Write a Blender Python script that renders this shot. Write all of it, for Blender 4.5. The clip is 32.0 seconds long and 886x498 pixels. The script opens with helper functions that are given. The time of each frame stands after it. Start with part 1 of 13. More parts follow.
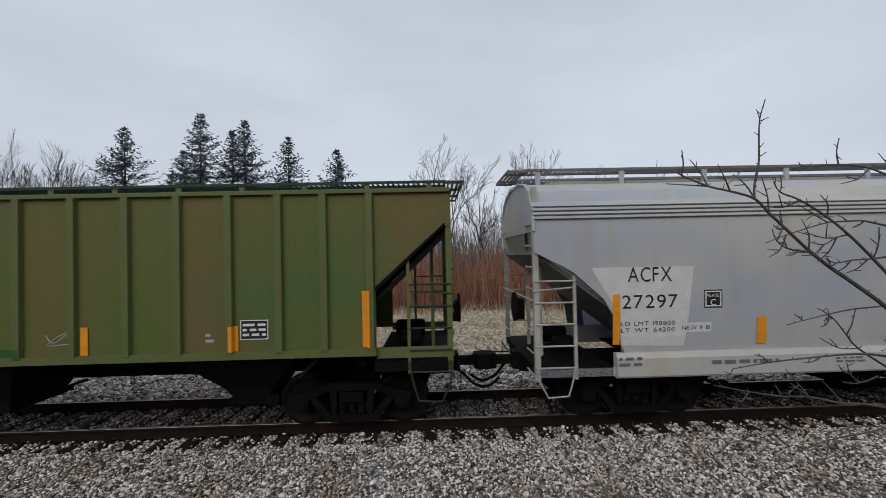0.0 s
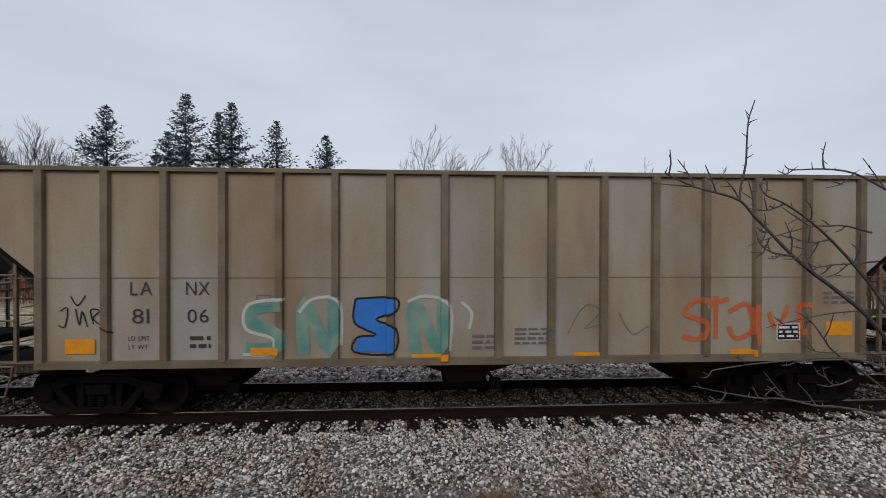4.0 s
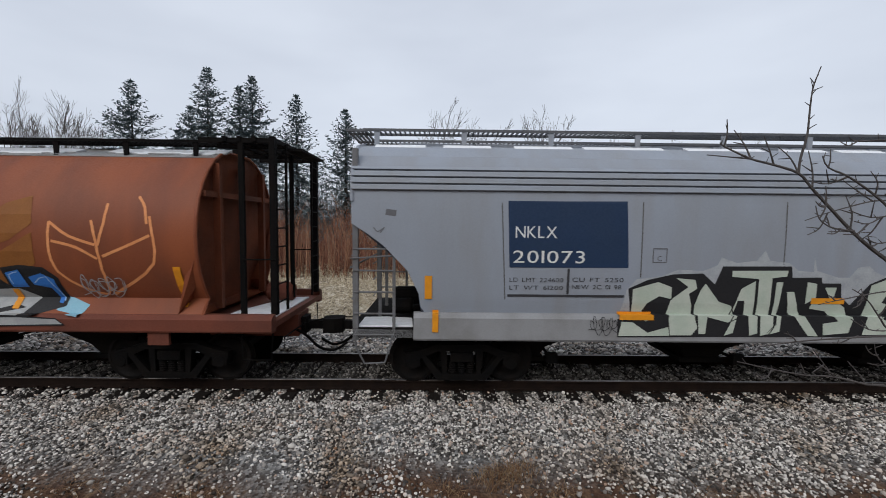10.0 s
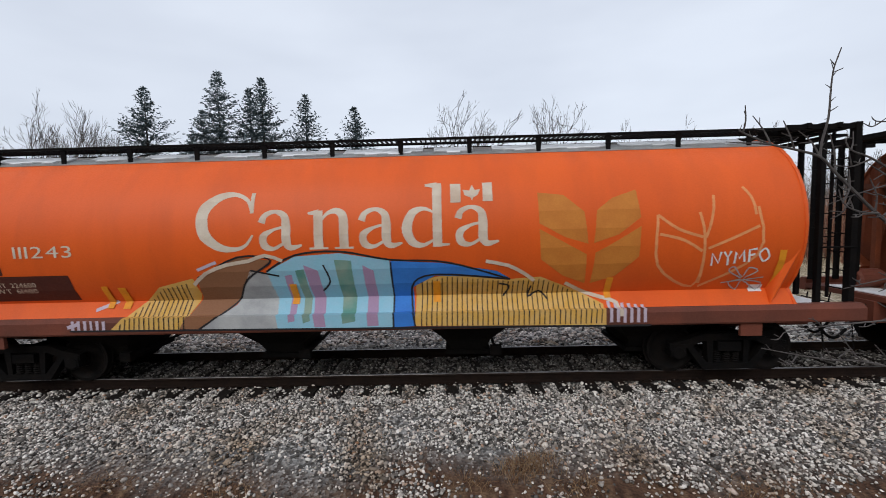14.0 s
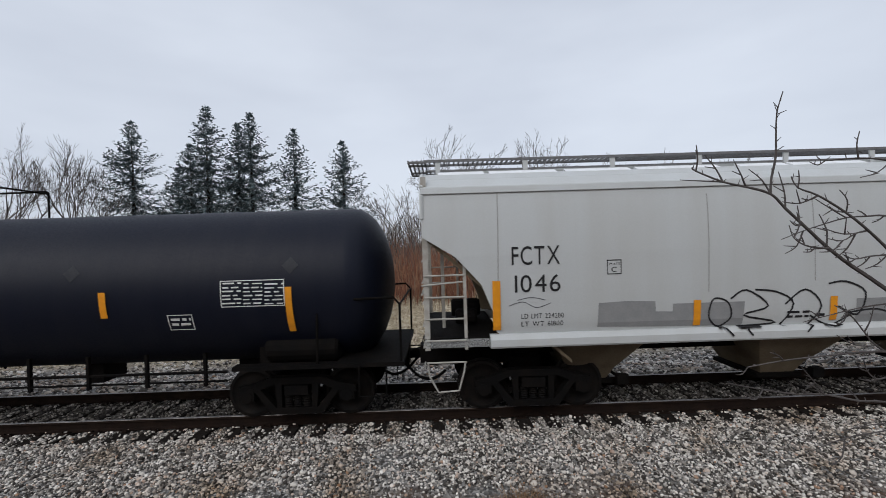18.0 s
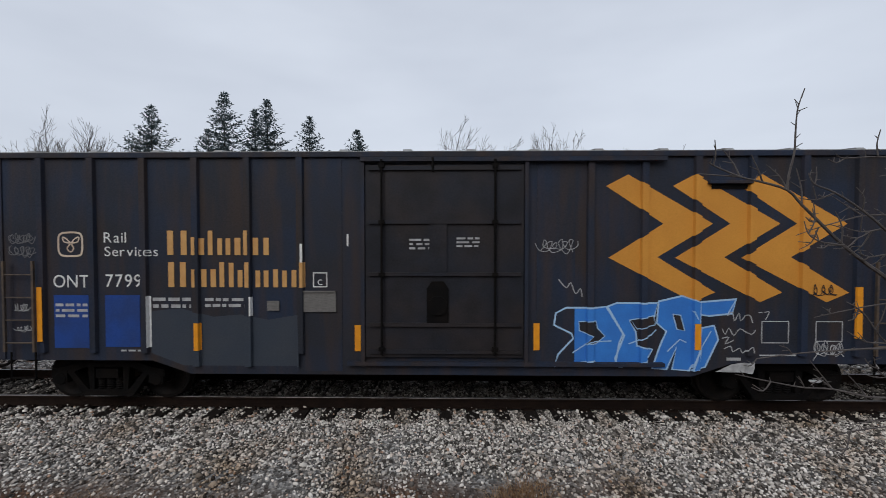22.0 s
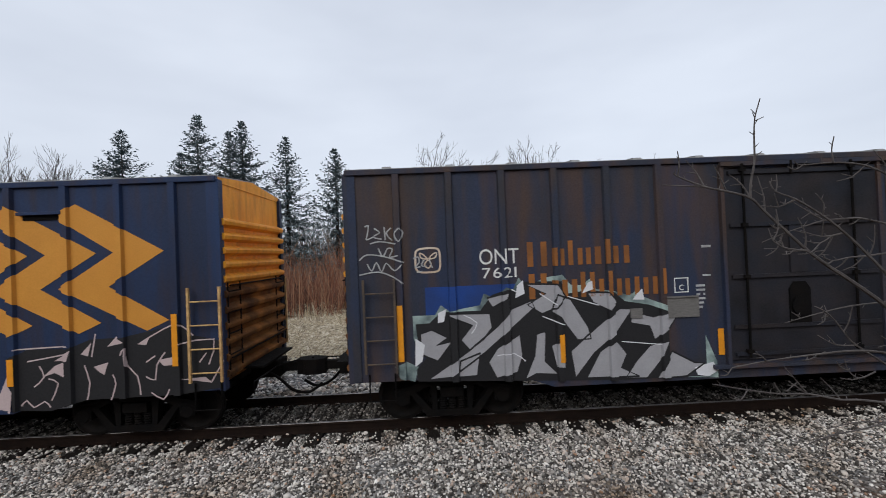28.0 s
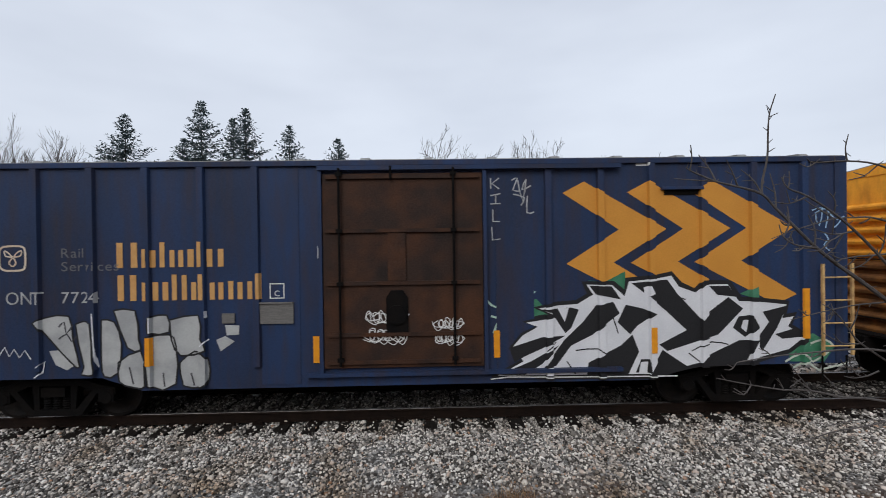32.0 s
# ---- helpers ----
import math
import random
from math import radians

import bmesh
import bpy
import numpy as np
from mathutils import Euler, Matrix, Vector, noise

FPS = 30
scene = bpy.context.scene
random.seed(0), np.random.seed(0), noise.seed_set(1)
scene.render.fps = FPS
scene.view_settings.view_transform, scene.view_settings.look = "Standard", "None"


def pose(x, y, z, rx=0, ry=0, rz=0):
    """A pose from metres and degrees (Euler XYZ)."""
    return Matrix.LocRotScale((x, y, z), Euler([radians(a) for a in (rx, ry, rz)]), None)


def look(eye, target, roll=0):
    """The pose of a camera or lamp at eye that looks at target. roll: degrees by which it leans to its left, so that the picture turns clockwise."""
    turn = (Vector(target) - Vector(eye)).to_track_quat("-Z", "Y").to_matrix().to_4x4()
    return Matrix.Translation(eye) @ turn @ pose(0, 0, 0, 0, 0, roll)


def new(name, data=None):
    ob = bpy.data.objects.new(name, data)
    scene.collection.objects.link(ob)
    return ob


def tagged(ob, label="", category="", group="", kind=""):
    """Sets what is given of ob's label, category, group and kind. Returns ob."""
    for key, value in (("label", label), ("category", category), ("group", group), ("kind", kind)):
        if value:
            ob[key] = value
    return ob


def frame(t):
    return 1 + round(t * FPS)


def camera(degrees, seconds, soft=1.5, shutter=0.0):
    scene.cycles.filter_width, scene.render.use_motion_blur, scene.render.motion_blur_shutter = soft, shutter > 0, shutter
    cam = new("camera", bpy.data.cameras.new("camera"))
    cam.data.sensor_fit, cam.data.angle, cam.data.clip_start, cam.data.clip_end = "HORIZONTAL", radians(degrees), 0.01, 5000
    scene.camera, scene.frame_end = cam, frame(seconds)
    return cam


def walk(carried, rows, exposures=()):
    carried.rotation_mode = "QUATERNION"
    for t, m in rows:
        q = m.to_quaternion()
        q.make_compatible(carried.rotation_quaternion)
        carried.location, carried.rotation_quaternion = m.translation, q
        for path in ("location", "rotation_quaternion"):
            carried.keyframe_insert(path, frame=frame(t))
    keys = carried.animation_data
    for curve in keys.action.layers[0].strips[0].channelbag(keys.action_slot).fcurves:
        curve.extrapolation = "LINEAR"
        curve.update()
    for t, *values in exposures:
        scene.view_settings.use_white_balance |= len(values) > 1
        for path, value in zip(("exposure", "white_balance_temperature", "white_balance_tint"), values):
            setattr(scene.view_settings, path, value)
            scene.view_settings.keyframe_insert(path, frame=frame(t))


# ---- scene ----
cam = camera(93.1, 32.0, soft=0.88, shutter=0.08)
PATH = [
    (0, (0.131, -8.37, 2.915), (0.1814, -6.3705, 2.95), -1.3),
    (0.5, (0.134, -8.367, 2.918), (0.1864, -6.3686, 2.964), -1.3),
    (1, (0.13, -8.37, 2.918), (0.1874, -6.3717, 2.972), -1.2),
    (1.5, (0.135, -8.362, 2.919), (0.1924, -6.3637, 2.978), -1.1),
    (2, (0.129, -8.359, 2.913), (0.1914, -6.3597, 2.962), -1.0),
    (2.5, (0.128, -8.372, 2.917), (0.1884, -6.3727, 2.924), -1.7),
    (3, (0.125, -8.373, 2.916), (0.1824, -6.3737, 2.923), -0.1),
    (3.5, (0.145, -8.348, 2.925), (0.2544, -6.3515, 2.924), 0.2),
    (5.5, (0.117, -8.364, 2.924), (0.1834, -6.3648, 2.874), -0.8),
    (6, (0.101, -8.371, 2.926), (0.1624, -6.3737, 2.863), -1.3),
    (6.5, (0.103, -8.374, 2.921), (0.1644, -6.3767, 2.854), -1.3),
    (7, (0.105, -8.382, 2.929), (0.1694, -6.3848, 2.857), -1.5),
    (7.5, (0.1, -8.379, 2.924), (0.1674, -6.3808, 2.845), -1.5),
    (8, (0.115, -8.364, 2.928), (0.1834, -6.3668, 2.847), -1.5),
    (8.5, (0.11, -8.359, 2.926), (0.1544, -6.3615, 2.847), -0.8),
    (9, (0.093, -8.365, 2.923), (0.1344, -6.3674, 2.834), 0.7),
    (9.5, (0.097, -8.354, 2.919), (0.1314, -6.3573, 2.806), 0.7),
    (10, (0.085, -8.351, 2.917), (0.1054, -6.3551, 2.788), 0.6),
    (10.5, (0.093, -8.346, 2.927), (0.1084, -6.35, 2.794), -0.4),
    (11, (0.089, -8.343, 2.936), (0.0983, -6.3479, 2.806), -1.4),
    (11.5, (0.1, -8.338, 2.933), (0.1073, -6.3429, 2.788), -2.5),
    (12, (0.096, -8.35, 2.941), (0.1033, -6.3549, 2.794), -3.3),
    (12.5, (0.09, -8.356, 2.936), (0.0853, -6.3627, 2.771), -3.3),
    (13, (0.084, -8.368, 2.932), (0.0643, -6.3744, 2.768), -3.2),
    (13.5, (0.071, -8.379, 2.923), (0.0323, -6.3851, 2.766), -2.0),
    (14, (0.069, -8.367, 2.923), (0.0283, -6.3731, 2.767), -1.4),
    (14.5, (0.075, -8.364, 2.924), (0.0303, -6.3701, 2.769), -1.2),
    (15, (0.08, -8.37, 2.926), (0.0173, -6.3778, 2.761), -1.2),
    (15.5, (0.091, -8.374, 2.934), (0.0143, -6.3825, 2.771), -2.1),
    (17.5, (0.124, -8.36, 2.937), (0.1654, -6.3614, 2.902), -1.7),
    (18, (0.123, -8.363, 2.935), (0.1434, -6.3631, 2.925), -1.8),
    (18.5, (0.121, -8.366, 2.935), (0.1294, -6.3659, 2.96), -1.9),
    (19, (0.129, -8.354, 2.934), (0.1374, -6.3549, 2.969), -2.2),
    (19.5, (0.124, -8.349, 2.933), (0.1384, -6.35, 2.966), -2.4),
    (20, (0.125, -8.355, 2.933), (0.1614, -6.3563, 2.957), -2.5),
    (20.5, (0.13, -8.366, 2.933), (0.1794, -6.3665, 2.93), -2.5),
    (21, (0.125, -8.379, 2.928), (0.1454, -6.3791, 2.914), -2.2),
    (21.5, (0.107, -8.392, 2.928), (0.0934, -6.3925, 2.902), 0.0),
    (22, (0.106, -8.398, 2.92), (0.0704, -6.3982, 2.872), 0.0),
    (22.5, (0.112, -8.386, 2.926), (0.0654, -6.388, 2.854), -0.2),
    (23, (0.115, -8.379, 2.922), (0.0874, -6.3813, 2.828), -0.3),
    (23.5, (0.108, -8.371, 2.928), (0.0934, -6.3735, 2.826), -0.2),
    (24, (0.102, -8.367, 2.932), (0.0974, -6.3697, 2.824), -0.2),
    (24.5, (0.107, -8.356, 2.932), (0.1204, -6.359, 2.824), -0.2),
    (25, (0.101, -8.364, 2.93), (0.1254, -6.3661, 2.833), -0.5),
    (25.5, (0.095, -8.379, 2.926), (0.1214, -6.3802, 2.862), -1.3),
    (27.5, (0.137, -8.375, 2.935), (0.1874, -6.3755, 2.947), -2.5),
    (28, (0.134, -8.374, 2.933), (0.1864, -6.3746, 2.954), -2.4),
    (28.5, (0.131, -8.375, 2.932), (0.1844, -6.3756, 2.965), -2.2),
    (29, (0.134, -8.371, 2.929), (0.1884, -6.3726, 2.97), -1.9),
    (29.5, (0.132, -8.376, 2.926), (0.1874, -6.3766, 2.973), -1.7),
    (30, (0.141, -8.357, 2.932), (0.2004, -6.3577, 2.981), -1.4),
    (30.5, (0.14, -8.354, 2.936), (0.2254, -6.3561, 2.991), -1.3),
    (31, (0.129, -8.358, 2.931), (0.2234, -6.3612, 2.99), -0.8),
    (31.5, (0.127, -8.364, 2.928), (0.2144, -6.3661, 2.959), -0.7),
    (32, (0.114, -8.377, 2.92), (0.1604, -6.3775, 2.91), -0.8),
]
walk(cam, [(t, look(eye, target, roll)) for t, eye, target, roll in PATH],
     exposures=[(0.0, 0.03), (1.0, -0.02), (2.0, 0.01), (3.0, 0.05), (8.0, 0.04), (9.0, 0.08), (11.0, 0.28), (13.0, 0.3), (15.5, 0.34), (18.0, 0.18), (20.0, 0.12), (22.0, 0.12), (23.0, 0.27), (25.0, 0.36), (28.0, 0.29), (32.0, 0.28)])

# ---- light: overcast winter day ----
world = bpy.data.worlds.new("overcast_sky")
scene.world = world
world.use_nodes = True
wt = world.node_tree
wt.nodes.clear()
w_out = wt.nodes.new("ShaderNodeOutputWorld")
w_bg = wt.nodes.new("ShaderNodeBackground")
w_sky = wt.nodes.new("ShaderNodeTexSky")
w_sky.sky_type, w_sky.sun_disc = "NISHITA", False
w_sky.sun_elevation, w_sky.sun_rotation = radians(32), radians(200)
w_sky.air_density, w_sky.dust_density = 1.0, 3.0
w_tc = wt.nodes.new("ShaderNodeTexCoord")
w_map = wt.nodes.new("ShaderNodeMapping")
w_map.inputs["Scale"].default_value = (1.0, 1.0, 3.2)
w_noise = wt.nodes.new("ShaderNodeTexNoise")
w_noise.inputs["Scale"].default_value = 1.5
w_noise.inputs["Detail"].default_value = 4.0
w_noise.inputs["Roughness"].default_value = 0.5
w_ramp = wt.nodes.new("ShaderNodeValToRGB")
w_ramp.color_ramp.elements[0].position, w_ramp.color_ramp.elements[0].color = 0.34, (5.4, 5.85, 6.75, 1)
w_ramp.color_ramp.elements[1].position, w_ramp.color_ramp.elements[1].color = 0.68, (6.55, 7.05, 7.95, 1)
w_mix = wt.nodes.new("ShaderNodeMix")
w_mix.data_type = "RGBA"
w_mix.inputs[0].default_value = 0.90
wt.links.new(w_tc.outputs["Generated"], w_map.inputs["Vector"])
wt.links.new(w_map.outputs["Vector"], w_noise.inputs["Vector"])
wt.links.new(w_noise.outputs["Fac"], w_ramp.inputs["Fac"])
wt.links.new(w_sky.outputs["Color"], w_mix.inputs[6])
wt.links.new(w_ramp.outputs["Color"], w_mix.inputs[7])
wt.links.new(w_mix.outputs[2], w_bg.inputs["Color"])
w_bg.inputs["Strength"].default_value = 0.1
wt.links.new(w_bg.outputs["Background"], w_out.inputs["Surface"])

sun_data = bpy.data.lights.new("sun", "SUN")
sun_data.energy, sun_data.angle, sun_data.color = 1.2, radians(40), (1.0, 0.98, 0.95)
sun = new("sun", sun_data)
sun.matrix_world = look((-20, -45, 40), (0, 0, 0))


# ---- materials ----
def material(name, color, rough=0.6, metal=0.0, second=None, amount=0.5, scale=3.0, stretch=(1, 1, 1), grain=0.15,
             grain_scale=40.0, bump=0.15, bump_scale=60.0, third=None, third_amount=0.3, third_scale=1.0,
             third_stretch=(1, 1, 1), per_object=0.0, spec=0.22):
    """A worn surface: base colour, patches of a second and a third colour, fine grain and relief."""
    m = bpy.data.materials.new(name)
    m.use_nodes = True
    nt = m.node_tree
    n, l = nt.nodes, nt.links
    b = n["Principled BSDF"]
    b.inputs["Roughness"].default_value, b.inputs["Metallic"].default_value = rough, metal
    b.inputs["Specular IOR Level"].default_value = spec
    tc, info = n.new("ShaderNodeTexCoord"), n.new("ShaderNodeObjectInfo")
    off = n.new("ShaderNodeVectorMath")
    off.operation = "MULTIPLY_ADD"
    l.new(info.outputs["Random"], off.inputs[0])
    off.inputs[1].default_value = (37.0, 11.0, 23.0)
    l.new(tc.outputs["Object"], off.inputs[2])

    def noise_of(sc, st, det, lo, hi):
        mp = n.new("ShaderNodeMapping")
        mp.inputs["Scale"].default_value = st
        l.new(off.outputs[0], mp.inputs["Vector"])
        t = n.new("ShaderNodeTexNoise")
        t.inputs["Scale"].default_value, t.inputs["Detail"].default_value = sc, det
        l.new(mp.outputs[0], t.inputs["Vector"])
        r = n.new("ShaderNodeMapRange")
        r.inputs[1].default_value, r.inputs[2].default_value = lo, hi
        l.new(t.outputs["Fac"], r.inputs[0])
        return r.outputs[0]

    def mix(a, c, f, k=1.0, mode="MIX"):
        x = n.new("ShaderNodeMix")
        x.data_type, x.blend_type = "RGBA", mode
        if isinstance(a, tuple):
            x.inputs[6].default_value = (*a, 1)
        else:
            l.new(a, x.inputs[6])
        if isinstance(c, tuple):
            x.inputs[7].default_value = (*c, 1)
        else:
            l.new(c, x.inputs[7])
        q = n.new("ShaderNodeMath")
        q.operation = "MULTIPLY"
        l.new(f, q.inputs[0])
        q.inputs[1].default_value = k
        l.new(q.outputs[0], x.inputs[0])
        return x.outputs[2]

    c = color
    if second:
        c = mix(c, second, noise_of(scale, stretch, 5, 0.38, 0.64), amount)
    if third:
        c = mix(c, third, noise_of(third_scale, third_stretch, 6, 0.44, 0.68), third_amount)
    g = noise_of(grain_scale, (1, 1, 1), 3, 0.3, 0.7)
    c = mix(c, (0.3, 0.3, 0.3), g, grain, "MULTIPLY")
    if per_object:
        c = mix(c, (0.02, 0.018, 0.016), info.outputs["Random"], per_object)
    l.new(c, b.inputs["Base Color"])
    rr = n.new("ShaderNodeMapRange")
    rr.inputs[3].default_value, rr.inputs[4].default_value = max(rough - 0.1, 0.05), min(rough + 0.12, 1)
    l.new(g, rr.inputs[0])
    l.new(rr.outputs[0], b.inputs["Roughness"])
    if bump:
        bt = n.new("ShaderNodeTexNoise")
        bt.inputs["Scale"].default_value, bt.inputs["Detail"].default_value = bump_scale, 4
        l.new(off.outputs[0], bt.inputs["Vector"])
        bp = n.new("ShaderNodeBump")
        bp.inputs["Strength"].default_value, bp.inputs["Distance"].default_value = bump, 0.01
        l.new(bt.outputs["Fac"], bp.inputs["Height"])
        l.new(bp.outputs[0], b.inputs["Normal"])
    return m


def island_material(name, ramp, rough=0.9, bump=0.2, second=None, sc=0.35):
    """Stones and leaves: each island of the mesh takes its own colour."""
    m = bpy.data.materials.new(name)
    m.use_nodes = True
    n, l = m.node_tree.nodes, m.node_tree.links
    b = n["Principled BSDF"]
    b.inputs["Roughness"].default_value = rough
    b.inputs["Specular IOR Level"].default_value = 0.25
    geo, cr = n.new("ShaderNodeNewGeometry"), n.new("ShaderNodeValToRGB")
    while len(cr.color_ramp.elements) < len(ramp):
        cr.color_ramp.elements.new(0.5)
    for e, (p, col) in zip(cr.color_ramp.elements, ramp):
        e.position, e.color = p, (*col, 1)
    l.new(geo.outputs["Random Per Island"], cr.inputs["Fac"])
    out = cr.outputs["Color"]
    if second:
        tc, t, r, x = (n.new("ShaderNodeTexCoord"), n.new("ShaderNodeTexNoise"), n.new("ShaderNodeMapRange"), n.new("ShaderNodeMix"))
        t.inputs["Scale"].default_value, t.inputs["Detail"].default_value = sc, 5
        l.new(tc.outputs["Object"], t.inputs["Vector"])
        r.inputs[1].default_value, r.inputs[2].default_value = 0.5, 0.7
        l.new(t.outputs["Fac"], r.inputs[0])
        x.data_type, x.blend_type = "RGBA", "MULTIPLY"
        l.new(r.outputs[0], x.inputs[0])
        l.new(out, x.inputs[6])
        x.inputs[7].default_value = (*second, 1)
        out = x.outputs[2]
    l.new(out, b.inputs["Base Color"])
    return m


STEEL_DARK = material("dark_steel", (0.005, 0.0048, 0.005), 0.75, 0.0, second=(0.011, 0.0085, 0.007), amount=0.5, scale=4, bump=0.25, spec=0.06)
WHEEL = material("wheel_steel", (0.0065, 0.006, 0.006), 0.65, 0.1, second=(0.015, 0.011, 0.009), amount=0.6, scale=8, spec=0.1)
RAIL_SIDE = material("rusty_rail", (0.014, 0.0095, 0.008), 0.85, 0.0, second=(0.024, 0.015, 0.011), amount=0.6, scale=6, spec=0.05)
RAIL_HEAD = material("polished_rail", (0.2, 0.19, 0.185), 0.38, 0.8, second=(0.08, 0.065, 0.055), amount=0.7, scale=3, grain=0.2)
TIE = material("creosoted_wood", (0.013, 0.0105, 0.0095), 0.92, 0, second=(0.026, 0.021, 0.018), amount=0.6, scale=6, stretch=(8, 0.6, 8), per_object=0.4, bump=0.6, bump_scale=30, spec=0.06)
SNOW = material("old_snow", (0.78, 0.8, 0.83), 0.8, 0, second=(0.6, 0.6, 0.6), amount=0.4, scale=8, grain=0.02, bump=0.4, bump_scale=12)


# ---- mesh helpers ----
def box(bm, x0, x1, y0, y1, z0, z1):
    v = [bm.verts.new((x, y, z)) for x in (x0, x1) for y in (y0, y1) for z in (z0, z1)]
    for f in ((0, 1, 3, 2), (4, 6, 7, 5), (0, 4, 5, 1), (2, 3, 7, 6), (0, 2, 6, 4), (1, 5, 7, 3)):
        bm.faces.new([v[i] for i in f])


def prism(bm, outline, y0, y1, axis="y"):
    """An outline of (x, z) drawn out from y0 to y1; axis "x": an outline of (y, z) drawn out along x."""
    n = len(outline)
    put = (lambda a, b, c: (a, c, b)) if axis == "y" else (lambda a, b, c: (c, a, b))
    if axis == "z":
        put = lambda a, b, c: (a, b, c)
    p = [bm.verts.new(put(a, b, y0)) for a, b in outline]
    q = [bm.verts.new(put(a, b, y1)) for a, b in outline]
    bm.faces.new(p)
    bm.faces.new(q[::-1])
    for i in range(n):
        bm.faces.new((p[i], q[i], q[(i + 1) % n], p[(i + 1) % n]))


def tube(bm, pts, r, n=6, r_end=None):
    """A round bar through pts."""
    pts = [Vector(p) for p in pts]
    rings = []
    for i, p in enumerate(pts):
        d = (pts[min(i + 1, len(pts) - 1)] - pts[max(i - 1, 0)]).normalized()
        u = d.cross(Vector((0.13, 0.31, 0.94)))
        if u.length < 0.1:
            u = d.cross(Vector((1, 0, 0)))
        u.normalize()
        w = d.cross(u)
        rad = r if r_end is None else r + (r_end - r) * i / (len(pts) - 1)
        rings.append([bm.verts.new(p + rad * (math.cos(2 * math.pi * k / n) * u + math.sin(2 * math.pi * k / n) * w)) for k in range(n)])
    for a, b in zip(rings, rings[1:]):
        for k in range(n):
            bm.faces.new((a[k], a[(k + 1) % n], b[(k + 1) % n], b[k]))
    bm.faces.new(rings[0][::-1])
    bm.faces.new(rings[-1])


def lathe(bm, profile, axis="y", n=24, center=(0, 0, 0)):
    """(radius, along) pairs turned round an axis through center."""
    rings = []
    for r, a in profile:
        ring = []
        for k in range(n):
            c, s = r * math.cos(2 * math.pi * k / n), r * math.sin(2 * math.pi * k / n)
            p = {"y": (c, a, s), "x": (a, c, s), "z": (c, s, a)}[axis]
            ring.append(bm.verts.new(Vector(p) + Vector(center)))
        rings.append(ring)
    for a, b in zip(rings, rings[1:]):
        for k in range(n):
            bm.faces.new((a[k], a[(k + 1) % n], b[(k + 1) % n], b[k]))
    bm.faces.new(rings[0][::-1])
    bm.faces.new(rings[-1])


def finish(bm, bevel=0.0, smooth=False, angle=35):
    bmesh.ops.recalc_face_normals(bm, faces=bm.faces)
    if bevel:
        bmesh.ops.bevel(bm, geom=[e for e in bm.edges if len(e.link_faces) == 2 and e.calc_face_angle(0) > 0.5], offset=bevel, segments=2, affect="EDGES", profile=0.6)
    if smooth:
        for f in bm.faces:
            f.smooth = True
        for e in bm.edges:
            if len(e.link_faces) == 2 and e.calc_face_angle(0) > radians(angle):
                e.smooth = False


def mesh_of(name, bm, mat, bevel=0.0, smooth=False):
    finish(bm, bevel, smooth)
    me = bpy.data.meshes.new(name)
    bm.to_mesh(me)
    bm.free()
    for m in (mat if isinstance(mat, (list, tuple)) else [mat]):
        me.materials.append(m)
    return me


def part(name, bm, mat, parent, label="", bevel=0.0, smooth=False):
    """One mesh object under a thing or a part, from a bmesh or a mesh that others share."""
    me = bm if isinstance(bm, bpy.types.Mesh) else mesh_of(name, bm, mat, bevel, smooth)
    ob = new(name, me)
    ob.parent = parent
    if label:
        ob["label"] = label
    return ob


def thing(name, label, category, group="", kind="", at=(0, 0, 0)):
    ob = new(name)
    ob.location = at
    return tagged(ob, label, category, group, kind)


def structure(name, bm, mat, label, category="", smooth=False):
    ob = new(name, mesh_of(name, bm, mat, smooth=smooth))
    return tagged(ob, label, category or name, kind="structure")


# ---- ground ----
def ground_height(y):
    # y below -9: unseen bank behind the camera, raised to darken reflections
    ys = [-400, -60, -24, -13, -8.8, -7.6, -4.6, -3.6, -2.2, -1.5, -1.27, -1.2, 1.2, 1.27, 1.5, 2.3, 3.6, 5.5, 8, 20, 45, 120, 900]
    zs = [9.0, 8.0, 4.5, 1.8, 1.3, 1.15, -0.62, -0.56, -0.28, -0.2, -0.2, -0.235, -0.235, -0.2, -0.2, -0.3, -0.55, -0.6, -0.3, -0.2, 0.2, 1.0, 6.0]
    z = np.interp(y, ys, zs)
    return float(z) if np.ndim(z) == 0 else z


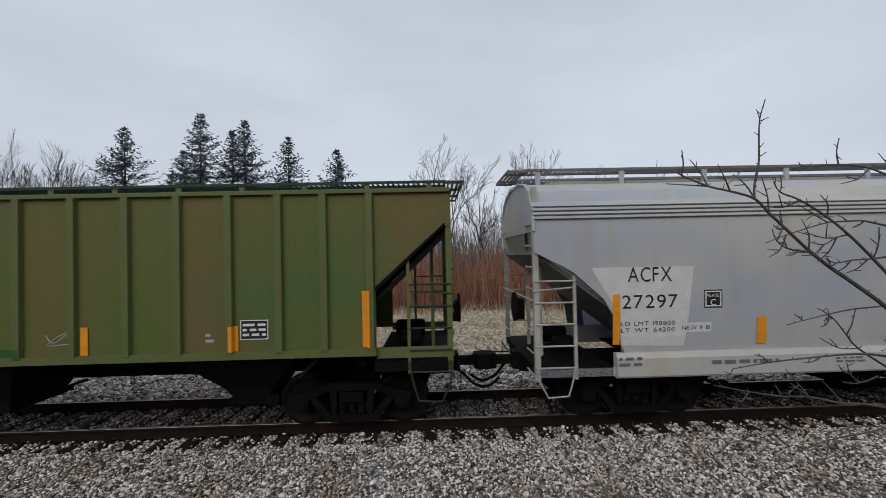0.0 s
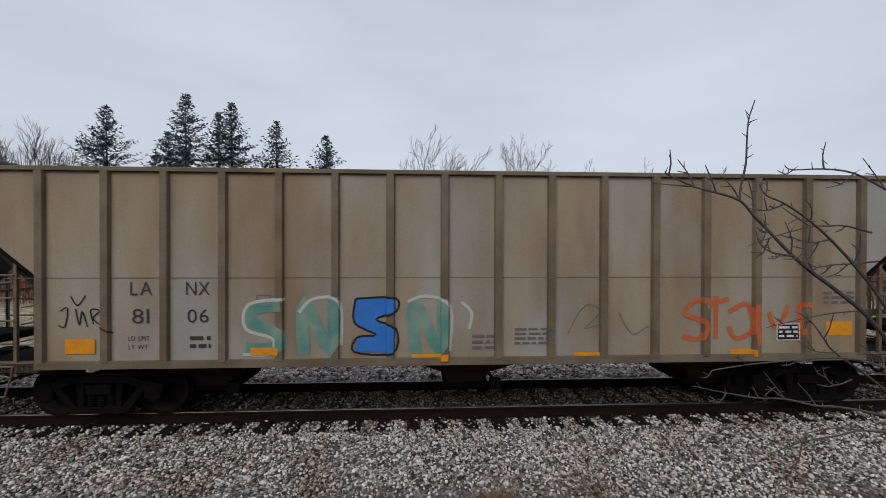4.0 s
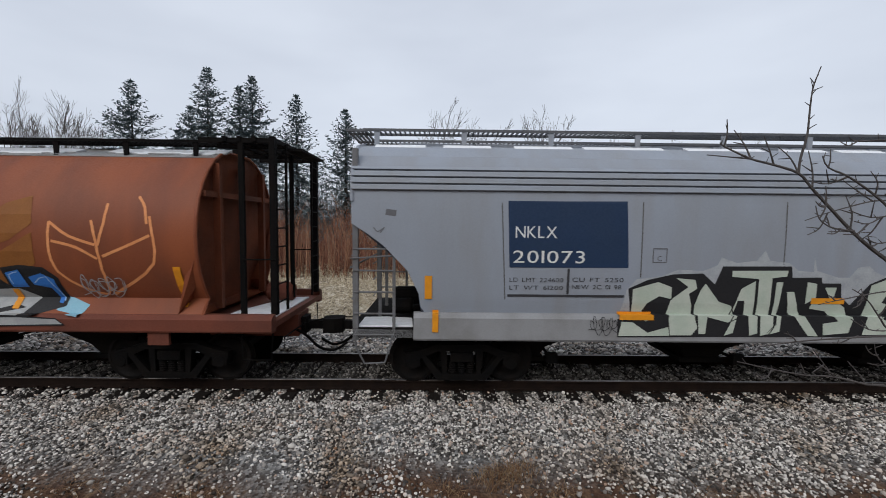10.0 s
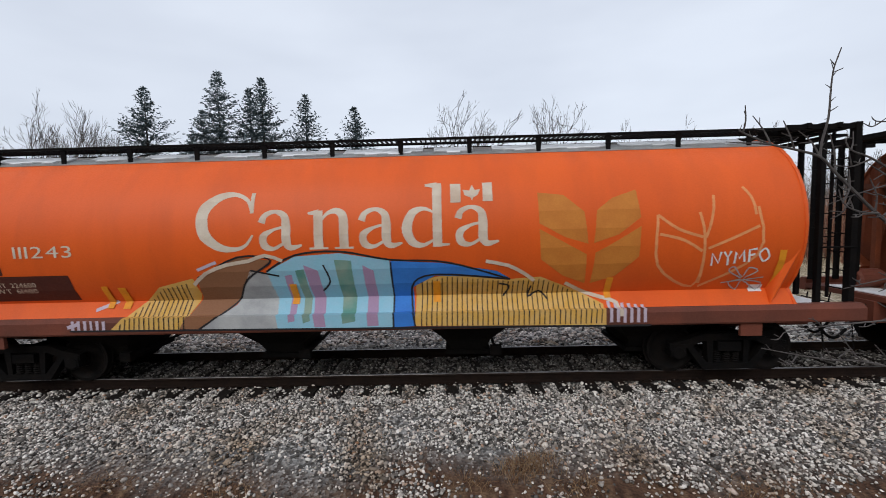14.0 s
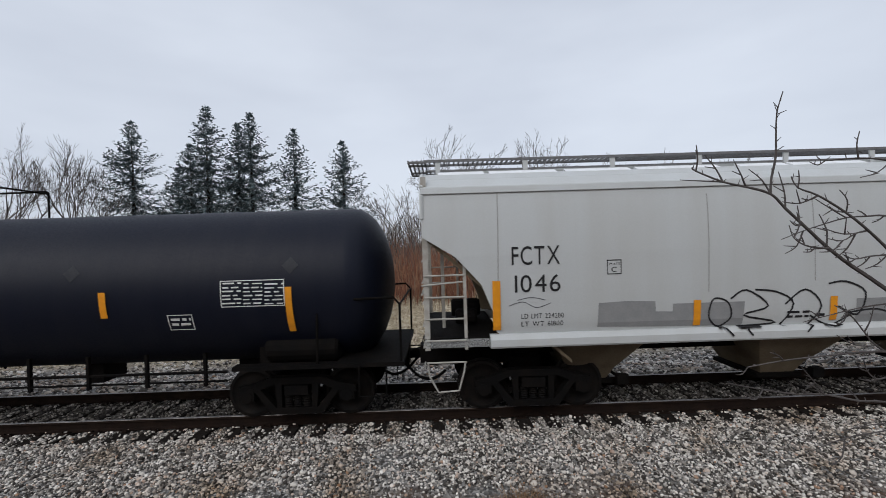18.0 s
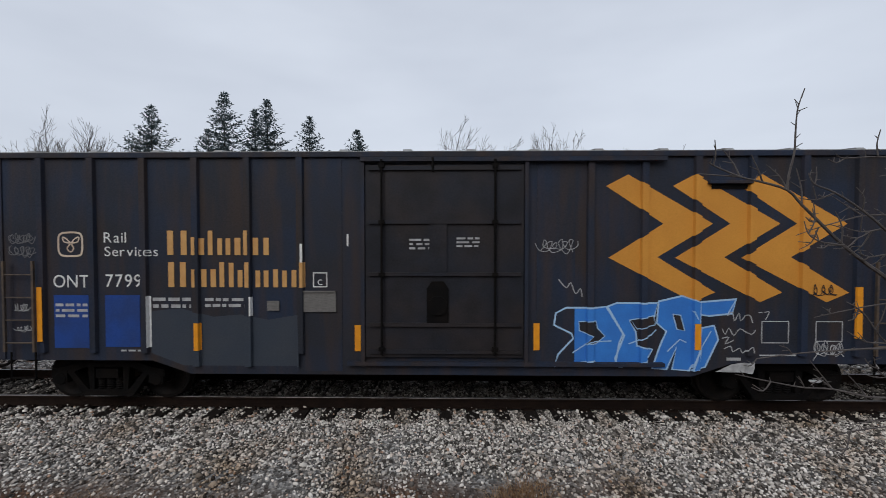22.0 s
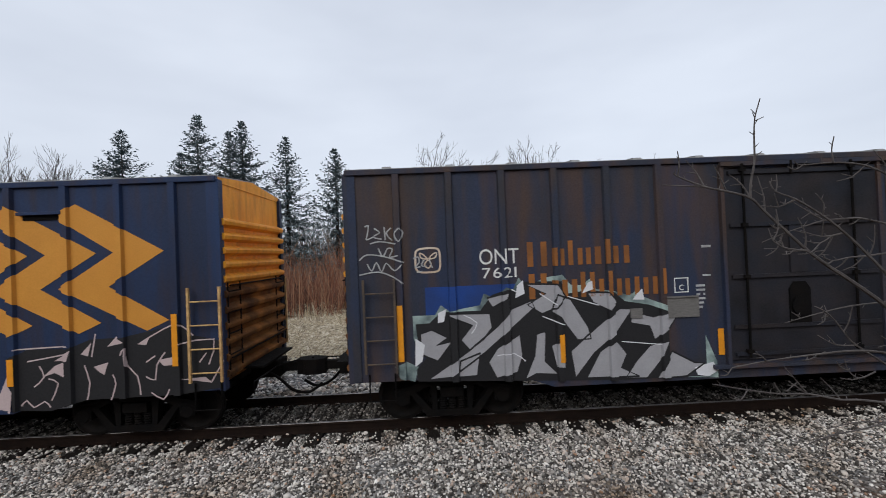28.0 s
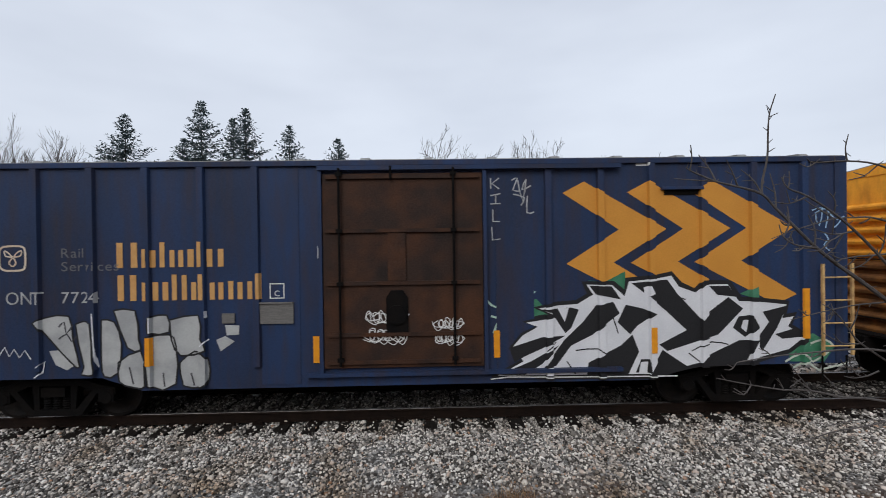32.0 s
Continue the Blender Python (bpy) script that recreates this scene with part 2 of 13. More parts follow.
def build_ground():
    xs = np.concatenate([[-900, -300, -120, -60], np.arange(-36, 36.1, 0.75), [60, 120, 300, 900]])
    ys = np.concatenate([[-400, -120, -30, -12], np.arange(-9, 9, 0.3), np.arange(9, 46, 2.0), [60, 90, 120, 250, 500, 900]])
    vs, fs = [], []
    for y in ys:
        for x in xs:
            rough = 0.0 if abs(y) < 1.6 else 0.05 * noise.noise((x * 0.9, y * 0.9, 0))
            far = 0.35 * noise.noise((x * 0.12, y * 0.12, 3)) if y > 6 or y < -9 else 0
            vs.append((x, y, ground_height(y) + rough + far))
    w = len(xs)
    for j in range(len(ys) - 1):
        for i in range(w - 1):
            a = j * w + i
            fs.append((a, a + 1, a + 1 + w, a + w))
    me = bpy.data.meshes.new("ground")
    me.from_pydata(vs, [], fs)
    m = bpy.data.materials.new("gravel_and_dry_grass")
    m.use_nodes = True
    n, l = m.node_tree.nodes, m.node_tree.links
    b = n["Principled BSDF"]
    b.inputs["Roughness"].default_value = 0.95
    b.inputs["Specular IOR Level"].default_value = 0.15
    tc, sep = n.new("ShaderNodeTexCoord"), n.new("ShaderNodeSeparateXYZ")
    l.new(tc.outputs["Object"], sep.inputs[0])

    def tex(kind, scale, detail=4, stretch=None):
        t = n.new(kind)
        t.inputs["Scale"].default_value = scale
        src = tc.outputs["Object"]
        if stretch:
            mp = n.new("ShaderNodeMapping")
            mp.inputs["Scale"].default_value = stretch
            l.new(src, mp.inputs[0])
            src = mp.outputs[0]
        l.new(src, t.inputs["Vector"])
        if kind == "ShaderNodeTexNoise":
            t.inputs["Detail"].default_value = detail
        return t

    def ramp(src, stops):
        r = n.new("ShaderNodeValToRGB")
        while len(r.color_ramp.elements) < len(stops):
            r.color_ramp.elements.new(0.5)
        for e, (p, c) in zip(r.color_ramp.elements, stops):
            e.position, e.color = p, (*c, 1)
        l.new(src, r.inputs[0])
        return r.outputs[0]

    def mixed(f, a, c):
        x = n.new("ShaderNodeMix")
        x.data_type = "RGBA"
        l.new(f, x.inputs[0])
        l.new(a, x.inputs[6])
        l.new(c, x.inputs[7])
        return x.outputs[2]

    vor = tex("ShaderNodeTexVoronoi", 24)
    grit = ramp(vor.outputs["Color"], [(0.0, (0.03, 0.028, 0.026)), (0.45, (0.12, 0.115, 0.11)), (1.0, (0.45, 0.44, 0.42))])
    straw_n = tex("ShaderNodeTexNoise", 9, 8, (1, 0.35, 1))
    straw = ramp(straw_n.outputs["Fac"], [(0.3, (0.11, 0.085, 0.06)), (0.5, (0.36, 0.3, 0.21)), (0.7, (0.66, 0.6, 0.49))])
    wood = tex("ShaderNodeTexNoise", 0.35, 6)
    edge = n.new("ShaderNodeMath")
    edge.operation = "MULTIPLY_ADD"
    l.new(wood.outputs["Fac"], edge.inputs[0])
    edge.inputs[1].default_value = 3.0
    l.new(sep.outputs["Y"], edge.inputs[2])
    rng = n.new("ShaderNodeMapRange")
    rng.inputs[1].default_value, rng.inputs[2].default_value = 5.6, 7.4
    l.new(edge.outputs[0], rng.inputs[0])
    near = n.new("ShaderNodeMapRange")
    near.inputs[1].default_value, near.inputs[2].default_value = -1.15, -1.9
    l.new(edge.outputs[0], near.inputs[0])
    litter = n.new("ShaderNodeMapRange")
    litter.inputs[1].default_value, litter.inputs[2].default_value = 16.2, 18.2
    l.new(edge.outputs[0], litter.inputs[0])
    leaf = ramp(straw_n.outputs["Fac"], [(0.3, (0.035, 0.02, 0.014)), (0.5, (0.09, 0.05, 0.032)), (0.7, (0.16, 0.1, 0.06))])
    l.new(mixed(near.outputs[0], mixed(litter.outputs[0], mixed(rng.outputs[0], grit, straw), leaf), leaf), b.inputs["Base Color"])
    bp = n.new("ShaderNodeBump")
    bp.inputs["Strength"].default_value, bp.inputs["Distance"].default_value = 0.8, 0.04
    l.new(vor.outputs["Distance"], bp.inputs["Height"])
    l.new(bp.outputs[0], b.inputs["Normal"])
    me.materials.append(m)
    tagged(new("ground", me), "grey crushed-stone ballast turning to dry straw-coloured grass", "ground", kind="structure")


build_ground()
GAUGE = 0.7525


def build_track():
    track = thing("railway_track", "single track of rusty rails on dark weathered wooden sleepers", "railway track", kind="structure")
    for side, nm in ((-1, "rail"), (1, "rail")):
        bm = bmesh.new()
        y = side * GAUGE
        prof = [(-0.07, -0.172), (0.07, -0.172), (0.07, -0.162), (0.012, -0.14), (0.012, -0.045), (0.036, -0.036), (0.036, -0.008), (0.03, -0.003), (-0.03, -0.003), (-0.036, -0.008), (-0.036, -0.036), (-0.012, -0.045), (-0.012, -0.14), (-0.07, -0.162)]
        prism(bm, [(y + a, b) for a, b in prof], -260, 260, "x")
        rail = part(nm, bm, RAIL_SIDE, track)
        bm = bmesh.new()
        prism(bm, [(y - 0.029, -0.0025), (y + 0.029, -0.0025), (y + 0.027, 0.0015), (y - 0.027, 0.0015)], -260, 260, "x")
        part("running_surface", bm, RAIL_HEAD, rail, "polished bright top of the rail")
    bm = bmesh.new()
    box(bm, -0.115, 0.115, -1.3, 1.3, -0.36, -0.175)
    tie = mesh_of("sleeper", bm, TIE, bevel=0.012)
    bm = bmesh.new()
    rng = random.Random(4)
    for i in range(-75, 76):
        o = part("sleeper", tie, TIE, track)
        x = i * 0.508 + rng.uniform(-0.03, 0.03)
        o.matrix_basis = pose(x, rng.uniform(-0.05, 0.05), rng.uniform(-0.012, 0.006), 0, 0, rng.uniform(-1.2, 1.2))
        for s in (-1, 1):
            box(bm, x - 0.09, x + 0.09, s * GAUGE - 0.16, s * GAUGE + 0.16, -0.178, -0.158)
            for dx in (-0.055, 0.055):
                for dy in (-0.1, 0.1):
                    box(bm, x + dx - 0.014, x + dx + 0.014, s * GAUGE + dy - 0.018, s * GAUGE + dy + 0.018, -0.16, -0.138)
    tagged(part("tie_plates", bm, RAIL_SIDE, track, "rusty tie plates with spikes"), kind="stuff")


build_track()

# ---- the train ----
# distance run since the clip's start, in metres
RUN = [(0.0, 0.0), (1.5, 9.91), (3.0, 19.86), (4.5, 29.88), (5.75, 38.27), (7.5, 50.12), (9.0, 60.4), (12.0, 81.01), (16.0, 108.49), (20.0, 135.97), (24.0, 163.45), (28.0, 190.93), (30.0, 204.66), (30.5, 208.13), (31.0, 211.84), (31.5, 215.05), (32.0, 218.55)]
CARS, WHEELSETS = [], []
WHEEL_R = 0.43

ORANGE_TAPE = material("orange_reflective_tape", (0.75, 0.3, 0.02), 0.45, 0, second=(0.55, 0.2, 0.02), amount=0.4, scale=9, grain=0.06, bump=0.05)
WHITE_PAINT = material("white_lettering", (0.72, 0.73, 0.72), 0.6, 0, second=(0.45, 0.45, 0.43), amount=0.35, scale=14, grain=0.1, bump=0.05)
BLACK_PAINT = material("black_lettering", (0.02, 0.02, 0.022), 0.55, 0, grain=0.1, bump=0.05)


# ---- painting on the sides: flat shapes laid on a side's own relief ----
GLYPHS = {}


def load_glyphs():
    for ch in "ABCDEFGHIJKLMNOPQRSTUVWXYZ0123456789acdeilnrsvy":
        cu = bpy.data.curves.new("glyph", "FONT")
        cu.body, cu.size, cu.resolution_u = ch, 1.0, 4
        ob = new("glyph", cu)
        me = bpy.data.meshes.new_from_object(ob.evaluated_get(bpy.context.evaluated_depsgraph_get()))
        co = [(v.co.x, v.co.y) for v in me.vertices]
        GLYPHS[ch] = (co, [tuple(p.vertices) for p in me.polygons], min(c[0] for c in co), max(c[0] for c in co))
        bpy.data.objects.remove(ob)
        bpy.data.curves.remove(cu)
        bpy.data.meshes.remove(me)


load_glyphs()
CAP = max(c[1] for c in GLYPHS["H"][0])


def letters(bm, text, x, z, h, width=None, gap=0.12, heavy=0.0):
    """Text with its foot at z and capitals h high, from x; width: the whole line's."""
    pen, items = 0.0, []
    for ch in text:
        if ch == " ":
            pen += 0.45
            continue
        co, fs, lo, hi = GLYPHS[ch]
        items.append((co, fs, pen - lo))
        pen += hi - lo + gap
    total = pen - gap
    sx = width / total if width else h / CAP
    sz = h / CAP
    for co, fs, dx in items:
        for j, off in enumerate((-heavy, heavy, 0.0) if heavy else (0.0,)):
            vs = [bm.verts.new((x + (a + dx) * sx + off, -0.0002 * j, z + b * sz)) for a, b in co]
            for f in fs:
                try:
                    bm.faces.new([vs[i] for i in f])
                except ValueError:
                    pass


def smooth_line(pts, steps=5):
    if len(pts) < 3 or steps < 2:
        return list(pts)
    out = []
    for i in range(len(pts) - 1):
        p0, p1, p2, p3 = pts[max(i - 1, 0)], pts[i], pts[i + 1], pts[min(i + 2, len(pts) - 1)]
        for k in range(steps):
            t = k / steps
            out.append(tuple(0.5 * (2 * b + (c - a) * t + (2 * a - 5 * b + 4 * c - d) * t * t + (3 * b - a - 3 * c + d) * t ** 3) for a, b, c, d in zip(p0, p1, p2, p3)))
    return out + [tuple(pts[-1])]


def ribbon(bm, pts, w, steps=4):
    """A brush stroke of width w along (x, z) pts."""
    pts = smooth_line(pts, steps)
    left, right = [], []
    for i, p in enumerate(pts):
        a, c = pts[max(i - 1, 0)], pts[min(i + 1, len(pts) - 1)]
        dx, dz = c[0] - a[0], c[1] - a[1]
        n = math.hypot(dx, dz) or 1
        ox, oz = -dz / n * w / 2, dx / n * w / 2
        left.append(bm.verts.new((p[0] + ox, 0, p[1] + oz)))
        right.append(bm.verts.new((p[0] - ox, 0, p[1] - oz)))
    for i in range(len(pts) - 1):
        bm.faces.new((left[i], right[i], right[i + 1], left[i + 1]))


def poly(bm, pts):
    f = bm.faces.new([bm.verts.new((a, 0, b)) for a, b in pts])
    f.normal_update()
    bmesh.ops.triangulate(bm, faces=[f])


def rect(bm, x0, x1, z0, z1):
    bm.faces.new([bm.verts.new(p) for p in ((x0, 0, z0), (x1, 0, z0), (x1, 0, z1), (x0, 0, z1))])


def frame_box(bm, x0, x1, z0, z1, w):
    rect(bm, x0, x1, z0, z0 + w)
    rect(bm, x0, x1, z1 - w, z1)
    rect(bm, x0, x0 + w, z0 + w, z1 - w)
    rect(bm, x1 - w, x1, z0 + w, z1 - w)


def bars(bm, x0, x1, z0, z1, rows, seed=0):
    """Lines of small print that cannot be read."""
    r = random.Random(seed)
    h = (z1 - z0) / rows
    for k in range(rows):
        x = x0
        while x < x1 - 0.02:
            w = min(r.uniform(0.06, 0.22), x1 - x)
            rect(bm, x, x + w, z0 + k * h + h * 0.25, z0 + k * h + h * 0.75)
            x += w + r.uniform(0.03, 0.06)


class Side:
    """The relief of a car's near side: y at (x, z), and the lines along which it bends."""

    def __init__(self, y, cuts_x=(), cuts_z=()):
        self.y, self.cuts_x, self.cuts_z = y, cuts_x, cuts_z


def lay(name, bm, mat, car, side, layer=0, label=""):
    """Lay a flat painting on a side."""
    if not bm.verts:
        bm.free()
        return None
    xs, zs = [v.co.x for v in bm.verts], [v.co.z for v in bm.verts]
    lo, hi, zlo, zhi = min(xs), max(xs), min(zs), max(zs)
    for c in side.cuts_x:
        if lo < c < hi:
            bmesh.ops.bisect_plane(bm, geom=bm.verts[:] + bm.edges[:] + bm.faces[:], plane_co=(c, 0, 0), plane_no=(1, 0, 0), dist=1e-5)
    for c in side.cuts_z:
        if zlo < c < zhi:
            bmesh.ops.bisect_plane(bm, geom=bm.verts[:] + bm.edges[:] + bm.faces[:], plane_co=(0, 0, c), plane_no=(0, 0, 1), dist=1e-5)
    for v in bm.verts:
        v.co.y += side.y(v.co.x, v.co.z) - 0.004 - 0.0016 * layer
    me = bpy.data.meshes.new(name)
    bm.to_mesh(me)
    bm.free()
    me.materials.append(mat)
    ob = new(name, me)
    ob.parent = car
    if label:
        ob["label"] = label
    return ob


# ---- running gear, shared by all cars ----
def make_running_gear():
    g = {}
    bm = bmesh.new()
    for s in (-1, 1):
        prof = [(0.07, s * 0.66), (0.12, s * 0.665), (0.13, s * 0.69), (0.3, s * 0.70), (0.36, s * 0.685), (WHEEL_R + 0.025, s * 0.685), (WHEEL_R + 0.025, s * 0.712), (WHEEL_R, s * 0.72), (WHEEL_R, s * 0.815), (WHEEL_R - 0.05, s * 0.82), (WHEEL_R - 0.07, s * 0.80), (0.28, s * 0.775), (0.15, s * 0.79), (0.13, s * 0.825), (0.07, s * 0.83)]
        lathe(bm, prof if s > 0 else prof[::-1], "y", 32)
    lathe(bm, [(0.085, -0.66), (0.08, -0.3), (0.08, 0.3), (0.085, 0.66)], "y", 14)
    for s in (-1, 1):
        lathe(bm, [(0.07, s * 0.83), (0.07, s * 1.08)][::s], "y", 14)
        for k in range(3):
            a = k * 2.094
            lathe(bm, [(0.018, s * 1.08), (0.018, s * 1.105)][::s], "y", 6, (0.04 * math.cos(a), 0, 0.04 * math.sin(a)))
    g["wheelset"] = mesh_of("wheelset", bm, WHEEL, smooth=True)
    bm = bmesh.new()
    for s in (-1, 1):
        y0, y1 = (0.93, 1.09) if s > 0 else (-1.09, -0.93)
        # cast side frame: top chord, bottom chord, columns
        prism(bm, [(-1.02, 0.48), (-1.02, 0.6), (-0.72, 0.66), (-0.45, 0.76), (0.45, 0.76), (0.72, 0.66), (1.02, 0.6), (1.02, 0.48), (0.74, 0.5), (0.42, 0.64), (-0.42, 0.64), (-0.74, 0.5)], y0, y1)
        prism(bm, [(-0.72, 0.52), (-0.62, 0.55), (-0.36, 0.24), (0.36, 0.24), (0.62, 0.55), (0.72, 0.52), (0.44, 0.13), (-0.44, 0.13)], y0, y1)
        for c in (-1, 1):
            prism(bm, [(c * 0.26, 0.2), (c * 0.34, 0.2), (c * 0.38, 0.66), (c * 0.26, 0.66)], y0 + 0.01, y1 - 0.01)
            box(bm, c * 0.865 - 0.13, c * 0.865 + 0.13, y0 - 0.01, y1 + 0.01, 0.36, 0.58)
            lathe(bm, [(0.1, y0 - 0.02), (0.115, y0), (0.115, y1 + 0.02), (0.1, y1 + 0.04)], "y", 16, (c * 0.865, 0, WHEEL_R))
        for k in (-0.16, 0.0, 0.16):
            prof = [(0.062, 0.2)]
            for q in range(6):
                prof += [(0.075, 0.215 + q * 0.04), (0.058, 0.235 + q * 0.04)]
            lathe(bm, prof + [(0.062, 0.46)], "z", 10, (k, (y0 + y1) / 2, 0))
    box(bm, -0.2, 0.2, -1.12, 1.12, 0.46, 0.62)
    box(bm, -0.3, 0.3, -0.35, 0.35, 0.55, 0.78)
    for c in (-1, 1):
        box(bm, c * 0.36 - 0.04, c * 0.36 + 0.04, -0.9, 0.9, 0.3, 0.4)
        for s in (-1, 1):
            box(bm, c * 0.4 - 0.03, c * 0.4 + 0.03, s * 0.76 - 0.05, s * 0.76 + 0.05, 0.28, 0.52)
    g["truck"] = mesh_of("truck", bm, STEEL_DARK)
    # coupler, pointing to +x from the end of the draft gear
    bm = bmesh.new()
    box(bm, -0.5, 0.05, -0.17, 0.17, 0.68, 1.02)
    box(bm, 0.0, 0.42, -0.07, 0.07, 0.76, 0.93)
    prism(bm, [(0.36, -0.1), (0.36, 0.12), (0.52, 0.2), (0.74, 0.19), (0.76, 0.08), (0.62, 0.06), (0.62, -0.06), (0.7, -0.12), (0.66, -0.17), (0.5, -0.16)], 0.7, 0.99, "z")
    g["coupler"] = mesh_of("coupler", bm, STEEL_DARK, bevel=0.012)
    bm = bmesh.new()
    tube(bm, smooth_line([(-0.1, -0.32, 0.82), (0.1, -0.32, 0.7), (0.35, -0.28, 0.45), (0.62, -0.18, 0.38), (0.85, -0.12, 0.52)], 4), 0.028, 7)
    g["air_hose"] = mesh_of("air_hose", bm, STEEL_DARK, smooth=True)
    bm = bmesh.new()
    tube(bm, [(0.02, -1.25, 0.72), (0.02, -1.25, 0.92), (0.04, -0.3, 0.92), (0.4, -0.06, 0.98)], 0.014, 6)
    g["uncoupling_lever"] = mesh_of("uncoupling_lever", bm, STEEL_DARK)
    return g


GEAR = make_running_gear()


def running_gear(car, half, truck_x, coupler_x):
    """Two trucks with their wheelsets, couplers and air hoses."""
    for s in (-1, 1):
        truck = part("truck", GEAR["truck"], None, car, "black cast-steel truck with coil springs")
        truck.matrix_basis = pose(s * truck_x, 0, 0)
        for c in (-1, 1):
            ws = part("wheelset", GEAR["wheelset"], None, truck, "dark steel wheelset")
            ws.matrix_basis = pose(c * 0.865, 0, WHEEL_R)
            WHEELSETS.append((ws, c * 0.865))
        turn = 0 if s > 0 else 180
        cp = part("coupler", GEAR["coupler"], None, car, "black steel knuckle coupler")
        cp.matrix_basis = pose(s * coupler_x, 0, 0, 0, 0, turn)
        for nm in ("air_hose", "uncoupling_lever"):
            o = part(nm, GEAR[nm], None, car)
            o.matrix_basis = pose(s * coupler_x, 0, 0, 0, 0, turn)


def new_car(name, label, category, center, group=""):
    car = thing(name, label, category, group)
    CARS.append((car, center))
    return car


def ladder(car, x0, x1, y, z0, z1, rungs, mat, name="ladder", r=0.016, rail=0.022):
    bm = bmesh.new()
    box(bm, x0 - rail, x0 + rail, y - 0.02, y + 0.02, z0, z1)
    lad = part(name, bm, mat, car)
    bm = bmesh.new()
    box(bm, x1 - rail, x1 + rail, y - 0.02, y + 0.02, z0, z1)
    part("stile", bm, mat, lad)
    for k in range(rungs):
        z = z0 + (z1 - z0) * (k + 0.4) / rungs
        bar("rung", [(x0, y, z), (x1, y, z)], r, mat, lad)
    return lad


def bar(name, pts, r, mat, parent):
    """One round bar as a part."""
    bm = bmesh.new()
    tube(bm, pts, r, 6)
    return part(name, bm, mat, parent)


def tapes(car, side, items):
    """Orange reflectors: (x, z0, z1, width)."""
    for x, z0, z1, w in items:
        bm = bmesh.new()
        rect(bm, x - w / 2, x + w / 2, z0, z1)
        lay("reflector", bm, ORANGE_TAPE, car, side, 9)


# ---- boxcars ----
RIGHT_POSTS = [2.5, 3.38, 4.24, 5.12, 5.97, 6.84]
POSTS_LONG = [-6.71, -5.84, -4.96, -4.08, -3.2, -2.32] + RIGHT_POSTS
POSTS_EVEN = [-6.82, -6.0, -5.14, -4.3, -3.47, -2.62] + [2.57, 3.43, 4.3, 5.15, 6.01, 6.86]
TAPES_LONG = [(-6.72, 1.19, 2.11, 0.1), (-4.05, 1.05, 1.51, 0.1), (-1.36, 1.04, 1.48, 0.1), (1.62, 1.07, 1.52, 0.1), (4.24, 1.1, 1.53, 0.1), (6.83, 1.3, 2.14, 0.1)]
TAPES_EVEN = [(-6.75, 1.14, 2.03, 0.1), (-4.17, 1.08, 1.53, 0.1), (-1.7, 1.16, 1.6, 0.1), (1.82, 1.06, 1.53, 0.1), (4.34, 1.08, 1.53, 0.1), (6.89, 1.07, 2.04, 0.1)]


def box_side(posts, d0, d1):
    """The near side of a boxcar: flat sheets, the door set out and hat-section posts."""
    def y_of(x, z):
        y = -1.42
        if d0 - 0.02 < x < d1 + 0.02:
            return -1.475
        for p in posts:
            d = abs(x - p)
            if d < 0.068:
                return y - 0.06 * min(1.0, (0.068 - d) / 0.016)
        return y - 0.02 if abs(x) > 7.38 else y

    return Side(y_of, sorted([p + d for p in posts for d in (-0.068, -0.052, 0.052, 0.068)] + [d0 - 0.02, d0 - 0.021, d1 + 0.02, d1 + 0.021, -7.38, -7.379, 7.38, 7.379]))


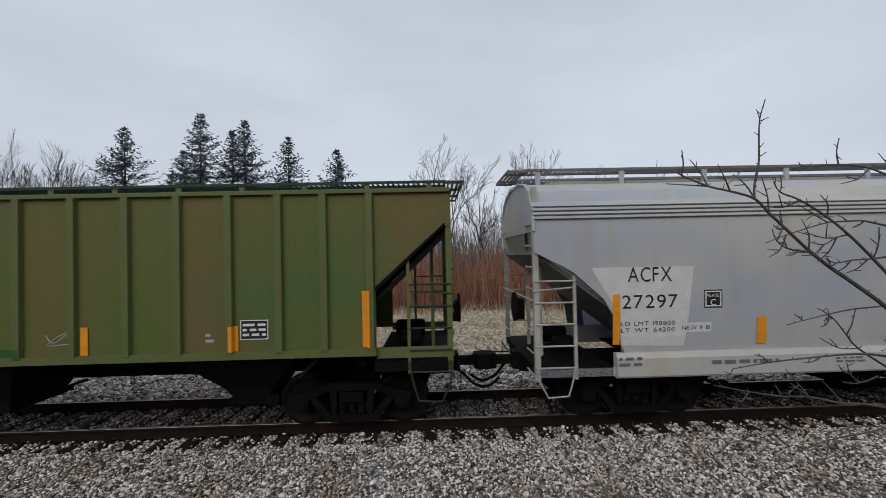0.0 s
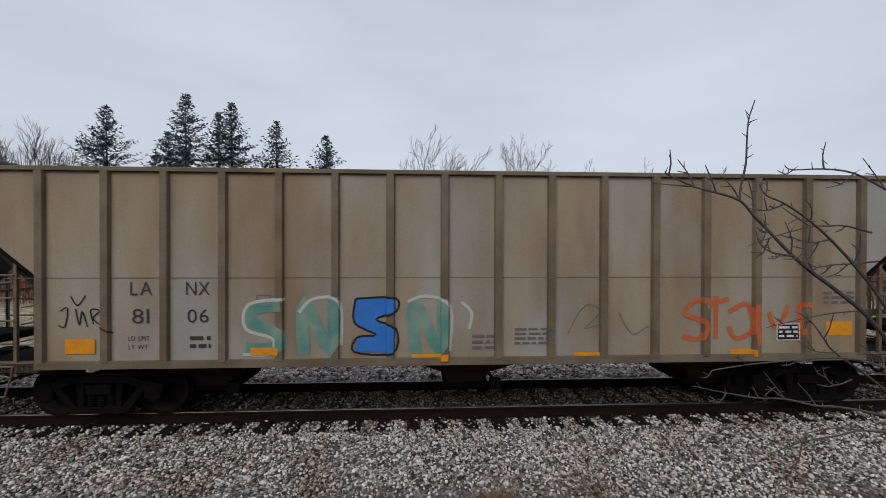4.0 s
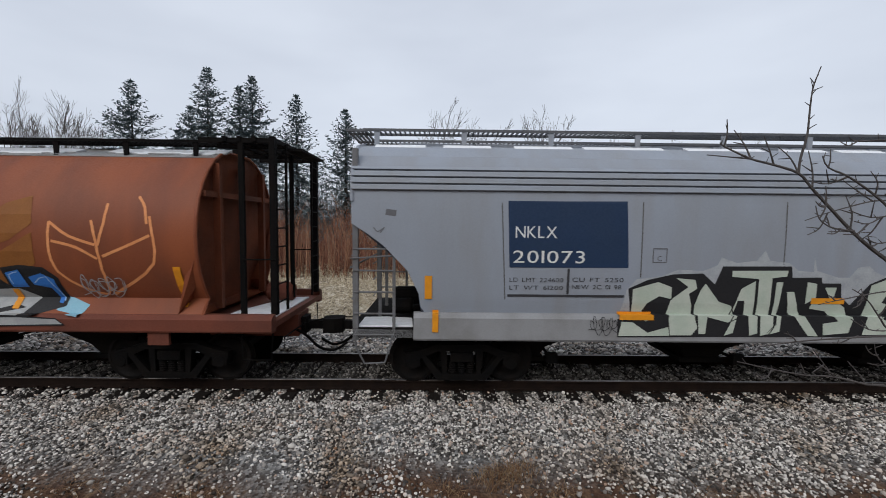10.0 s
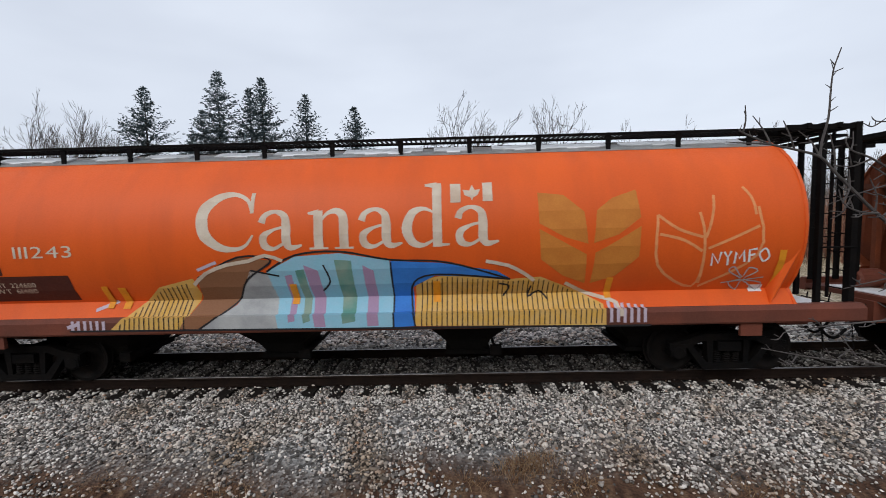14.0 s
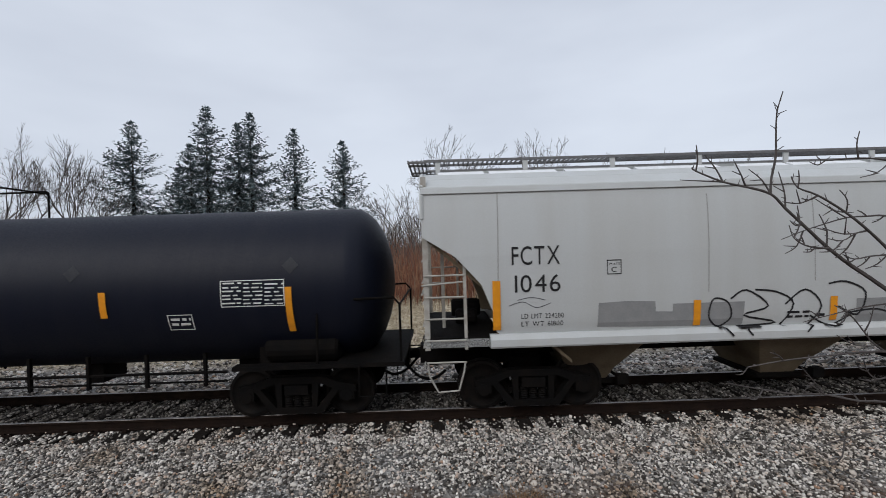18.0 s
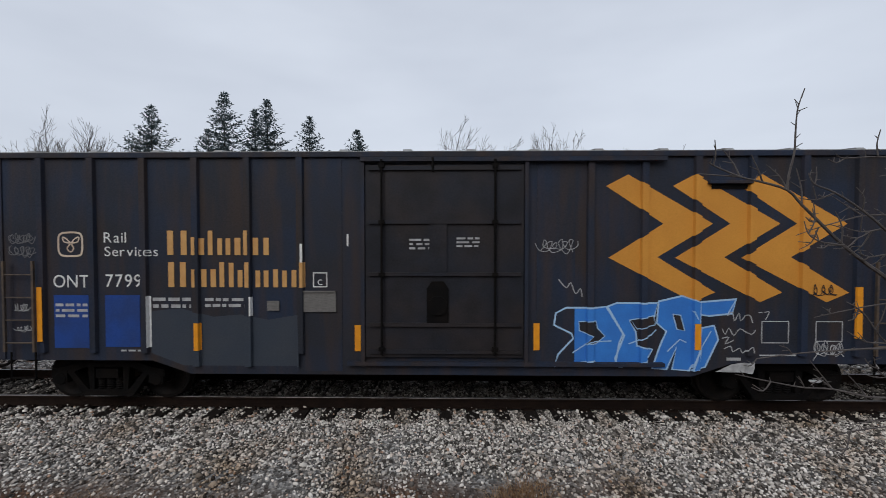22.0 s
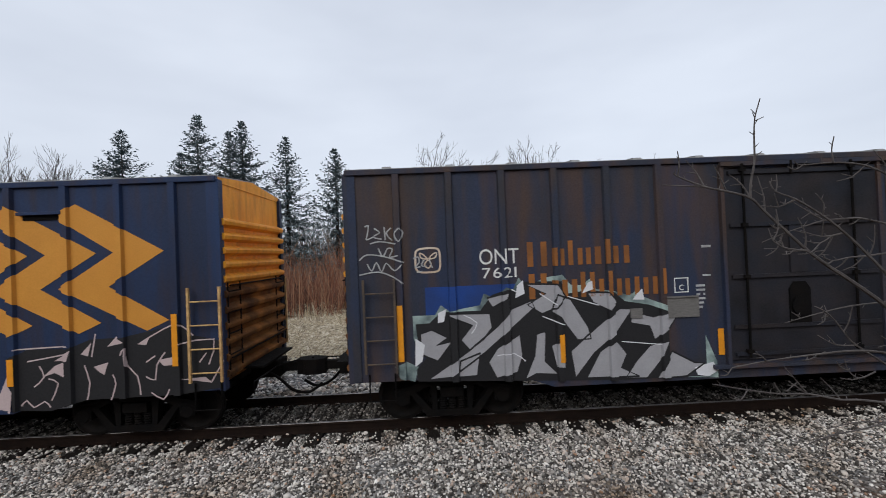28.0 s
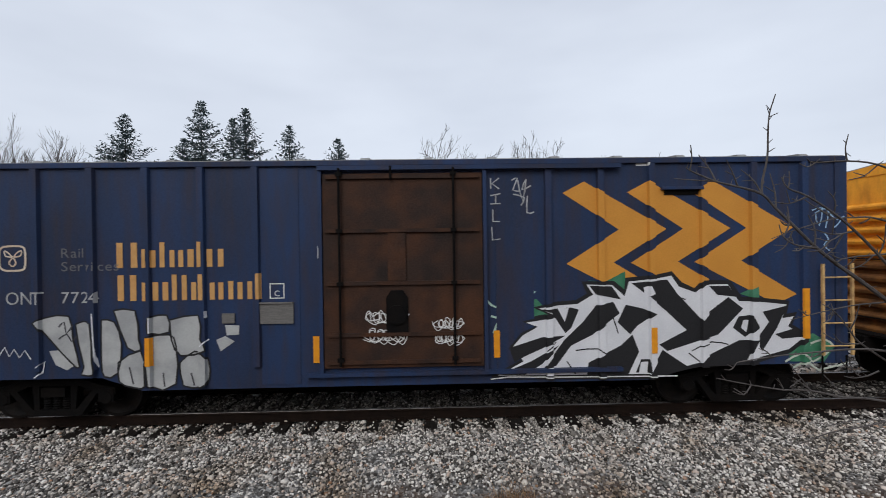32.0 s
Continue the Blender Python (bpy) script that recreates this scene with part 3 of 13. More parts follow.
def build_boxcar(label, center, body_mat, post_mat, door_mat, end_mat, end_low_mat, ladder_mat, posts=POSTS_LONG, d0=-1.22, d1=1.4, reflectors=TAPES_LONG, group="boxcars of the train"):
    car = new_car("boxcar", label, "boxcar", center, group)
    H = 7.525
    bm = bmesh.new()
    # the box: two sides with a hanging sill between the trucks
    outline = [(-H, 0.86), (-4.85, 0.86), (-4.2, 0.64), (4.2, 0.64), (4.85, 0.86), (H, 0.86), (H, 4.27), (-H, 4.27)]
    prism(bm, outline, -1.42, -1.36)
    prism(bm, outline, 1.36, 1.42)
    part("body", bm, body_mat, car)
    bm = bmesh.new()
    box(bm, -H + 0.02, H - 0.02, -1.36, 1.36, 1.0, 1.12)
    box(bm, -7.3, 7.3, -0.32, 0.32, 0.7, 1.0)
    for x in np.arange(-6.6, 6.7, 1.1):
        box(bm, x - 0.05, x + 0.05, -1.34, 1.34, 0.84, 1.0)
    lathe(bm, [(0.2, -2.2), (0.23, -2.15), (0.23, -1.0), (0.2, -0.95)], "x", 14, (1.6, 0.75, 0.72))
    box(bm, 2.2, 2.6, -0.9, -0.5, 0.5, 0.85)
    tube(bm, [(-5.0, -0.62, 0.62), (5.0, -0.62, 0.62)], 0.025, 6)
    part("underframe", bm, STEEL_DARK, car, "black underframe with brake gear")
    post_bm = bmesh.new()
    prism(post_bm, [(-0.066, 0.0), (-0.05, -0.06), (0.05, -0.06), (0.066, 0.0)], 0.0, 3.27, "z")
    post = mesh_of("side_post", post_bm, post_mat)
    for p in posts:
        for s in (-1, 1):
            o = part("side_post", post, None, car)
            o.matrix_basis = pose(p, s * 1.42, 1.0, 0, 0, 0 if s < 0 else 180)
    for s in (-1, 1):
        for sx in (-1, 1):
            bm = bmesh.new()
            x0, x1 = sorted((sx * 7.38, sx * H))
            box(bm, x0, x1, *sorted((s * 1.42, s * 1.44)), 0.88, 4.27)
            part("corner_post", bm, post_mat, car)
            # wide panel beside the door
            x0, x1 = sorted((sx * 1.62, sx * 2.25))
            bm = bmesh.new()
            box(bm, x0, x1, *sorted((s * 1.4205, s * 1.428)), 0.7, 4.26)
            part("door_post_panel", bm, body_mat, car)
        bm = bmesh.new()
        box(bm, -H - 0.02, H + 0.02, *sorted((s * 1.36, s * 1.47)), 4.27, 4.36)
        part("top_chord", bm, post_mat, car, bevel=0.012)
    # roof: raised panels with cross ribs
    bm = bmesh.new()
    prism(bm, [(-1.46, 4.361), (1.46, 4.361), (1.46, 4.37), (0, 4.5), (-1.46, 4.37)], -H, H, "x")
    part("roof", bm, ROOF_METAL, car, "grey galvanised steel roof")
    rib = bmesh.new()
    prism(rib, [(-1.45, 4.372), (0, 4.502), (1.45, 4.372), (1.4, 4.41), (0, 4.55), (-1.4, 4.41)], -0.07, 0.07, "x")
    rib_me = mesh_of("roof_rib", rib, ROOF_METAL)
    for k in range(14):
        o = part("roof_rib", rib_me, None, car)
        o.matrix_basis = pose(-6.85 + k * 1.054, 0, 0)
    # corrugated ends, yellow above, grimy below
    for sx in (-1, 1):
        for low in (0, 1):
            bm = bmesh.new()
            z0, z1 = (2.52, 4.26) if not low else (0.95, 2.518)
            pts = []
            n_c = 5 if not low else 6
            zz = z0
            pitch = (z1 - z0 - (0.0 if low else 0.55)) / n_c
            pts.append((0.0, z0))
            for k in range(n_c):
                z = z0 + k * pitch
                pts += [(0.0, z + 0.05), (0.095, z + pitch * 0.4), (0.11, z + pitch * 0.62), (0.1, z + pitch * 0.74), (0.0, z + pitch * 0.94)]
            pts.append((0.0, z1))
            front = [(H + a, b) for a, b in pts]
            prism(bm, [(sx * a, b) for a, b in front] + [(sx * (H - 0.06), z1), (sx * (H - 0.06), z0)], -1.36, 1.36)
            if not low:
                prism(bm, [(-1.36, 4.261), (1.36, 4.261), (1.36, 4.35), (0, 4.48), (-1.36, 4.35)], sx * (H - 0.05), sx * (H + 0.015), "x")
            part("upper_end" if not low else "lower_end", bm, end_mat if not low else end_low_mat, car,
                 "orange-yellow corrugated steel end" if not low else "dirty brown corrugated steel end")
        for s in (-1, 1):
            bm = bmesh.new()
            box(bm, *sorted((sx * (H - 0.02), sx * (H + 0.06))), *sorted((s * 1.30, s * 1.44)), 0.85, 4.3)
            part("end_corner_rail", bm, post_mat, car)
        # brake platform and hand rails of the end
        for z in (2.55, 1.35):
            bar("end_rail", [(sx * (H + 0.13), -1.3, z), (sx * (H + 0.13), 1.3, z)], 0.015, STEEL_DARK, car)
        for s in (-1, 1):
            lad = bar("end_ladder", [(sx * (H + 0.09), s * 1.3, 1.05), (sx * (H + 0.09), s * 1.3, 2.6)], 0.013, STEEL_DARK, car)
            bar("stile", [(sx * (H + 0.09), s * 0.85, 1.05), (sx * (H + 0.09), s * 0.85, 2.6)], 0.013, STEEL_DARK, lad)
            for z in (1.4, 1.75, 2.1, 2.45):
                bar("rung", [(sx * (H + 0.1), s * 0.85, z), (sx * (H + 0.1), s * 1.3, z)], 0.013, STEEL_DARK, lad)
        bm = bmesh.new()
        box(bm, *sorted((sx * (H + 0.06), sx * (H + 0.42))), -0.75, 0.75, 1.02, 1.06)
        box(bm, *sorted((sx * (H + 0.0), sx * (H + 0.5))), -0.2, 0.2, 0.7, 1.01)
        part("end_platform", bm, STEEL_DARK, car)
        # side ladder at the corner
        x0, x1 = (7.08, 7.58) if sx > 0 else (-7.29, -6.79)
        for s in (-1, 1):
            ladder(car, x0, x1, s * 1.52, 1.02, 2.55, 4, ladder_mat, "side_ladder", 0.013, 0.018)
            bm = bmesh.new()
            tube(bm, [(x0 + 0.04, s * 1.46, 1.0), (x0 + 0.04, s * 1.46, 0.56), (x1 - 0.04, s * 1.46, 0.56), (x1 - 0.04, s * 1.46, 1.0)], 0.016)
            part("sill_step", bm, STEEL_DARK, car)
    # plug door with its frame, rods and rails
    for s in (-1, 1):
        bm = bmesh.new()
        box(bm, d0, d1, *sorted((s * 1.425, s * 1.475)), 0.95, 4.14)
        d = part("door", bm, door_mat, car, "plug door with rods and a locking wheel", bevel=0.008)
        bm = bmesh.new()
        for z in (1.05, 1.5, 2.34, 3.2, 4.08):
            box(bm, d0 + 0.06, d1 - 0.06, *sorted((s * 1.476, s * 1.515)), z - 0.03, z + 0.03)
        box(bm, -0.16, 0.13, *sorted((s * 1.477, s * 1.505)), 2.38, 3.16)
        part("door_rib", bm, door_mat, d)
        bm = bmesh.new()
        for x in (-0.94, 0.92):
            tube(bm, [(x, s * 1.54, 1.0), (x, s * 1.54, 4.22)], 0.022)
            for z in (1.1, 2.34, 3.2, 4.12):
                box(bm, x - 0.05, x + 0.05, *sorted((s * 1.5, s * 1.56)), z - 0.03, z + 0.03)
        tube(bm, [(-0.1, s * 1.53, 4.02), (-0.1, s * 1.53, 4.25)], 0.02)
        part("lock_rod", bm, STEEL_DARK, d)
        bm = bmesh.new()
        prism(bm, [(-0.2, 1.5), (0.16, 1.5), (0.16, 2.1), (0.08, 2.22), (-0.12, 2.22), (-0.2, 2.1)], s * 1.476, s * 1.5)
        lathe(bm, [(0.02, s * 1.5), (0.16, s * 1.5), (0.16, s * 1.53), (0.02, s * 1.53)][::s], "y", 20, (-0.02, 0, 1.82))
        part("lock_wheel", bm, STEEL_DARK, d)
        bm = bmesh.new()
        for x in (d0 - 0.07, d1 + 0.01):
            box(bm, x, x + 0.06, *sorted((s * 1.42, s * 1.5)), 0.8, 4.22)
        box(bm, d0 - 0.07, d1 + 2.3, *sorted((s * 1.47, s * 1.53)), 4.19, 4.26)
        box(bm, d0 - 0.3, d1 + 2.3, *sorted((s * 1.43, s * 1.52)), 0.82, 0.88)
        part("door_frame", bm, post_mat, car)
    # vent slot under a small hood, high on the near side
    bm = bmesh.new()
    box(bm, 4.4, 5.1, -1.5, -1.425, 3.82, 3.87)
    hood = part("vent_hood", bm, post_mat, car, "small steel hood over a dark slot", bevel=0.006)
    bm = bmesh.new()
    box(bm, 4.46, 5.04, -1.44, -1.425, 3.74, 3.815)
    part("slot", bm, STEEL_DARK, hood)
    # defect-card board and routing box on the side
    bm = bmesh.new()
    box(bm, -2.28, -1.72, -1.455, -1.425, 1.7, 2.05)
    box(bm, -2.27, -1.73, -1.475, -1.455, 2.03, 2.055)
    part("card_board", bm, BOARD, car, "weathered grey wooden card board")
    bm = bmesh.new()
    box(bm, -2.88, -2.68, -1.45, -1.425, 1.72, 1.88)
    part("route_board", bm, BOARD, car)
    running_gear(car, H, 5.9, 7.95)
    side = box_side(posts, d0, d1)
    tapes(car, side, reflectors)
    return car, side


ROOF_METAL = material("galvanised_roof", (0.3, 0.31, 0.31), 0.5, 0.3, second=(0.16, 0.13, 0.11), amount=0.5, scale=3)
BOARD = material("grey_board", (0.13, 0.125, 0.12), 0.85, 0, second=(0.2, 0.19, 0.18), amount=0.5, scale=9, stretch=(1, 1, 9))
BLUE_DARK = material("dark_blue_paint", (0.023, 0.044, 0.108), 0.5, 0, second=(0.021, 0.028, 0.052), amount=0.8, scale=0.55, stretch=(1, 1, 0.5), third=(0.05, 0.032, 0.025), third_amount=0.4, third_scale=2.5, third_stretch=(2.5, 1, 0.35), grain=0.22, spec=0.15)
BLUE_GRIMY = material("grimy_blue_brown_paint", (0.024, 0.026, 0.034), 0.6, 0, second=(0.02, 0.032, 0.062), amount=0.75, scale=0.8, third=(0.052, 0.034, 0.024), third_amount=0.6, third_scale=1.6, third_stretch=(2.5, 1, 0.35), grain=0.25, spec=0.16)
BLUE_STAINED = material("rust_stained_blue_paint", (0.034, 0.036, 0.046), 0.6, 0, second=(0.026, 0.04, 0.085), amount=0.7, scale=0.7, third=(0.085, 0.048, 0.028), third_amount=0.7, third_scale=1.3, third_stretch=(2.2, 1, 0.3), grain=0.25, spec=0.18)
BLUE_BRIGHT = material("blue_paint", (0.026, 0.075, 0.22), 0.5, 0, second=(0.022, 0.046, 0.125), amount=0.7, scale=0.6, third=(0.04, 0.036, 0.045), third_amount=0.45, third_scale=2.0, third_stretch=(2, 1, 0.35), grain=0.15)
DOOR_RUST = material("rusty_brown_door", (0.034, 0.019, 0.014), 0.75, 0, second=(0.085, 0.032, 0.013), amount=0.7, scale=1.6, third=(0.012, 0.01, 0.01), third_amount=0.6, third_scale=2.5, grain=0.25, bump=0.3)
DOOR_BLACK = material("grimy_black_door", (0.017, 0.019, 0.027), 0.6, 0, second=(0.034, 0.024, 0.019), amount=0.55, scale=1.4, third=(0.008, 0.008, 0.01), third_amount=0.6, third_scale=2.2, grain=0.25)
DOOR_BLUE = material("dirty_blue_door", (0.02, 0.045, 0.14), 0.6, 0, second=(0.012, 0.014, 0.022), amount=0.95, scale=0.5, stretch=(0.3, 1, 1.2), third=(0.01, 0.01, 0.012), third_amount=0.6, third_scale=1.2, grain=0.2)
END_YELLOW = material("orange_yellow_paint", (0.86, 0.38, 0.035), 0.55, 0, second=(0.7, 0.27, 0.025), amount=0.5, scale=2.5, stretch=(1, 1, 0.5), third=(0.12, 0.05, 0.02), third_amount=0.28, third_scale=3.5, third_stretch=(1, 2, 0.5), grain=0.12)
END_GRIMY = material("grime_on_yellow", (0.36, 0.155, 0.045), 0.8, 0, second=(0.09, 0.045, 0.024), amount=0.9, scale=2.2, stretch=(1, 1, 0.6), third=(0.045, 0.027, 0.018), third_amount=0.6, third_scale=1.4, grain=0.3, spec=0.08)
LADDER_YELLOW = material("yellow_ladder_paint", (0.62, 0.4, 0.17), 0.6, 0, second=(0.2, 0.09, 0.04), amount=0.6, scale=8)
LADDER_DARK = material("dark_ladder_paint", (0.06, 0.05, 0.045), 0.6, 0, second=(0.15, 0.1, 0.06), amount=0.5, scale=8)

BOX_CARS = [
    build_boxcar("grimy dark blue and brown boxcar with gold chevrons and blue graffiti", -149.8, BLUE_GRIMY, BLUE_GRIMY, DOOR_BLACK, END_YELLOW, END_GRIMY, LADDER_DARK),
    build_boxcar("bright blue boxcar with gold chevrons and black-and-white graffiti", -167.16, BLUE_BRIGHT, BLUE_BRIGHT, DOOR_BLUE, END_YELLOW, END_GRIMY, LADDER_YELLOW, POSTS_EVEN, -1.5, 1.49, TAPES_EVEN),
    build_boxcar("rust-stained dark boxcar with silver and olive graffiti", -184.65, BLUE_STAINED, BLUE_STAINED, DOOR_BLACK, END_YELLOW, END_GRIMY, LADDER_DARK),
    build_boxcar("dark blue boxcar with a rusty door and grey graffiti", -201.83, BLUE_DARK, BLUE_DARK, DOOR_RUST, END_YELLOW, END_GRIMY, LADDER_YELLOW),
    build_boxcar("dark blue boxcar with rusty door and white angular graffiti", -219.02, BLUE_DARK, BLUE_DARK, DOOR_RUST, END_YELLOW, END_GRIMY, LADDER_YELLOW),
]
BOX_SIDES = [side for _, side in BOX_CARS]


# ---- covered hoppers ----
def hopper_outlets(car, xs, mat, z_top, top_w=1.75, low_w=0.6):
    for x in xs:
        bm = bmesh.new()
        v = []
        for z, w, d in ((z_top, top_w / 2, 1.32), (0.62, low_w / 2 + 0.12, 0.7), (0.36, low_w / 2, 0.55)):
            v.append([bm.verts.new((x + a * w, b * d, z)) for a, b in ((-1, -1), (1, -1), (1, 1), (-1, 1))])
        for a, b in zip(v, v[1:]):
            for k in range(4):
                bm.faces.new((a[k], a[(k + 1) % 4], b[(k + 1) % 4], b[k]))
        bm.faces.new(v[0])
        bm.faces.new(v[-1][::-1])
        outlet = part("hopper_outlet", bm, mat, car, bevel=0.01)
        bm = bmesh.new()
        box(bm, x - 0.42, x + 0.42, -0.62, 0.62, 0.32, 0.40)
        tube(bm, [(x + 0.5, -0.85, 0.45), (x + 0.5, 0.85, 0.45)], 0.03, 8)
        box(bm, x + 0.4, x + 0.6, -0.9, -0.78, 0.38, 0.55)
        part("outlet_gate", bm, STEEL_DARK, outlet)


def running_boards(car, half, y0, y1, z, mat, stands, stand_mat, drop, across=True):
    """Roof walkways of open grating on stands, both sides, and cross boards at the ends."""
    for s in (-1, 1):
        bm = bmesh.new()
        ya, yb = sorted((s * y0, s * y1))
        for y in (ya, yb):
            box(bm, -half, half, y - 0.015, y + 0.015, z - 0.045, z)
        k = -half
        while k < half:
            box(bm, k, k + 0.03, ya, yb, z - 0.03, z - 0.005)
            k += 0.09
        part("running_board", bm, mat, car, "open steel roof walkway")
        st = bmesh.new()
        prism(st, [(-0.05, z - 0.045), (0.05, z - 0.045), (0.035, drop), (-0.035, drop)], 0, 0.03)
        st_me = mesh_of("walkway_stand", st, stand_mat)
        for x in stands:
            o = part("walkway_stand", st_me, None, car)
            o.matrix_basis = pose(x, s * y0 - (0.03 if s > 0 else 0.0), 0)
    if across:
        for sx in (-1, 1):
            bm = bmesh.new()
            x0, x1 = sorted((sx * (half - 0.05), sx * (half + 0.3)))
            k = x0
            while k < x1:
                box(bm, k, k + 0.03, -y0, y0, z - 0.04, z)
                k += 0.08
            for y in (-y0, -0.4, 0.4, y0):
                box(bm, x0, x1, y - 0.015, y + 0.015, z - 0.06, z - 0.02)
            part("cross_walkway", bm, mat, car)


def hatches(car, half, z, mat, n=8):
    """Long roof hatch covers along the centre line."""
    w = 2 * half / n
    for k in range(n):
        bm = bmesh.new()
        x0 = -half + k * w + 0.04
        prism(bm, [(-0.3, z), (0.3, z), (0.27, z + 0.07), (0, z + 0.1), (-0.27, z + 0.07)], x0, x0 + w - 0.08, "x")
        part("roof_hatch", bm, mat, car)


def slope_end(car, sx, x_out, z_out, x_in, z_in, mat, y=1.36):
    """The slanting floor of the end bay, seen through the cut corner."""
    bm = bmesh.new()
    prism(bm, [(sx * x_out, z_out), (sx * x_in, z_in), (sx * x_in, z_in - 0.06), (sx * (x_out + 0.02), z_out - 0.06)], -y, y)
    part("slope_sheet", bm, mat, car)


def end_frame(car, sx, x_end, z_top, mat, lad_mat, platform_z=1.15, width=1.36, inner=0.62, snow=True, heavy=0.045, brake=False):
    """Corner posts, ladders, cross rails and platform of an open hopper end."""
    bm = bmesh.new()
    for s in (-1, 1):
        box(bm, *sorted((sx * (x_end - heavy * 2), sx * x_end)), *sorted((s * (width - heavy * 2), s * width)), platform_z - 0.2, z_top)
        part("end_post", bm, mat, car)
        bm = bmesh.new()
        box(bm, *sorted((sx * (x_end - inner - 0.05), sx * (x_end - inner))), *sorted((s * (width - 0.05), s * width)), platform_z - 0.2, min(z_top, 2.95))
        part("end_post", bm, mat, car)
        bm = bmesh.new()
    bm.free()
    for y in (-0.5, 0.5):
        bm = bmesh.new()
        box(bm, *sorted((sx * (x_end - 0.3), sx * (x_end - 0.36))), y - 0.03, y + 0.03, platform_z, z_top)
        part("end_post", bm, mat, car)
    for s in (-1, 1):
        y = s * (width + 0.01)
        lad = bar("end_ladder", [(sx * (x_end - inner), y, 1.02), (sx * (x_end - inner + 0.03), y, 0.85), (sx * (x_end - inner + 0.12), y, 0.55), (sx * (x_end - 0.2), y, 0.53), (sx * (x_end - 0.06), y, 0.8), (sx * (x_end - 0.04), y, 1.02)], 0.016, lad_mat, car)
        for k in range(5):
            z = 1.02 + k * 0.36
            bar("rung", [(sx * (x_end - inner - 0.02), s * (width + 0.01), z), (sx * (x_end - 0.02), s * (width + 0.01), z)], 0.016, lad_mat, lad)
        for k in range(8):
            z = 0.9 + k * 0.36
            if z < z_top - 0.1:
                bar("rung", [(sx * (x_end + 0.02), s * (width - 0.05), z), (sx * (x_end + 0.02), s * (width - 0.5), z)], 0.014, lad_mat, lad)
    bar("end_rail", [(sx * (x_end + 0.03), -width, 2.15), (sx * (x_end + 0.03), width, 2.15)], 0.018, lad_mat, car)
    bar("grab_iron", [(sx * (x_end - inner), -width - 0.01, 2.35), (sx * (x_end + 0.03), -width - 0.01, 2.3)], 0.014, lad_mat, car)
    bm = bmesh.new()
    box(bm, *sorted((sx * (x_end - 1.3), sx * x_end)), -width, width, platform_z - 0.16, platform_z)
    box(bm, *sorted((sx * (x_end - 1.6), sx * (x_end + 0.05))), -0.32, 0.32, 0.68, platform_z - 0.16)
    # brake cylinder and air reservoir on the platform
    lathe(bm, [(0.16, sx * (x_end - 1.1)), (0.19, sx * (x_end - 1.05)), (0.19, sx * (x_end - 0.55)), (0.16, sx * (x_end - 0.5))][::sx], "x", 14, (0, 0.55, platform_z + 0.22))
    lathe(bm, [(0.12, sx * (x_end - 0.95)), (0.15, sx * (x_end - 0.9)), (0.15, sx * (x_end - 0.6)), (0.12, sx * (x_end - 0.55))][::sx], "x", 12, (0, -0.45, platform_z + 0.2))
    part("end_platform", bm, STEEL_DARK, car)
    if brake:
        x = sx * (x_end + 0.16)
        bm = bmesh.new()
        lathe(bm, [(0.23, x - 0.018), (0.27, x - 0.018), (0.27, x + 0.018), (0.23, x + 0.018), (0.23, x - 0.018)], "x", 24, (0, -0.55, 1.95))
        for k in range(3):
            a = k * math.pi / 3
            tube(bm, [(x, -0.55 - 0.24 * math.cos(a), 1.95 - 0.24 * math.sin(a)), (x, -0.55 + 0.24 * math.cos(a), 1.95 + 0.24 * math.sin(a))], 0.012)
        part("brake_wheel", bm, STEEL_DARK, car, "black spoked hand-brake wheel")
        bm = bmesh.new()
        box(bm, *sorted((sx * (x_end + 0.0), sx * (x_end + 0.14))), -0.7, -0.4, 1.72, 2.1)
        part("brake_housing", bm, STEEL_DARK, car, bevel=0.02)
    if snow:
        bm = bmesh.new()
        pts = [(sx * (x_end - 0.08), -width + 0.06), (sx * (x_end - 0.08), -0.7), (sx * (x_end - 0.5), -0.66), (sx * (x_end - 0.95), -0.75), (sx * (x_end - 1.0), -width + 0.08)]
        prism(bm, pts, platform_z, platform_z + 0.03, "z")
        part("snow_patch", bm, SNOW, car, "old snow lying on the platform", bevel=0.008)


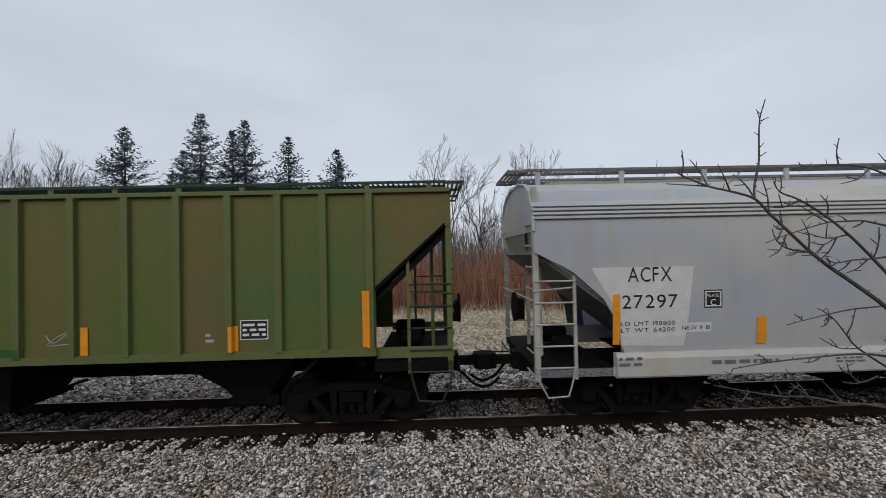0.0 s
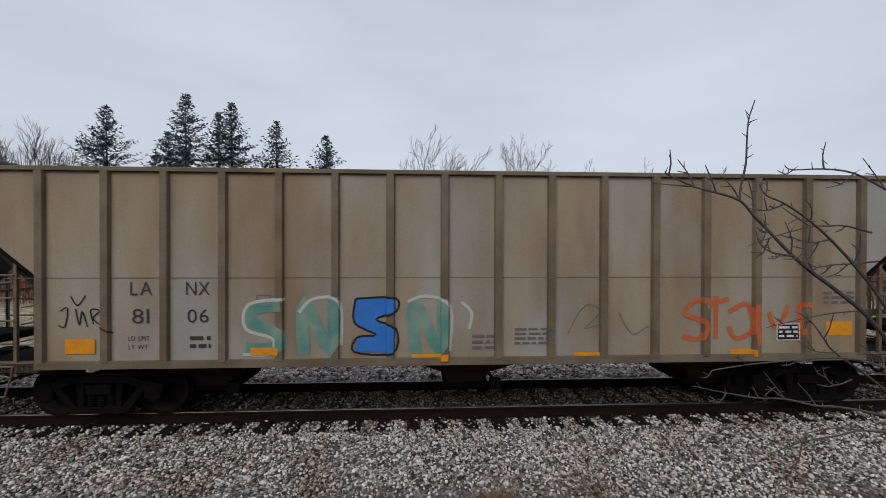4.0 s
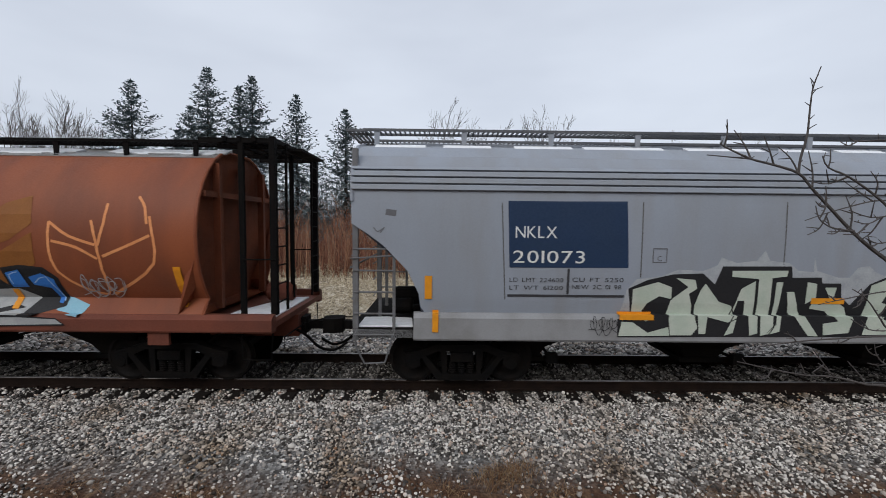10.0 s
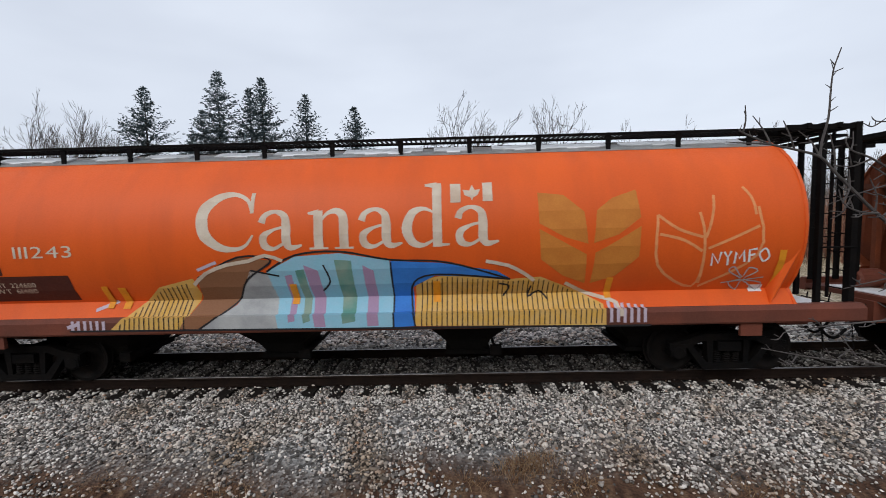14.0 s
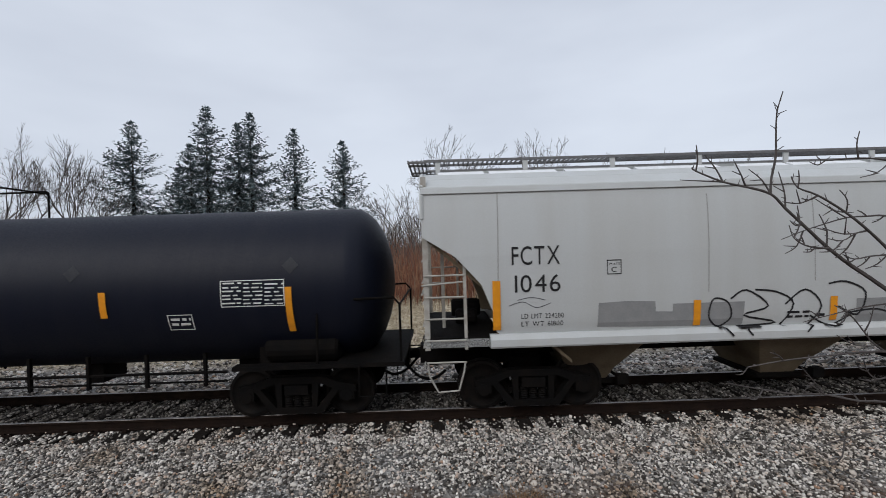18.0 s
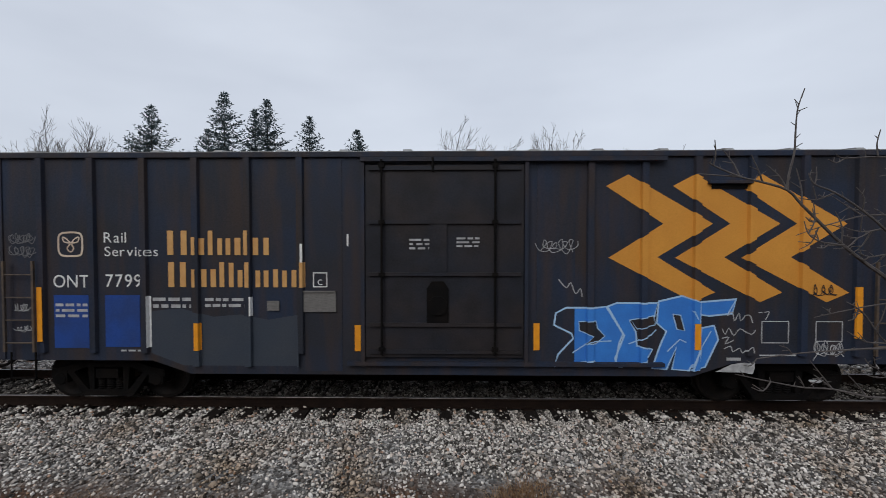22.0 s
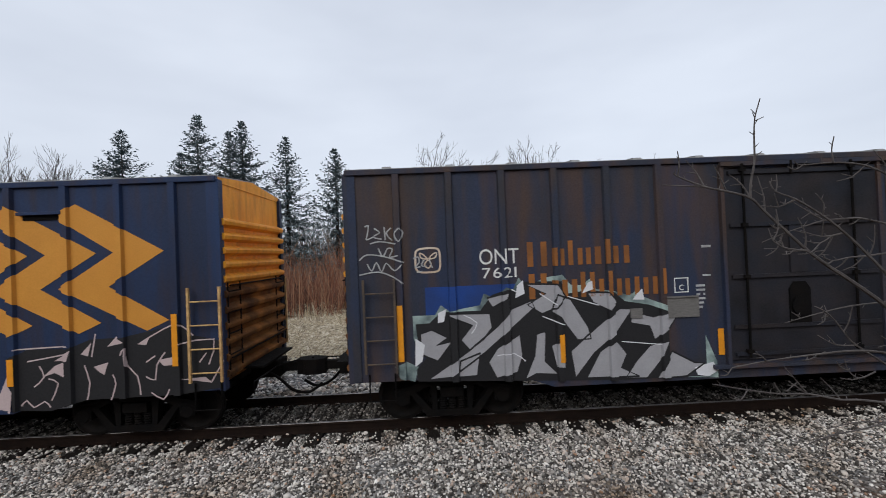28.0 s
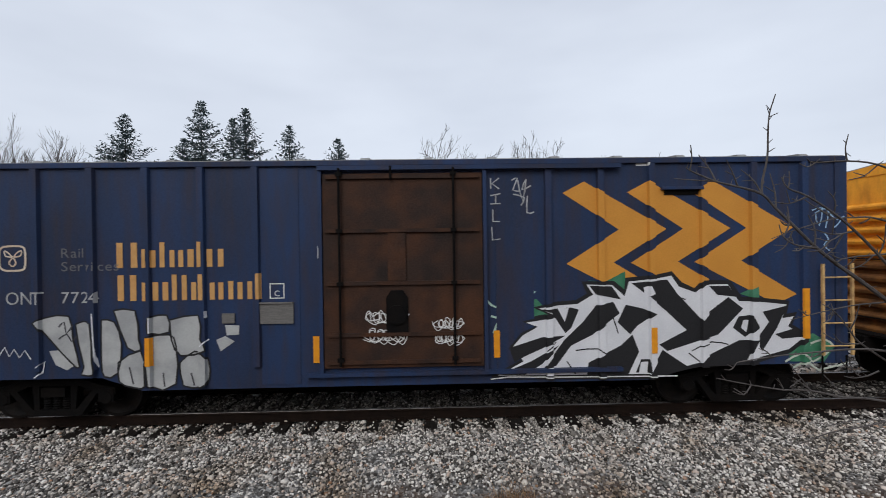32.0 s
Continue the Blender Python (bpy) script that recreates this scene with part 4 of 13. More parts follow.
def build_ribbed_hopper(name, label, center, half, posts, mat, post_mat, z_sill, z_top, cut, under_mat, board_mat, board_z, roof_mat, snow=False, ladder_mat=None, brake_end=0, outlets=(-4.6, 0.0, 4.6)):
    """A covered hopper with flat sides, outside posts and cut-away ends."""
    car = new_car(name, label, "hopper car", center, "covered hopper cars of the train")
    (cx0, cz0), (cx1, cz1) = cut
    for s in (-1, 1):
        bm = bmesh.new()
        o = [(cx1, z_sill), (cx1, cz1), (cx0, cz0), (half, cz0), (half, z_top), (-half, z_top), (-half, cz0), (-cx0, cz0), (-cx1, cz1), (-cx1, z_sill)]
        prism(bm, o, *sorted((s * 1.40, s * 1.44)))
        part("side_sheet", bm, mat, car)
        bm = bmesh.new()
        box(bm, -half, half, *sorted((s * 1.34, s * 1.5)), z_top, z_top + 0.07)
        part("top_chord", bm, post_mat, car, bevel=0.01)
        bm = bmesh.new()
        box(bm, -cx1, cx1, *sorted((s * 1.36, s * 1.5)), z_sill - 0.1, z_sill + 0.02)
        box(bm, -half, -cx1 - 0.002, *sorted((s * 1.3, s * 1.42)), z_sill - 0.16, z_sill)
        box(bm, cx1 + 0.002, half, *sorted((s * 1.3, s * 1.42)), z_sill - 0.16, z_sill)
        part("side_sill", bm, post_mat, car)
        for sx in (-1, 1):
            bm = bmesh.new()
            prism(bm, [(sx * (cx1 - 0.01), cz1), (sx * (cx0 + 0.01), cz0), (sx * (cx0 + 0.01), cz0 + 0.06), (sx * (cx1 - 0.01), cz1 + 0.07)], *sorted((s * 1.441, s * 1.452)))
            part("cut_edge", bm, STEEL_DARK, car)
    pb = bmesh.new()
    prism(pb, [(-0.07, 0.0), (-0.055, -0.075), (0.055, -0.075), (0.07, 0.0)], 0, z_top - z_sill, "z")
    pm = mesh_of("side_post", pb, post_mat)
    for p in posts:
        for q in (-p, p):
            for s in (-1, 1):
                o = part("side_post", pm, None, car)
                o.matrix_basis = pose(q, s * 1.44, z_sill, 0, 0, 0 if s < 0 else 180)
    bm = bmesh.new()
    prism(bm, [(-1.4, z_top + 0.02), (1.4, z_top + 0.02), (1.38, z_top + 0.09), (0.5, z_top + 0.2), (-0.5, z_top + 0.2), (-1.38, z_top + 0.09)], -half, half, "x")
    part("roof", bm, roof_mat, car)
    for sx in (-1, 1):
        bm = bmesh.new()
        box(bm, *sorted((sx * (half - 0.05), sx * half)), -1.4, 1.4, cz0, z_top)
        part("end_sheet", bm, mat, car)
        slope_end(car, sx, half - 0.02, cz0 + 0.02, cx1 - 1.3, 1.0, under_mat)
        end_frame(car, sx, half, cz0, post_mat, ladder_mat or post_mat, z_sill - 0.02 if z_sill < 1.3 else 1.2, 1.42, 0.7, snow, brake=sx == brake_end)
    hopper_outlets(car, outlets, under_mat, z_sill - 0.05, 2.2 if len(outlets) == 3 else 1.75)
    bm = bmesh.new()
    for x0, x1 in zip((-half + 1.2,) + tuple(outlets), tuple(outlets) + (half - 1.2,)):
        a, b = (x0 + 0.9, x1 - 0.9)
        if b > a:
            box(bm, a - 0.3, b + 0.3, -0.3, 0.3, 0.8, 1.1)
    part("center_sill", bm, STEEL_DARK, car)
    if board_mat:
        running_boards(car, half - 0.05, 1.2, 0.75, board_z, board_mat, [-half + 0.35 + k * (2 * half - 0.7) / 15 for k in range(16)], post_mat, z_top + 0.03)
    hatches(car, half - 0.6, z_top + 0.19, roof_mat)

    def y_of(x, z):
        for p in posts:
            d = abs(abs(x) - p)
            if d < 0.072:
                return -1.44 - 0.075 * min(1.0, (0.072 - d) / 0.017)
        return -1.44

    allp = [q for p in posts for q in (-p, p)]
    side = Side(y_of, sorted(p + d for p in allp for d in (-0.072, -0.055, 0.055, 0.072)))
    running_gear(car, half, half - 1.75, half + 0.1)
    return car, side


GREEN = material("olive_green_paint", (0.098, 0.125, 0.032), 0.62, 0, second=(0.15, 0.105, 0.042), amount=0.95, scale=0.6, stretch=(1.3, 1, 0.3), third=(0.05, 0.13, 0.042), third_amount=0.75, third_scale=0.35, third_stretch=(0.6, 1, 1.6), grain=0.18)
# same green made lighter: the highlight on the posts is in the colour
GREEN_POST_LIT = material("olive_green_lit_post_paint", (0.105, 0.135, 0.045), 0.6, 0, second=(0.12, 0.115, 0.05), amount=0.6, scale=1.2, grain=0.14)
GREEN_ROOF = material("green_roof_paint", (0.02, 0.045, 0.03), 0.6, 0, second=(0.04, 0.05, 0.04), amount=0.5)
# near-black: the shade beneath the hoppers is put into this colour
UNDER_DARK = material("shaded_underbody", (0.009, 0.0085, 0.0085), 0.8, 0, second=(0.018, 0.015, 0.012), amount=0.6, scale=1.5, spec=0.08)
UNDER_RUST = material("rusty_underbody", (0.03, 0.019, 0.014), 0.8, 0, second=(0.012, 0.011, 0.01), amount=0.6, scale=1.3)
TAN = material("faded_tan_paint", (0.34, 0.275, 0.19), 0.65, 0, second=(0.23, 0.16, 0.095), amount=0.75, scale=0.8, stretch=(1.6, 1, 0.35), third=(0.36, 0.36, 0.35), third_amount=0.75, third_scale=0.6, third_stretch=(1.3, 1, 0.5), grain=0.16)
TAN_POST = material("tan_post_paint", (0.2, 0.155, 0.105), 0.65, 0, second=(0.11, 0.08, 0.055), amount=0.7, scale=1.5, grain=0.18)

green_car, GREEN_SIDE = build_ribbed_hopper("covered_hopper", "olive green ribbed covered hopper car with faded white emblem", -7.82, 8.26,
    (0.43, 1.29, 2.15, 3.0, 3.82, 4.64, 5.44, 6.17, 6.92), GREEN, GREEN_POST_LIT, 1.42, 3.98, ((8.15, 3.42), (7.0, 2.36)), UNDER_DARK, GREEN_ROOF, 4.22, GREEN_ROOF, ladder_mat=GREEN_ROOF, brake_end=1)
tan_car, TAN_SIDE = build_ribbed_hopper("covered_hopper", "rust-streaked tan ribbed covered hopper car with graffiti", -25.53, 7.93,
    (0.445, 1.335, 2.225, 3.115, 4.0, 4.9, 5.8, 6.78), TAN, TAN_POST, 1.08, 4.1, ((7.85, 3.22), (6.86, 2.36)), UNDER_RUST, None, 4.3, TAN_POST)


def build_smooth_hopper(name, label, center, half, mat, sill_mat, profile, z_sill0, z_sill1, cut, grooves, end_mat, under_mat, board_mat, lad_mat, snow, roof_snow=True, z_board=4.45, n_out=4, slope_mat=None, brake_end=0):
    """A covered hopper with smooth bulging sides and curved cut-away ends; profile: (y, z) from the sill to the roof's middle."""
    car = new_car(name, label, "hopper car", center, "covered hopper cars of the train")

    def y_of_z(z):
        return -float(np.interp(z, [p[1] for p in profile], [p[0] for p in profile]))

    for s in (-1, 1):
        # side shell, cut back at the ends below the cut curve
        bm = bmesh.new()
        zs = sorted(set([p[1] for p in profile] + [c[1] for c in cut]))
        cz, cx = [c[1] for c in cut][::-1], [c[0] for c in cut][::-1]
        rows = []
        for z in zs:
            e = half if z >= cut[0][1] else float(np.interp(z, cz, cx))
            y = -s * y_of_z(z)
            rows.append([bm.verts.new((-e + 2 * e * k / 8, y, z)) for k in range(9)])
        for a, b in zip(rows, rows[1:]):
            for k in range(8):
                bm.faces.new((a[k], a[k + 1], b[k + 1], b[k]))
        bmesh.ops.solidify(bm, geom=bm.faces[:], thickness=0.03 * s)
        part("side_shell", bm, mat, car, smooth=True)
        bm = bmesh.new()
        e = cut[-1][0] + 0.12
        prism(bm, [(-s * -1.36, z_sill0), (s * 1.5, z_sill0), (s * 1.52, z_sill0 + 0.03), (s * 1.52, z_sill1 - 0.08), (s * 1.46, z_sill1), (s * 1.36, z_sill1)], -e, e, "x")
        box(bm, -half, -e - 0.002, *sorted((s * 1.28, s * 1.42)), z_sill0 + 0.02, z_sill0 + 0.16)
        box(bm, e + 0.002, half, *sorted((s * 1.28, s * 1.42)), z_sill0 + 0.02, z_sill0 + 0.16)
        part("side_sill", bm, sill_mat, car)
        for z, h, d in grooves:
            bm = bmesh.new()
            y = y_of_z(z)
            prism(bm, [(s * (-y - 0.01), z), (s * (-y + d - 0.006), z), (s * (-y + d), z + 0.008), (s * (-y_of_z(z + h) + d), z + h - 0.008), (s * (-y_of_z(z + h) + d - 0.006), z + h), (s * (-y_of_z(z + h) - 0.01), z + h)], -half, half, "x")
            part("side_band", bm, mat, car)
    top = [p for p in profile if p[1] >= profile[-3][1]]
    bm = bmesh.new()
    rp = [(-a, b) for a, b in top] + [(a, b) for a, b in top[::-1]]
    prism(bm, [(a, b + 0.002) for a, b in rp] + [(a, b - 0.04) for a, b in rp[::-1]], -half, half, "x")
    part("roof", bm, mat, car)
    for sx in (-1, 1):
        bm = bmesh.new()
        ep = [(p[0] - 0.02, p[1]) for p in profile if p[1] >= cut[0][1]]
        prism(bm, [(-a, b) for a, b in ep] + [(a, b) for a, b in ep[::-1]], sx * (half - 0.05), sx * (half - 0.01), "x")
        part("end_sheet", bm, end_mat, car)
        # heavy rolled edge round the end
        bm = bmesh.new()
        for s in (-1, 1):
            tube(bm, [(sx * (half - 0.01), s * p[0], p[1]) for p in profile if p[1] >= cut[0][1] - 0.01], 0.035, 6)
        part("end_edge", bm, mat, car)
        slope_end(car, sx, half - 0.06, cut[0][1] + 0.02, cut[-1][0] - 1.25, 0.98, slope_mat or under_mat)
        # inner wall behind the curved cut; slope_mat carries the bay's shade in its colour
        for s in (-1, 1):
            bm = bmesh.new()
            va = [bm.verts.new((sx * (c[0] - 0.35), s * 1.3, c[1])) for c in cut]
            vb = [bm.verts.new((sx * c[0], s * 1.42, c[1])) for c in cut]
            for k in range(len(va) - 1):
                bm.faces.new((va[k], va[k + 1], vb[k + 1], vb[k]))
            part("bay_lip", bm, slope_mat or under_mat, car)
        end_frame(car, sx, half, profile[-2][1] - 0.1, lad_mat, lad_mat, z_sill0 + 0.18, 1.42, 0.66, snow, brake=sx == brake_end)
    xs = [(-half + 3.0) + k * (2 * half - 6.0) / (n_out - 1) for k in range(n_out)]
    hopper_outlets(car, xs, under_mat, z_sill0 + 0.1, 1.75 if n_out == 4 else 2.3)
    bm = bmesh.new()
    box(bm, -half + 0.4, half - 0.4, -0.3, 0.3, 0.85, z_sill0 + 0.1)
    part("center_sill", bm, STEEL_DARK, car)
    stands = [-half + 0.3 + k * (2 * half - 0.6) / 10 for k in range(11)]
    yb = -y_of_z(profile[-2][1] - 0.02)
    running_boards(car, half - 0.05, 0.72, 0.3, z_board, board_mat, stands, mat, profile[-3][1] + 0.12, True)
    hatches(car, half - 0.6, profile[-1][1] - 0.01, mat, 10)
    if roof_snow:
        r = random.Random(int(-center))
        x = -half + 0.3
        while x < half - 1.2:
            w = r.uniform(0.6, 1.5)
            bm = bmesh.new()
            y0, y1 = profile[-2][0] + 0.02, profile[-2][0] - 0.16
            z = profile[-2][1]
            prism(bm, [(-y0, z - 0.03), (-y1, z + 0.04), (-y1, z + 0.075), (-y0 + 0.03, z + 0.01)], x, x + w, "x")
            tagged(part("snow_strip", bm, SNOW, car, "thin old snow along the roof edge"), kind="stuff")
            x += w + r.uniform(0.05, 0.5)
    side = Side(lambda x, z: y_of_z(z) if z > z_sill1 + 0.002 else -1.522, (), sorted([p[1] for p in profile if p[1] > z_sill1 + 0.01] + [z_sill1 + 0.001, z_sill1 + 0.003]))
    running_gear(car, half, half - 1.85, half + 0.1)
    return car, side


GREY = material("grey_hopper_paint", (0.285, 0.315, 0.365), 0.5, 0, second=(0.25, 0.265, 0.29), amount=0.6, scale=0.7, stretch=(1.5, 1, 0.4), third=(0.24, 0.235, 0.225), third_amount=0.3, third_scale=1.5, third_stretch=(2, 1, 0.4), grain=0.07)
GREY_SILL = material("grey_sill_paint", (0.28, 0.285, 0.295), 0.55, 0, second=(0.19, 0.185, 0.18), amount=0.6, scale=2.0, grain=0.12)
GREY_DARK = material("dark_grey_walkway", (0.1, 0.105, 0.115), 0.6, 0.3, second=(0.16, 0.16, 0.16), amount=0.4)
WHITE_GREY = material("off_white_hopper_paint", (0.34, 0.37, 0.42), 0.5, 0, second=(0.46, 0.44, 0.39), amount=0.9, scale=0.7, stretch=(0.5, 1, 0.8), third=(0.36, 0.3, 0.22), third_amount=0.35, third_scale=1.3, third_stretch=(2.5, 1, 0.35), grain=0.06)
FCT_WHITE = material("pale_grey_hopper_paint", (0.49, 0.51, 0.515), 0.5, 0, second=(0.44, 0.445, 0.435), amount=0.5, scale=0.8, stretch=(2.5, 1, 0.25), grain=0.05)
END_BROWN = material("brown_stained_end", (0.2, 0.16, 0.11), 0.75, 0, second=(0.1, 0.075, 0.05), amount=0.8, scale=1.2, grain=0.2)
# car greys darkened: end-bay shade is put into the colour, plus dirty patches
GREY_SLOPE_SHADED = material("shaded_dirty_grey_slope", (0.17, 0.18, 0.2), 0.6, 0, second=(0.09, 0.085, 0.08), amount=0.7, scale=1.2, grain=0.15)
DARK_SLOPE_SHADED = material("shaded_blue_slope_paint", (0.05, 0.058, 0.08), 0.6, 0, second=(0.03, 0.03, 0.032), amount=0.7, scale=1.2, grain=0.15)
PALE_LADDER = material("pale_ladder_paint", (0.42, 0.41, 0.38), 0.6, 0, second=(0.25, 0.22, 0.18), amount=0.5, scale=6)
GREY_LADDER = material("grey_ladder_paint", (0.16, 0.162, 0.17), 0.6, 0, second=(0.09, 0.08, 0.07), amount=0.5, scale=6)

NK_PROFILE = [(1.4, 1.4), (1.44, 1.6), (1.48, 2.1), (1.5, 2.7), (1.5, 3.24), (1.48, 3.45), (1.44, 3.72), (1.25, 4.0), (0.95, 4.2), (0.3, 4.34)]
NK_CUT = [(8.08, 2.88), (7.6, 2.52), (7.2, 2.1), (7.02, 1.72), (6.98, 1.4)]
NK_BANDS = [(3.43, 0.085, 0.05), (3.54, 0.085, 0.05), (3.65, 0.085, 0.05), (3.76, 0.06, 0.05)]
grey_cars = []
for cen, lab in ((-42.9, "grey smooth-sided covered hopper car with hand-painted white writing"), (-60.5, "grey smooth-sided covered hopper car with black-and-white graffiti")):
    grey_cars.append(build_smooth_hopper("covered_hopper", lab, cen, 8.12, GREY, GREY_SILL, NK_PROFILE, 0.95, 1.41, NK_CUT, NK_BANDS, GREY, UNDER_DARK, GREY_DARK, GREY_LADDER, True, True, 4.57, slope_mat=DARK_SLOPE_SHADED))
AC_CUT = [(8.05, 2.95), (7.45, 2.6), (6.95, 2.15), (6.7, 1.7), (6.65, 1.24)]
AC_PROFILE = [(1.4, 1.24), (1.44, 1.5), (1.48, 2.1), (1.5, 2.7), (1.5, 3.3), (1.48, 3.5), (1.44, 3.7), (1.25, 3.98), (0.95, 4.14), (0.3, 4.26)]
acf_car, ACF_SIDE = build_smooth_hopper("covered_hopper", "pale grey smooth-sided covered hopper car with rust stains", 9.9, 8.1, WHITE_GREY, WHITE_GREY, AC_PROFILE, 0.84, 1.24, AC_CUT, [(3.49, 0.045, 0.045), (3.56, 0.045, 0.045), (3.63, 0.045, 0.045), (3.70, 0.09, 0.04)], WHITE_GREY, UNDER_DARK, GREY_LADDER, PALE_LADDER, False, False, 4.48, slope_mat=GREY_SLOPE_SHADED, brake_end=-1)
FC_PROFILE = [(1.4, 1.44), (1.45, 1.6), (1.5, 2.2), (1.52, 2.8), (1.5, 3.4), (1.46, 3.78), (1.44, 3.92), (1.2, 4.08), (0.95, 4.2), (0.3, 4.32)]
FC_CUT = [(8.25, 3.1), (7.75, 2.75), (7.35, 2.3), (7.15, 1.8), (7.1, 1.44)]
fct_car, FCT_SIDE = build_smooth_hopper("covered_hopper", "pale grey covered hopper car with grey patches and thin black graffiti", -114.08, 8.3, FCT_WHITE, FCT_WHITE, FC_PROFILE, 1.24, 1.46, FC_CUT, [(3.8, 0.11, 0.03)], FCT_WHITE, END_BROWN, GREY_LADDER, PALE_LADDER, False, True, 4.52)


def build_round_hopper(label, center, half, body_half, mat, end_mat, sill_mat, snow_seed):
    """A cylindrical covered hopper with tall black end cages."""
    car = new_car("covered_hopper", label, "hopper car", center, "covered hopper cars of the train")
    prof = [(1.40, 1.32)]
    for k in range(1, 13):
        a = -0.93 + k * (0.93 + 1.38) / 12
        prof.append((0.1 + 1.46 * math.cos(a) ** 0.9, 2.62 + 1.56 * math.sin(a)))

    def y_of_z(z):
        return -float(np.interp(z, [p[1] for p in prof], [p[0] for p in prof]))

    bm = bmesh.new()
    ring = [(-a, b) for a, b in prof] + [(a, b) for a, b in prof[::-1]]
    rows = [[bm.verts.new((x, a, b)) for a, b in ring] for x in [-body_half + 2 * body_half * k / 16 for k in range(17)]]
    for a, b in zip(rows, rows[1:]):
        for k in range(len(ring)):
            bm.faces.new((a[k], a[(k + 1) % len(ring)], b[(k + 1) % len(ring)], b[k]))
    part("body", bm, mat, car, smooth=True)
    for sx in (-1, 1):
        # end: upper bulkhead leaning in below
        bm = bmesh.new()
        v = [bm.verts.new((sx * (body_half - (0.0 if b > 2.0 else (2.0 - b) * 0.6)), a * 0.995, b)) for a, b in ring]
        bm.faces.new(v)
        bmesh.ops.triangulate(bm, faces=bm.faces[:])
        sheet = part("end_sheet", bm, end_mat, car)
        for y in (-0.9, 0.0, 0.9):
            bm = bmesh.new()
            box(bm, *sorted((sx * (body_half - 0.02), sx * (body_half + 0.1))), y - 0.05, y + 0.05, 1.35, 3.9)
            part("end_rib", bm, end_mat, sheet)
        bm = bmesh.new()
        box(bm, *sorted((sx * (body_half - 0.02), sx * (body_half + 0.07))), -1.35, 1.35, 3.3, 3.4)
        part("end_rib", bm, end_mat, sheet)
        bm = bmesh.new()
        tube(bm, [(sx * (body_half + 0.005), a, b) for a, b in ring], 0.03, 6)
        part("end_edge", bm, mat, car)
        # cage of posts with a grid on top
        bm = bmesh.new()
        box(bm, *sorted((sx * (half - 0.02), sx * (half + 0.28))), -0.7, 0.7, 4.16, 4.2)
        cage = part("end_cage", bm, STEEL_DARK, car, "black steel cage with ladders")

        def strut(nm, xa, xb, ya, yb, za, zb):
            bm = bmesh.new()
            box(bm, *sorted((sx * xa, sx * xb)), ya, yb, za, zb)
            part(nm, bm, STEEL_DARK, cage)

        for y in (-1.2, 1.2):
            strut("cage_post", half - 0.1, half, y - 0.06, y + 0.06, 1.3, 4.3)
            strut("cage_post", half - 0.62, half - 0.54, y - 0.04, y + 0.04, 1.3, 4.28)
        for y in (-0.45, 0.45):
            strut("cage_post", half - 0.35, half - 0.28, y - 0.035, y + 0.035, 1.3, 4.28)
        for x in (half - 0.05, half - 0.35, half - 0.6, half - 0.85):
            strut("cage_bar", x - 0.03, x + 0.03, -1.26, 1.26, 4.22, 4.3)
        for y in (-1.2, -0.6, 0.0, 0.6, 1.2):
            strut("cage_bar", body_half - 0.1, half, y - 0.03, y + 0.03, 4.2, 4.28)
        for s in (-1, 1):
            bm = bmesh.new()
            box(bm, *sorted((sx * (half - 0.02), sx * (half + 0.02))), *sorted((s * 0.72, s * 0.76)), 1.3, 4.25)
            lad = part("end_ladder", bm, STEEL_DARK, car)
            for k in range(9):
                z = 1.5 + k * 0.32
                bar("rung", [(sx * half, s * 1.2, z), (sx * half, s * 0.75, z)], 0.013, STEEL_DARK, lad)
            bar("grab_iron", [(sx * (half - 0.58), s * 1.27, 2.25), (sx * half, s * 1.27, 2.25)], 0.014, STEEL_DARK, car)
            bar("sill_step", [(sx * (half - 0.58), s * 1.3, 1.0), (sx * (half - 0.55), s * 1.36, 0.55), (sx * (half - 0.06), s * 1.36, 0.55), (sx * (half - 0.06), s * 1.3, 1.0)], 0.016, STEEL_DARK, car)
        bm = bmesh.new()
        box(bm, *sorted((sx * (body_half - 0.8), sx * (half - 0.002))), -1.36, 1.36, 1.1, 1.2)
        box(bm, *sorted((sx * (half - 1.7), sx * (half + 0.05))), -0.32, 0.32, 0.68, 1.1)
        lathe(bm, [(0.16, sx * (half - 0.85)), (0.2, sx * (half - 0.8)), (0.2, sx * (half - 0.35)), (0.16, sx * (half - 0.3))][::sx], "x", 14, (0, 0.5, 1.42))
        part("end_platform", bm, sill_mat, car)
        bm = bmesh.new()
        prism(bm, [(sx * (half - 0.12), -1.34), (sx * (half - 0.12), 0.9), (sx * (half - 0.5), 0.85), (sx * (half - 0.98), -0.6), (sx * (half - 1.02), -1.34)], 1.2, 1.23, "z")
        part("snow_patch", bm, SNOW, car, "old snow lying on the platform", bevel=0.008)
    for s in (-1, 1):
        bm = bmesh.new()
        prism(bm, [(s * 1.3, 1.04), (s * 1.48, 1.04), (s * 1.5, 1.07), (s * 1.5, 1.26), (s * 1.42, 1.33), (s * 1.3, 1.33)], -half, half, "x")
        part("side_sill", bm, sill_mat, car)
        for sx in (-1, 1):
            bm = bmesh.new()
            box(bm, *sorted((sx * 6.25, sx * 6.6)), *sorted((s * 1.38, s * 1.44)), 0.82, 1.04)
            part("jacking_pad", bm, sill_mat, car)
    xs = [-5.1, -1.75, 1.75, 5.1]
    hopper_outlets(car, xs, UNDER_DARK, 1.2, 1.8)
    bm = bmesh.new()
    box(bm, -half + 0.4, half - 0.4, -0.3, 0.3, 0.8, 1.15)
    part("center_sill", bm, STEEL_DARK, car)
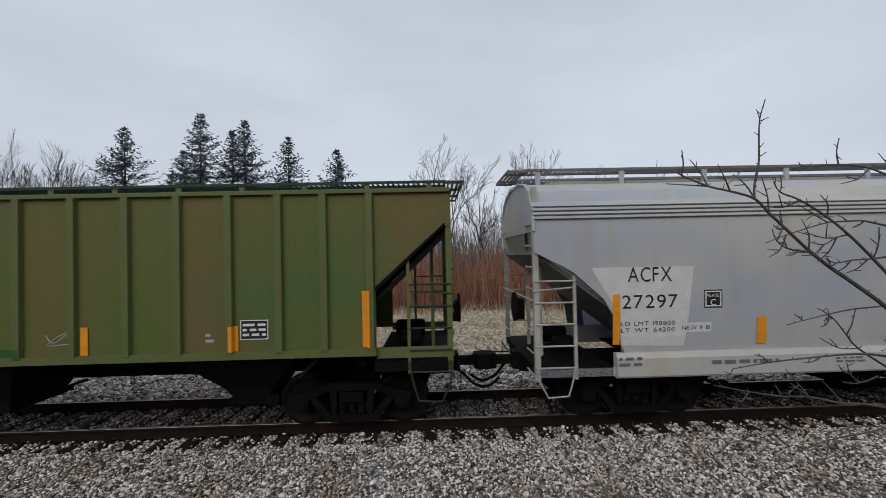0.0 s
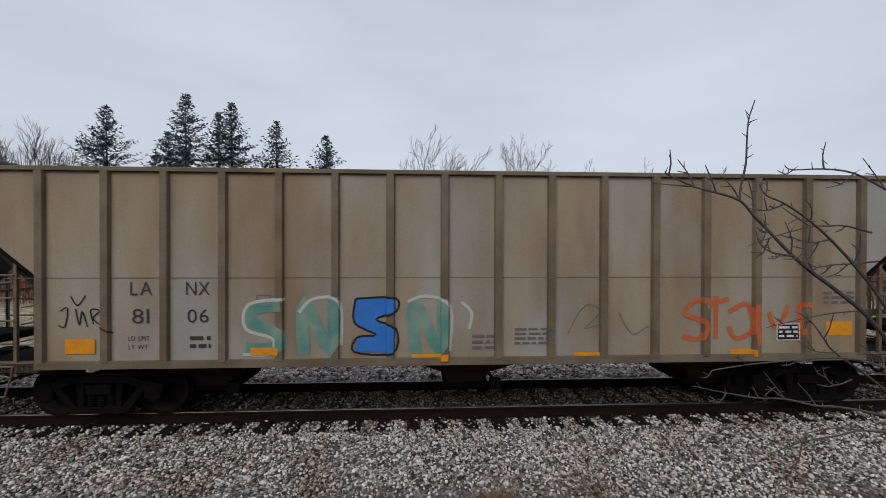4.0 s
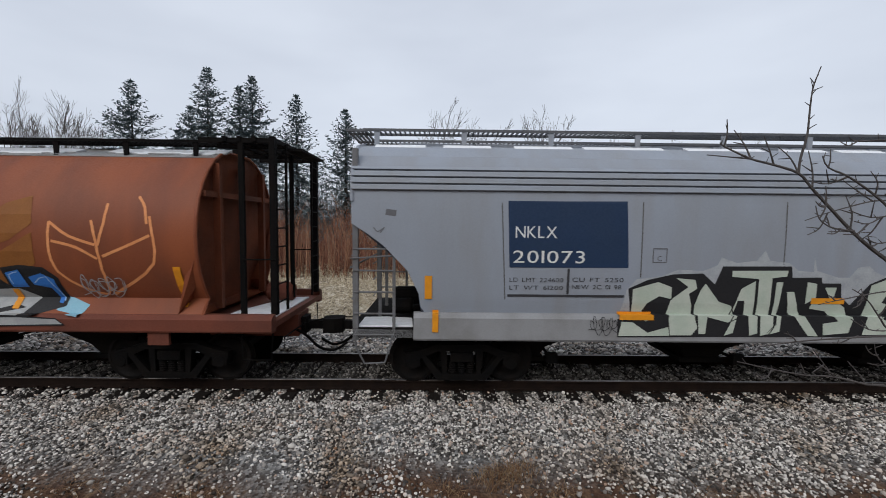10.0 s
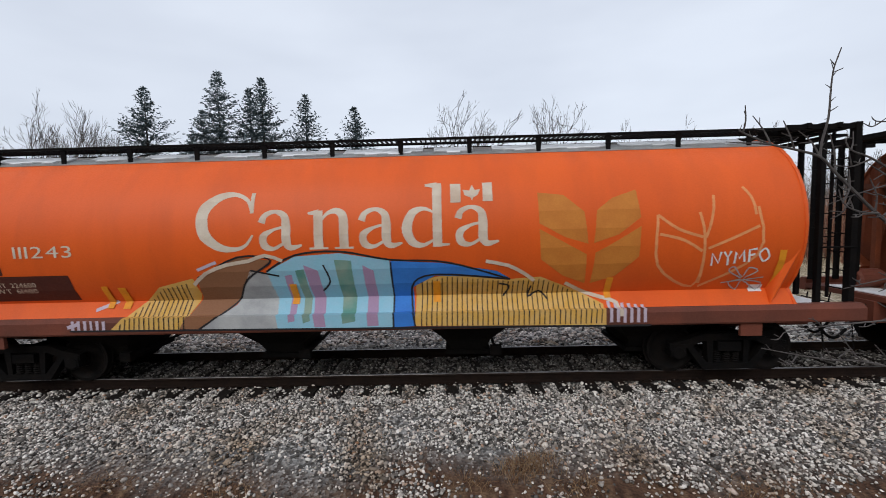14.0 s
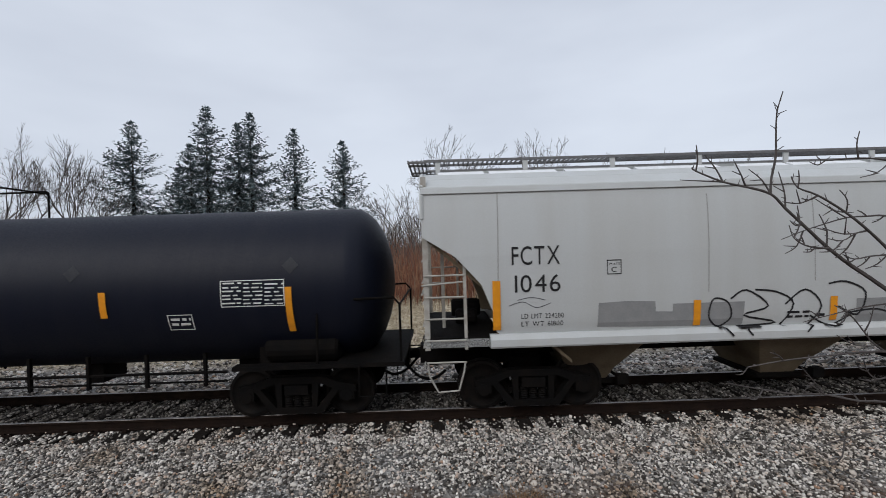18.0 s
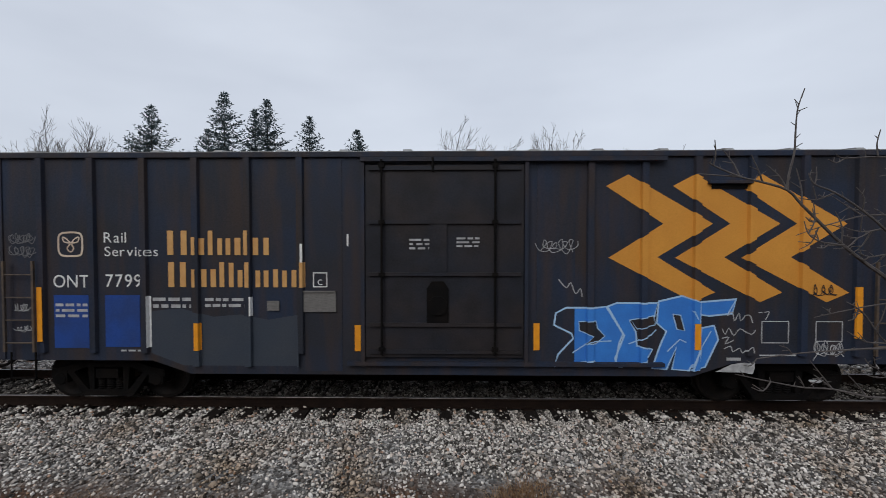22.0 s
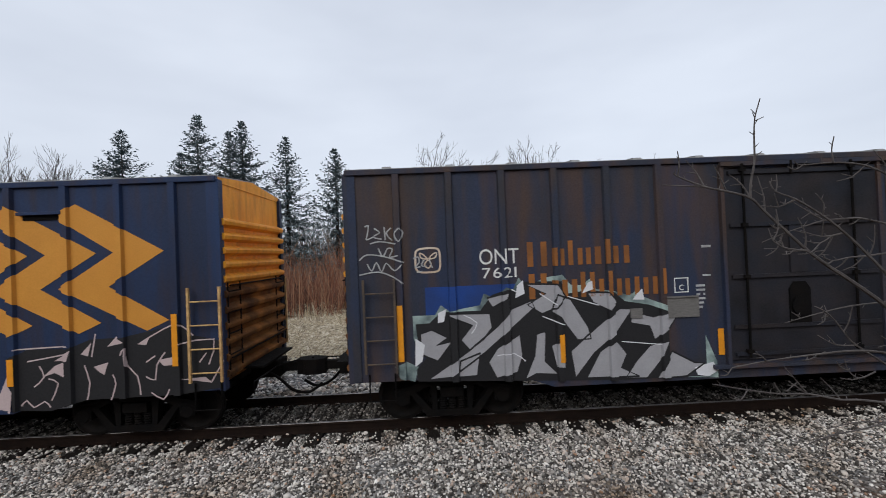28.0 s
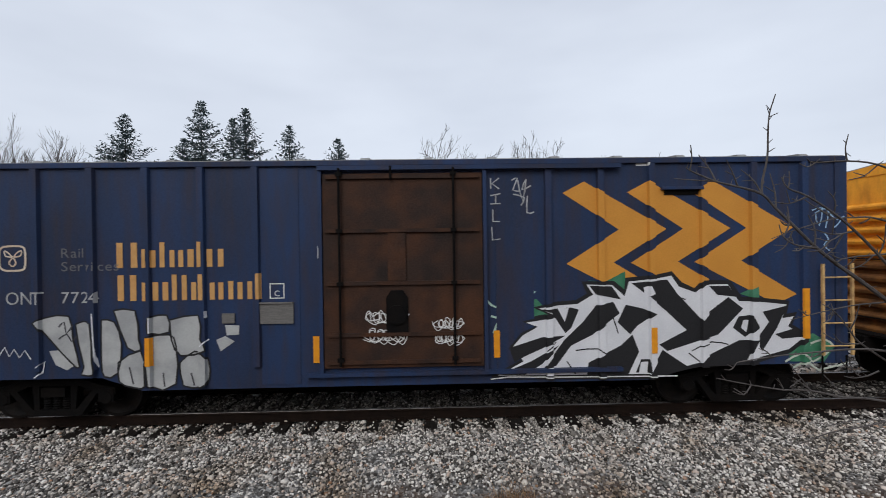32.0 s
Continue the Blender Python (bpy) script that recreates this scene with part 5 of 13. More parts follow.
    running_boards(car, half - 0.1, 0.78, 0.3, 4.32, STEEL_DARK, [-body_half + 0.4 + k * (2 * body_half - 0.8) / 11 for k in range(12)], STEEL_DARK, 4.02, False)
    hatches(car, body_half - 0.5, 4.14, ROOF_METAL, 10)
    for s in (-1, 1):
        bm = bmesh.new()
        zs = [4.0, 4.05, 4.1, 4.15]
        prism(bm, [(s * (-y_of_z(z) + 0.008), z + 0.004) for z in zs] + [(s * (-y_of_z(z) - 0.02), z - 0.02) for z in zs[::-1]], -body_half, body_half, "x")
        part("roof_edge", bm, ROOF_METAL, car, "bare grey metal along the roof edge")
    r = random.Random(snow_seed)
    x = -body_half + 0.2
    while x < body_half - 1.3:
        w = r.uniform(0.7, 2.2)
        lo = r.uniform(4.03, 4.07)
        bm = bmesh.new()
        n = max(3, int(w / 0.18))
        for k in range(n):
            a, b = x + w * k / n, x + w * (k + 1) / n
            zl = lo + r.uniform(0.0, 0.03) + (0.03 if k in (0, n - 1) else 0.0)
            prism(bm, [(y_of_z(zl) - 0.012, zl), (y_of_z(4.15) - 0.012, 4.16), (y_of_z(4.16), 4.2), (y_of_z(zl) - 0.03, zl + 0.02)], a, b, "x")
        tagged(part("snow_strip", bm, SNOW, car, "thin old snow along the roof edge"), kind="stuff")
        x += w + r.uniform(0.1, 0.6)
    side = Side(lambda x, z: y_of_z(z) if z > 1.335 else -1.502, (), sorted([p[1] for p in prof] + [1.334, 1.335]))
    running_gear(car, half, half - 1.95, half + 0.1)
    return car, side


BROWN = material("faded_brown_red_paint", (0.27, 0.078, 0.032), 0.5, 0, second=(0.18, 0.05, 0.025), amount=0.7, scale=0.6, stretch=(1.5, 1, 0.5), third=(0.07, 0.035, 0.03), third_amount=0.4, third_scale=0.6, third_stretch=(2, 1, 0.7), grain=0.1)
CANADA_ORANGE = material("orange_red_paint", (0.72, 0.11, 0.015), 0.45, 0, second=(0.6, 0.085, 0.014), amount=0.4, scale=0.7, stretch=(1.6, 1, 0.4), third=(0.3, 0.06, 0.02), third_amount=0.16, third_scale=1.2, third_stretch=(2.2, 1, 0.5), grain=0.08)
RED_SILL = material("red_brown_sill_paint", (0.17, 0.05, 0.03), 0.6, 0, second=(0.09, 0.035, 0.025), amount=0.7, scale=1.2, grain=0.15)
BROWN_END = material("rusty_end_paint", (0.22, 0.06, 0.025), 0.65, 0, second=(0.1, 0.035, 0.02), amount=0.7, scale=1.3, grain=0.2)

brown_car, ROUND_SIDE = build_round_hopper("faded brown cylindrical grain hopper car with painted wheat ears and graffiti", -78.27, 8.33, 7.15, BROWN, BROWN_END, RED_SILL, 5)
orange_car, ROUND_SIDE_2 = build_round_hopper("bright orange-red cylindrical grain hopper car with painted wheat ears and graffiti", -96.16, 8.24, 7.15, CANADA_ORANGE, CANADA_ORANGE, RED_SILL, 9)


# ---- tank car ----
TANK_BLACK = material("satin_black_tank_paint", (0.0055, 0.0075, 0.0165), 0.5, 0, second=(0.0075, 0.0095, 0.018), amount=0.6, scale=0.8, grain=0.05, third=(0.03, 0.03, 0.034), third_amount=0.12, third_scale=1.0, third_stretch=(2.5, 1, 0.3), bump=0.06, spec=0.19)
TANK_Z, TANK_R, TANK_H = 2.31, 1.43, 8.88


def build_tank_car():
    car = new_car("tank_car", "black cylindrical tank car with white lettering and a top platform", "tank car", -131.89)
    bm = bmesh.new()
    prof = []
    for k in range(9):
        a = math.pi / 2 * k / 8
        prof.append((max(TANK_R * math.sin(a), 0.02), -(TANK_H - 0.72) - 0.72 * math.cos(a)))
    prof += [(TANK_R, -0.98), (TANK_R + 0.012, -0.94), (TANK_R + 0.05, -0.84), (TANK_R + 0.055, -0.74), (TANK_R + 0.055, -0.08), (TANK_R + 0.05, 0.02), (TANK_R + 0.012, 0.12), (TANK_R, 0.16)]
    prof += [(r, -a) for r, a in prof[8::-1]]
    prof = sorted(prof, key=lambda p: p[1])
    lathe(bm, prof, "x", 64, (0, 0, TANK_Z))
    part("tank_shell", bm, TANK_BLACK, car, smooth=True)
    lo = TANK_Z - TANK_R
    for sx in (-1, 1):
        bm = bmesh.new()
        prism(bm, [(-1.0, 0.95), (1.0, 0.95), (1.0, 1.35), (-1.0, 1.35)], sx * 6.6, sx * 7.0, "x")
        box(bm, *sorted((sx * 5.9, sx * 9.15)), -0.3, 0.3, 0.68, 1.0)
        part("saddle", bm, STEEL_DARK, car)
    for sx in (-1, 1):
        bm = bmesh.new()
        box(bm, *sorted((sx * 8.0, sx * 9.15)), -1.4, 1.4, 0.98, 1.05)
        box(bm, *sorted((sx * 6.3, sx * 8.0)), -1.4, -1.2, 0.98, 1.05)
        box(bm, *sorted((sx * 6.3, sx * 8.0)), 1.2, 1.4, 0.98, 1.05)
        part("end_sill", bm, STEEL_DARK, car)
        bm = bmesh.new()
        for s in (-1, 1):
            tube(bm, [(sx * 7.7, s * 1.35, 1.05), (sx * 7.72, s * 1.35, 1.95), (sx * 7.85, s * 1.35, 2.1), (sx * 9.0, s * 1.35, 2.12), (sx * 9.1, s * 1.35, 2.0), (sx * 9.1, s * 1.35, 1.05)], 0.022, 7)
            tube(bm, [(sx * 8.4, s * 1.4, 1.0), (sx * 8.4, s * 1.42, 0.5), (sx * 8.85, s * 1.42, 0.5), (sx * 8.85, s * 1.4, 1.0)], 0.018)
        tube(bm, [(sx * 9.1, -1.35, 2.0), (sx * 9.1, 1.35, 2.0)], 0.022)
        part("handrail", bm, STEEL_DARK, car)
    # running pipe under the tank
    bm = bmesh.new()
    for y in (-0.95,):
        tube(bm, [(-6.0, y, 0.86), (6.0, y, 0.86)], 0.028)
        tube(bm, [(-6.0, y, 0.7), (6.0, y, 0.7)], 0.02)
    for k in range(12):
        x = -5.6 + k * 1.02
        box(bm, x - 0.025, x + 0.025, -0.98, -0.92, 0.62, 1.2)
    for x in (-0.6, 0.45, 3.2):
        box(bm, x - 0.12, x + 0.12, -0.3, 0.3, 0.55, 0.95)
    lathe(bm, [(0.2, -0.25), (0.22, 0.0), (0.2, 0.12)], "z", 14, (0.2, 0, 0.72))
    part("bottom_piping", bm, STEEL_DARK, car)
    bm = bmesh.new()
    lathe(bm, [(0.2, 6.75), (0.24, 6.8), (0.24, 7.95), (0.2, 8.0)], "x", 16, (0, -0.95, 1.25))
    part("air_reservoir", bm, STEEL_DARK, car)
    # top platform, dome and rails
    zt = TANK_Z + TANK_R
    px0, px1 = -1.95, 1.3
    bm = bmesh.new()
    for y in (-0.75, 0.75):
        box(bm, px0, px1, y - 0.14, y + 0.14, zt - 0.16, zt - 0.1)
        box(bm, px0, px1, y - 0.16, y - 0.12, zt - 0.2, zt - 0.1)
    for x in (px0, -0.9, 0.3, px1):
        box(bm, x - 0.03, x + 0.03, -0.9, 0.9, zt - 0.14, zt - 0.08)
    part("top_platform", bm, STEEL_DARK, car)
    for y in (-0.9, 0.9):
        for a, b in ((px0 - 0.05, -1.05), (-0.5, px1)):
            bm = bmesh.new()
            rim = [(a, y, zt - 0.2), (a, y, zt + 0.62), (a + 0.03, y, zt + 0.65), (b - 0.03, y, zt + 0.67), (b, y, zt + 0.64), (b, y, zt - 0.2)]
            tube(bm, rim, 0.022, 7)
            part("guard_rail", bm, STEEL_DARK, car)
    for x in (px0 - 0.05, px1):
        bar("guard_rail", [(x, -0.9, zt + 0.62), (x, 0.9, zt + 0.62)], 0.022, STEEL_DARK, car)
    bm = bmesh.new()
    lathe(bm, [(0.24, zt - 0.12), (0.27, zt), (0.27, zt + 0.24), (0.25, zt + 0.28)], "z", 20, (0.1, 0, 0))
    part("manway", bm, STEEL_DARK, car, smooth=True)
    bm = bmesh.new()
    lathe(bm, [(0.36, zt - 0.1), (0.38, zt + 0.02), (0.3, zt + 0.08)], "z", 20, (-1.0, 0, 0))
    for k in range(8):
        a = k * math.pi / 4
        box(bm, -1.0 + 0.33 * math.cos(a) - 0.03, -1.0 + 0.33 * math.cos(a) + 0.03, 0.33 * math.sin(a) - 0.03, 0.33 * math.sin(a) + 0.03, zt + 0.02, zt + 0.12)
    part("hatch_cover", bm, STEEL_DARK, car)
    bm = bmesh.new()
    lathe(bm, [(0.07, zt - 0.02), (0.09, zt + 0.06), (0.05, zt + 0.1), (0.07, zt + 0.15)], "z", 12, (1.0, 0, 0))
    part("relief_valve", bm, STEEL_DARK, car)
    for s in (-1, 1):
        bm = bmesh.new()
        pts = []
        for k in range(12):
            a = radians(-52 + k * 122 / 11)
            pts.append((s * (TANK_R + 0.1) * math.cos(a), TANK_Z + (TANK_R + 0.1) * math.sin(a)))
        for x in (-0.62, -0.2):
            tube(bm, [(x, y, z) for y, z in [(s * 1.25, 0.52)] + pts], 0.022, 6)
        for k in range(12):
            y, z = pts[k]
            tube(bm, [(-0.62, y, z), (-0.2, y, z)], 0.016, 6)
        for x in (-0.72, -0.12):
            tube(bm, [(x, s * 1.25, 0.48), (x + 0.1 * (1 if x < -0.4 else -1), s * 1.2, 1.1)], 0.025)
        part("side_ladder", bm, STEEL_DARK, car)
    side = Side(lambda x, z: -math.sqrt(max(TANK_R ** 2 - (z - TANK_Z) ** 2, 0.01)) * (math.sqrt(max(1 - max((abs(x) - TANK_H + 0.72) / 0.72, 0) ** 2, 0.05))) - (0.055 if -0.98 < x < 0.16 else 0), [-8.6, -8.4, -8.25, 8.25, 8.4, 8.6], [TANK_Z + k * 0.12 for k in range(-10, 11)])
    running_gear(car, TANK_H, 7.25, 9.0)
    return car, side


tank_car, TANK_SIDE = build_tank_car()


# ---- paint on the cars ----
def plain(name, color, rough=0.6, second=None, amount=0.4, scale=6.0, grain=0.12):
    return material(name, color, rough, 0, second=second, amount=amount, scale=scale, grain=grain, bump=0.05)


PANEL_WHITE = plain("white_panel_paint", (0.6, 0.61, 0.61), second=(0.5, 0.48, 0.45))
NAVY = plain("navy_panel_paint", (0.018, 0.038, 0.085), second=(0.022, 0.04, 0.078), scale=1.5)
GREY_PRINT = plain("faded_grey_print", (0.13, 0.13, 0.14))
DARK_PRINT = plain("dark_print", (0.045, 0.045, 0.05))
FADED_WHITE = plain("faded_white_paint", (0.42, 0.43, 0.44), second=(0.22, 0.22, 0.22), amount=0.6, scale=9)
FADED_EMBLEM = plain("peeling_emblem_paint", (0.5, 0.5, 0.48), second=(0.42, 0.12, 0.03), amount=0.95, scale=2.2)
GREEN_PATCH = plain("fresh_green_patch", (0.03, 0.09, 0.03))
SEAM = plain("weld_seam_paint", (0.1, 0.098, 0.096))
SEAM_PALE = plain("pale_seam_paint", (0.3, 0.3, 0.29))
RUST_STAIN = plain("flaked_rust_stain", (0.028, 0.022, 0.02), second=(0.09, 0.045, 0.028), amount=0.6, scale=6)
OLIVE_PATCH = plain("olive_grey_patch", (0.13, 0.125, 0.1), second=(0.17, 0.165, 0.15))
PATCH_GREY = plain("grey_cover_paint", (0.24, 0.245, 0.25), second=(0.3, 0.3, 0.3))
DARK_PATCH = plain("dark_brown_patch", (0.07, 0.02, 0.014), second=(0.1, 0.025, 0.015))
BLUE_PATCH = plain("blue_cover_paint", (0.015, 0.055, 0.24), second=(0.02, 0.04, 0.12), amount=0.6, scale=2)
SLATE_PATCH = plain("slate_cover_paint", (0.035, 0.045, 0.062), second=(0.05, 0.055, 0.065), scale=2)
CREAM_PAINT = plain("cream_lettering", (0.62, 0.54, 0.44), second=(0.42, 0.26, 0.17), amount=0.45, scale=3)
WHEAT = plain("wheat_gold_paint", (0.55, 0.2, 0.035), second=(0.42, 0.12, 0.02), scale=4)
WHEAT_DULL = plain("dull_wheat_paint", (0.26, 0.1, 0.025), second=(0.2, 0.07, 0.02), scale=4)
WHEAT_LINE = plain("wheat_outline_paint", (0.72, 0.3, 0.12), second=(0.6, 0.2, 0.07), scale=5)
GOLD = plain("gold_chevron_paint", (0.6, 0.27, 0.045), second=(0.5, 0.21, 0.035), scale=2)
GOLD_TEXT = plain("gold_emblem_paint", (0.56, 0.32, 0.12), second=(0.42, 0.2, 0.06), scale=5)
GOLD_DULL = plain("rusty_gold_paint", (0.3, 0.115, 0.03), second=(0.14, 0.06, 0.025), amount=0.7, scale=2)
SPRAY_ORANGE = plain("orange_spray", (0.5, 0.12, 0.04), second=(0.4, 0.2, 0.1))
SPRAY_TEAL = plain("teal_spray", (0.1, 0.26, 0.22), second=(0.3, 0.35, 0.28), amount=0.7, scale=2.5)
SPRAY_TEAL2 = plain("teal_bubble_spray", (0.08, 0.28, 0.33), second=(0.06, 0.2, 0.25))
SPRAY_FADEWHITE = plain("faded_white_spray", (0.5, 0.5, 0.46))
SPRAY_BLUE = plain("blue_spray", (0.04, 0.2, 0.6), second=(0.03, 0.12, 0.42), scale=3)
SPRAY_BLUE3 = plain("mid_blue_spray", (0.025, 0.12, 0.45), second=(0.06, 0.25, 0.6), scale=3)
PALE_BLUE = plain("pale_blue_spray", (0.35, 0.52, 0.72), second=(0.25, 0.42, 0.65))
FADED_BLUE = plain("faded_sky_spray", (0.13, 0.24, 0.36), second=(0.03, 0.06, 0.14), amount=0.95, scale=2.6)
SPRAY_SKY = plain("sky_blue_spray", (0.25, 0.5, 0.62), second=(0.32, 0.48, 0.6))
SPRAY_PURPLE = plain("mauve_spray", (0.36, 0.24, 0.36))
SPRAY_YELLOW = plain("yellow_spray", (0.62, 0.36, 0.08), second=(0.6, 0.42, 0.2))
SPRAY_BROWN = plain("brown_spray", (0.24, 0.11, 0.055))
SPRAY_STRIPE = plain("lilac_stripe_spray", (0.5, 0.42, 0.5))
SPRAY_GREEN = plain("green_spray", (0.035, 0.16, 0.085), second=(0.12, 0.3, 0.2))
SPRAY_MINT = plain("mint_spray", (0.42, 0.58, 0.5), second=(0.25, 0.35, 0.3))
PALE_GREEN = plain("pale_green_white_spray", (0.5, 0.54, 0.47), second=(0.36, 0.44, 0.36), amount=0.5, scale=3)
PALE_GREY = plain("silver_grey_spray", (0.42, 0.43, 0.43), second=(0.25, 0.26, 0.27), amount=0.6, scale=3)
SILVER = plain("silver_spray", (0.34, 0.34, 0.36), second=(0.27, 0.27, 0.29), scale=4)
WHITE_SPRAY = plain("white_spray", (0.68, 0.69, 0.72), second=(0.55, 0.56, 0.6), scale=3)
OLIVE_PALE = plain("pale_olive_spray", (0.32, 0.33, 0.24), second=(0.16, 0.17, 0.13), amount=0.7, scale=4)
PALE_PINK = plain("pale_pink_spray", (0.5, 0.4, 0.4))
PALE_HALO = plain("thin_pale_overspray", (0.4, 0.42, 0.44), second=(0.3, 0.32, 0.35), amount=0.8, scale=5)
MINT_HALO = plain("mint_overspray", (0.34, 0.44, 0.42), second=(0.05, 0.07, 0.08), amount=0.9, scale=3)
SPRAY_SKY2 = plain("light_blue_spray", (0.07, 0.26, 0.66), second=(0.05, 0.2, 0.55), scale=3)
PLACARD = plain("worn_grey_patch", (0.02, 0.022, 0.028), second=(0.035, 0.037, 0.044), scale=8)
SLATE_SPRAY = plain("slate_mist", (0.05, 0.05, 0.06), second=(0.09, 0.045, 0.03), amount=0.8, scale=2.5)
SPRAY_SKY3 = plain("thin_sky_spray", (0.14, 0.28, 0.48), second=(0.04, 0.09, 0.2), amount=0.85, scale=4)
DARK_GREY_SPRAY = plain("charcoal_spray", (0.06, 0.06, 0.068), second=(0.03, 0.03, 0.035))


def paint(car, side, name, mat, layer, ops, label=""):
    """Lay flat shapes on a side: text, rectangles, outlines, strokes and print. Larger shapes are a part each."""
    small = name in ("small_print", "plate_print", "door_print", "data_table", "paint_chip", "plate_mark", "card_frame")
    bm = bmesh.new()
    for k, (kind, *a) in enumerate(ops):
        n0 = len(bm.verts)
        if kind == "t":
            letters(bm, *a)
        elif kind == "r":
            rect(bm, *a)
        elif kind == "f":
            frame_box(bm, *a)
        elif kind == "p":
            poly(bm, a[0])
        elif kind == "l":
            ribbon(bm, a[1], a[0])
        elif kind == "b":
            bars(bm, *a)
        bm.verts.ensure_lookup_table()
        for v in bm.verts[n0:]:
            v.co.y -= 0.00025 * (k % 5)
        if not small:
            lay(name, bm, mat, car, side, layer, label)
            bm = bmesh.new()
    if small:
        tagged(lay(name, bm, mat, car, side, layer, label), kind="stuff")
    else:
        bm.free()


def shapes(car, side, mat, layer, outlines, line=None, w=0.03, steps=1, label=""):
    """Sprayed shapes, a part each; with line, each gets a brushed edge of width w."""
    for k, pts in enumerate(outlines):
        pts = smooth_line(list(pts) + [pts[0]], steps)[:-1] if steps > 1 else pts
        bm = bmesh.new()
        poly(bm, pts)
        for v in bm.verts:
            v.co.y -= 0.0002 * (k % 6)
        lay("graffiti_shape", bm, mat, car, side, layer, label)
        if line:
            bm = bmesh.new()
            ribbon(bm, list(pts) + [pts[0], pts[1]], w, 1)
            for v in bm.verts:
                v.co.y -= 0.0002 * (k % 6)
            lay("graffiti_outline", bm, line, car, side, layer + 1)


def strokes(car, side, mat, layer, lines, w, steps=3, label=""):
    """Sprayed lines of one can, together one scrawl."""
    bm = bmesh.new()
    for k, pts in enumerate(lines):
        n0 = len(bm.verts)
        ribbon(bm, pts, w, steps)
        bm.verts.ensure_lookup_table()
        for v in bm.verts[n0:]:
            v.co.y -= 0.0002 * (k % 6)
    tagged(lay("graffiti_stroke", bm, mat, car, side, layer, label), kind="stuff")


def tag(car, side, x0, x1, z0, z1, n, seed, mat, w):
    """A quick spray-can scrawl: lines that run on in tight overlapping loops and zigzags."""
    r = random.Random(seed)
    bm = bmesh.new()
    wide, h = x1 - x0, z1 - z0
    rows = max(1, min(3, round(2.2 * h / wide)))
    rh = h / rows
    for j in range(rows):
        cz = z0 + (j + 0.5) * rh
        for run in range(2):
            pts, a = [], r.uniform(0, 6.28)
            m = max(9, int(n * 2.6))
            for q in range(m):
                a += r.uniform(1.1, 2.3) * (1 if run else -1)
                pts.append((x0 + wide * (0.06 + 0.88 * (q / (m - 1) if run else 1 - q / (m - 1))) + 0.13 * wide * math.cos(a), cz + rh * (0.36 + 0.12 * run) * math.sin(a) * r.uniform(0.6, 1.15)))
            k0 = len(bm.verts)
            ribbon(bm, pts, w * 0.62, 4)
            bm.verts.ensure_lookup_table()
            for v in bm.verts[k0:]:
                v.co.y = -0.0004 * (2 * j + run)
    tagged(lay("graffiti_tag", bm, mat, car, side, 7, "quick spray-can scrawl"), kind="stuff")


paint(acf_car, ACF_SIDE, 'paint_panel', PANEL_WHITE, 0, [
    ('p', [(-7.16, 2.67), (-5.44, 2.66), (-5.53, 1.83), (-5.61, 1.33), (-6.66, 1.36), (-6.68, 1.86)])], 'fresh white repainted panel')
paint(acf_car, ACF_SIDE, 'lettering', BLACK_PAINT, 3, [
    ('t', 'ACFX', -6.55, 2.42, 0.24, 0.74),
    ('t', '27297', -6.65, 1.98, 0.22, 0.93)], 'black stencilled reporting marks')
paint(acf_car, ACF_SIDE, 'small_print', BLACK_PAINT, 3, [
    ('t', 'LD LMT 198800', -6.67, 1.69, 0.07, 0.91),
    ('t', 'LT WT 64200', -6.67, 1.58, 0.07, 0.91)])
paint(acf_car, ACF_SIDE, 'paint_panel', PANEL_WHITE, 0, [
    ('r', -5.66, -5.14, 1.56, 1.72)])
paint(acf_car, ACF_SIDE, 'small_print', BLACK_PAINT, 3, [
    ('t', 'NEW 11 81', -5.64, 1.6, 0.07, 0.47)])
paint(acf_car, ACF_SIDE, 'plate_mark', BLACK_PAINT, 1, [
    ('r', -5.27, -4.96, 1.96, 2.26)])
paint(acf_car, ACF_SIDE, 'plate_mark', WHITE_PAINT, 2, [
    ('f', -5.25, -4.98, 1.98, 2.24, 0.02),
    ('t', 'PLATE', -5.21, 2.14, 0.05, 0.19),
    ('t', 'C', -5.16, 2.0, 0.1, 0.09)])
paint(acf_car, ACF_SIDE, 'small_print', GREY_PRINT, 3, [
    ('b', -5.2, -4.07, 1.01, 1.13, 1, 5),
    ('b', -6.75, -6.36, 1.02, 1.21, 2, 6),
    ('b', -3.1, -2.57, 1.0, 1.11, 2, 7)])
paint(acf_car, ACF_SIDE, 'reflector', ORANGE_TAPE, 9, [
    ('r', -6.81, -6.69, 1.38, 2.22)])
paint(acf_car, ACF_SIDE, 'reflector', ORANGE_TAPE, 9, [
    ('r', -4.37, -4.21, 1.34, 1.79)])
paint(green_car, GREEN_SIDE, 'emblem', FADED_EMBLEM, 1, [
    ('p', [(-5.47, 3.74), (-4.91, 3.75), (-4.09, 3.73), (-3.89, 3.56), (-3.9, 3.36), (-4.05, 3.19), (-4.37, 3.21), (-4.55, 3.37), (-4.64, 3.2), (-4.78, 3.19), (-4.91, 3.37), (-5.14, 3.4), (-5.62, 3.4)]),
    ('p', [(-5.29, 3.18), (-4.37, 3.18), (-4.09, 3.1), (-4.01, 2.9), (-4.1, 2.7), (-4.37, 2.61), (-5.86, 2.64), (-5.74, 3.0), (-5.41, 3.02)])], 'faded white and orange painted emblem')
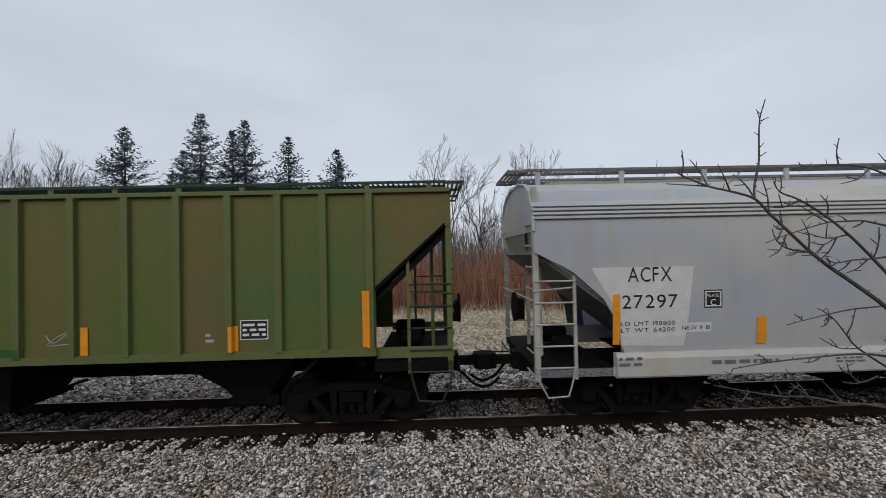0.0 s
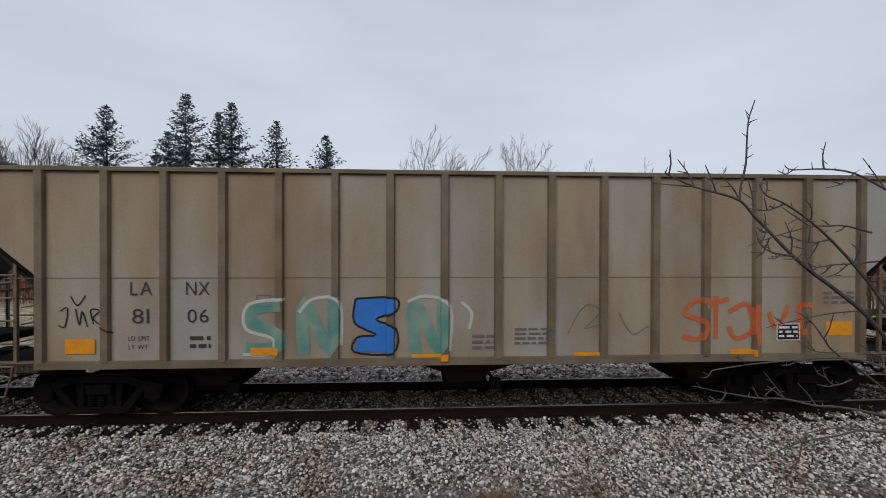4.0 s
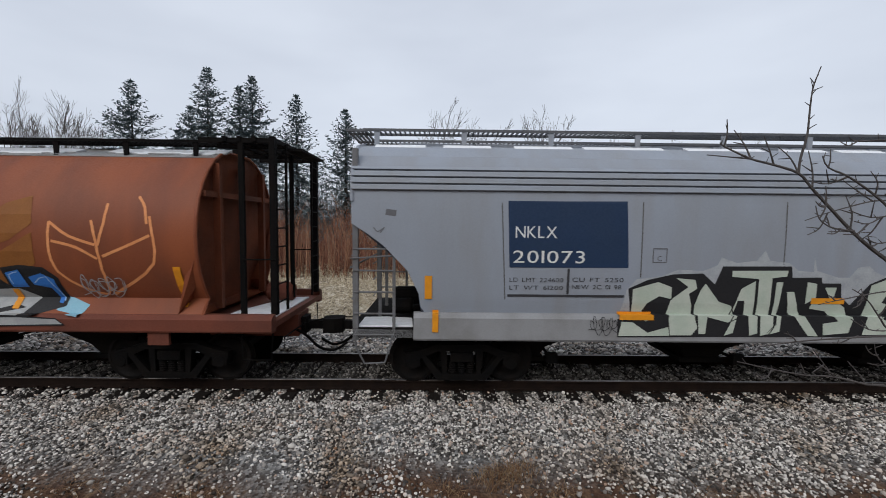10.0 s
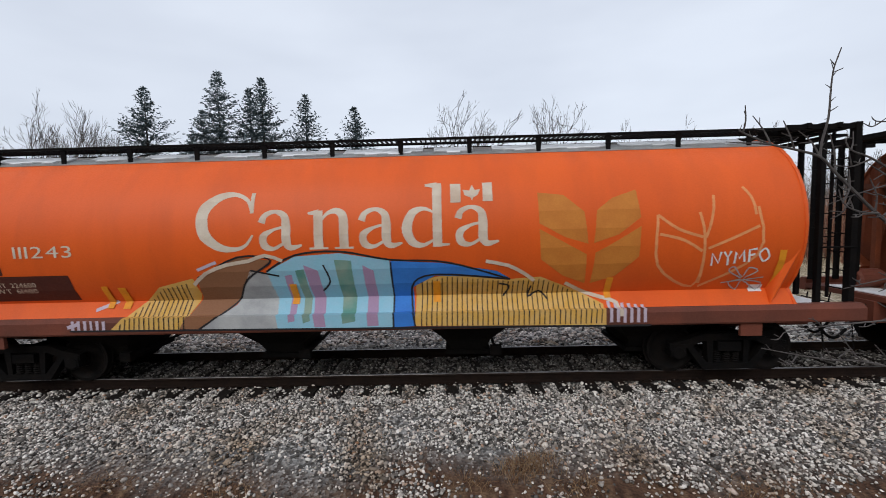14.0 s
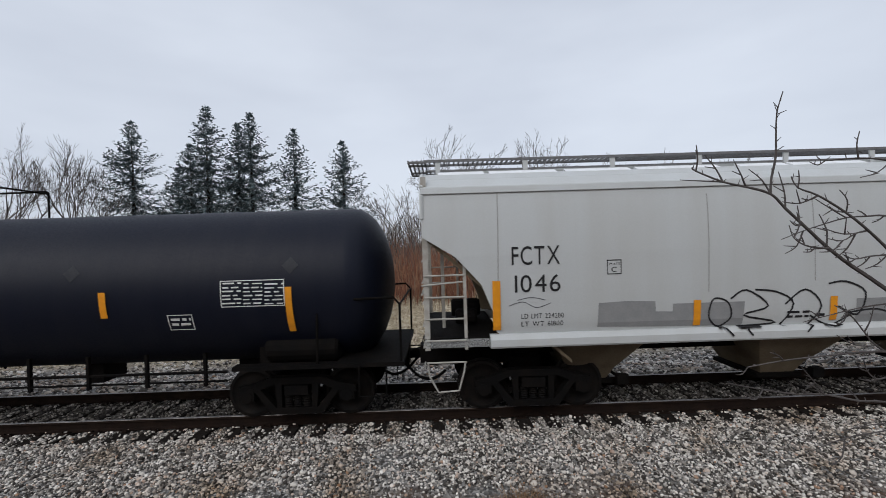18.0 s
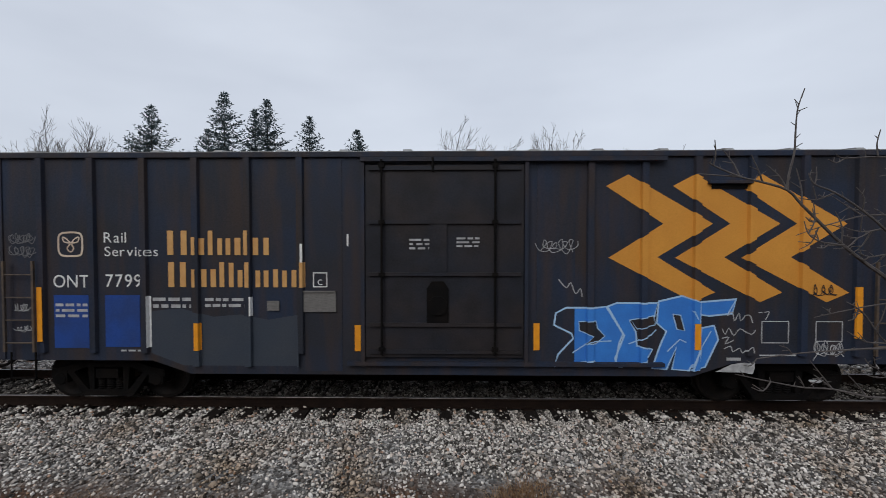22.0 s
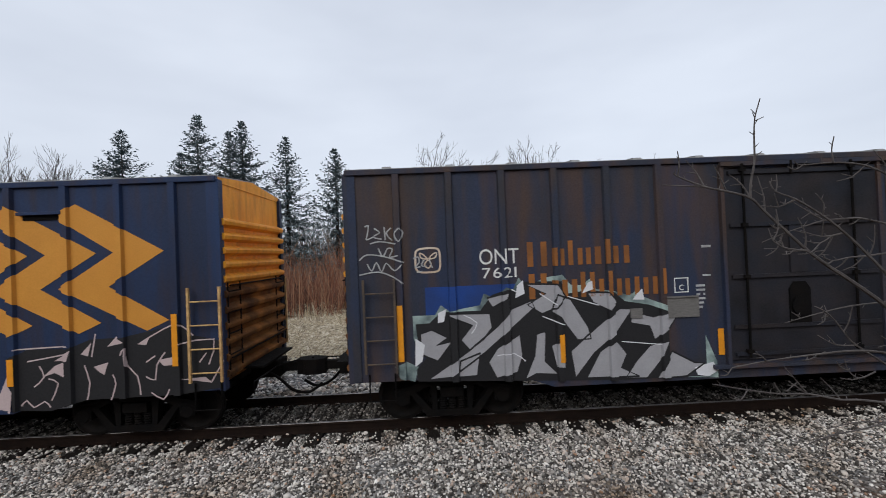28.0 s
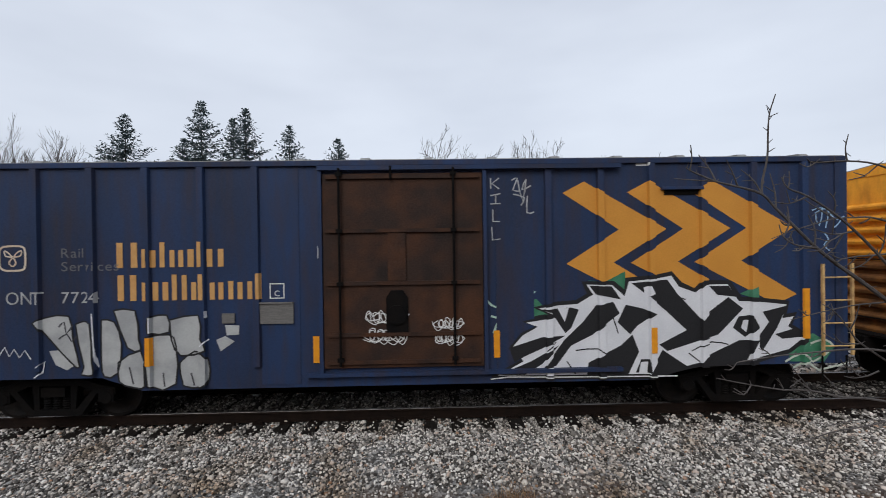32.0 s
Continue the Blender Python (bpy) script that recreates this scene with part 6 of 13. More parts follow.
paint(green_car, GREEN_SIDE, 'lettering', WHITE_PAINT, 3, [
    ('t', 'BN', -5.91, 2.24, 0.23, 0.41),
    ('t', '467', -5.21, 2.23, 0.23, 0.56),
    ('t', '004', -4.46, 2.23, 0.23, 0.61)], 'white reporting marks')
paint(green_car, GREEN_SIDE, 'stripe', WHITE_PAINT, 2, [
    ('r', -5.91, -3.87, 2.5, 2.55),
    ('r', -5.91, -3.85, 2.13, 2.18),
    ('r', -5.91, -3.87, 1.63, 1.69)])
paint(green_car, GREEN_SIDE, 'small_print', FADED_WHITE, 3, [
    ('t', 'LD LMT', -5.9, 2.01, 0.08, 0.42),
    ('t', 'LT WT', -5.9, 1.87, 0.07, 0.41),
    ('b', -4.33, -3.87, 1.84, 2.08, 2, 4),
    ('b', -0.01, 0.21, 1.64, 1.76, 2, 8),
    ('b', 4.24, 4.39, 1.58, 1.77, 2, 9)])
paint(green_car, GREEN_SIDE, 'plate_mark', FADED_WHITE, 2, [
    ('f', -3.47, -3.2, 2.22, 2.49, 0.02),
    ('t', 'C', -3.37, 2.27, 0.07, 0.07)])
paint(green_car, GREEN_SIDE, 'repaint_patch', GREEN_PATCH, 0, [
    ('r', -6.62, -6.15, 1.79, 2.02),
    ('r', -3.61, -3.11, 1.44, 1.58),
    ('r', -1.04, -0.67, 1.41, 1.56),
    ('r', 0.83, 1.33, 1.42, 1.57)])
paint(green_car, GREEN_SIDE, 'scratched_tag', FADED_WHITE, 2, [
    ('l', 0.012, [(1.7, 1.8), (1.83, 1.66), (2.08, 1.84), (1.88, 1.75), (1.74, 1.62), (2.12, 1.65)])])
paint(green_car, GREEN_SIDE, 'data_plate', BLACK_PAINT, 2, [
    ('r', 4.8, 5.25, 1.63, 1.95)], 'black stencil panel with white print')
paint(green_car, GREEN_SIDE, 'plate_print', WHITE_PAINT, 3, [
    ('f', 4.8, 5.25, 1.63, 1.95, 0.015),
    ('b', 4.84, 5.21, 1.67, 1.91, 3, 3)])
paint(green_car, GREEN_SIDE, 'reflector', ORANGE_TAPE, 9, [
    ('r', -6.86, -6.73, 1.46, 2.36)])
paint(green_car, GREEN_SIDE, 'reflector', ORANGE_TAPE, 9, [
    ('r', -4.62, -4.5, 1.46, 1.89)])
paint(green_car, GREEN_SIDE, 'reflector', ORANGE_TAPE, 9, [
    ('r', -3.01, -2.89, 1.45, 1.91)])
paint(green_car, GREEN_SIDE, 'reflector', ORANGE_TAPE, 9, [
    ('r', -0.43, -0.31, 1.45, 1.93)])
paint(green_car, GREEN_SIDE, 'reflector', ORANGE_TAPE, 9, [
    ('r', 2.26, 2.38, 1.45, 1.9)])
paint(green_car, GREEN_SIDE, 'reflector', ORANGE_TAPE, 9, [
    ('r', 4.64, 4.77, 1.45, 1.86)])
paint(green_car, GREEN_SIDE, 'reflector', ORANGE_TAPE, 9, [
    ('r', 6.78, 6.91, 1.46, 2.38)])
paint(tan_car, TAN_SIDE, 'graffiti', SPRAY_ORANGE, 2, [
    ('l', 0.085, [(4.08, 2.0), (3.85, 2.02), (3.64, 1.79), (3.99, 1.64), (3.9, 1.36), (3.59, 1.41)]),
    ('l', 0.085, [(4.2, 2.09), (4.19, 1.36)]),
    ('l', 0.085, [(3.99, 1.92), (4.42, 2.04)]),
    ('l', 0.085, [(4.42, 1.81), (4.75, 1.95), (4.85, 1.52), (4.56, 1.36), (4.42, 1.57)]),
    ('l', 0.085, [(4.89, 1.95), (4.92, 1.24)]),
    ('l', 0.085, [(5.14, 1.81), (5.28, 1.52), (5.49, 1.92)]),
    ('l', 0.085, [(5.72, 1.42), (5.69, 1.9), (5.88, 1.88), (5.86, 1.42)])], 'faded orange spray-painted graffiti')
paint(tan_car, TAN_SIDE, 'graffiti', SPRAY_TEAL, 2, [
    ('l', 0.2, [(-3.09, 1.98), (-3.53, 1.9), (-3.53, 1.68), (-3.12, 1.5), (-3.19, 1.28), (-3.65, 1.28)]),
    ('l', 0.2, [(-2.73, 1.18), (-2.73, 2.02), (-2.3, 1.22), (-2.26, 2.11)]),
    ('l', 0.2, [(-0.92, 1.12), (-0.95, 2.02), (-0.52, 1.2), (-0.48, 2.06)])], 'faded teal graffiti letters')
paint(tan_car, TAN_SIDE, 'graffiti', SPRAY_FADEWHITE, 3, [
    ('l', 0.05, [(-3.03, 2.07), (-3.61, 1.98), (-3.65, 1.59), (-3.23, 1.43), (-3.29, 1.18), (-3.69, 1.18)]),
    ('l', 0.05, [(-2.81, 1.85), (-2.58, 2.07), (-2.16, 2.02), (-2.13, 1.31)]),
    ('l', 0.05, [(-1.05, 2.02), (-0.75, 2.11), (-0.35, 1.93), (-0.36, 1.2)]),
    ('l', 0.05, [(-0.17, 2.01), (0.0, 1.83), (-0.04, 1.56)])])
paint(tan_car, TAN_SIDE, 'graffiti', SPRAY_BLUE, 2, [
    ('p', [(-1.9, 2.07), (-1.26, 2.08), (-1.24, 1.86), (-1.57, 1.73), (-1.24, 1.57), (-1.29, 1.18), (-1.92, 1.2), (-1.87, 1.44), (-1.57, 1.48), (-1.92, 1.68)])], 'light blue graffiti block')
paint(tan_car, TAN_SIDE, 'graffiti', BLACK_PAINT, 3, [
    ('l', 0.035, [(-1.9, 2.07), (-1.26, 2.08), (-1.24, 1.86), (-1.57, 1.73), (-1.24, 1.57), (-1.29, 1.18), (-1.92, 1.2), (-1.87, 1.44), (-1.57, 1.48), (-1.92, 1.68), (-1.9, 2.07)])])
paint(tan_car, TAN_SIDE, 'data_plate', BLACK_PAINT, 2, [
    ('r', 5.28, 5.7, 1.32, 1.61)], 'black stencil panel with white print')
paint(tan_car, TAN_SIDE, 'plate_print', WHITE_PAINT, 3, [
    ('f', 5.28, 5.7, 1.32, 1.61, 0.015),
    ('b', 5.32, 5.66, 1.36, 1.58, 3, 3)])
paint(tan_car, TAN_SIDE, 'orange_panel', ORANGE_TAPE, 1, [
    ('r', 6.18, 6.65, 1.4, 1.64)])
paint(tan_car, TAN_SIDE, 'small_print', GREY_PRINT, 3, [
    ('b', 6.12, 6.69, 1.93, 2.18, 3, 3),
    ('b', 0.72, 1.39, 1.28, 1.59, 4, 4),
    ('b', 0.01, 0.43, 1.2, 1.49, 3, 5)])
paint(tan_car, TAN_SIDE, 'scratched_tag', GREY_PRINT, 2, [
    ('l', 0.014, [(1.62, 1.46), (1.81, 1.82), (1.99, 1.96), (2.17, 1.82), (1.9, 1.55), (2.22, 1.64)]),
    ('l', 0.014, [(2.49, 1.82), (2.73, 1.45), (3.01, 1.58), (3.15, 1.44)])])
paint(tan_car, TAN_SIDE, 'plate_mark', GREY_PRINT, 2, [
    ('f', -3.48, -3.25, 1.94, 2.14, 0.015)])
paint(tan_car, TAN_SIDE, 'reflector', ORANGE_TAPE, 9, [
    ('r', -3.57, -3.12, 1.17, 1.29)])
paint(tan_car, TAN_SIDE, 'reflector', ORANGE_TAPE, 9, [
    ('r', -0.99, -0.37, 1.05, 1.16)])
paint(tan_car, TAN_SIDE, 'reflector', ORANGE_TAPE, 9, [
    ('r', 1.73, 2.16, 1.06, 1.16)])
paint(tan_car, TAN_SIDE, 'reflector', ORANGE_TAPE, 9, [
    ('r', 4.44, 4.88, 1.06, 1.18)])
paint(tan_car, TAN_SIDE, 'lettering', DARK_PRINT, 3, [
    ('t', 'LA', -5.44, 2.14, 0.21, 0.34),
    ('t', 'NX', -4.58, 2.14, 0.21, 0.37),
    ('t', '81', -5.41, 1.69, 0.23, 0.26),
    ('t', '06', -4.56, 1.7, 0.21, 0.33)], 'dark reporting marks')
paint(tan_car, TAN_SIDE, 'small_print', DARK_PRINT, 3, [
    ('t', 'LD LMT', -5.47, 1.42, 0.07, 0.33),
    ('t', 'LT WT', -5.47, 1.28, 0.07, 0.3),
    ('b', -4.52, -4.2, 1.26, 1.51, 2, 4)])
paint(tan_car, TAN_SIDE, 'graffiti', BLACK_PAINT, 3, [
    ('l', 0.022, [(-6.5, 1.89), (-6.39, 1.94), (-6.43, 1.65), (-6.53, 1.67)]),
    ('l', 0.022, [(-6.27, 1.93), (-6.21, 1.67), (-6.17, 1.89), (-6.09, 1.64)]),
    ('l', 0.022, [(-6.0, 1.69), (-6.04, 1.91), (-5.9, 1.89), (-6.0, 1.76), (-5.7, 1.54)]),
    ('l', 0.02, [(-6.34, 2.13), (-6.24, 1.98), (-6.12, 2.14)])])
paint(tan_car, TAN_SIDE, 'reflector', ORANGE_TAPE, 9, [
    ('r', -6.42, -5.97, 1.22, 1.45)])
paint(grey_cars[0][0], grey_cars[0][1], 'paint_panel', NAVY, 1, [
    ('p', [(-5.37, 3.26), (-3.37, 3.28), (-3.38, 2.16), (-4.56, 2.17), (-5.38, 2.15)])], 'dark blue painted rectangle')
paint(grey_cars[0][0], grey_cars[0][1], 'lettering', WHITE_PAINT, 3, [
    ('t', 'NKLX', -5.27, 2.6, 0.21, 0.68),
    ('t', '201064', -5.3, 2.24, 0.2, 1.22)], 'white reporting marks')
paint(grey_cars[0][0], grey_cars[0][1], 'small_print', GREY_PRINT, 3, [
    ('b', -5.34, -4.41, 1.81, 2.07, 2, 3),
    ('b', -4.27, -3.42, 1.8, 2.06, 2, 4),
    ('r', -5.27, -3.32, 1.64, 1.68),
    ('r', -4.33, -4.3, 1.7, 2.14),
    ('b', -0.46, 0.56, 1.09, 1.43, 3, 5)])
paint(grey_cars[0][0], grey_cars[0][1], 'plate_mark', GREY_PRINT, 2, [
    ('f', -3.09, -2.85, 2.24, 2.47, 0.015),
    ('t', 'C', -3.0, 2.3, 0.08, 0.07)])
paint(grey_cars[0][0], grey_cars[0][1], 'hand_writing', WHITE_PAINT, 2, [
    ('l', 0.075, [(-2.4, 2.86), (-2.41, 2.13)]),
    ('l', 0.075, [(-2.14, 2.88), (-2.38, 2.52), (-2.12, 2.19)]),
    ('l', 0.075, [(-1.99, 2.61), (-1.97, 2.19)]),
    ('l', 0.075, [(-2.01, 2.84), (-2.0, 2.78)]),
    ('l', 0.075, [(-1.85, 2.6), (-1.84, 2.19)]),
    ('l', 0.075, [(-1.83, 2.46), (-1.72, 2.63), (-1.59, 2.53), (-1.57, 2.18)]),
    ('l', 0.075, [(-1.25, 2.52), (-1.39, 2.59), (-1.49, 2.41), (-1.43, 2.22), (-1.27, 2.26)]),
    ('l', 0.075, [(-1.27, 2.96), (-1.22, 2.2)]),
    ('l', 0.075, [(-0.97, 2.5), (-0.66, 2.53), (-0.71, 2.67), (-0.91, 2.64), (-0.97, 2.44), (-0.88, 2.27), (-0.63, 2.29)]),
    ('l', 0.075, [(-0.52, 2.71), (-0.5, 2.26)]),
    ('l', 0.075, [(-0.48, 2.54), (-0.38, 2.69), (-0.25, 2.69)])], 'white hand-painted writing')
paint(grey_cars[0][0], grey_cars[0][1], 'hand_writing', WHITE_PAINT, 2, [
    ('l', 0.075, [(0.03, 2.77), (-0.14, 2.74), (-0.17, 2.59), (-0.01, 2.49), (0.01, 2.34), (-0.21, 2.31)]),
    ('l', 0.075, [(0.16, 2.92), (0.19, 2.32)]),
    ('l', 0.075, [(0.4, 2.58), (0.72, 2.62), (0.69, 2.75), (0.5, 2.76), (0.41, 2.55), (0.47, 2.41), (0.74, 2.44)]),
    ('l', 0.075, [(0.78, 2.77), (0.91, 2.53)]),
    ('l', 0.075, [(1.15, 2.78), (0.99, 2.3), (0.84, 2.1), (0.61, 2.12)]),
    ('l', 0.075, [(1.19, 2.87), (1.24, 2.78)]),
    ('l', 0.075, [(1.85, 2.56), (1.55, 2.57), (1.38, 2.31), (1.5, 2.08), (1.78, 2.06), (1.81, 2.28), (1.6, 2.28)]),
    ('l', 0.075, [(2.0, 2.44), (2.03, 2.09)]),
    ('l', 0.075, [(2.04, 2.29), (2.17, 2.43), (2.22, 2.42)])], 'white hand-painted writing')
paint(grey_cars[0][0], grey_cars[0][1], 'hand_writing', WHITE_PAINT, 2, [
    ('l', 0.075, [(2.53, 2.37), (2.31, 2.41), (2.24, 2.22), (2.35, 2.08), (2.51, 2.17)])], 'white hand-painted writing')
paint(grey_cars[0][0], grey_cars[0][1], 'paint_panel', NAVY, 1, [
    ('p', [(2.56, 3.18), (3.41, 3.2), (4.27, 3.2), (4.37, 3.26), (5.53, 3.25), (6.48, 3.2), (6.49, 2.73), (6.4, 1.71), (5.54, 1.68), (4.66, 1.62), (3.59, 1.71), (2.54, 1.77)])], 'dark blue painted rectangle')
strokes(grey_cars[0][0], grey_cars[0][1], FADED_WHITE, 4, [
    [(-6.63, 2.1), (-6.43, 2.18), (-6.23, 2.21), (-6.03, 2.22)],
    [(-6.36, 2.18), (-6.31, 2.03), (-6.25, 1.83)],
    [(-6.08, 1.82), (-6.04, 1.81)],
    [(-5.84, 2.19), (-5.81, 2.01), (-5.8, 1.79)],
    [(-5.84, 2.17), (-5.68, 2.19), (-5.59, 2.12), (-5.64, 2.01), (-5.8, 1.97)],
    [(-5.17, 2.14), (-5.32, 2.11), (-5.39, 2), (-5.33, 1.83), (-5.19, 1.78)],
    [(-4.49, 2.16), (-4.64, 2.12), (-4.7, 2.05)],
    [(-4.19, 2.15), (-4.18, 1.98), (-4.15, 1.81)],
    [(-4.05, 2.17), (-4.03, 2), (-3.98, 1.8)],
    [(-4.19, 1.98), (-4.01, 2)],
    [(-3.61, 2.12), (-3.73, 2.09), (-3.8, 1.95), (-3.73, 1.81), (-3.57, 1.79)],
    [(-5.18, 1.99), (-5.07, 1.89), (-4.97, 1.8)],
    [(-4.4, 2.11), (-4.44, 1.97), (-4.46, 1.8)]], 0.06, 2, label='faded pale block writing')
strokes(grey_cars[0][0], grey_cars[0][1], BLACK_PAINT, 2, [
    [(-7.72, 3), (-7.72, 2.8)],
    [(-7.72, 3), (-7.6, 3.01)],
    [(-7.71, 2.9), (-7.62, 2.91)],
    [(-7.72, 2.8), (-7.6, 2.82)],
    [(-7.58, 2.82), (-7.54, 3), (-7.49, 2.82)],
    [(-7.57, 2.88), (-7.49, 2.89)],
    [(-7.47, 2.82), (-7.45, 3), (-7.38, 2.96), (-7.44, 2.91), (-7.37, 2.83)],
    [(-7.66, 2.6), (-7.6, 2.75), (-7.58, 2.6)],
    [(-7.64, 2.66), (-7.58, 2.66)],
    [(-7.55, 2.56), (-7.51, 2.74), (-7.47, 2.6), (-7.4, 2.74), (-7.38, 2.54)],
    [(-7.35, 2.7), (-7.33, 2.48), (-7.27, 2.59), (-7.23, 2.44)],
    [(-7.37, 2.39), (-7.24, 2.48), (-7.02, 2.58)]], 0.018, 1, label='thin black sprayed tag')
shapes(grey_cars[0][0], grey_cars[0][1], RUST_STAIN, 33, [
    [(-7.79, 3.69), (-7.33, 3.69), (-6.96, 3.69), (-7, 3.63), (-7.06, 3.61), (-7.21, 3.615), (-7.4, 3.61), (-7.69, 3.612), (-7.76, 3.64)],
    [(-7.23, 3.58), (-6.99, 3.58), (-7.02, 3.52), (-7.07, 3.5), (-7.18, 3.505)],
    [(-3.11, 3.66), (-3.02, 3.69), (-2.98, 3.61), (-3.08, 3.615)],
    [(-2.89, 3.68), (-2.76, 3.69), (-2.74, 3.62), (-2.87, 3.61)]], label='flaked paint with rust showing')
shapes(grey_cars[0][0], grey_cars[0][1], RUST_STAIN, 1, [
    [(-7.18, 3.3), (-7.01, 3.3), (-7.05, 3.24), (-7.1, 3.21), (-7.16, 3.25)]])
strokes(grey_cars[0][0], grey_cars[0][1], GREY_PRINT, 3, [
    [(1.47, 1.98), (1.71, 1.89), (1.93, 1.93)],
    [(1.54, 1.84), (1.81, 1.89)],
    [(1.43, 1.74), (1.62, 1.86), (1.76, 1.74)],
    [(1.39, 1.67), (1.55, 1.68)]], 0.012, 2)
shapes(grey_cars[0][0], grey_cars[0][1], BLACK_PAINT, 1, [
    [(-6.41, 1.28), (-6.14, 1.28), (-6.15, 1.09), (-6.4, 1.08)]], label='dark stencil box on the sill')
shapes(grey_cars[0][0], grey_cars[0][1], PALE_HALO, 1, [
    [(-5.93, 1.32), (-5.77, 1.32), (-5.77, 1.21), (-5.94, 1.21)]], label='pale card on the sill')
paint(grey_cars[0][0], grey_cars[0][1], 'repaint_patch', OLIVE_PATCH, 1, [
    ('p', [(-3.28, 2.09), (-2.76, 2.14), (-2.53, 2.02), (-2.59, 1.69), (-3.23, 1.65), (-3.31, 1.86)]),
    ('p', [(-2.32, 2.01), (-1.94, 2.06), (-1.48, 1.99), (-1.04, 2.04), (-1.07, 1.65), (-1.86, 1.65), (-2.3, 1.68)]),
    ('p', [(-0.96, 2.02), (-0.51, 2.06), (-0.49, 1.63), (-0.94, 1.62)])], 'grey-brown painted-over patches')
paint(grey_cars[0][0], grey_cars[0][1], 'weld_seam', SEAM, 0, [
    ('l', 0.02, [(-5.61, 3.26), (-5.56, 1.65)]),
    ('l', 0.018, [(-3.29, 3.25), (-3.34, 1.67)]),
    ('l', 0.022, [(-1.01, 3.24), (-1.01, 1.61)]),
    ('l', 0.03, [(1.16, 3.25), (1.19, 1.64)]),
    ('l', 0.018, [(3.41, 1.67), (3.4, 1.43)])])
paint(grey_cars[0][0], grey_cars[0][1], 'scratched_tag', GREY_PRINT, 2, [
    ('l', 0.014, [(1.48, 1.91), (1.88, 1.95), (1.97, 1.8), (1.59, 1.72), (1.92, 1.66), (1.78, 1.9), (1.5, 1.72)]),
    ('l', 0.012, [(3.98, 1.22), (4.09, 1.29), (4.06, 1.17)])])
paint(grey_cars[0][0], grey_cars[0][1], 'data_plate', BLACK_PAINT, 2, [
    ('r', 4.43, 4.97, 1.15, 1.42)], 'black stencil panel with white print')
paint(grey_cars[0][0], grey_cars[0][1], 'plate_print', WHITE_PAINT, 3, [
    ('f', 4.43, 4.97, 1.15, 1.42, 0.015),
    ('b', 4.47, 4.93, 1.19, 1.38, 3, 3)])
paint(grey_cars[0][0], grey_cars[0][1], 'reflector', ORANGE_TAPE, 9, [
    ('r', -3.39, -3.27, 1.07, 1.47)])
paint(grey_cars[0][0], grey_cars[0][1], 'reflector', ORANGE_TAPE, 9, [
    ('r', -1.09, -0.97, 1.06, 1.48)])
paint(grey_cars[0][0], grey_cars[0][1], 'reflector', ORANGE_TAPE, 9, [
    ('r', 1.17, 1.29, 1.09, 1.48)])
paint(grey_cars[0][0], grey_cars[0][1], 'reflector', ORANGE_TAPE, 9, [
    ('r', 3.41, 3.54, 1.09, 1.48)])
paint(grey_cars[0][0], grey_cars[0][1], 'reflector', ORANGE_TAPE, 9, [
    ('r', -6.7, -6.59, 1.11, 1.88)])
paint(grey_cars[0][0], grey_cars[0][1], 'graffiti', FADED_WHITE, 2, [
    ('l', 0.025, [(6.77, 3.03), (6.84, 2.68), (7.17, 2.44), (7.44, 2.32), (7.63, 2.47), (7.77, 2.8), (7.56, 3.01), (7.22, 2.95), (6.77, 3.03)]),
    ('l', 0.025, [(7.73, 3.13), (7.99, 3.19), (8.02, 2.89), (7.83, 2.82), (7.73, 3.13)]),
    ('l', 0.025, [(6.87, 2.71), (7.12, 2.74), (7.22, 2.61), (6.98, 2.54), (6.87, 2.71)]),
    ('l', 0.025, [(7.34, 2.64), (7.63, 2.76)]),
    ('l', 0.025, [(7.38, 2.55), (7.6, 2.57)]),
    ('l', 0.025, [(7.08, 2.86), (7.17, 2.96)]),
    ('l', 0.025, [(7.78, 3.08), (7.97, 3.03)]),
    ('l', 0.025, [(7.78, 2.97), (7.99, 2.94)])], 'white outlined graffiti')
paint(grey_cars[0][0], grey_cars[0][1], 'reflector', ORANGE_TAPE, 9, [
    ('r', 6.77, 6.89, 1.12, 1.93)])
paint(grey_cars[0][0], grey_cars[0][1], 'grime_spot', GREY_PRINT, 0, [
    ('r', -3.04, -2.8, 3.6, 3.71),
    ('r', 7.23, 7.39, 3.58, 3.66)])
paint(grey_cars[1][0], grey_cars[1][1], 'paint_panel', NAVY, 1, [
    ('p', [(-5.57, 3.27), (-4.64, 3.27), (-3.62, 3.28), (-3.56, 2.19), (-5.53, 2.18)])], 'dark blue painted rectangle')
paint(grey_cars[1][0], grey_cars[1][1], 'lettering', WHITE_PAINT, 3, [
    ('t', 'NKLX', -5.44, 2.67, 0.19, 0.68),
    ('t', '201073', -5.47, 2.26, 0.2, 1.18)], 'white reporting marks')
paint(grey_cars[1][0], grey_cars[1][1], 'small_print', DARK_PRINT, 3, [
    ('t', 'LD LMT 224600', -5.52, 1.94, 0.07, 0.89),
    ('t', 'LT WT 61200', -5.52, 1.81, 0.07, 0.89),
    ('t', 'CU FT 5250', -4.48, 1.95, 0.07, 0.85),
    ('t', 'NEW 2C 01 98', -4.48, 1.83, 0.07, 0.82),
    ('r', -5.55, -3.6, 1.69, 1.73),
    ('r', -4.57, -4.53, 1.74, 2.17)])
paint(grey_cars[1][0], grey_cars[1][1], 'plate_mark', GREY_PRINT, 2, [
    ('f', -3.17, -2.93, 2.28, 2.52, 0.015),
    ('t', 'C', -3.09, 2.31, 0.08, 0.08)])
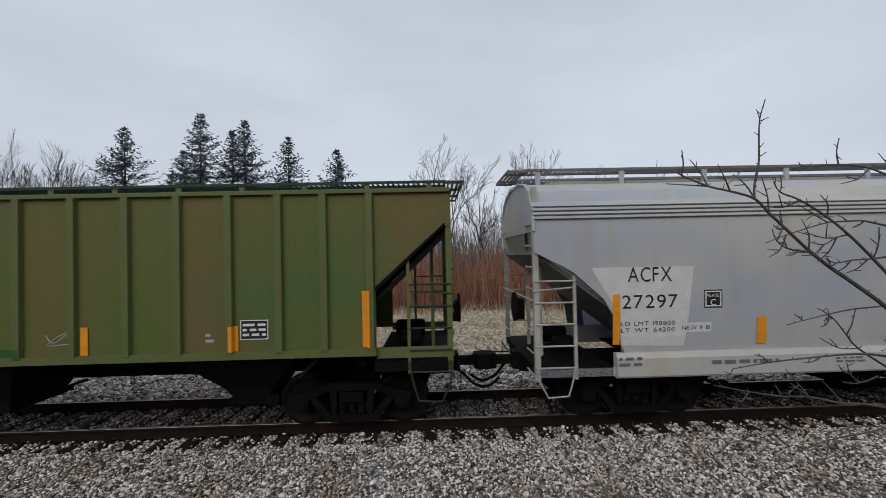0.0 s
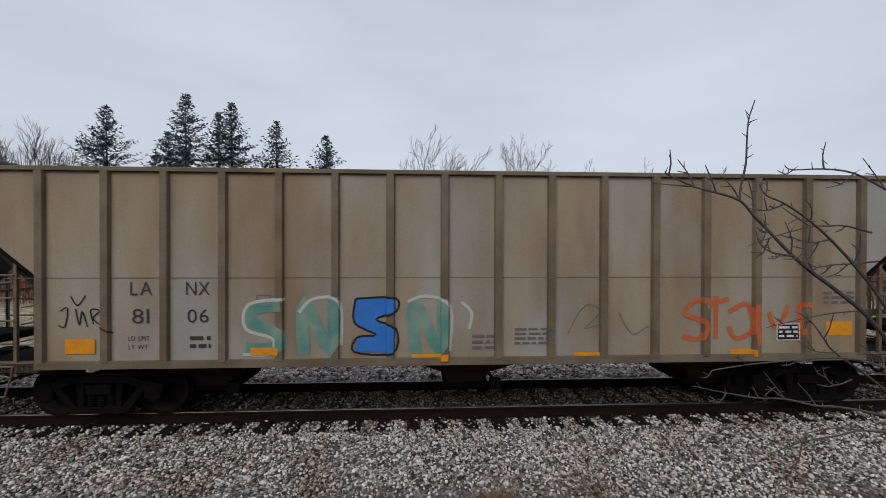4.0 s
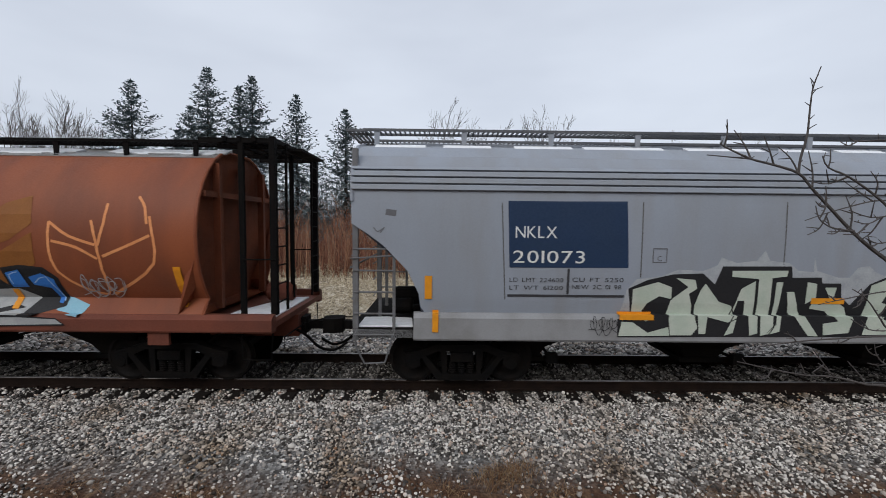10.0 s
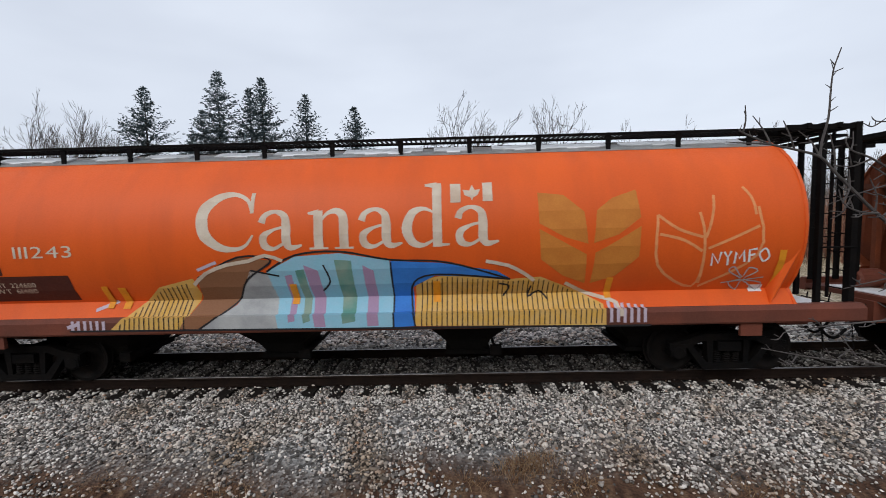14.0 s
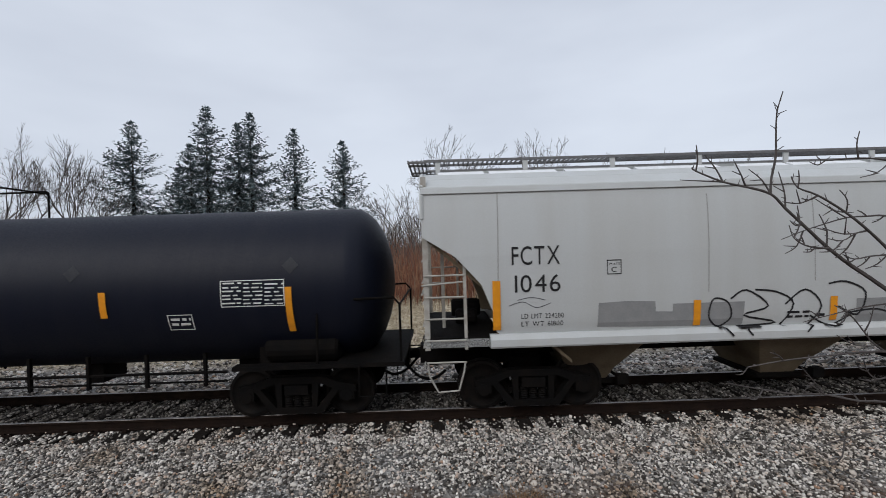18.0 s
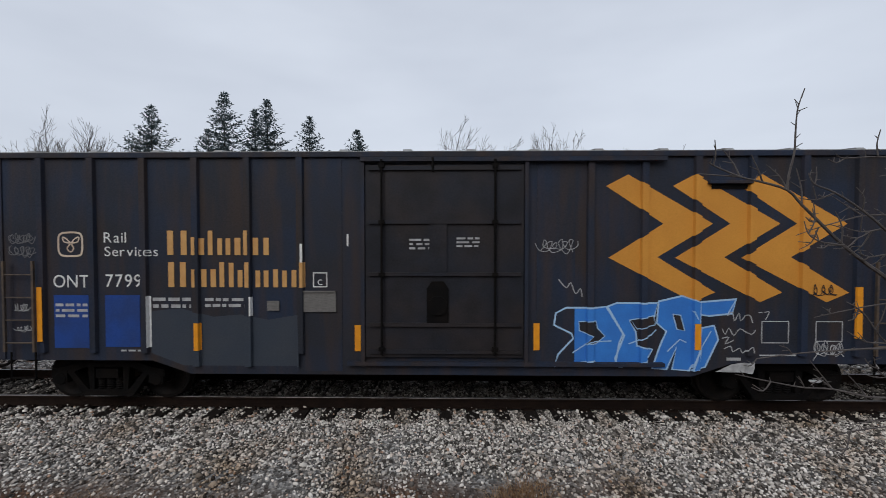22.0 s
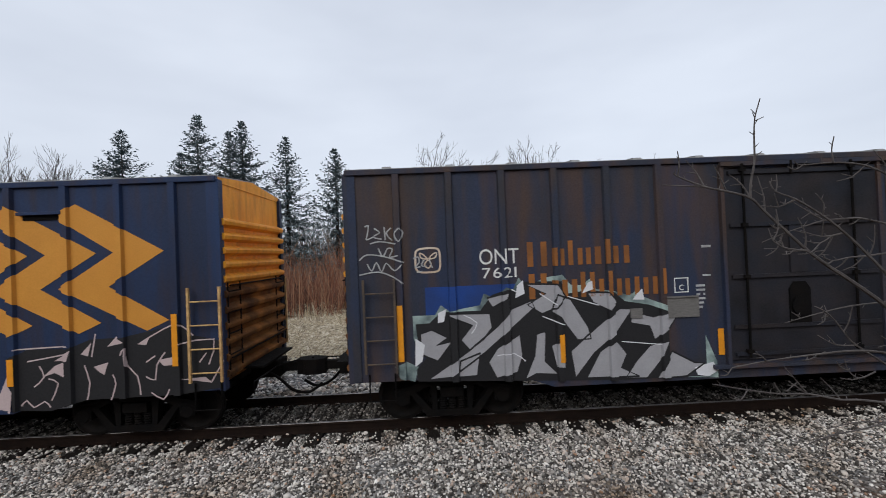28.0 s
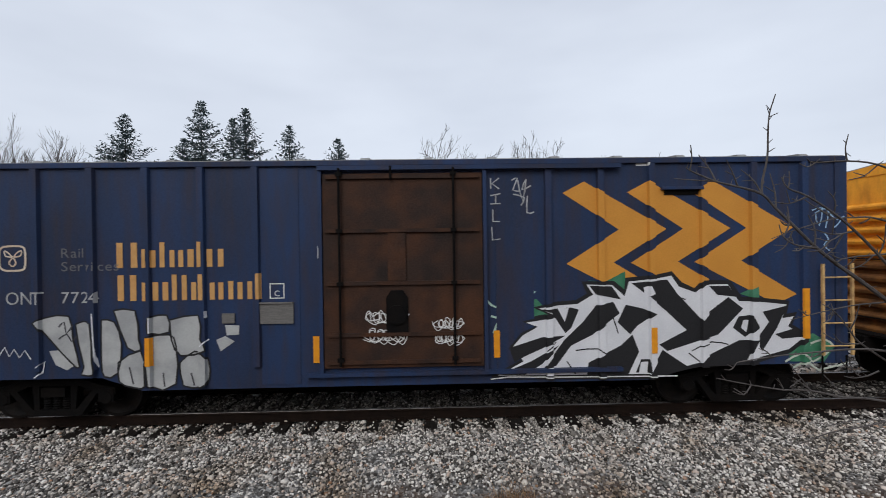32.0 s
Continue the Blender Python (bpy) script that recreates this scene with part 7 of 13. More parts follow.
paint(grey_cars[1][0], grey_cars[1][1], 'grime_spot', GREY_PRINT, 0, [
    ('l', 0.1, [(-7.56, 3.07), (-7.39, 3.05)]),
    ('l', 0.015, [(-7.76, 2.82), (-7.69, 2.75), (-7.58, 2.82), (-7.65, 2.73)])])
paint(grey_cars[1][0], grey_cars[1][1], 'paint_panel', NAVY, 1, [
    ('p', [(2.56, 3.19), (3.46, 3.17), (4.35, 3.18), (4.58, 3.27), (6.15, 3.26), (6.44, 3.21), (6.45, 2.79), (6.42, 1.7), (5.51, 1.66), (4.55, 1.64), (4.07, 1.73), (2.6, 1.74)])], 'dark blue painted rectangle')
tag(grey_cars[1][0], grey_cars[1][1], 0.96, 1.42, 1.89, 2.17, 5, 4, GREY_PRINT, 0.014)
tag(grey_cars[1][0], grey_cars[1][1], -4.2, -3.7, 1.08, 1.42, 5, 6, BLACK_PAINT, 0.016)
paint(grey_cars[1][0], grey_cars[1][1], 'weld_seam', SEAM, 0, [
    ('l', 0.018, [(-0.99, 3.3), (-0.98, 2.24)]),
    ('l', 0.018, [(1.08, 3.28), (1.1, 2.26)]),
    ('l', 0.018, [(-3.36, 3.27), (-3.35, 2.03)]),
    ('l', 0.018, [(-5.67, 3.24), (-5.59, 1.64)])])
paint(grey_cars[1][0], grey_cars[1][1], 'reflector', ORANGE_TAPE, 9, [
    ('r', -3.7, -3.13, 1.33, 1.45)])
paint(grey_cars[1][0], grey_cars[1][1], 'reflector', ORANGE_TAPE, 9, [
    ('r', -0.46, 0.1, 1.61, 1.71)])
paint(grey_cars[1][0], grey_cars[1][1], 'reflector', ORANGE_TAPE, 9, [
    ('r', 2.04, 2.61, 1.62, 1.73)])
paint(grey_cars[1][0], grey_cars[1][1], 'reflector', ORANGE_TAPE, 9, [
    ('r', 4.12, 4.23, 1.1, 1.48)])
paint(grey_cars[1][0], grey_cars[1][1], 'reflector', ORANGE_TAPE, 9, [
    ('r', 6.66, 6.79, 1.61, 2.13)])
paint(grey_cars[1][0], grey_cars[1][1], 'reflector', ORANGE_TAPE, 9, [
    ('r', 6.69, 6.8, 1.12, 1.5)])
paint(grey_cars[1][0], grey_cars[1][1], 'reflector', ORANGE_TAPE, 9, [
    ('r', -6.79, -6.69, 1.1, 1.45)])
paint(grey_cars[1][0], grey_cars[1][1], 'reflector', ORANGE_TAPE, 9, [
    ('r', -6.92, -6.8, 1.64, 2.03)])
def wheat_shapes(car, side, solid, lines):
    paint(car, side, 'wheat_ear', solid, 0, [
        ('p', [(2.9, 3.27), (3.32, 3.22), (3.64, 2.94), (3.7, 2.42), (3.32, 2.54), (2.91, 2.77)]),
        ('p', [(4.49, 3.28), (4.09, 3.15), (3.84, 2.96), (3.79, 2.43), (4.18, 2.56), (4.54, 2.83)]),
        ('p', [(2.91, 2.68), (3.32, 2.45), (3.68, 2.25), (3.7, 1.74), (3.32, 1.89), (2.94, 2.18)]),
        ('p', [(4.54, 2.69), (4.18, 2.47), (3.82, 2.27), (3.79, 1.74), (4.19, 1.87), (4.53, 2.19)])], 'golden painted ear of wheat')
    paint(car, side, 'wheat_ear_outline', lines, 0, [
        ('l', 0.045, [(4.81, 2.86), (4.85, 2.04), (5.51, 1.64), (5.58, 2.21)]),
        ('l', 0.045, [(4.81, 2.86), (5.13, 2.63), (5.53, 2.49)]),
        ('l', 0.045, [(6.41, 2.96), (6.44, 2.19), (5.62, 1.64)]),
        ('l', 0.045, [(5.48, 2.89), (5.56, 2.48), (5.6, 1.7)]),
        ('l', 0.045, [(6.42, 2.65), (6.03, 2.47), (5.63, 2.3)]),
        ('l', 0.045, [(4.84, 2.55), (5.22, 2.45), (5.54, 2.26)]),
        ('l', 0.045, [(5.72, 3.16), (5.68, 2.84), (5.58, 2.48)]),
        ('l', 0.045, [(6.2, 3.28), (6.32, 3.1), (6.37, 2.83)])], 'wheat ear painted in outline')


wheat_shapes(orange_car, ROUND_SIDE_2, WHEAT, WHEAT_LINE)
wheat_shapes(brown_car, ROUND_SIDE, WHEAT_DULL, WHEAT_LINE)
def swell(bm, pts, widths, steps=4):
    """A stroke whose width changes along it."""
    line = smooth_line(pts, steps)
    ws = np.interp(np.linspace(0, 1, len(line)), np.linspace(0, 1, len(widths)), widths)
    rows = []
    for k, p in enumerate(line):
        a, c = line[max(k - 1, 0)], line[min(k + 1, len(line) - 1)]
        dx, dz = c[0] - a[0], c[1] - a[1]
        n = math.hypot(dx, dz) or 1
        ox, oz = -dz / n * ws[k] / 2, dx / n * ws[k] / 2
        rows.append((bm.verts.new((p[0] + ox, 0, p[1] + oz)), bm.verts.new((p[0] - ox, 0, p[1] - oz))))
    for a, b in zip(rows, rows[1:]):
        bm.faces.new((a[0], a[1], b[1], b[0]))


def serif_letter(ch, x, z, w, h):
    """A large book letter with thick stems, thin joins and small feet."""
    bm = bmesh.new()

    def at(pts):
        return [(x + a * w, z + b * h) for a, b in pts]

    t = 0.15
    if ch == "C":
        swell(bm, at([(0.95, 0.68), (0.88, 0.86), (0.66, 0.97), (0.4, 0.93), (0.16, 0.74), (0.11, 0.5), (0.17, 0.26), (0.4, 0.07), (0.66, 0.03), (0.85, 0.1), (0.98, 0.27)]), [0.05, 0.06, 0.07, 0.13, 0.19, 0.2, 0.19, 0.13, 0.07, 0.05, 0.03])
        poly(bm, at([(0.93, 0.99), (1.0, 0.99), (0.99, 0.64), (0.93, 0.64)]))
    elif ch == "a":
        swell(bm, at([(0.1, 0.47), (0.18, 0.6), (0.4, 0.66), (0.6, 0.58), (0.64, 0.4), (0.64, 0.14), (0.74, 0.04), (0.98, 0.08)]), [0.12, 0.09, 0.06, 0.12, t, t, 0.1, 0.03])
        swell(bm, at([(0.62, 0.4), (0.36, 0.35), (0.14, 0.24), (0.16, 0.08), (0.36, 0.03), (0.62, 0.14)]), [0.04, 0.05, 0.12, 0.13, 0.06, 0.04])
    elif ch == "n":
        for x0, top in ((0.24, 0.66), (0.78, 0.5)):
            swell(bm, at([(x0, 0.0), (x0, top)]), [t, t], 1)
            poly(bm, at([(x0 - 0.2, 0.0), (x0 + 0.2, 0.0), (x0 + 0.2, 0.035), (x0 - 0.2, 0.035)]))
        poly(bm, at([(0.02, 0.6), (0.24, 0.57), (0.24, 0.68), (0.02, 0.635)]))
        swell(bm, at([(0.3, 0.48), (0.44, 0.61), (0.62, 0.65), (0.75, 0.58), (0.78, 0.46)]), [0.03, 0.06, 0.1, 0.14, t])
    elif ch == "d":
        swell(bm, at([(0.66, 0.58), (0.46, 0.65), (0.22, 0.58), (0.1, 0.33), (0.2, 0.1), (0.42, 0.03), (0.66, 0.12)]), [0.03, 0.06, 0.13, 0.17, 0.14, 0.07, 0.03])
        swell(bm, at([(0.73, 0.0), (0.73, 1.08)]), [t, t], 1)
        poly(bm, at([(0.48, 1.03), (0.73, 0.99), (0.73, 1.1), (0.48, 1.07)]))
        poly(bm, at([(0.73, 0.0), (0.98, 0.02), (0.98, 0.055), (0.73, 0.06)]))
    return bm


def serif_word(car, side, x, z, width, h, label):
    for ch, a, b in (("C", 0.0, 0.195), ("a", 0.205, 0.355), ("n", 0.37, 0.525), ("a", 0.535, 0.685), ("d", 0.682, 0.84), ("a", 0.85, 1.0)):
        lay("letter", serif_letter(ch, x + a * width, z, (b - a) * width, h), CREAM_PAINT, car, side, 1, label)


serif_word(orange_car, ROUND_SIDE_2, -2.72, 2.43, 4.99, 0.96, "large cream painted letter")
paint(orange_car, ROUND_SIDE_2, 'flag', CREAM_PAINT, 2, [
    ('r', 1.48, 1.65, 3.14, 3.45),
    ('r', 2.01, 2.17, 3.15, 3.46),
    ('p', [(1.84, 3.43), (1.88, 3.34), (1.97, 3.35), (1.93, 3.26), (1.85, 3.21), (1.83, 3.16), (1.82, 3.21), (1.71, 3.26), (1.69, 3.35), (1.79, 3.33)])], 'small painted flag')
serif_word(brown_car, ROUND_SIDE, -2.63, 2.29, 4.78, 0.97, "large patchy cream painted letter")
paint(brown_car, ROUND_SIDE, 'flag', CREAM_PAINT, 2, [
    ('r', 1.48, 1.66, 3.04, 3.34),
    ('r', 2.03, 2.21, 3.05, 3.35),
    ('p', [(1.84, 3.32), (1.88, 3.22), (1.96, 3.24), (1.91, 3.15), (1.83, 3.08), (1.76, 3.15), (1.73, 3.23), (1.8, 3.22)])], 'small painted flag')
paint(brown_car, ROUND_SIDE, 'lettering', WHITE_PAINT, 2, [
    ('t', '110719', -5.76, 2.28, 0.2, 0.95)], 'white car number')
paint(brown_car, ROUND_SIDE, 'lettering', WHITE_PAINT, 2, [
    ('t', 'CN', -7.0, 2.29, 0.19, 0.35)])
paint(brown_car, ROUND_SIDE, 'small_print', GREY_PRINT, 2, [
    ('b', -5.64, -5.49, 1.79, 1.99, 2, 3),
    ('l', 0.014, [(-6.44, 1.97), (-6.24, 1.73), (-6.06, 1.95), (-6.33, 1.83), (-6.1, 1.68)]),
    ('l', 0.014, [(-5.37, 1.54), (-5.23, 1.6), (-5.09, 1.48), (-4.91, 1.56)])])
paint(brown_car, ROUND_SIDE, 'data_plate', WHITE_PAINT, 3, [
    ('r', -7.61, -7.32, 1.19, 1.3),
    ('r', -6.9, -6.69, 1.17, 1.31)])
tag(brown_car, ROUND_SIDE, 5.11, 5.85, 1.57, 2.01, 7, 7, FADED_WHITE, 0.022)
paint(brown_car, ROUND_SIDE, 'reflector', ORANGE_TAPE, 9, [
    ('r', -0.46, -0.34, 1.39, 1.74)])
paint(brown_car, ROUND_SIDE, 'reflector', ORANGE_TAPE, 9, [
    ('r', 2.03, 2.14, 1.37, 1.76)])
paint(brown_car, ROUND_SIDE, 'reflector', ORANGE_TAPE, 9, [
    ('r', 3.96, 4.07, 1.4, 1.73)])
paint(brown_car, ROUND_SIDE, 'reflector', ORANGE_TAPE, 9, [
    ('r', -3.64, -3.52, 1.39, 1.76)])
paint(brown_car, ROUND_SIDE, 'reflector', ORANGE_TAPE, 9, [
    ('r', 6.74, 6.86, 1.44, 2.14)])
paint(brown_car, ROUND_SIDE, 'reflector', ORANGE_TAPE, 9, [
    ('r', -7.19, -7.08, 1.43, 2.19)])
paint(orange_car, ROUND_SIDE_2, 'graffiti', SPRAY_YELLOW, 1, [
    ('p', [(-4.33, 1.12), (-3.9, 1.52), (-3.51, 1.83), (-2.88, 1.98), (-2.83, 1.69), (-3.13, 1.12)]),
    ('p', [(0.87, 1.85), (1.39, 1.95), (2.45, 1.85), (2.95, 1.88), (3.59, 1.61), (4.01, 1.39), (4.01, 1.07), (0.85, 1.11)])], 'yellow striped graffiti')
paint(orange_car, ROUND_SIDE_2, 'graffiti', SPRAY_BROWN, 2, [
    ('p', [(-2.8, 1.98), (-2.05, 2.33), (-1.51, 2.26), (-1.96, 1.94), (-2.24, 1.52), (-2.8, 1.12), (-3.13, 1.14), (-2.83, 1.63)])])
paint(orange_car, ROUND_SIDE_2, 'graffiti', PALE_GREY, 2, [
    ('p', [(-1.88, 2.1), (-1.58, 2.04), (-1.46, 1.11), (-2.78, 1.11), (-2.23, 1.49)])])
paint(orange_car, ROUND_SIDE_2, 'graffiti', SPRAY_SKY, 2, [
    ('p', [(-1.61, 2.07), (-1.11, 2.32), (-0.36, 2.36), (0.45, 2.22), (0.52, 1.1), (-1.46, 1.11)])], 'light blue graffiti dome')
paint(orange_car, ROUND_SIDE_2, 'graffiti', SPRAY_PURPLE, 3, [
    ('p', [(-0.98, 2.17), (-0.75, 2.07), (-0.65, 1.12), (-0.84, 1.12)]),
    ('p', [(-0.0, 2.15), (0.18, 2.05), (0.24, 1.13), (0.05, 1.12)]),
    ('p', [(-1.32, 1.99), (-1.2, 2.01), (-1.17, 1.23), (-1.28, 1.21)])])
paint(orange_car, ROUND_SIDE_2, 'graffiti', SPRAY_TEAL, 3, [
    ('p', [(-0.46, 2.25), (-0.18, 2.23), (-0.15, 1.21), (-0.37, 1.17)]),
    ('p', [(-1.13, 2.08), (-0.98, 2.1), (-0.91, 1.23), (-1.03, 1.19)])])
paint(orange_car, ROUND_SIDE_2, 'graffiti', SPRAY_BLUE, 3, [
    ('p', [(0.47, 2.21), (1.3, 2.16), (2.22, 2.0), (2.45, 1.86), (1.94, 1.9), (1.2, 1.94), (0.82, 1.74), (0.85, 1.11), (0.49, 1.1)])])
paint(orange_car, ROUND_SIDE_2, 'graffiti', BLACK_PAINT, 5, [
    ('l', 0.03, [(-2.8, 1.98), (-2.05, 2.33), (-1.51, 2.26), (-1.96, 1.94), (-2.24, 1.52), (-2.8, 1.12)]),
    ('l', 0.03, [(-1.61, 2.07), (-1.11, 2.34), (-0.36, 2.39), (0.47, 2.23), (1.39, 2.17), (2.45, 1.85)]),
    ('l', 0.03, [(0.47, 2.19), (0.49, 1.1)]),
    ('l', 0.03, [(2.45, 1.85), (1.2, 1.96), (0.8, 1.74), (0.85, 1.11)]),
    ('l', 0.03, [(-0.65, 2.17), (-0.57, 1.88), (-0.72, 1.7)]),
    ('l', 0.03, [(-1.88, 2.1), (-1.41, 1.99)]),
    ('l', 0.03, [(-5.01, 1.13), (4.74, 1.05)]),
    ('l', 0.03, [(2.26, 1.77), (2.44, 1.72), (2.35, 1.54)]),
    ('l', 0.03, [(2.81, 1.72), (2.77, 1.53), (2.95, 1.62), (3.09, 1.48)])], 'black graffiti outlines')
def hatch_lines(xs, zs, z_low, pitch, lean):
    """Upright hatching under a top line."""
    out, x = [], xs[0] + pitch
    while x < xs[-1] - 0.03:
        top = float(np.interp(x, xs, zs)) - 0.04
        if top > z_low + 0.08:
            out.append([(x, z_low), (x + lean * 0.5, (z_low + top) / 2), (x + lean, top)])
        x += pitch
    return out


strokes(orange_car, ROUND_SIDE_2, BLACK_PAINT, 5, hatch_lines([-4.33, -3.9, -3.51, -2.95], [1.12, 1.52, 1.83, 1.95], 1.13, 0.085, 0.03), 0.016, 2, "fine black hatching")
strokes(orange_car, ROUND_SIDE_2, BLACK_PAINT, 5, hatch_lines([0.87, 1.39, 2.45, 2.95, 3.59, 4.01], [1.85, 1.95, 1.85, 1.88, 1.61, 1.39], 1.1, 0.085, 0.02), 0.016, 2, "fine black hatching")
paint(orange_car, ROUND_SIDE_2, 'graffiti', SPRAY_STRIPE, 2, [
    ('l', 0.06, [(-5.05, 1.19), (-4.85, 1.25)]),
    ('l', 0.06, [(-4.69, 1.44), (-4.34, 1.58)]),
    ('l', 0.05, [(-2.77, 2.12), (-2.43, 2.25)]),
    ('r', 4.07, 4.12, 1.11, 1.43),
    ('r', 4.18, 4.23, 1.11, 1.42),
    ('r', 4.29, 4.34, 1.1, 1.4),
    ('r', 4.4, 4.45, 1.1, 1.39),
    ('r', 4.51, 4.56, 1.1, 1.38),
    ('r', 4.62, 4.67, 1.1, 1.37),
    ('r', -4.98, -4.93, 1.13, 1.3),
    ('r', -4.88, -4.83, 1.13, 1.3),
    ('r', -4.77, -4.72, 1.13, 1.3),
    ('r', -4.66, -4.62, 1.12, 1.3),
    ('r', -4.56, -4.51, 1.12, 1.3),
    ('r', -4.45, -4.4, 1.12, 1.29)])
paint(orange_car, ROUND_SIDE_2, 'paint_panel', DARK_PATCH, 1, [
    ('r', -6.51, -6.09, 2.1, 2.58),
    ('r', -6.93, -4.98, 1.62, 2.08)], 'dark brown painted-out patch')
paint(orange_car, ROUND_SIDE_2, 'lettering', CREAM_PAINT, 3, [
    ('t', 'CN', -6.93, 2.38, 0.21, 0.4),
    ('t', '111243', -5.81, 2.39, 0.19, 0.99)], 'pale reporting marks')
paint(orange_car, ROUND_SIDE_2, 'small_print', CREAM_PAINT, 3, [
    ('t', 'LD LMT 224600', -6.61, 1.88, 0.08, 1.0),
    ('t', 'LT WT 61400', -6.61, 1.77, 0.08, 0.98)])
paint(orange_car, ROUND_SIDE_2, 'reflector', ORANGE_TAPE, 9, [
    ('r', -7.07, -6.96, 1.48, 2.25)])
paint(orange_car, ROUND_SIDE_2, 'reflector', ORANGE_TAPE, 9, [
    ('r', -4.5, -4.39, 1.47, 1.87)])
paint(orange_car, ROUND_SIDE_2, 'reflector', ORANGE_TAPE, 9, [
    ('r', -1.27, -1.15, 1.48, 1.84)])
paint(orange_car, ROUND_SIDE_2, 'reflector', ORANGE_TAPE, 9, [
    ('r', 1.16, 1.28, 1.47, 1.84)])
paint(orange_car, ROUND_SIDE_2, 'reflector', ORANGE_TAPE, 9, [
    ('r', 4.05, 4.16, 1.48, 1.84)])
paint(orange_car, ROUND_SIDE_2, 'reflector', ORANGE_TAPE, 9, [
    ('r', 6.78, 6.89, 1.49, 2.25)])
paint(orange_car, ROUND_SIDE_2, 'reflector', ORANGE_TAPE, 9, [
    ('r', -4.22, -4.09, 1.46, 1.84)])
paint(orange_car, ROUND_SIDE_2, 'data_plate', WHITE_PAINT, 3, [
    ('r', 6.48, 6.7, 1.53, 1.65)])
def end_text(car, text, x, y, z, h, width, mat):
    """Lettering on the end that faces -x."""
    bm = bmesh.new()
    letters(bm, text, 0.0, z, h, width)
    for v in bm.verts:
        v.co = (x, y - v.co.x, v.co.z)
    part("lettering", bm, mat, car, "black reporting marks on the end")


end_text(fct_car, "FCTX", -8.302, -0.7, 3.62, 0.17, 0.48, BLACK_PAINT)
end_text(fct_car, "1046", -8.302, -0.72, 3.36, 0.16, 0.44, BLACK_PAINT)
end_text(tan_car, "8106", -7.932, -0.75, 3.5, 0.17, 0.48, BLACK_PAINT)
paint(fct_car, FCT_SIDE, 'lettering', BLACK_PAINT, 3, [
    ('t', 'FCTX', -6.84, 2.6, 0.3, 0.79),
    ('t', '1046', -6.8, 2.15, 0.28, 0.75)], 'black reporting marks')
paint(fct_car, FCT_SIDE, 'small_print', BLACK_PAINT, 3, [
    ('t', 'LD LMT 224200', -6.7, 1.71, 0.08, 0.7),
    ('t', 'LT WT 61800', -6.7, 1.58, 0.08, 0.69),
    ('t', 'CAUTION', -0.24, 1.68, 0.07, 0.37),
    ('b', -0.27, 0.16, 1.59, 1.66, 1, 3),
    ('b', -2.28, -1.9, 1.56, 1.71, 2, 4),
    ('b', -1.81, -1.6, 1.57, 1.66, 1, 5)])
paint(fct_car, FCT_SIDE, 'plate_mark', BLACK_PAINT, 2, [
    ('f', -5.28, -5.04, 2.4, 2.64, 0.014),
    ('t', 'C', -5.21, 2.44, 0.08, 0.09),
    ('t', 'PLATE', -5.24, 2.55, 0.04, 0.17)])
paint(fct_car, FCT_SIDE, 'repaint_patch', PATCH_GREY, 1, [
    ('p', [(-5.42, 1.93), (-4.93, 1.95), (-4.48, 1.93), (-4.47, 1.76), (-4.19, 1.75), (-4.19, 1.88), (-3.77, 1.88), (-2.99, 1.88), (-3.02, 1.48), (-4.34, 1.5), (-5.44, 1.53)]),
    ('r', -1.12, -0.29, 1.47, 1.87),
    ('p', [(0.62, 1.82), (1.72, 1.87), (1.69, 1.49), (0.58, 1.48)])], 'grey painted-over patches')
paint(fct_car, FCT_SIDE, 'graffiti', BLACK_PAINT, 3, [
    ('l', 0.03, [(-3.59, 1.73), (-3.51, 1.94), (-3.28, 1.88), (-3.22, 1.63), (-3.41, 1.47), (-3.57, 1.59), (-3.59, 1.73)]),
    ('l', 0.03, [(-3.23, 1.93), (-2.97, 2.07), (-2.6, 1.79), (-3.01, 1.65), (-2.45, 1.51), (-3.11, 1.46)]),
    ('l', 0.03, [(-2.83, 2.07), (-2.46, 2.02), (-2.18, 1.82), (-2.38, 1.46)]),
    ('l', 0.03, [(-2.32, 1.81), (-1.99, 2.05), (-1.71, 1.76), (-2.0, 1.35)]),
    ('l', 0.03, [(-1.61, 2.13), (-1.32, 2.16), (-0.98, 1.97), (-1.1, 1.6), (-1.43, 1.75)]),
    ('l', 0.03, [(-1.24, 1.64), (-0.77, 1.68), (-0.44, 1.53), (-0.32, 1.29)]),
    ('l', 0.03, [(-1.9, 1.61), (-1.53, 1.43), (-1.19, 1.63)]),
    ('l', 0.03, [(-3.36, 1.47), (-3.22, 1.32)])], 'thin black graffiti outline')
paint(fct_car, FCT_SIDE, 'graffiti', BLACK_PAINT, 3, [
    ('l', 0.03, [(-2.99, 1.43), (-2.9, 1.32)])], 'thin black graffiti outline')
paint(fct_car, FCT_SIDE, 'scratched_tag', GREY_PRINT, 2, [
    ('l', 0.012, [(-6.9, 1.93), (-6.67, 1.99), (-6.45, 1.89), (-6.21, 1.96)]),
    ('l', 0.012, [(-6.76, 2.02), (-6.53, 2.06), (-6.3, 2.01)])])
paint(fct_car, FCT_SIDE, 'weld_seam', SEAM_PALE, 0, [
    ('l', 0.014, [(-7.04, 3.82), (-7.07, 2.35)]),
    ('l', 0.014, [(-3.58, 3.68), (-3.6, 2.06)]),
    ('l', 0.014, [(-1.84, 3.63), (-1.83, 2.19)]),
    ('l', 0.014, [(-0.07, 3.63), (-0.05, 1.94)])])
paint(fct_car, FCT_SIDE, 'reflector', ORANGE_TAPE, 9, [
    ('r', -7.17, -7.04, 1.53, 2.35)])
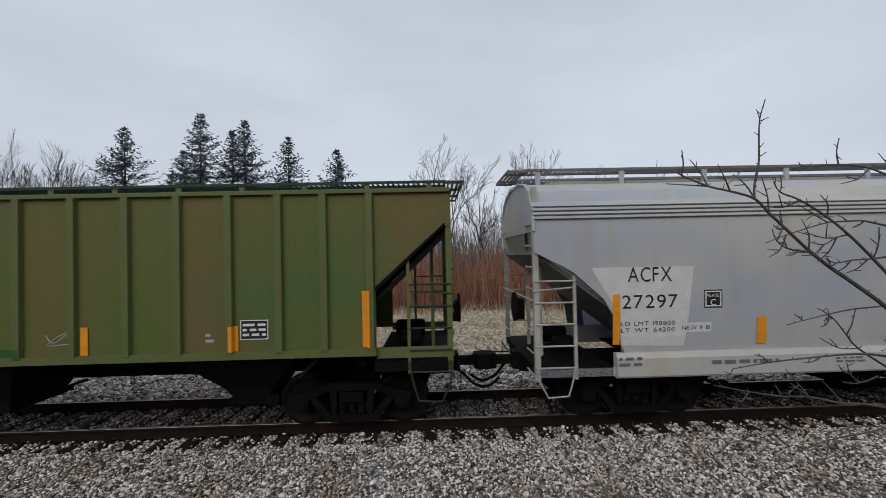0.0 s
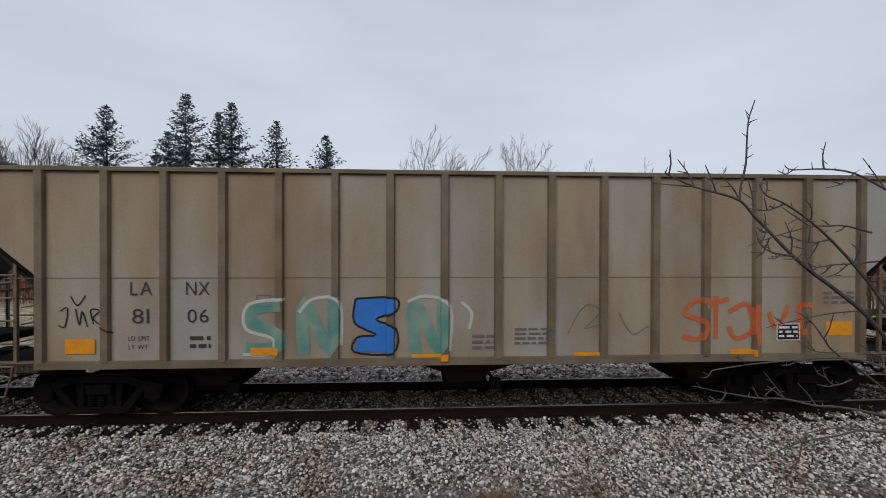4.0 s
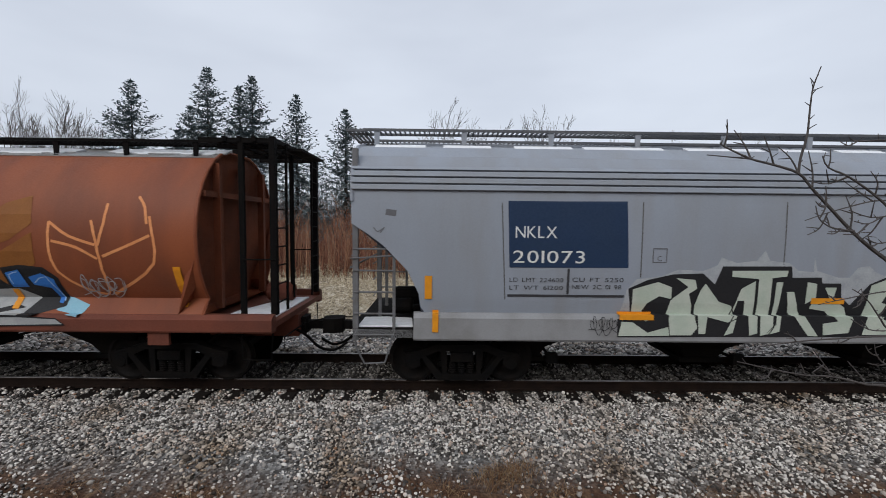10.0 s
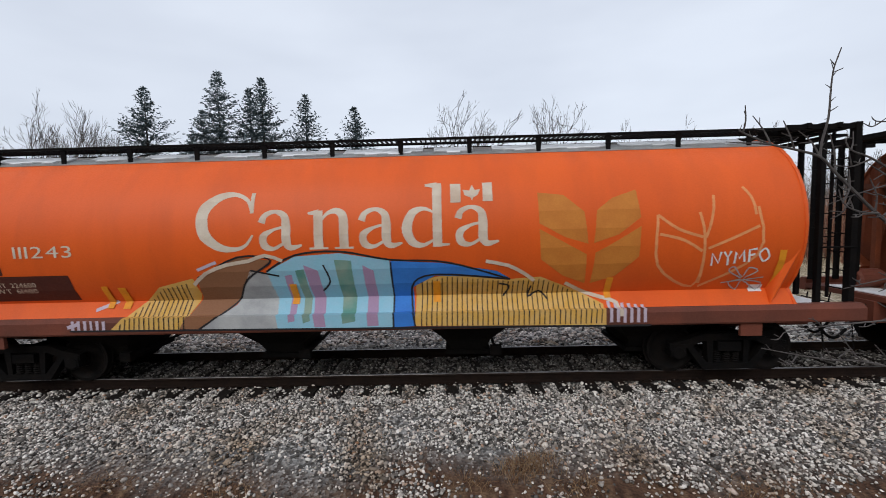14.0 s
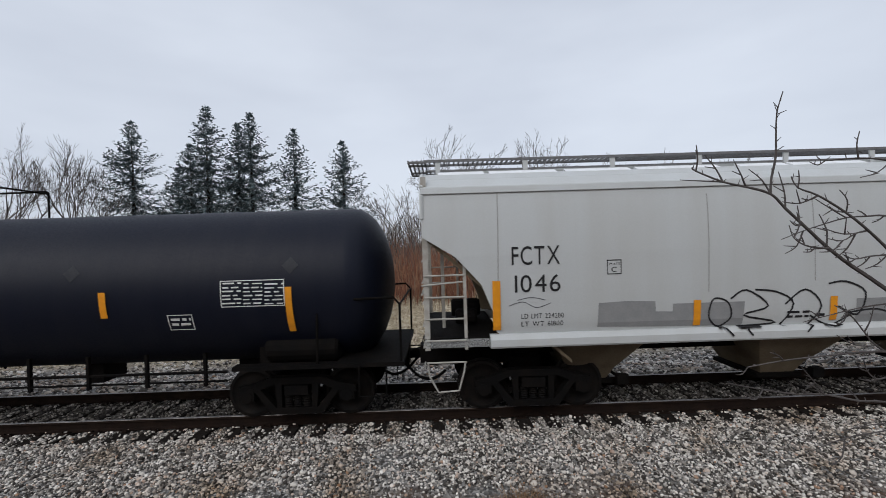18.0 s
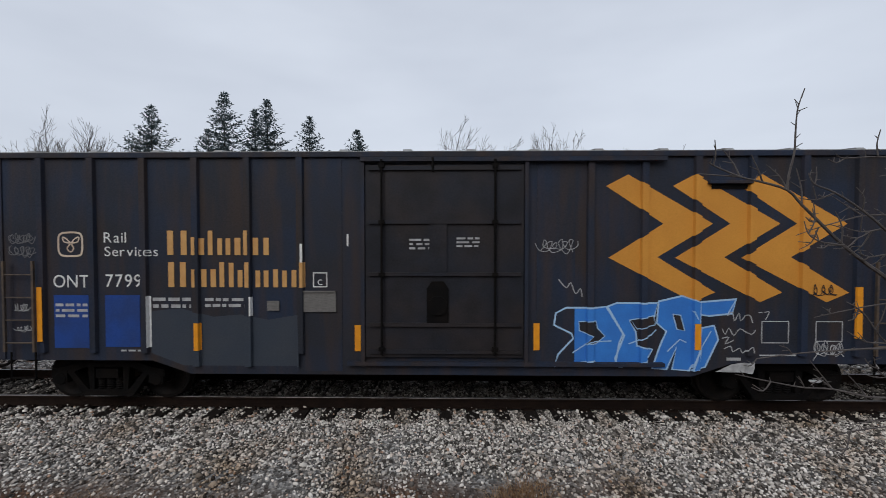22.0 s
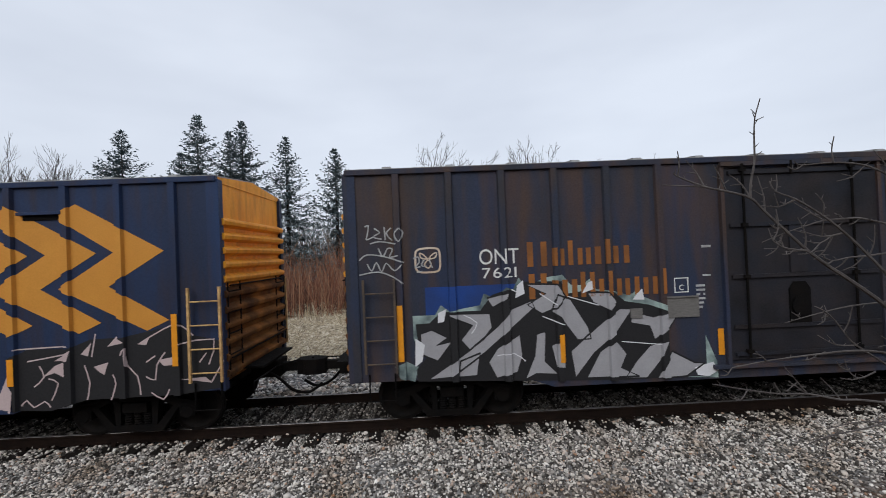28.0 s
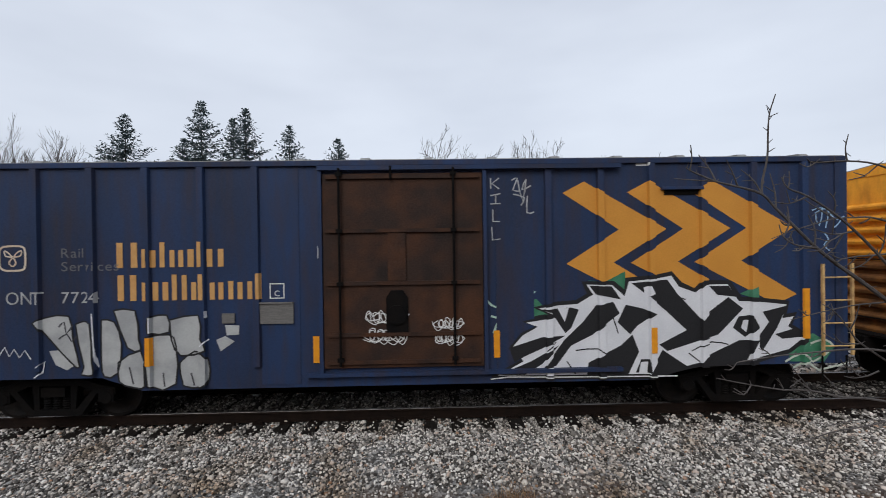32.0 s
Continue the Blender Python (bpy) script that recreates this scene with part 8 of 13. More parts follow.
paint(fct_car, FCT_SIDE, 'reflector', ORANGE_TAPE, 9, [
    ('r', -3.85, -3.73, 1.5, 1.93)])
paint(fct_car, FCT_SIDE, 'reflector', ORANGE_TAPE, 9, [
    ('r', -1.57, -1.45, 1.52, 1.92)])
paint(fct_car, FCT_SIDE, 'reflector', ORANGE_TAPE, 9, [
    ('r', 1.38, 1.5, 1.5, 1.91)])
paint(fct_car, FCT_SIDE, 'reflector', ORANGE_TAPE, 9, [
    ('r', 7.1, 7.22, 1.55, 2.36)])
paint(fct_car, FCT_SIDE, 'reflector', ORANGE_TAPE, 9, [
    ('r', 3.75, 3.87, 1.53, 1.92)])
paint(fct_car, FCT_SIDE, 'reflector', ORANGE_TAPE, 9, [
    ('r', 1.53, 1.65, 1.53, 1.92)])
paint(fct_car, FCT_SIDE, 'data_plate', BLACK_PAINT, 2, [
    ('r', 5.42, 5.82, 1.62, 1.81)], 'black stencil panel with white print')
paint(fct_car, FCT_SIDE, 'plate_print', WHITE_PAINT, 3, [
    ('f', 5.42, 5.82, 1.62, 1.81, 0.015),
    ('b', 5.46, 5.78, 1.66, 1.77, 3, 3)])
paint(fct_car, FCT_SIDE, 'repaint_patch', PATCH_GREY, 1, [
    ('r', 2.93, 4.34, 1.47, 1.81),
    ('r', 1.16, 1.75, 1.49, 1.83)])
paint(fct_car, FCT_SIDE, 'small_print', GREY_PRINT, 2, [
    ('f', 6.14, 6.49, 1.83, 2.14, 0.014),
    ('b', 6.57, 7.08, 1.88, 2.02, 2, 4)])
for x0, x1 in ((-6.79, -6.24), (-6.2, -5.68), (-5.64, -5.07), (-5.02, -4.44), (-4.38, -3.81), (-3.74, -3.21)):
    for z0, z1 in ((2.41, 2.575), (2.665, 2.83)):
        paint(tank_car, TANK_SIDE, 'emblem_bar', WHITE_PAINT, 2, [('r', x0, x1, z0, z1)], 'white bar of a lettered emblem')
paint(tank_car, TANK_SIDE, 'reflector', ORANGE_TAPE, 9, [('r', 4.19, 4.3, 1.93, 2.36)])
paint(tank_car, TANK_SIDE, 'placard_patch', PLACARD, 2, [('p', [(x, z - 0.14), (x + 0.14, z), (x, z + 0.14), (x - 0.14, z)]) for x, z in ((0.27, 2.65), (3.72, 2.68), (7.31, 2.71))], 'faded grey diamond patch')
paint(tank_car, TANK_SIDE, 'lettering', WHITE_PAINT, 3, [
    ('t', 'PROX', -6.8, 2.05, 0.24, 0.67),
    ('t', '75886', -6.01, 2.03, 0.25, 0.88)], 'white reporting marks')
paint(tank_car, TANK_SIDE, 'small_print', FADED_WHITE, 3, [
    ('b', -6.76, -5.42, 1.73, 1.95, 2, 3),
    ('b', -2.35, -1.98, 1.66, 1.8, 3, 4),
    ('b', 1.18, 1.52, 1.63, 1.69, 1, 6)])
paint(tank_car, TANK_SIDE, 'plate_mark', WHITE_PAINT, 2, [
    ('f', -4.29, -4.02, 2.04, 2.31, 0.018),
    ('t', 'C', -4.2, 2.11, 0.08, 0.08),
    ('t', 'PLATE', -4.24, 2.24, 0.03, 0.18)])
paint(tank_car, TANK_SIDE, 'reflector', ORANGE_TAPE, 9, [
    ('r', -4.55, -4.44, 1.94, 2.37)])
paint(tank_car, TANK_SIDE, 'reflector', ORANGE_TAPE, 9, [
    ('r', -1.61, -1.5, 1.91, 2.35)])
paint(tank_car, TANK_SIDE, 'reflector', ORANGE_TAPE, 9, [
    ('r', 1.28, 1.4, 1.91, 2.36)])
paint(tank_car, TANK_SIDE, 'reflector', ORANGE_TAPE, 9, [
    ('r', -7.63, -7.5, 1.62, 2.36)])
paint(tank_car, TANK_SIDE, 'data_table', WHITE_PAINT, 2, [
    ('f', 6.17, 7.22, 2.05, 2.49, 0.014),
    ('b', 6.21, 6.52, 2.42, 2.47, 1, 0),
    ('b', 6.56, 6.86, 2.41, 2.45, 1, 1),
    ('b', 6.9, 7.21, 2.39, 2.44, 1, 2),
    ('b', 6.21, 6.52, 2.35, 2.4, 1, 3),
    ('b', 6.55, 6.86, 2.34, 2.39, 1, 4),
    ('b', 6.9, 7.21, 2.33, 2.37, 1, 5),
    ('b', 6.2, 6.51, 2.29, 2.34, 1, 6),
    ('b', 6.55, 6.86, 2.28, 2.32, 1, 7),
    ('b', 6.9, 7.2, 2.26, 2.31, 1, 8),
    ('b', 6.2, 6.51, 2.22, 2.27, 1, 9),
    ('b', 6.55, 6.86, 2.21, 2.26, 1, 10),
    ('b', 6.89, 7.2, 2.2, 2.24, 1, 11)], 'white printed data table')
paint(tank_car, TANK_SIDE, 'data_table', WHITE_PAINT, 2, [
    ('b', 6.2, 6.51, 2.16, 2.21, 1, 12),
    ('b', 6.54, 6.85, 2.15, 2.19, 1, 13),
    ('b', 6.89, 7.2, 2.13, 2.18, 1, 14),
    ('b', 6.19, 6.5, 2.09, 2.14, 1, 15),
    ('b', 6.54, 6.85, 2.08, 2.13, 1, 16),
    ('b', 6.89, 7.19, 2.07, 2.11, 1, 17)], 'white printed data table')
paint(tank_car, TANK_SIDE, 'plate_mark', WHITE_PAINT, 2, [
    ('f', 5.26, 5.67, 1.68, 1.95, 0.014),
    ('b', 5.31, 5.64, 1.74, 1.91, 2, 7)])
paint(tank_car, TANK_SIDE, 'reflector', ORANGE_TAPE, 9, [
    ('r', 7.23, 7.34, 1.59, 2.36)])
def box_livery(car, side, chevron, gold):
    """Three gold chevrons, two lines of gold loops and bars, and a small framed emblem."""
    for dx in (0.0, 1.09, 2.17):
        paint(car, side, 'chevron', chevron, 1, [('p', [(2.75 + dx, 3.79), (3.11 + dx, 3.98), (4.5 + dx, 3.17), (3.6 + dx, 2.62), (4.55 + dx, 2.04), (4.19 + dx, 1.88), (2.8 + dx, 2.61), (3.69 + dx, 3.17)])], 'painted gold chevron')
    for z0, spans in ((2.65, ((-4.57, 0.1, 0.41), (-4.34, 0.1, 0.41), (-4.15, 0.075, 0.3), (-4.02, 0.075, 0.28), (-3.88, 0.08, 0.41), (-3.72, 0.08, 0.28), (-3.58, 0.08, 0.28), (-3.43, 0.1, 0.29), (-3.26, 0.07, 0.41), (-3.12, 0.09, 0.29), (-2.94, 0.09, 0.29))),
                      (2.11, ((-4.56, 0.1, 0.42), (-4.36, 0.1, 0.42), (-4.17, 0.09, 0.3), (-4.0, 0.09, 0.3), (-3.84, 0.09, 0.3), (-3.69, 0.08, 0.42), (-3.53, 0.08, 0.41), (-3.38, 0.08, 0.29), (-3.24, 0.07, 0.42), (-3.08, 0.08, 0.28), (-2.94, 0.08, 0.28), (-2.78, 0.08, 0.3), (-2.63, 0.08, 0.28), (-2.47, 0.08, 0.29), (-2.32, 0.08, 0.42)))):
        for x, w, h in spans:
            paint(car, side, 'emblem_bar', gold, 3, [('r', x, x + w, z0, z0 + h)], 'gold bar of a lettered emblem')
    paint(car, side, 'emblem', CREAM_PAINT, 3, [('l', 0.032, [(-6.36, 3.02), (-6.22, 3.03), (-6.08, 3.02), (-6.03, 2.97), (-6.02, 2.83), (-6.03, 2.69), (-6.08, 2.64), (-6.22, 2.63), (-6.36, 2.64), (-6.42, 2.7), (-6.43, 2.83), (-6.42, 2.97), (-6.36, 3.02)]), ('l', 0.022, [(-6.22, 2.85), (-6.29, 2.92), (-6.35, 2.95), (-6.33, 2.87), (-6.22, 2.85)]), ('l', 0.022, [(-6.21, 2.85), (-6.15, 2.92), (-6.08, 2.95), (-6.1, 2.87), (-6.21, 2.85)]), ('l', 0.022, [(-6.22, 2.84), (-6.28, 2.76), (-6.22, 2.7), (-6.17, 2.76), (-6.21, 2.84)])], 'small framed three-leaf emblem')
    paint(car, side, 'plate_mark', WHITE_PAINT, 3, [('f', -2.11, -1.87, 2.11, 2.36, 0.016), ('t', 'C', -2.03, 2.15, 0.09, 0.08)])


box_livery(BOX_CARS[0][0], BOX_SIDES[0], GOLD, GOLD_TEXT)
box_livery(BOX_CARS[1][0], BOX_SIDES[1], GOLD, GOLD_TEXT)
box_livery(BOX_CARS[2][0], BOX_SIDES[2], GOLD_DULL, GOLD_DULL)
box_livery(BOX_CARS[3][0], BOX_SIDES[3], GOLD, GOLD_TEXT)
box_livery(BOX_CARS[4][0], BOX_SIDES[4], GOLD, GOLD_TEXT)
paint(BOX_CARS[0][0], BOX_SIDES[0], 'lettering', WHITE_PAINT, 3, [
    ('t', 'ONT', -6.53, 2.1, 0.21, 0.61),
    ('t', '7799', -5.63, 2.11, 0.21, 0.61)], 'white reporting marks')
paint(BOX_CARS[0][0], BOX_SIDES[0], 'lettering', WHITE_PAINT, 3, [
    ('t', 'Rail', -5.65, 2.86, 0.17, 0.38),
    ('t', 'Services', -5.64, 2.63, 0.16, 0.91)])
paint(BOX_CARS[0][0], BOX_SIDES[0], 'repaint_patch', BLUE_PATCH, 1, [
    ('r', -6.53, -5.88, 1.07, 1.97),
    ('r', -5.65, -5.01, 1.09, 1.97)], 'bright blue painted patch')
paint(BOX_CARS[0][0], BOX_SIDES[0], 'repaint_patch', SLATE_PATCH, 0, [
    ('p', [(-4.88, 1.7), (-4.36, 1.75), (-3.8, 1.61), (-3.34, 1.65), (-2.87, 1.56), (-2.36, 1.65), (-2.34, 0.78), (-4.31, 0.78), (-4.87, 0.99)])])
paint(BOX_CARS[0][0], BOX_SIDES[0], 'small_print', FADED_WHITE, 3, [
    ('b', -4.83, -4.18, 1.73, 1.96, 2, 3),
    ('b', -3.94, -3.25, 1.75, 1.95, 2, 4),
    ('b', -6.5, -5.95, 1.57, 1.85, 3, 5),
    ('b', -5.39, -5.03, 1.0, 1.06, 1, 4)])
tag(BOX_CARS[0][0], BOX_SIDES[0], -7.28, -6.83, 2.61, 3.03, 6, 3, GREY_PRINT, 0.02)
tag(BOX_CARS[0][0], BOX_SIDES[0], -7.22, -6.94, 1.66, 1.85, 4, 4, FADED_WHITE, 0.014)
tag(BOX_CARS[0][0], BOX_SIDES[0], -7.22, -6.91, 1.34, 1.45, 4, 5, FADED_WHITE, 0.014)
paint(BOX_CARS[0][0], BOX_SIDES[0], 'paint_chip', WHITE_PAINT, 2, [
    ('r', -4.91, -4.86, 1.09, 1.96),
    ('r', -2.31, -2.27, 2.49, 2.84),
    ('r', -1.54, -1.51, 2.8, 3.0),
    ('r', -3.17, -3.13, 1.63, 1.95)])
tag(BOX_CARS[0][0], BOX_SIDES[0], 1.63, 2.29, 2.68, 2.94, 5, 12, FADED_WHITE, 0.016)
tag(BOX_CARS[0][0], BOX_SIDES[0], 6.13, 6.66, 0.93, 1.26, 6, 14, FADED_WHITE, 0.02)
tag(BOX_CARS[0][0], BOX_SIDES[0], 6.08, 6.52, 1.96, 2.17, 5, 15, BLACK_PAINT, 0.02)
paint(BOX_CARS[0][0], BOX_SIDES[0], 'card_frame', FADED_WHITE, 2, [
    ('f', 5.31, 5.76, 1.2, 1.57, 0.016),
    ('f', 6.19, 6.63, 1.23, 1.57, 0.016)])
paint(BOX_CARS[0][0], BOX_SIDES[0], 'door_print', FADED_WHITE, 3, [
    ('b', -0.49, -0.08, 2.73, 2.94, 3, 3),
    ('b', 0.29, 0.67, 2.77, 2.96, 3, 4)])
paint(BOX_CARS[1][0], BOX_SIDES[1], 'lettering', WHITE_PAINT, 3, [
    ('t', 'ONT', -6.56, 2.09, 0.21, 0.54),
    ('t', '7430', -5.76, 2.1, 0.17, 0.64)], 'white reporting marks')
paint(BOX_CARS[1][0], BOX_SIDES[1], 'small_print', FADED_WHITE, 3, [
    ('t', 'LD LMT 184800', -6.59, 1.73, 0.08, 0.63),
    ('t', 'LT WT 68200', -6.6, 1.58, 0.08, 0.63),
    ('t', '88350 KG', -5.61, 1.74, 0.06, 0.49),
    ('t', '30950 KG', -5.62, 1.59, 0.06, 0.49),
    ('b', -4.9, -4.27, 1.87, 1.92, 1, 4),
    ('b', -4.07, -3.32, 1.86, 1.92, 1, 5),
    ('b', -3.23, -2.58, 1.74, 1.94, 3, 6),
    ('b', -5.75, -5.6, 1.92, 1.98, 1, 7)])
paint(BOX_CARS[1][0], BOX_SIDES[1], 'graffiti', BLACK_PAINT, 2, [
    ('l', 0.26, [(1.93, 2.28), (1.98, 2.89), (2.22, 2.93), (2.31, 2.7), (2.13, 2.56)]),
    ('l', 0.26, [(2.48, 2.28), (2.56, 2.93)]),
    ('l', 0.26, [(2.96, 2.79), (2.66, 2.65), (3.04, 2.32)])])
paint(BOX_CARS[1][0], BOX_SIDES[1], 'graffiti', SPRAY_TEAL2, 3, [
    ('l', 0.21, [(1.93, 2.28), (1.98, 2.89), (2.22, 2.93), (2.31, 2.7), (2.13, 2.56)]),
    ('l', 0.21, [(2.48, 2.28), (2.56, 2.93)]),
    ('l', 0.21, [(2.96, 2.79), (2.66, 2.65), (3.04, 2.32)])], 'teal bubble letters')
tag(BOX_CARS[1][0], BOX_SIDES[1], 0.47, 0.88, 1.55, 1.89, 6, 24, FADED_WHITE, 0.025)
paint(BOX_CARS[1][0], BOX_SIDES[1], 'card_frame', FADED_WHITE, 2, [
    ('f', 6.21, 6.71, 1.17, 1.47, 0.016),
    ('b', 6.26, 6.64, 1.22, 1.44, 2, 3)])
paint(BOX_CARS[1][0], BOX_SIDES[1], 'paint_chip', WHITE_PAINT, 2, [
    ('p', [(-1.27, 3.06), (-0.97, 3.07), (-1.0, 2.83), (-1.23, 2.78), (-1.33, 2.93)]),
    ('r', -2.51, -2.47, 3.12, 3.32),
    ('r', -2.51, -2.47, 2.76, 2.97),
    ('r', -1.66, -1.62, 3.11, 3.33),
    ('r', -1.64, -1.61, 2.37, 2.58),
    ('r', -1.65, -1.61, 2.05, 2.3),
    ('r', -2.76, -2.73, 3.15, 3.25),
    ('r', -0.37, -0.19, 1.66, 1.86),
    ('r', 0.39, 0.67, 0.63, 0.71)])
paint(BOX_CARS[1][0], BOX_SIDES[1], 'door_print', FADED_WHITE, 3, [
    ('b', -0.58, -0.08, 2.85, 3.05, 3, 3),
    ('b', 0.26, 0.64, 2.85, 3.05, 3, 4),
    ('b', -0.67, -0.36, 1.48, 1.61, 2, 6),
    ('r', -0.98, -0.94, 1.78, 1.94)])
paint(BOX_CARS[1][0], BOX_SIDES[1], 'door_sign', WHITE_PAINT, 3, [
    ('l', 0.03, [(-0.1, 2.09), (-0.02, 2.17), (0.1, 2.19), (0.21, 2.17), (0.28, 2.09)])])
paint(tan_car, TAN_SIDE, 'panel_seam', TAN_POST, 0, [
    ('r', -7.3, 7.3, 2.405, 2.42)])
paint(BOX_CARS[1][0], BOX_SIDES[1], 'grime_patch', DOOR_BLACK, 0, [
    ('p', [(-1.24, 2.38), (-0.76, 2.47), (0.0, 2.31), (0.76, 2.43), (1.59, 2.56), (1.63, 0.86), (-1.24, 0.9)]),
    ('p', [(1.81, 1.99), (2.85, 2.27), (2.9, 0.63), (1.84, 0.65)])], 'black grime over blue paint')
paint(BOX_CARS[2][0], BOX_SIDES[2], 'lettering', WHITE_PAINT, 3, [
    ('t', 'ONT', -5.37, 2.72, 0.25, 0.66),
    ('t', '7621', -5.33, 2.49, 0.17, 0.57)], 'white reporting marks')
paint(BOX_CARS[2][0], BOX_SIDES[2], 'repaint_patch', BLUE_PATCH, 0, [
    ('r', -6.29, -4.78, 1.82, 2.38)])
paint(BOX_CARS[2][0], BOX_SIDES[2], 'paint_chip', FADED_WHITE, 2, [
    ('r', -2.02, -1.97, 3.34, 3.51),
    ('r', -1.99, -1.95, 2.68, 3.04),
    ('r', -1.8, -1.46, 2.85, 2.89),
    ('r', -1.82, -1.48, 2.37, 2.4),
    ('b', -1.74, -1.59, 1.82, 2.25, 6, 3)])
tag(BOX_CARS[2][0], BOX_SIDES[2], 6.06, 6.65, 0.91, 1.66, 10, 35, WHITE_PAINT, 0.028)
paint(BOX_CARS[2][0], BOX_SIDES[2], 'graffiti', PALE_BLUE, 2, [
    ('p', [(5.31, 1.71), (5.59, 1.8), (5.89, 1.74), (5.9, 1.34), (5.84, 0.85), (5.24, 0.85), (5.25, 1.26)])], 'pale graffiti blot')
paint(BOX_CARS[2][0], BOX_SIDES[2], 'graffiti', BLACK_PAINT, 3, [
    ('l', 0.03, [(5.45, 1.59), (5.59, 1.63), (5.67, 1.53)]),
    ('l', 0.03, [(5.45, 1.35), (5.62, 1.3)]),
    ('l', 0.03, [(5.51, 1.07), (5.74, 0.97)])])
paint(BOX_CARS[3][0], BOX_SIDES[3], 'lettering', WHITE_PAINT, 3, [
    ('t', 'ONT', -6.5, 2.05, 0.2, 0.6),
    ('t', '7734', -5.63, 2.05, 0.18, 0.63)], 'white reporting marks')
paint(BOX_CARS[3][0], BOX_SIDES[3], 'lettering', FADED_WHITE, 3, [
    ('t', 'Rail', -5.62, 2.8, 0.16, 0.38),
    ('t', 'Services', -5.62, 2.58, 0.14, 0.93)])
paint(BOX_CARS[3][0], BOX_SIDES[3], 'repaint_patch', BLUE_PATCH, 0, [
    ('r', -6.5, -5.7, 1.75, 1.93),
    ('r', -6.51, -5.87, 1.36, 1.5),
    ('r', -5.44, -4.99, 1.8, 1.93)])
paint(BOX_CARS[3][0], BOX_SIDES[3], 'small_print', FADED_WHITE, 3, [
    ('b', -6.5, -5.7, 1.52, 1.93, 3, 4),
    ('b', -5.44, -4.99, 1.67, 1.89, 2, 5),
    ('b', -5.59, -4.95, 0.92, 0.98, 1, 6)])
paint(BOX_CARS[3][0], BOX_SIDES[3], 'door_sign', WHITE_PAINT, 3, [
    ('l', 0.03, [(-0.17, 2.11), (-0.08, 2.19), (0.04, 2.21), (0.17, 2.15), (0.24, 2.07)]),
    ('r', -0.69, -0.51, 1.53, 1.69)])
paint(BOX_CARS[4][0], BOX_SIDES[4], 'lettering', FADED_WHITE, 3, [
    ('t', 'ONT', -6.34, 2.08, 0.2, 0.6),
    ('t', '7724', -5.46, 2.09, 0.18, 0.6)], 'worn white reporting marks')
paint(BOX_CARS[4][0], BOX_SIDES[4], 'lettering', GREY_PRINT, 3, [
    ('t', 'Rail', -5.45, 2.83, 0.15, 0.35),
    ('t', 'Services', -5.45, 2.61, 0.15, 0.91)])
tag(BOX_CARS[4][0], BOX_SIDES[4], -0.56, 0.14, 1.33, 1.93, 8, 57, WHITE_PAINT, 0.022)
tag(BOX_CARS[4][0], BOX_SIDES[4], 0.58, 1.07, 1.29, 1.77, 7, 58, WHITE_PAINT, 0.022)
paint(BOX_CARS[4][0], BOX_SIDES[4], 'paint_chip', WHITE_PAINT, 2, [
    ('r', -2.15, -2.11, 2.9, 3.12),
    ('r', -1.32, -1.29, 2.76, 2.96),
    ('r', 1.95, 2.14, 4.23, 4.28),
    ('r', 2.9, 3.09, 4.23, 4.28),
    ('r', 3.99, 4.2, 4.23, 4.28)])


# ---- graffiti pieces, letter by letter ----
strokes(orange_car, ROUND_SIDE_2, WHITE_PAINT, 7, [
    [(5.72, 2.01), (5.7, 2.22), (5.82, 2.05), (5.84, 2.24)],
    [(5.89, 2.24), (5.96, 2.14), (6, 2.25)],
    [(5.96, 2.14), (5.98, 2.01)],
    [(6.08, 2.04), (6.08, 2.23), (6.15, 2.12), (6.2, 2.25), (6.24, 2.06)],
    [(6.31, 2.06), (6.29, 2.26), (6.41, 2.28)],
    [(6.3, 2.17), (6.39, 2.19)]], 0.035, 1, label='white sprayed tag')
strokes(orange_car, ROUND_SIDE_2, WHITE_PAINT, 7, [
    [(6.52, 2.28), (6.46, 2.19), (6.54, 2.07), (6.62, 2.14), (6.57, 2.26), (6.52, 2.28)]], 0.03, 3)
strokes(orange_car, ROUND_SIDE_2, PALE_GREY, 7, [
    [(6.27, 1.78), (6.04, 1.91), (6.11, 1.98), (6.28, 1.8), (6.35, 1.96), (6.51, 1.9), (6.32, 1.76), (6.64, 1.69), (6.6, 1.56), (6.31, 1.74), (6.27, 1.57), (6.1, 1.7), (6.28, 1.76)],
    [(5.98, 1.7), (6.29, 1.74), (6.64, 1.79)]], 0.02, 3)
strokes(orange_car, ROUND_SIDE_2, CREAM_PAINT, 6, [
    [(-2.89, 1.86), (-2.64, 2.06), (-2.27, 2.2), (-1.88, 2.26), (-1.59, 2.35), (-1.32, 2.25)],
    [(2.04, 2.17), (2.41, 2.09), (2.7, 1.93), (2.85, 1.81)],
    [(3.37, 1.76), (3.69, 1.59), (3.97, 1.5), (4.23, 1.41), (4.26, 1.21)]], 0.06, 2, label='pale striped edge of the piece')
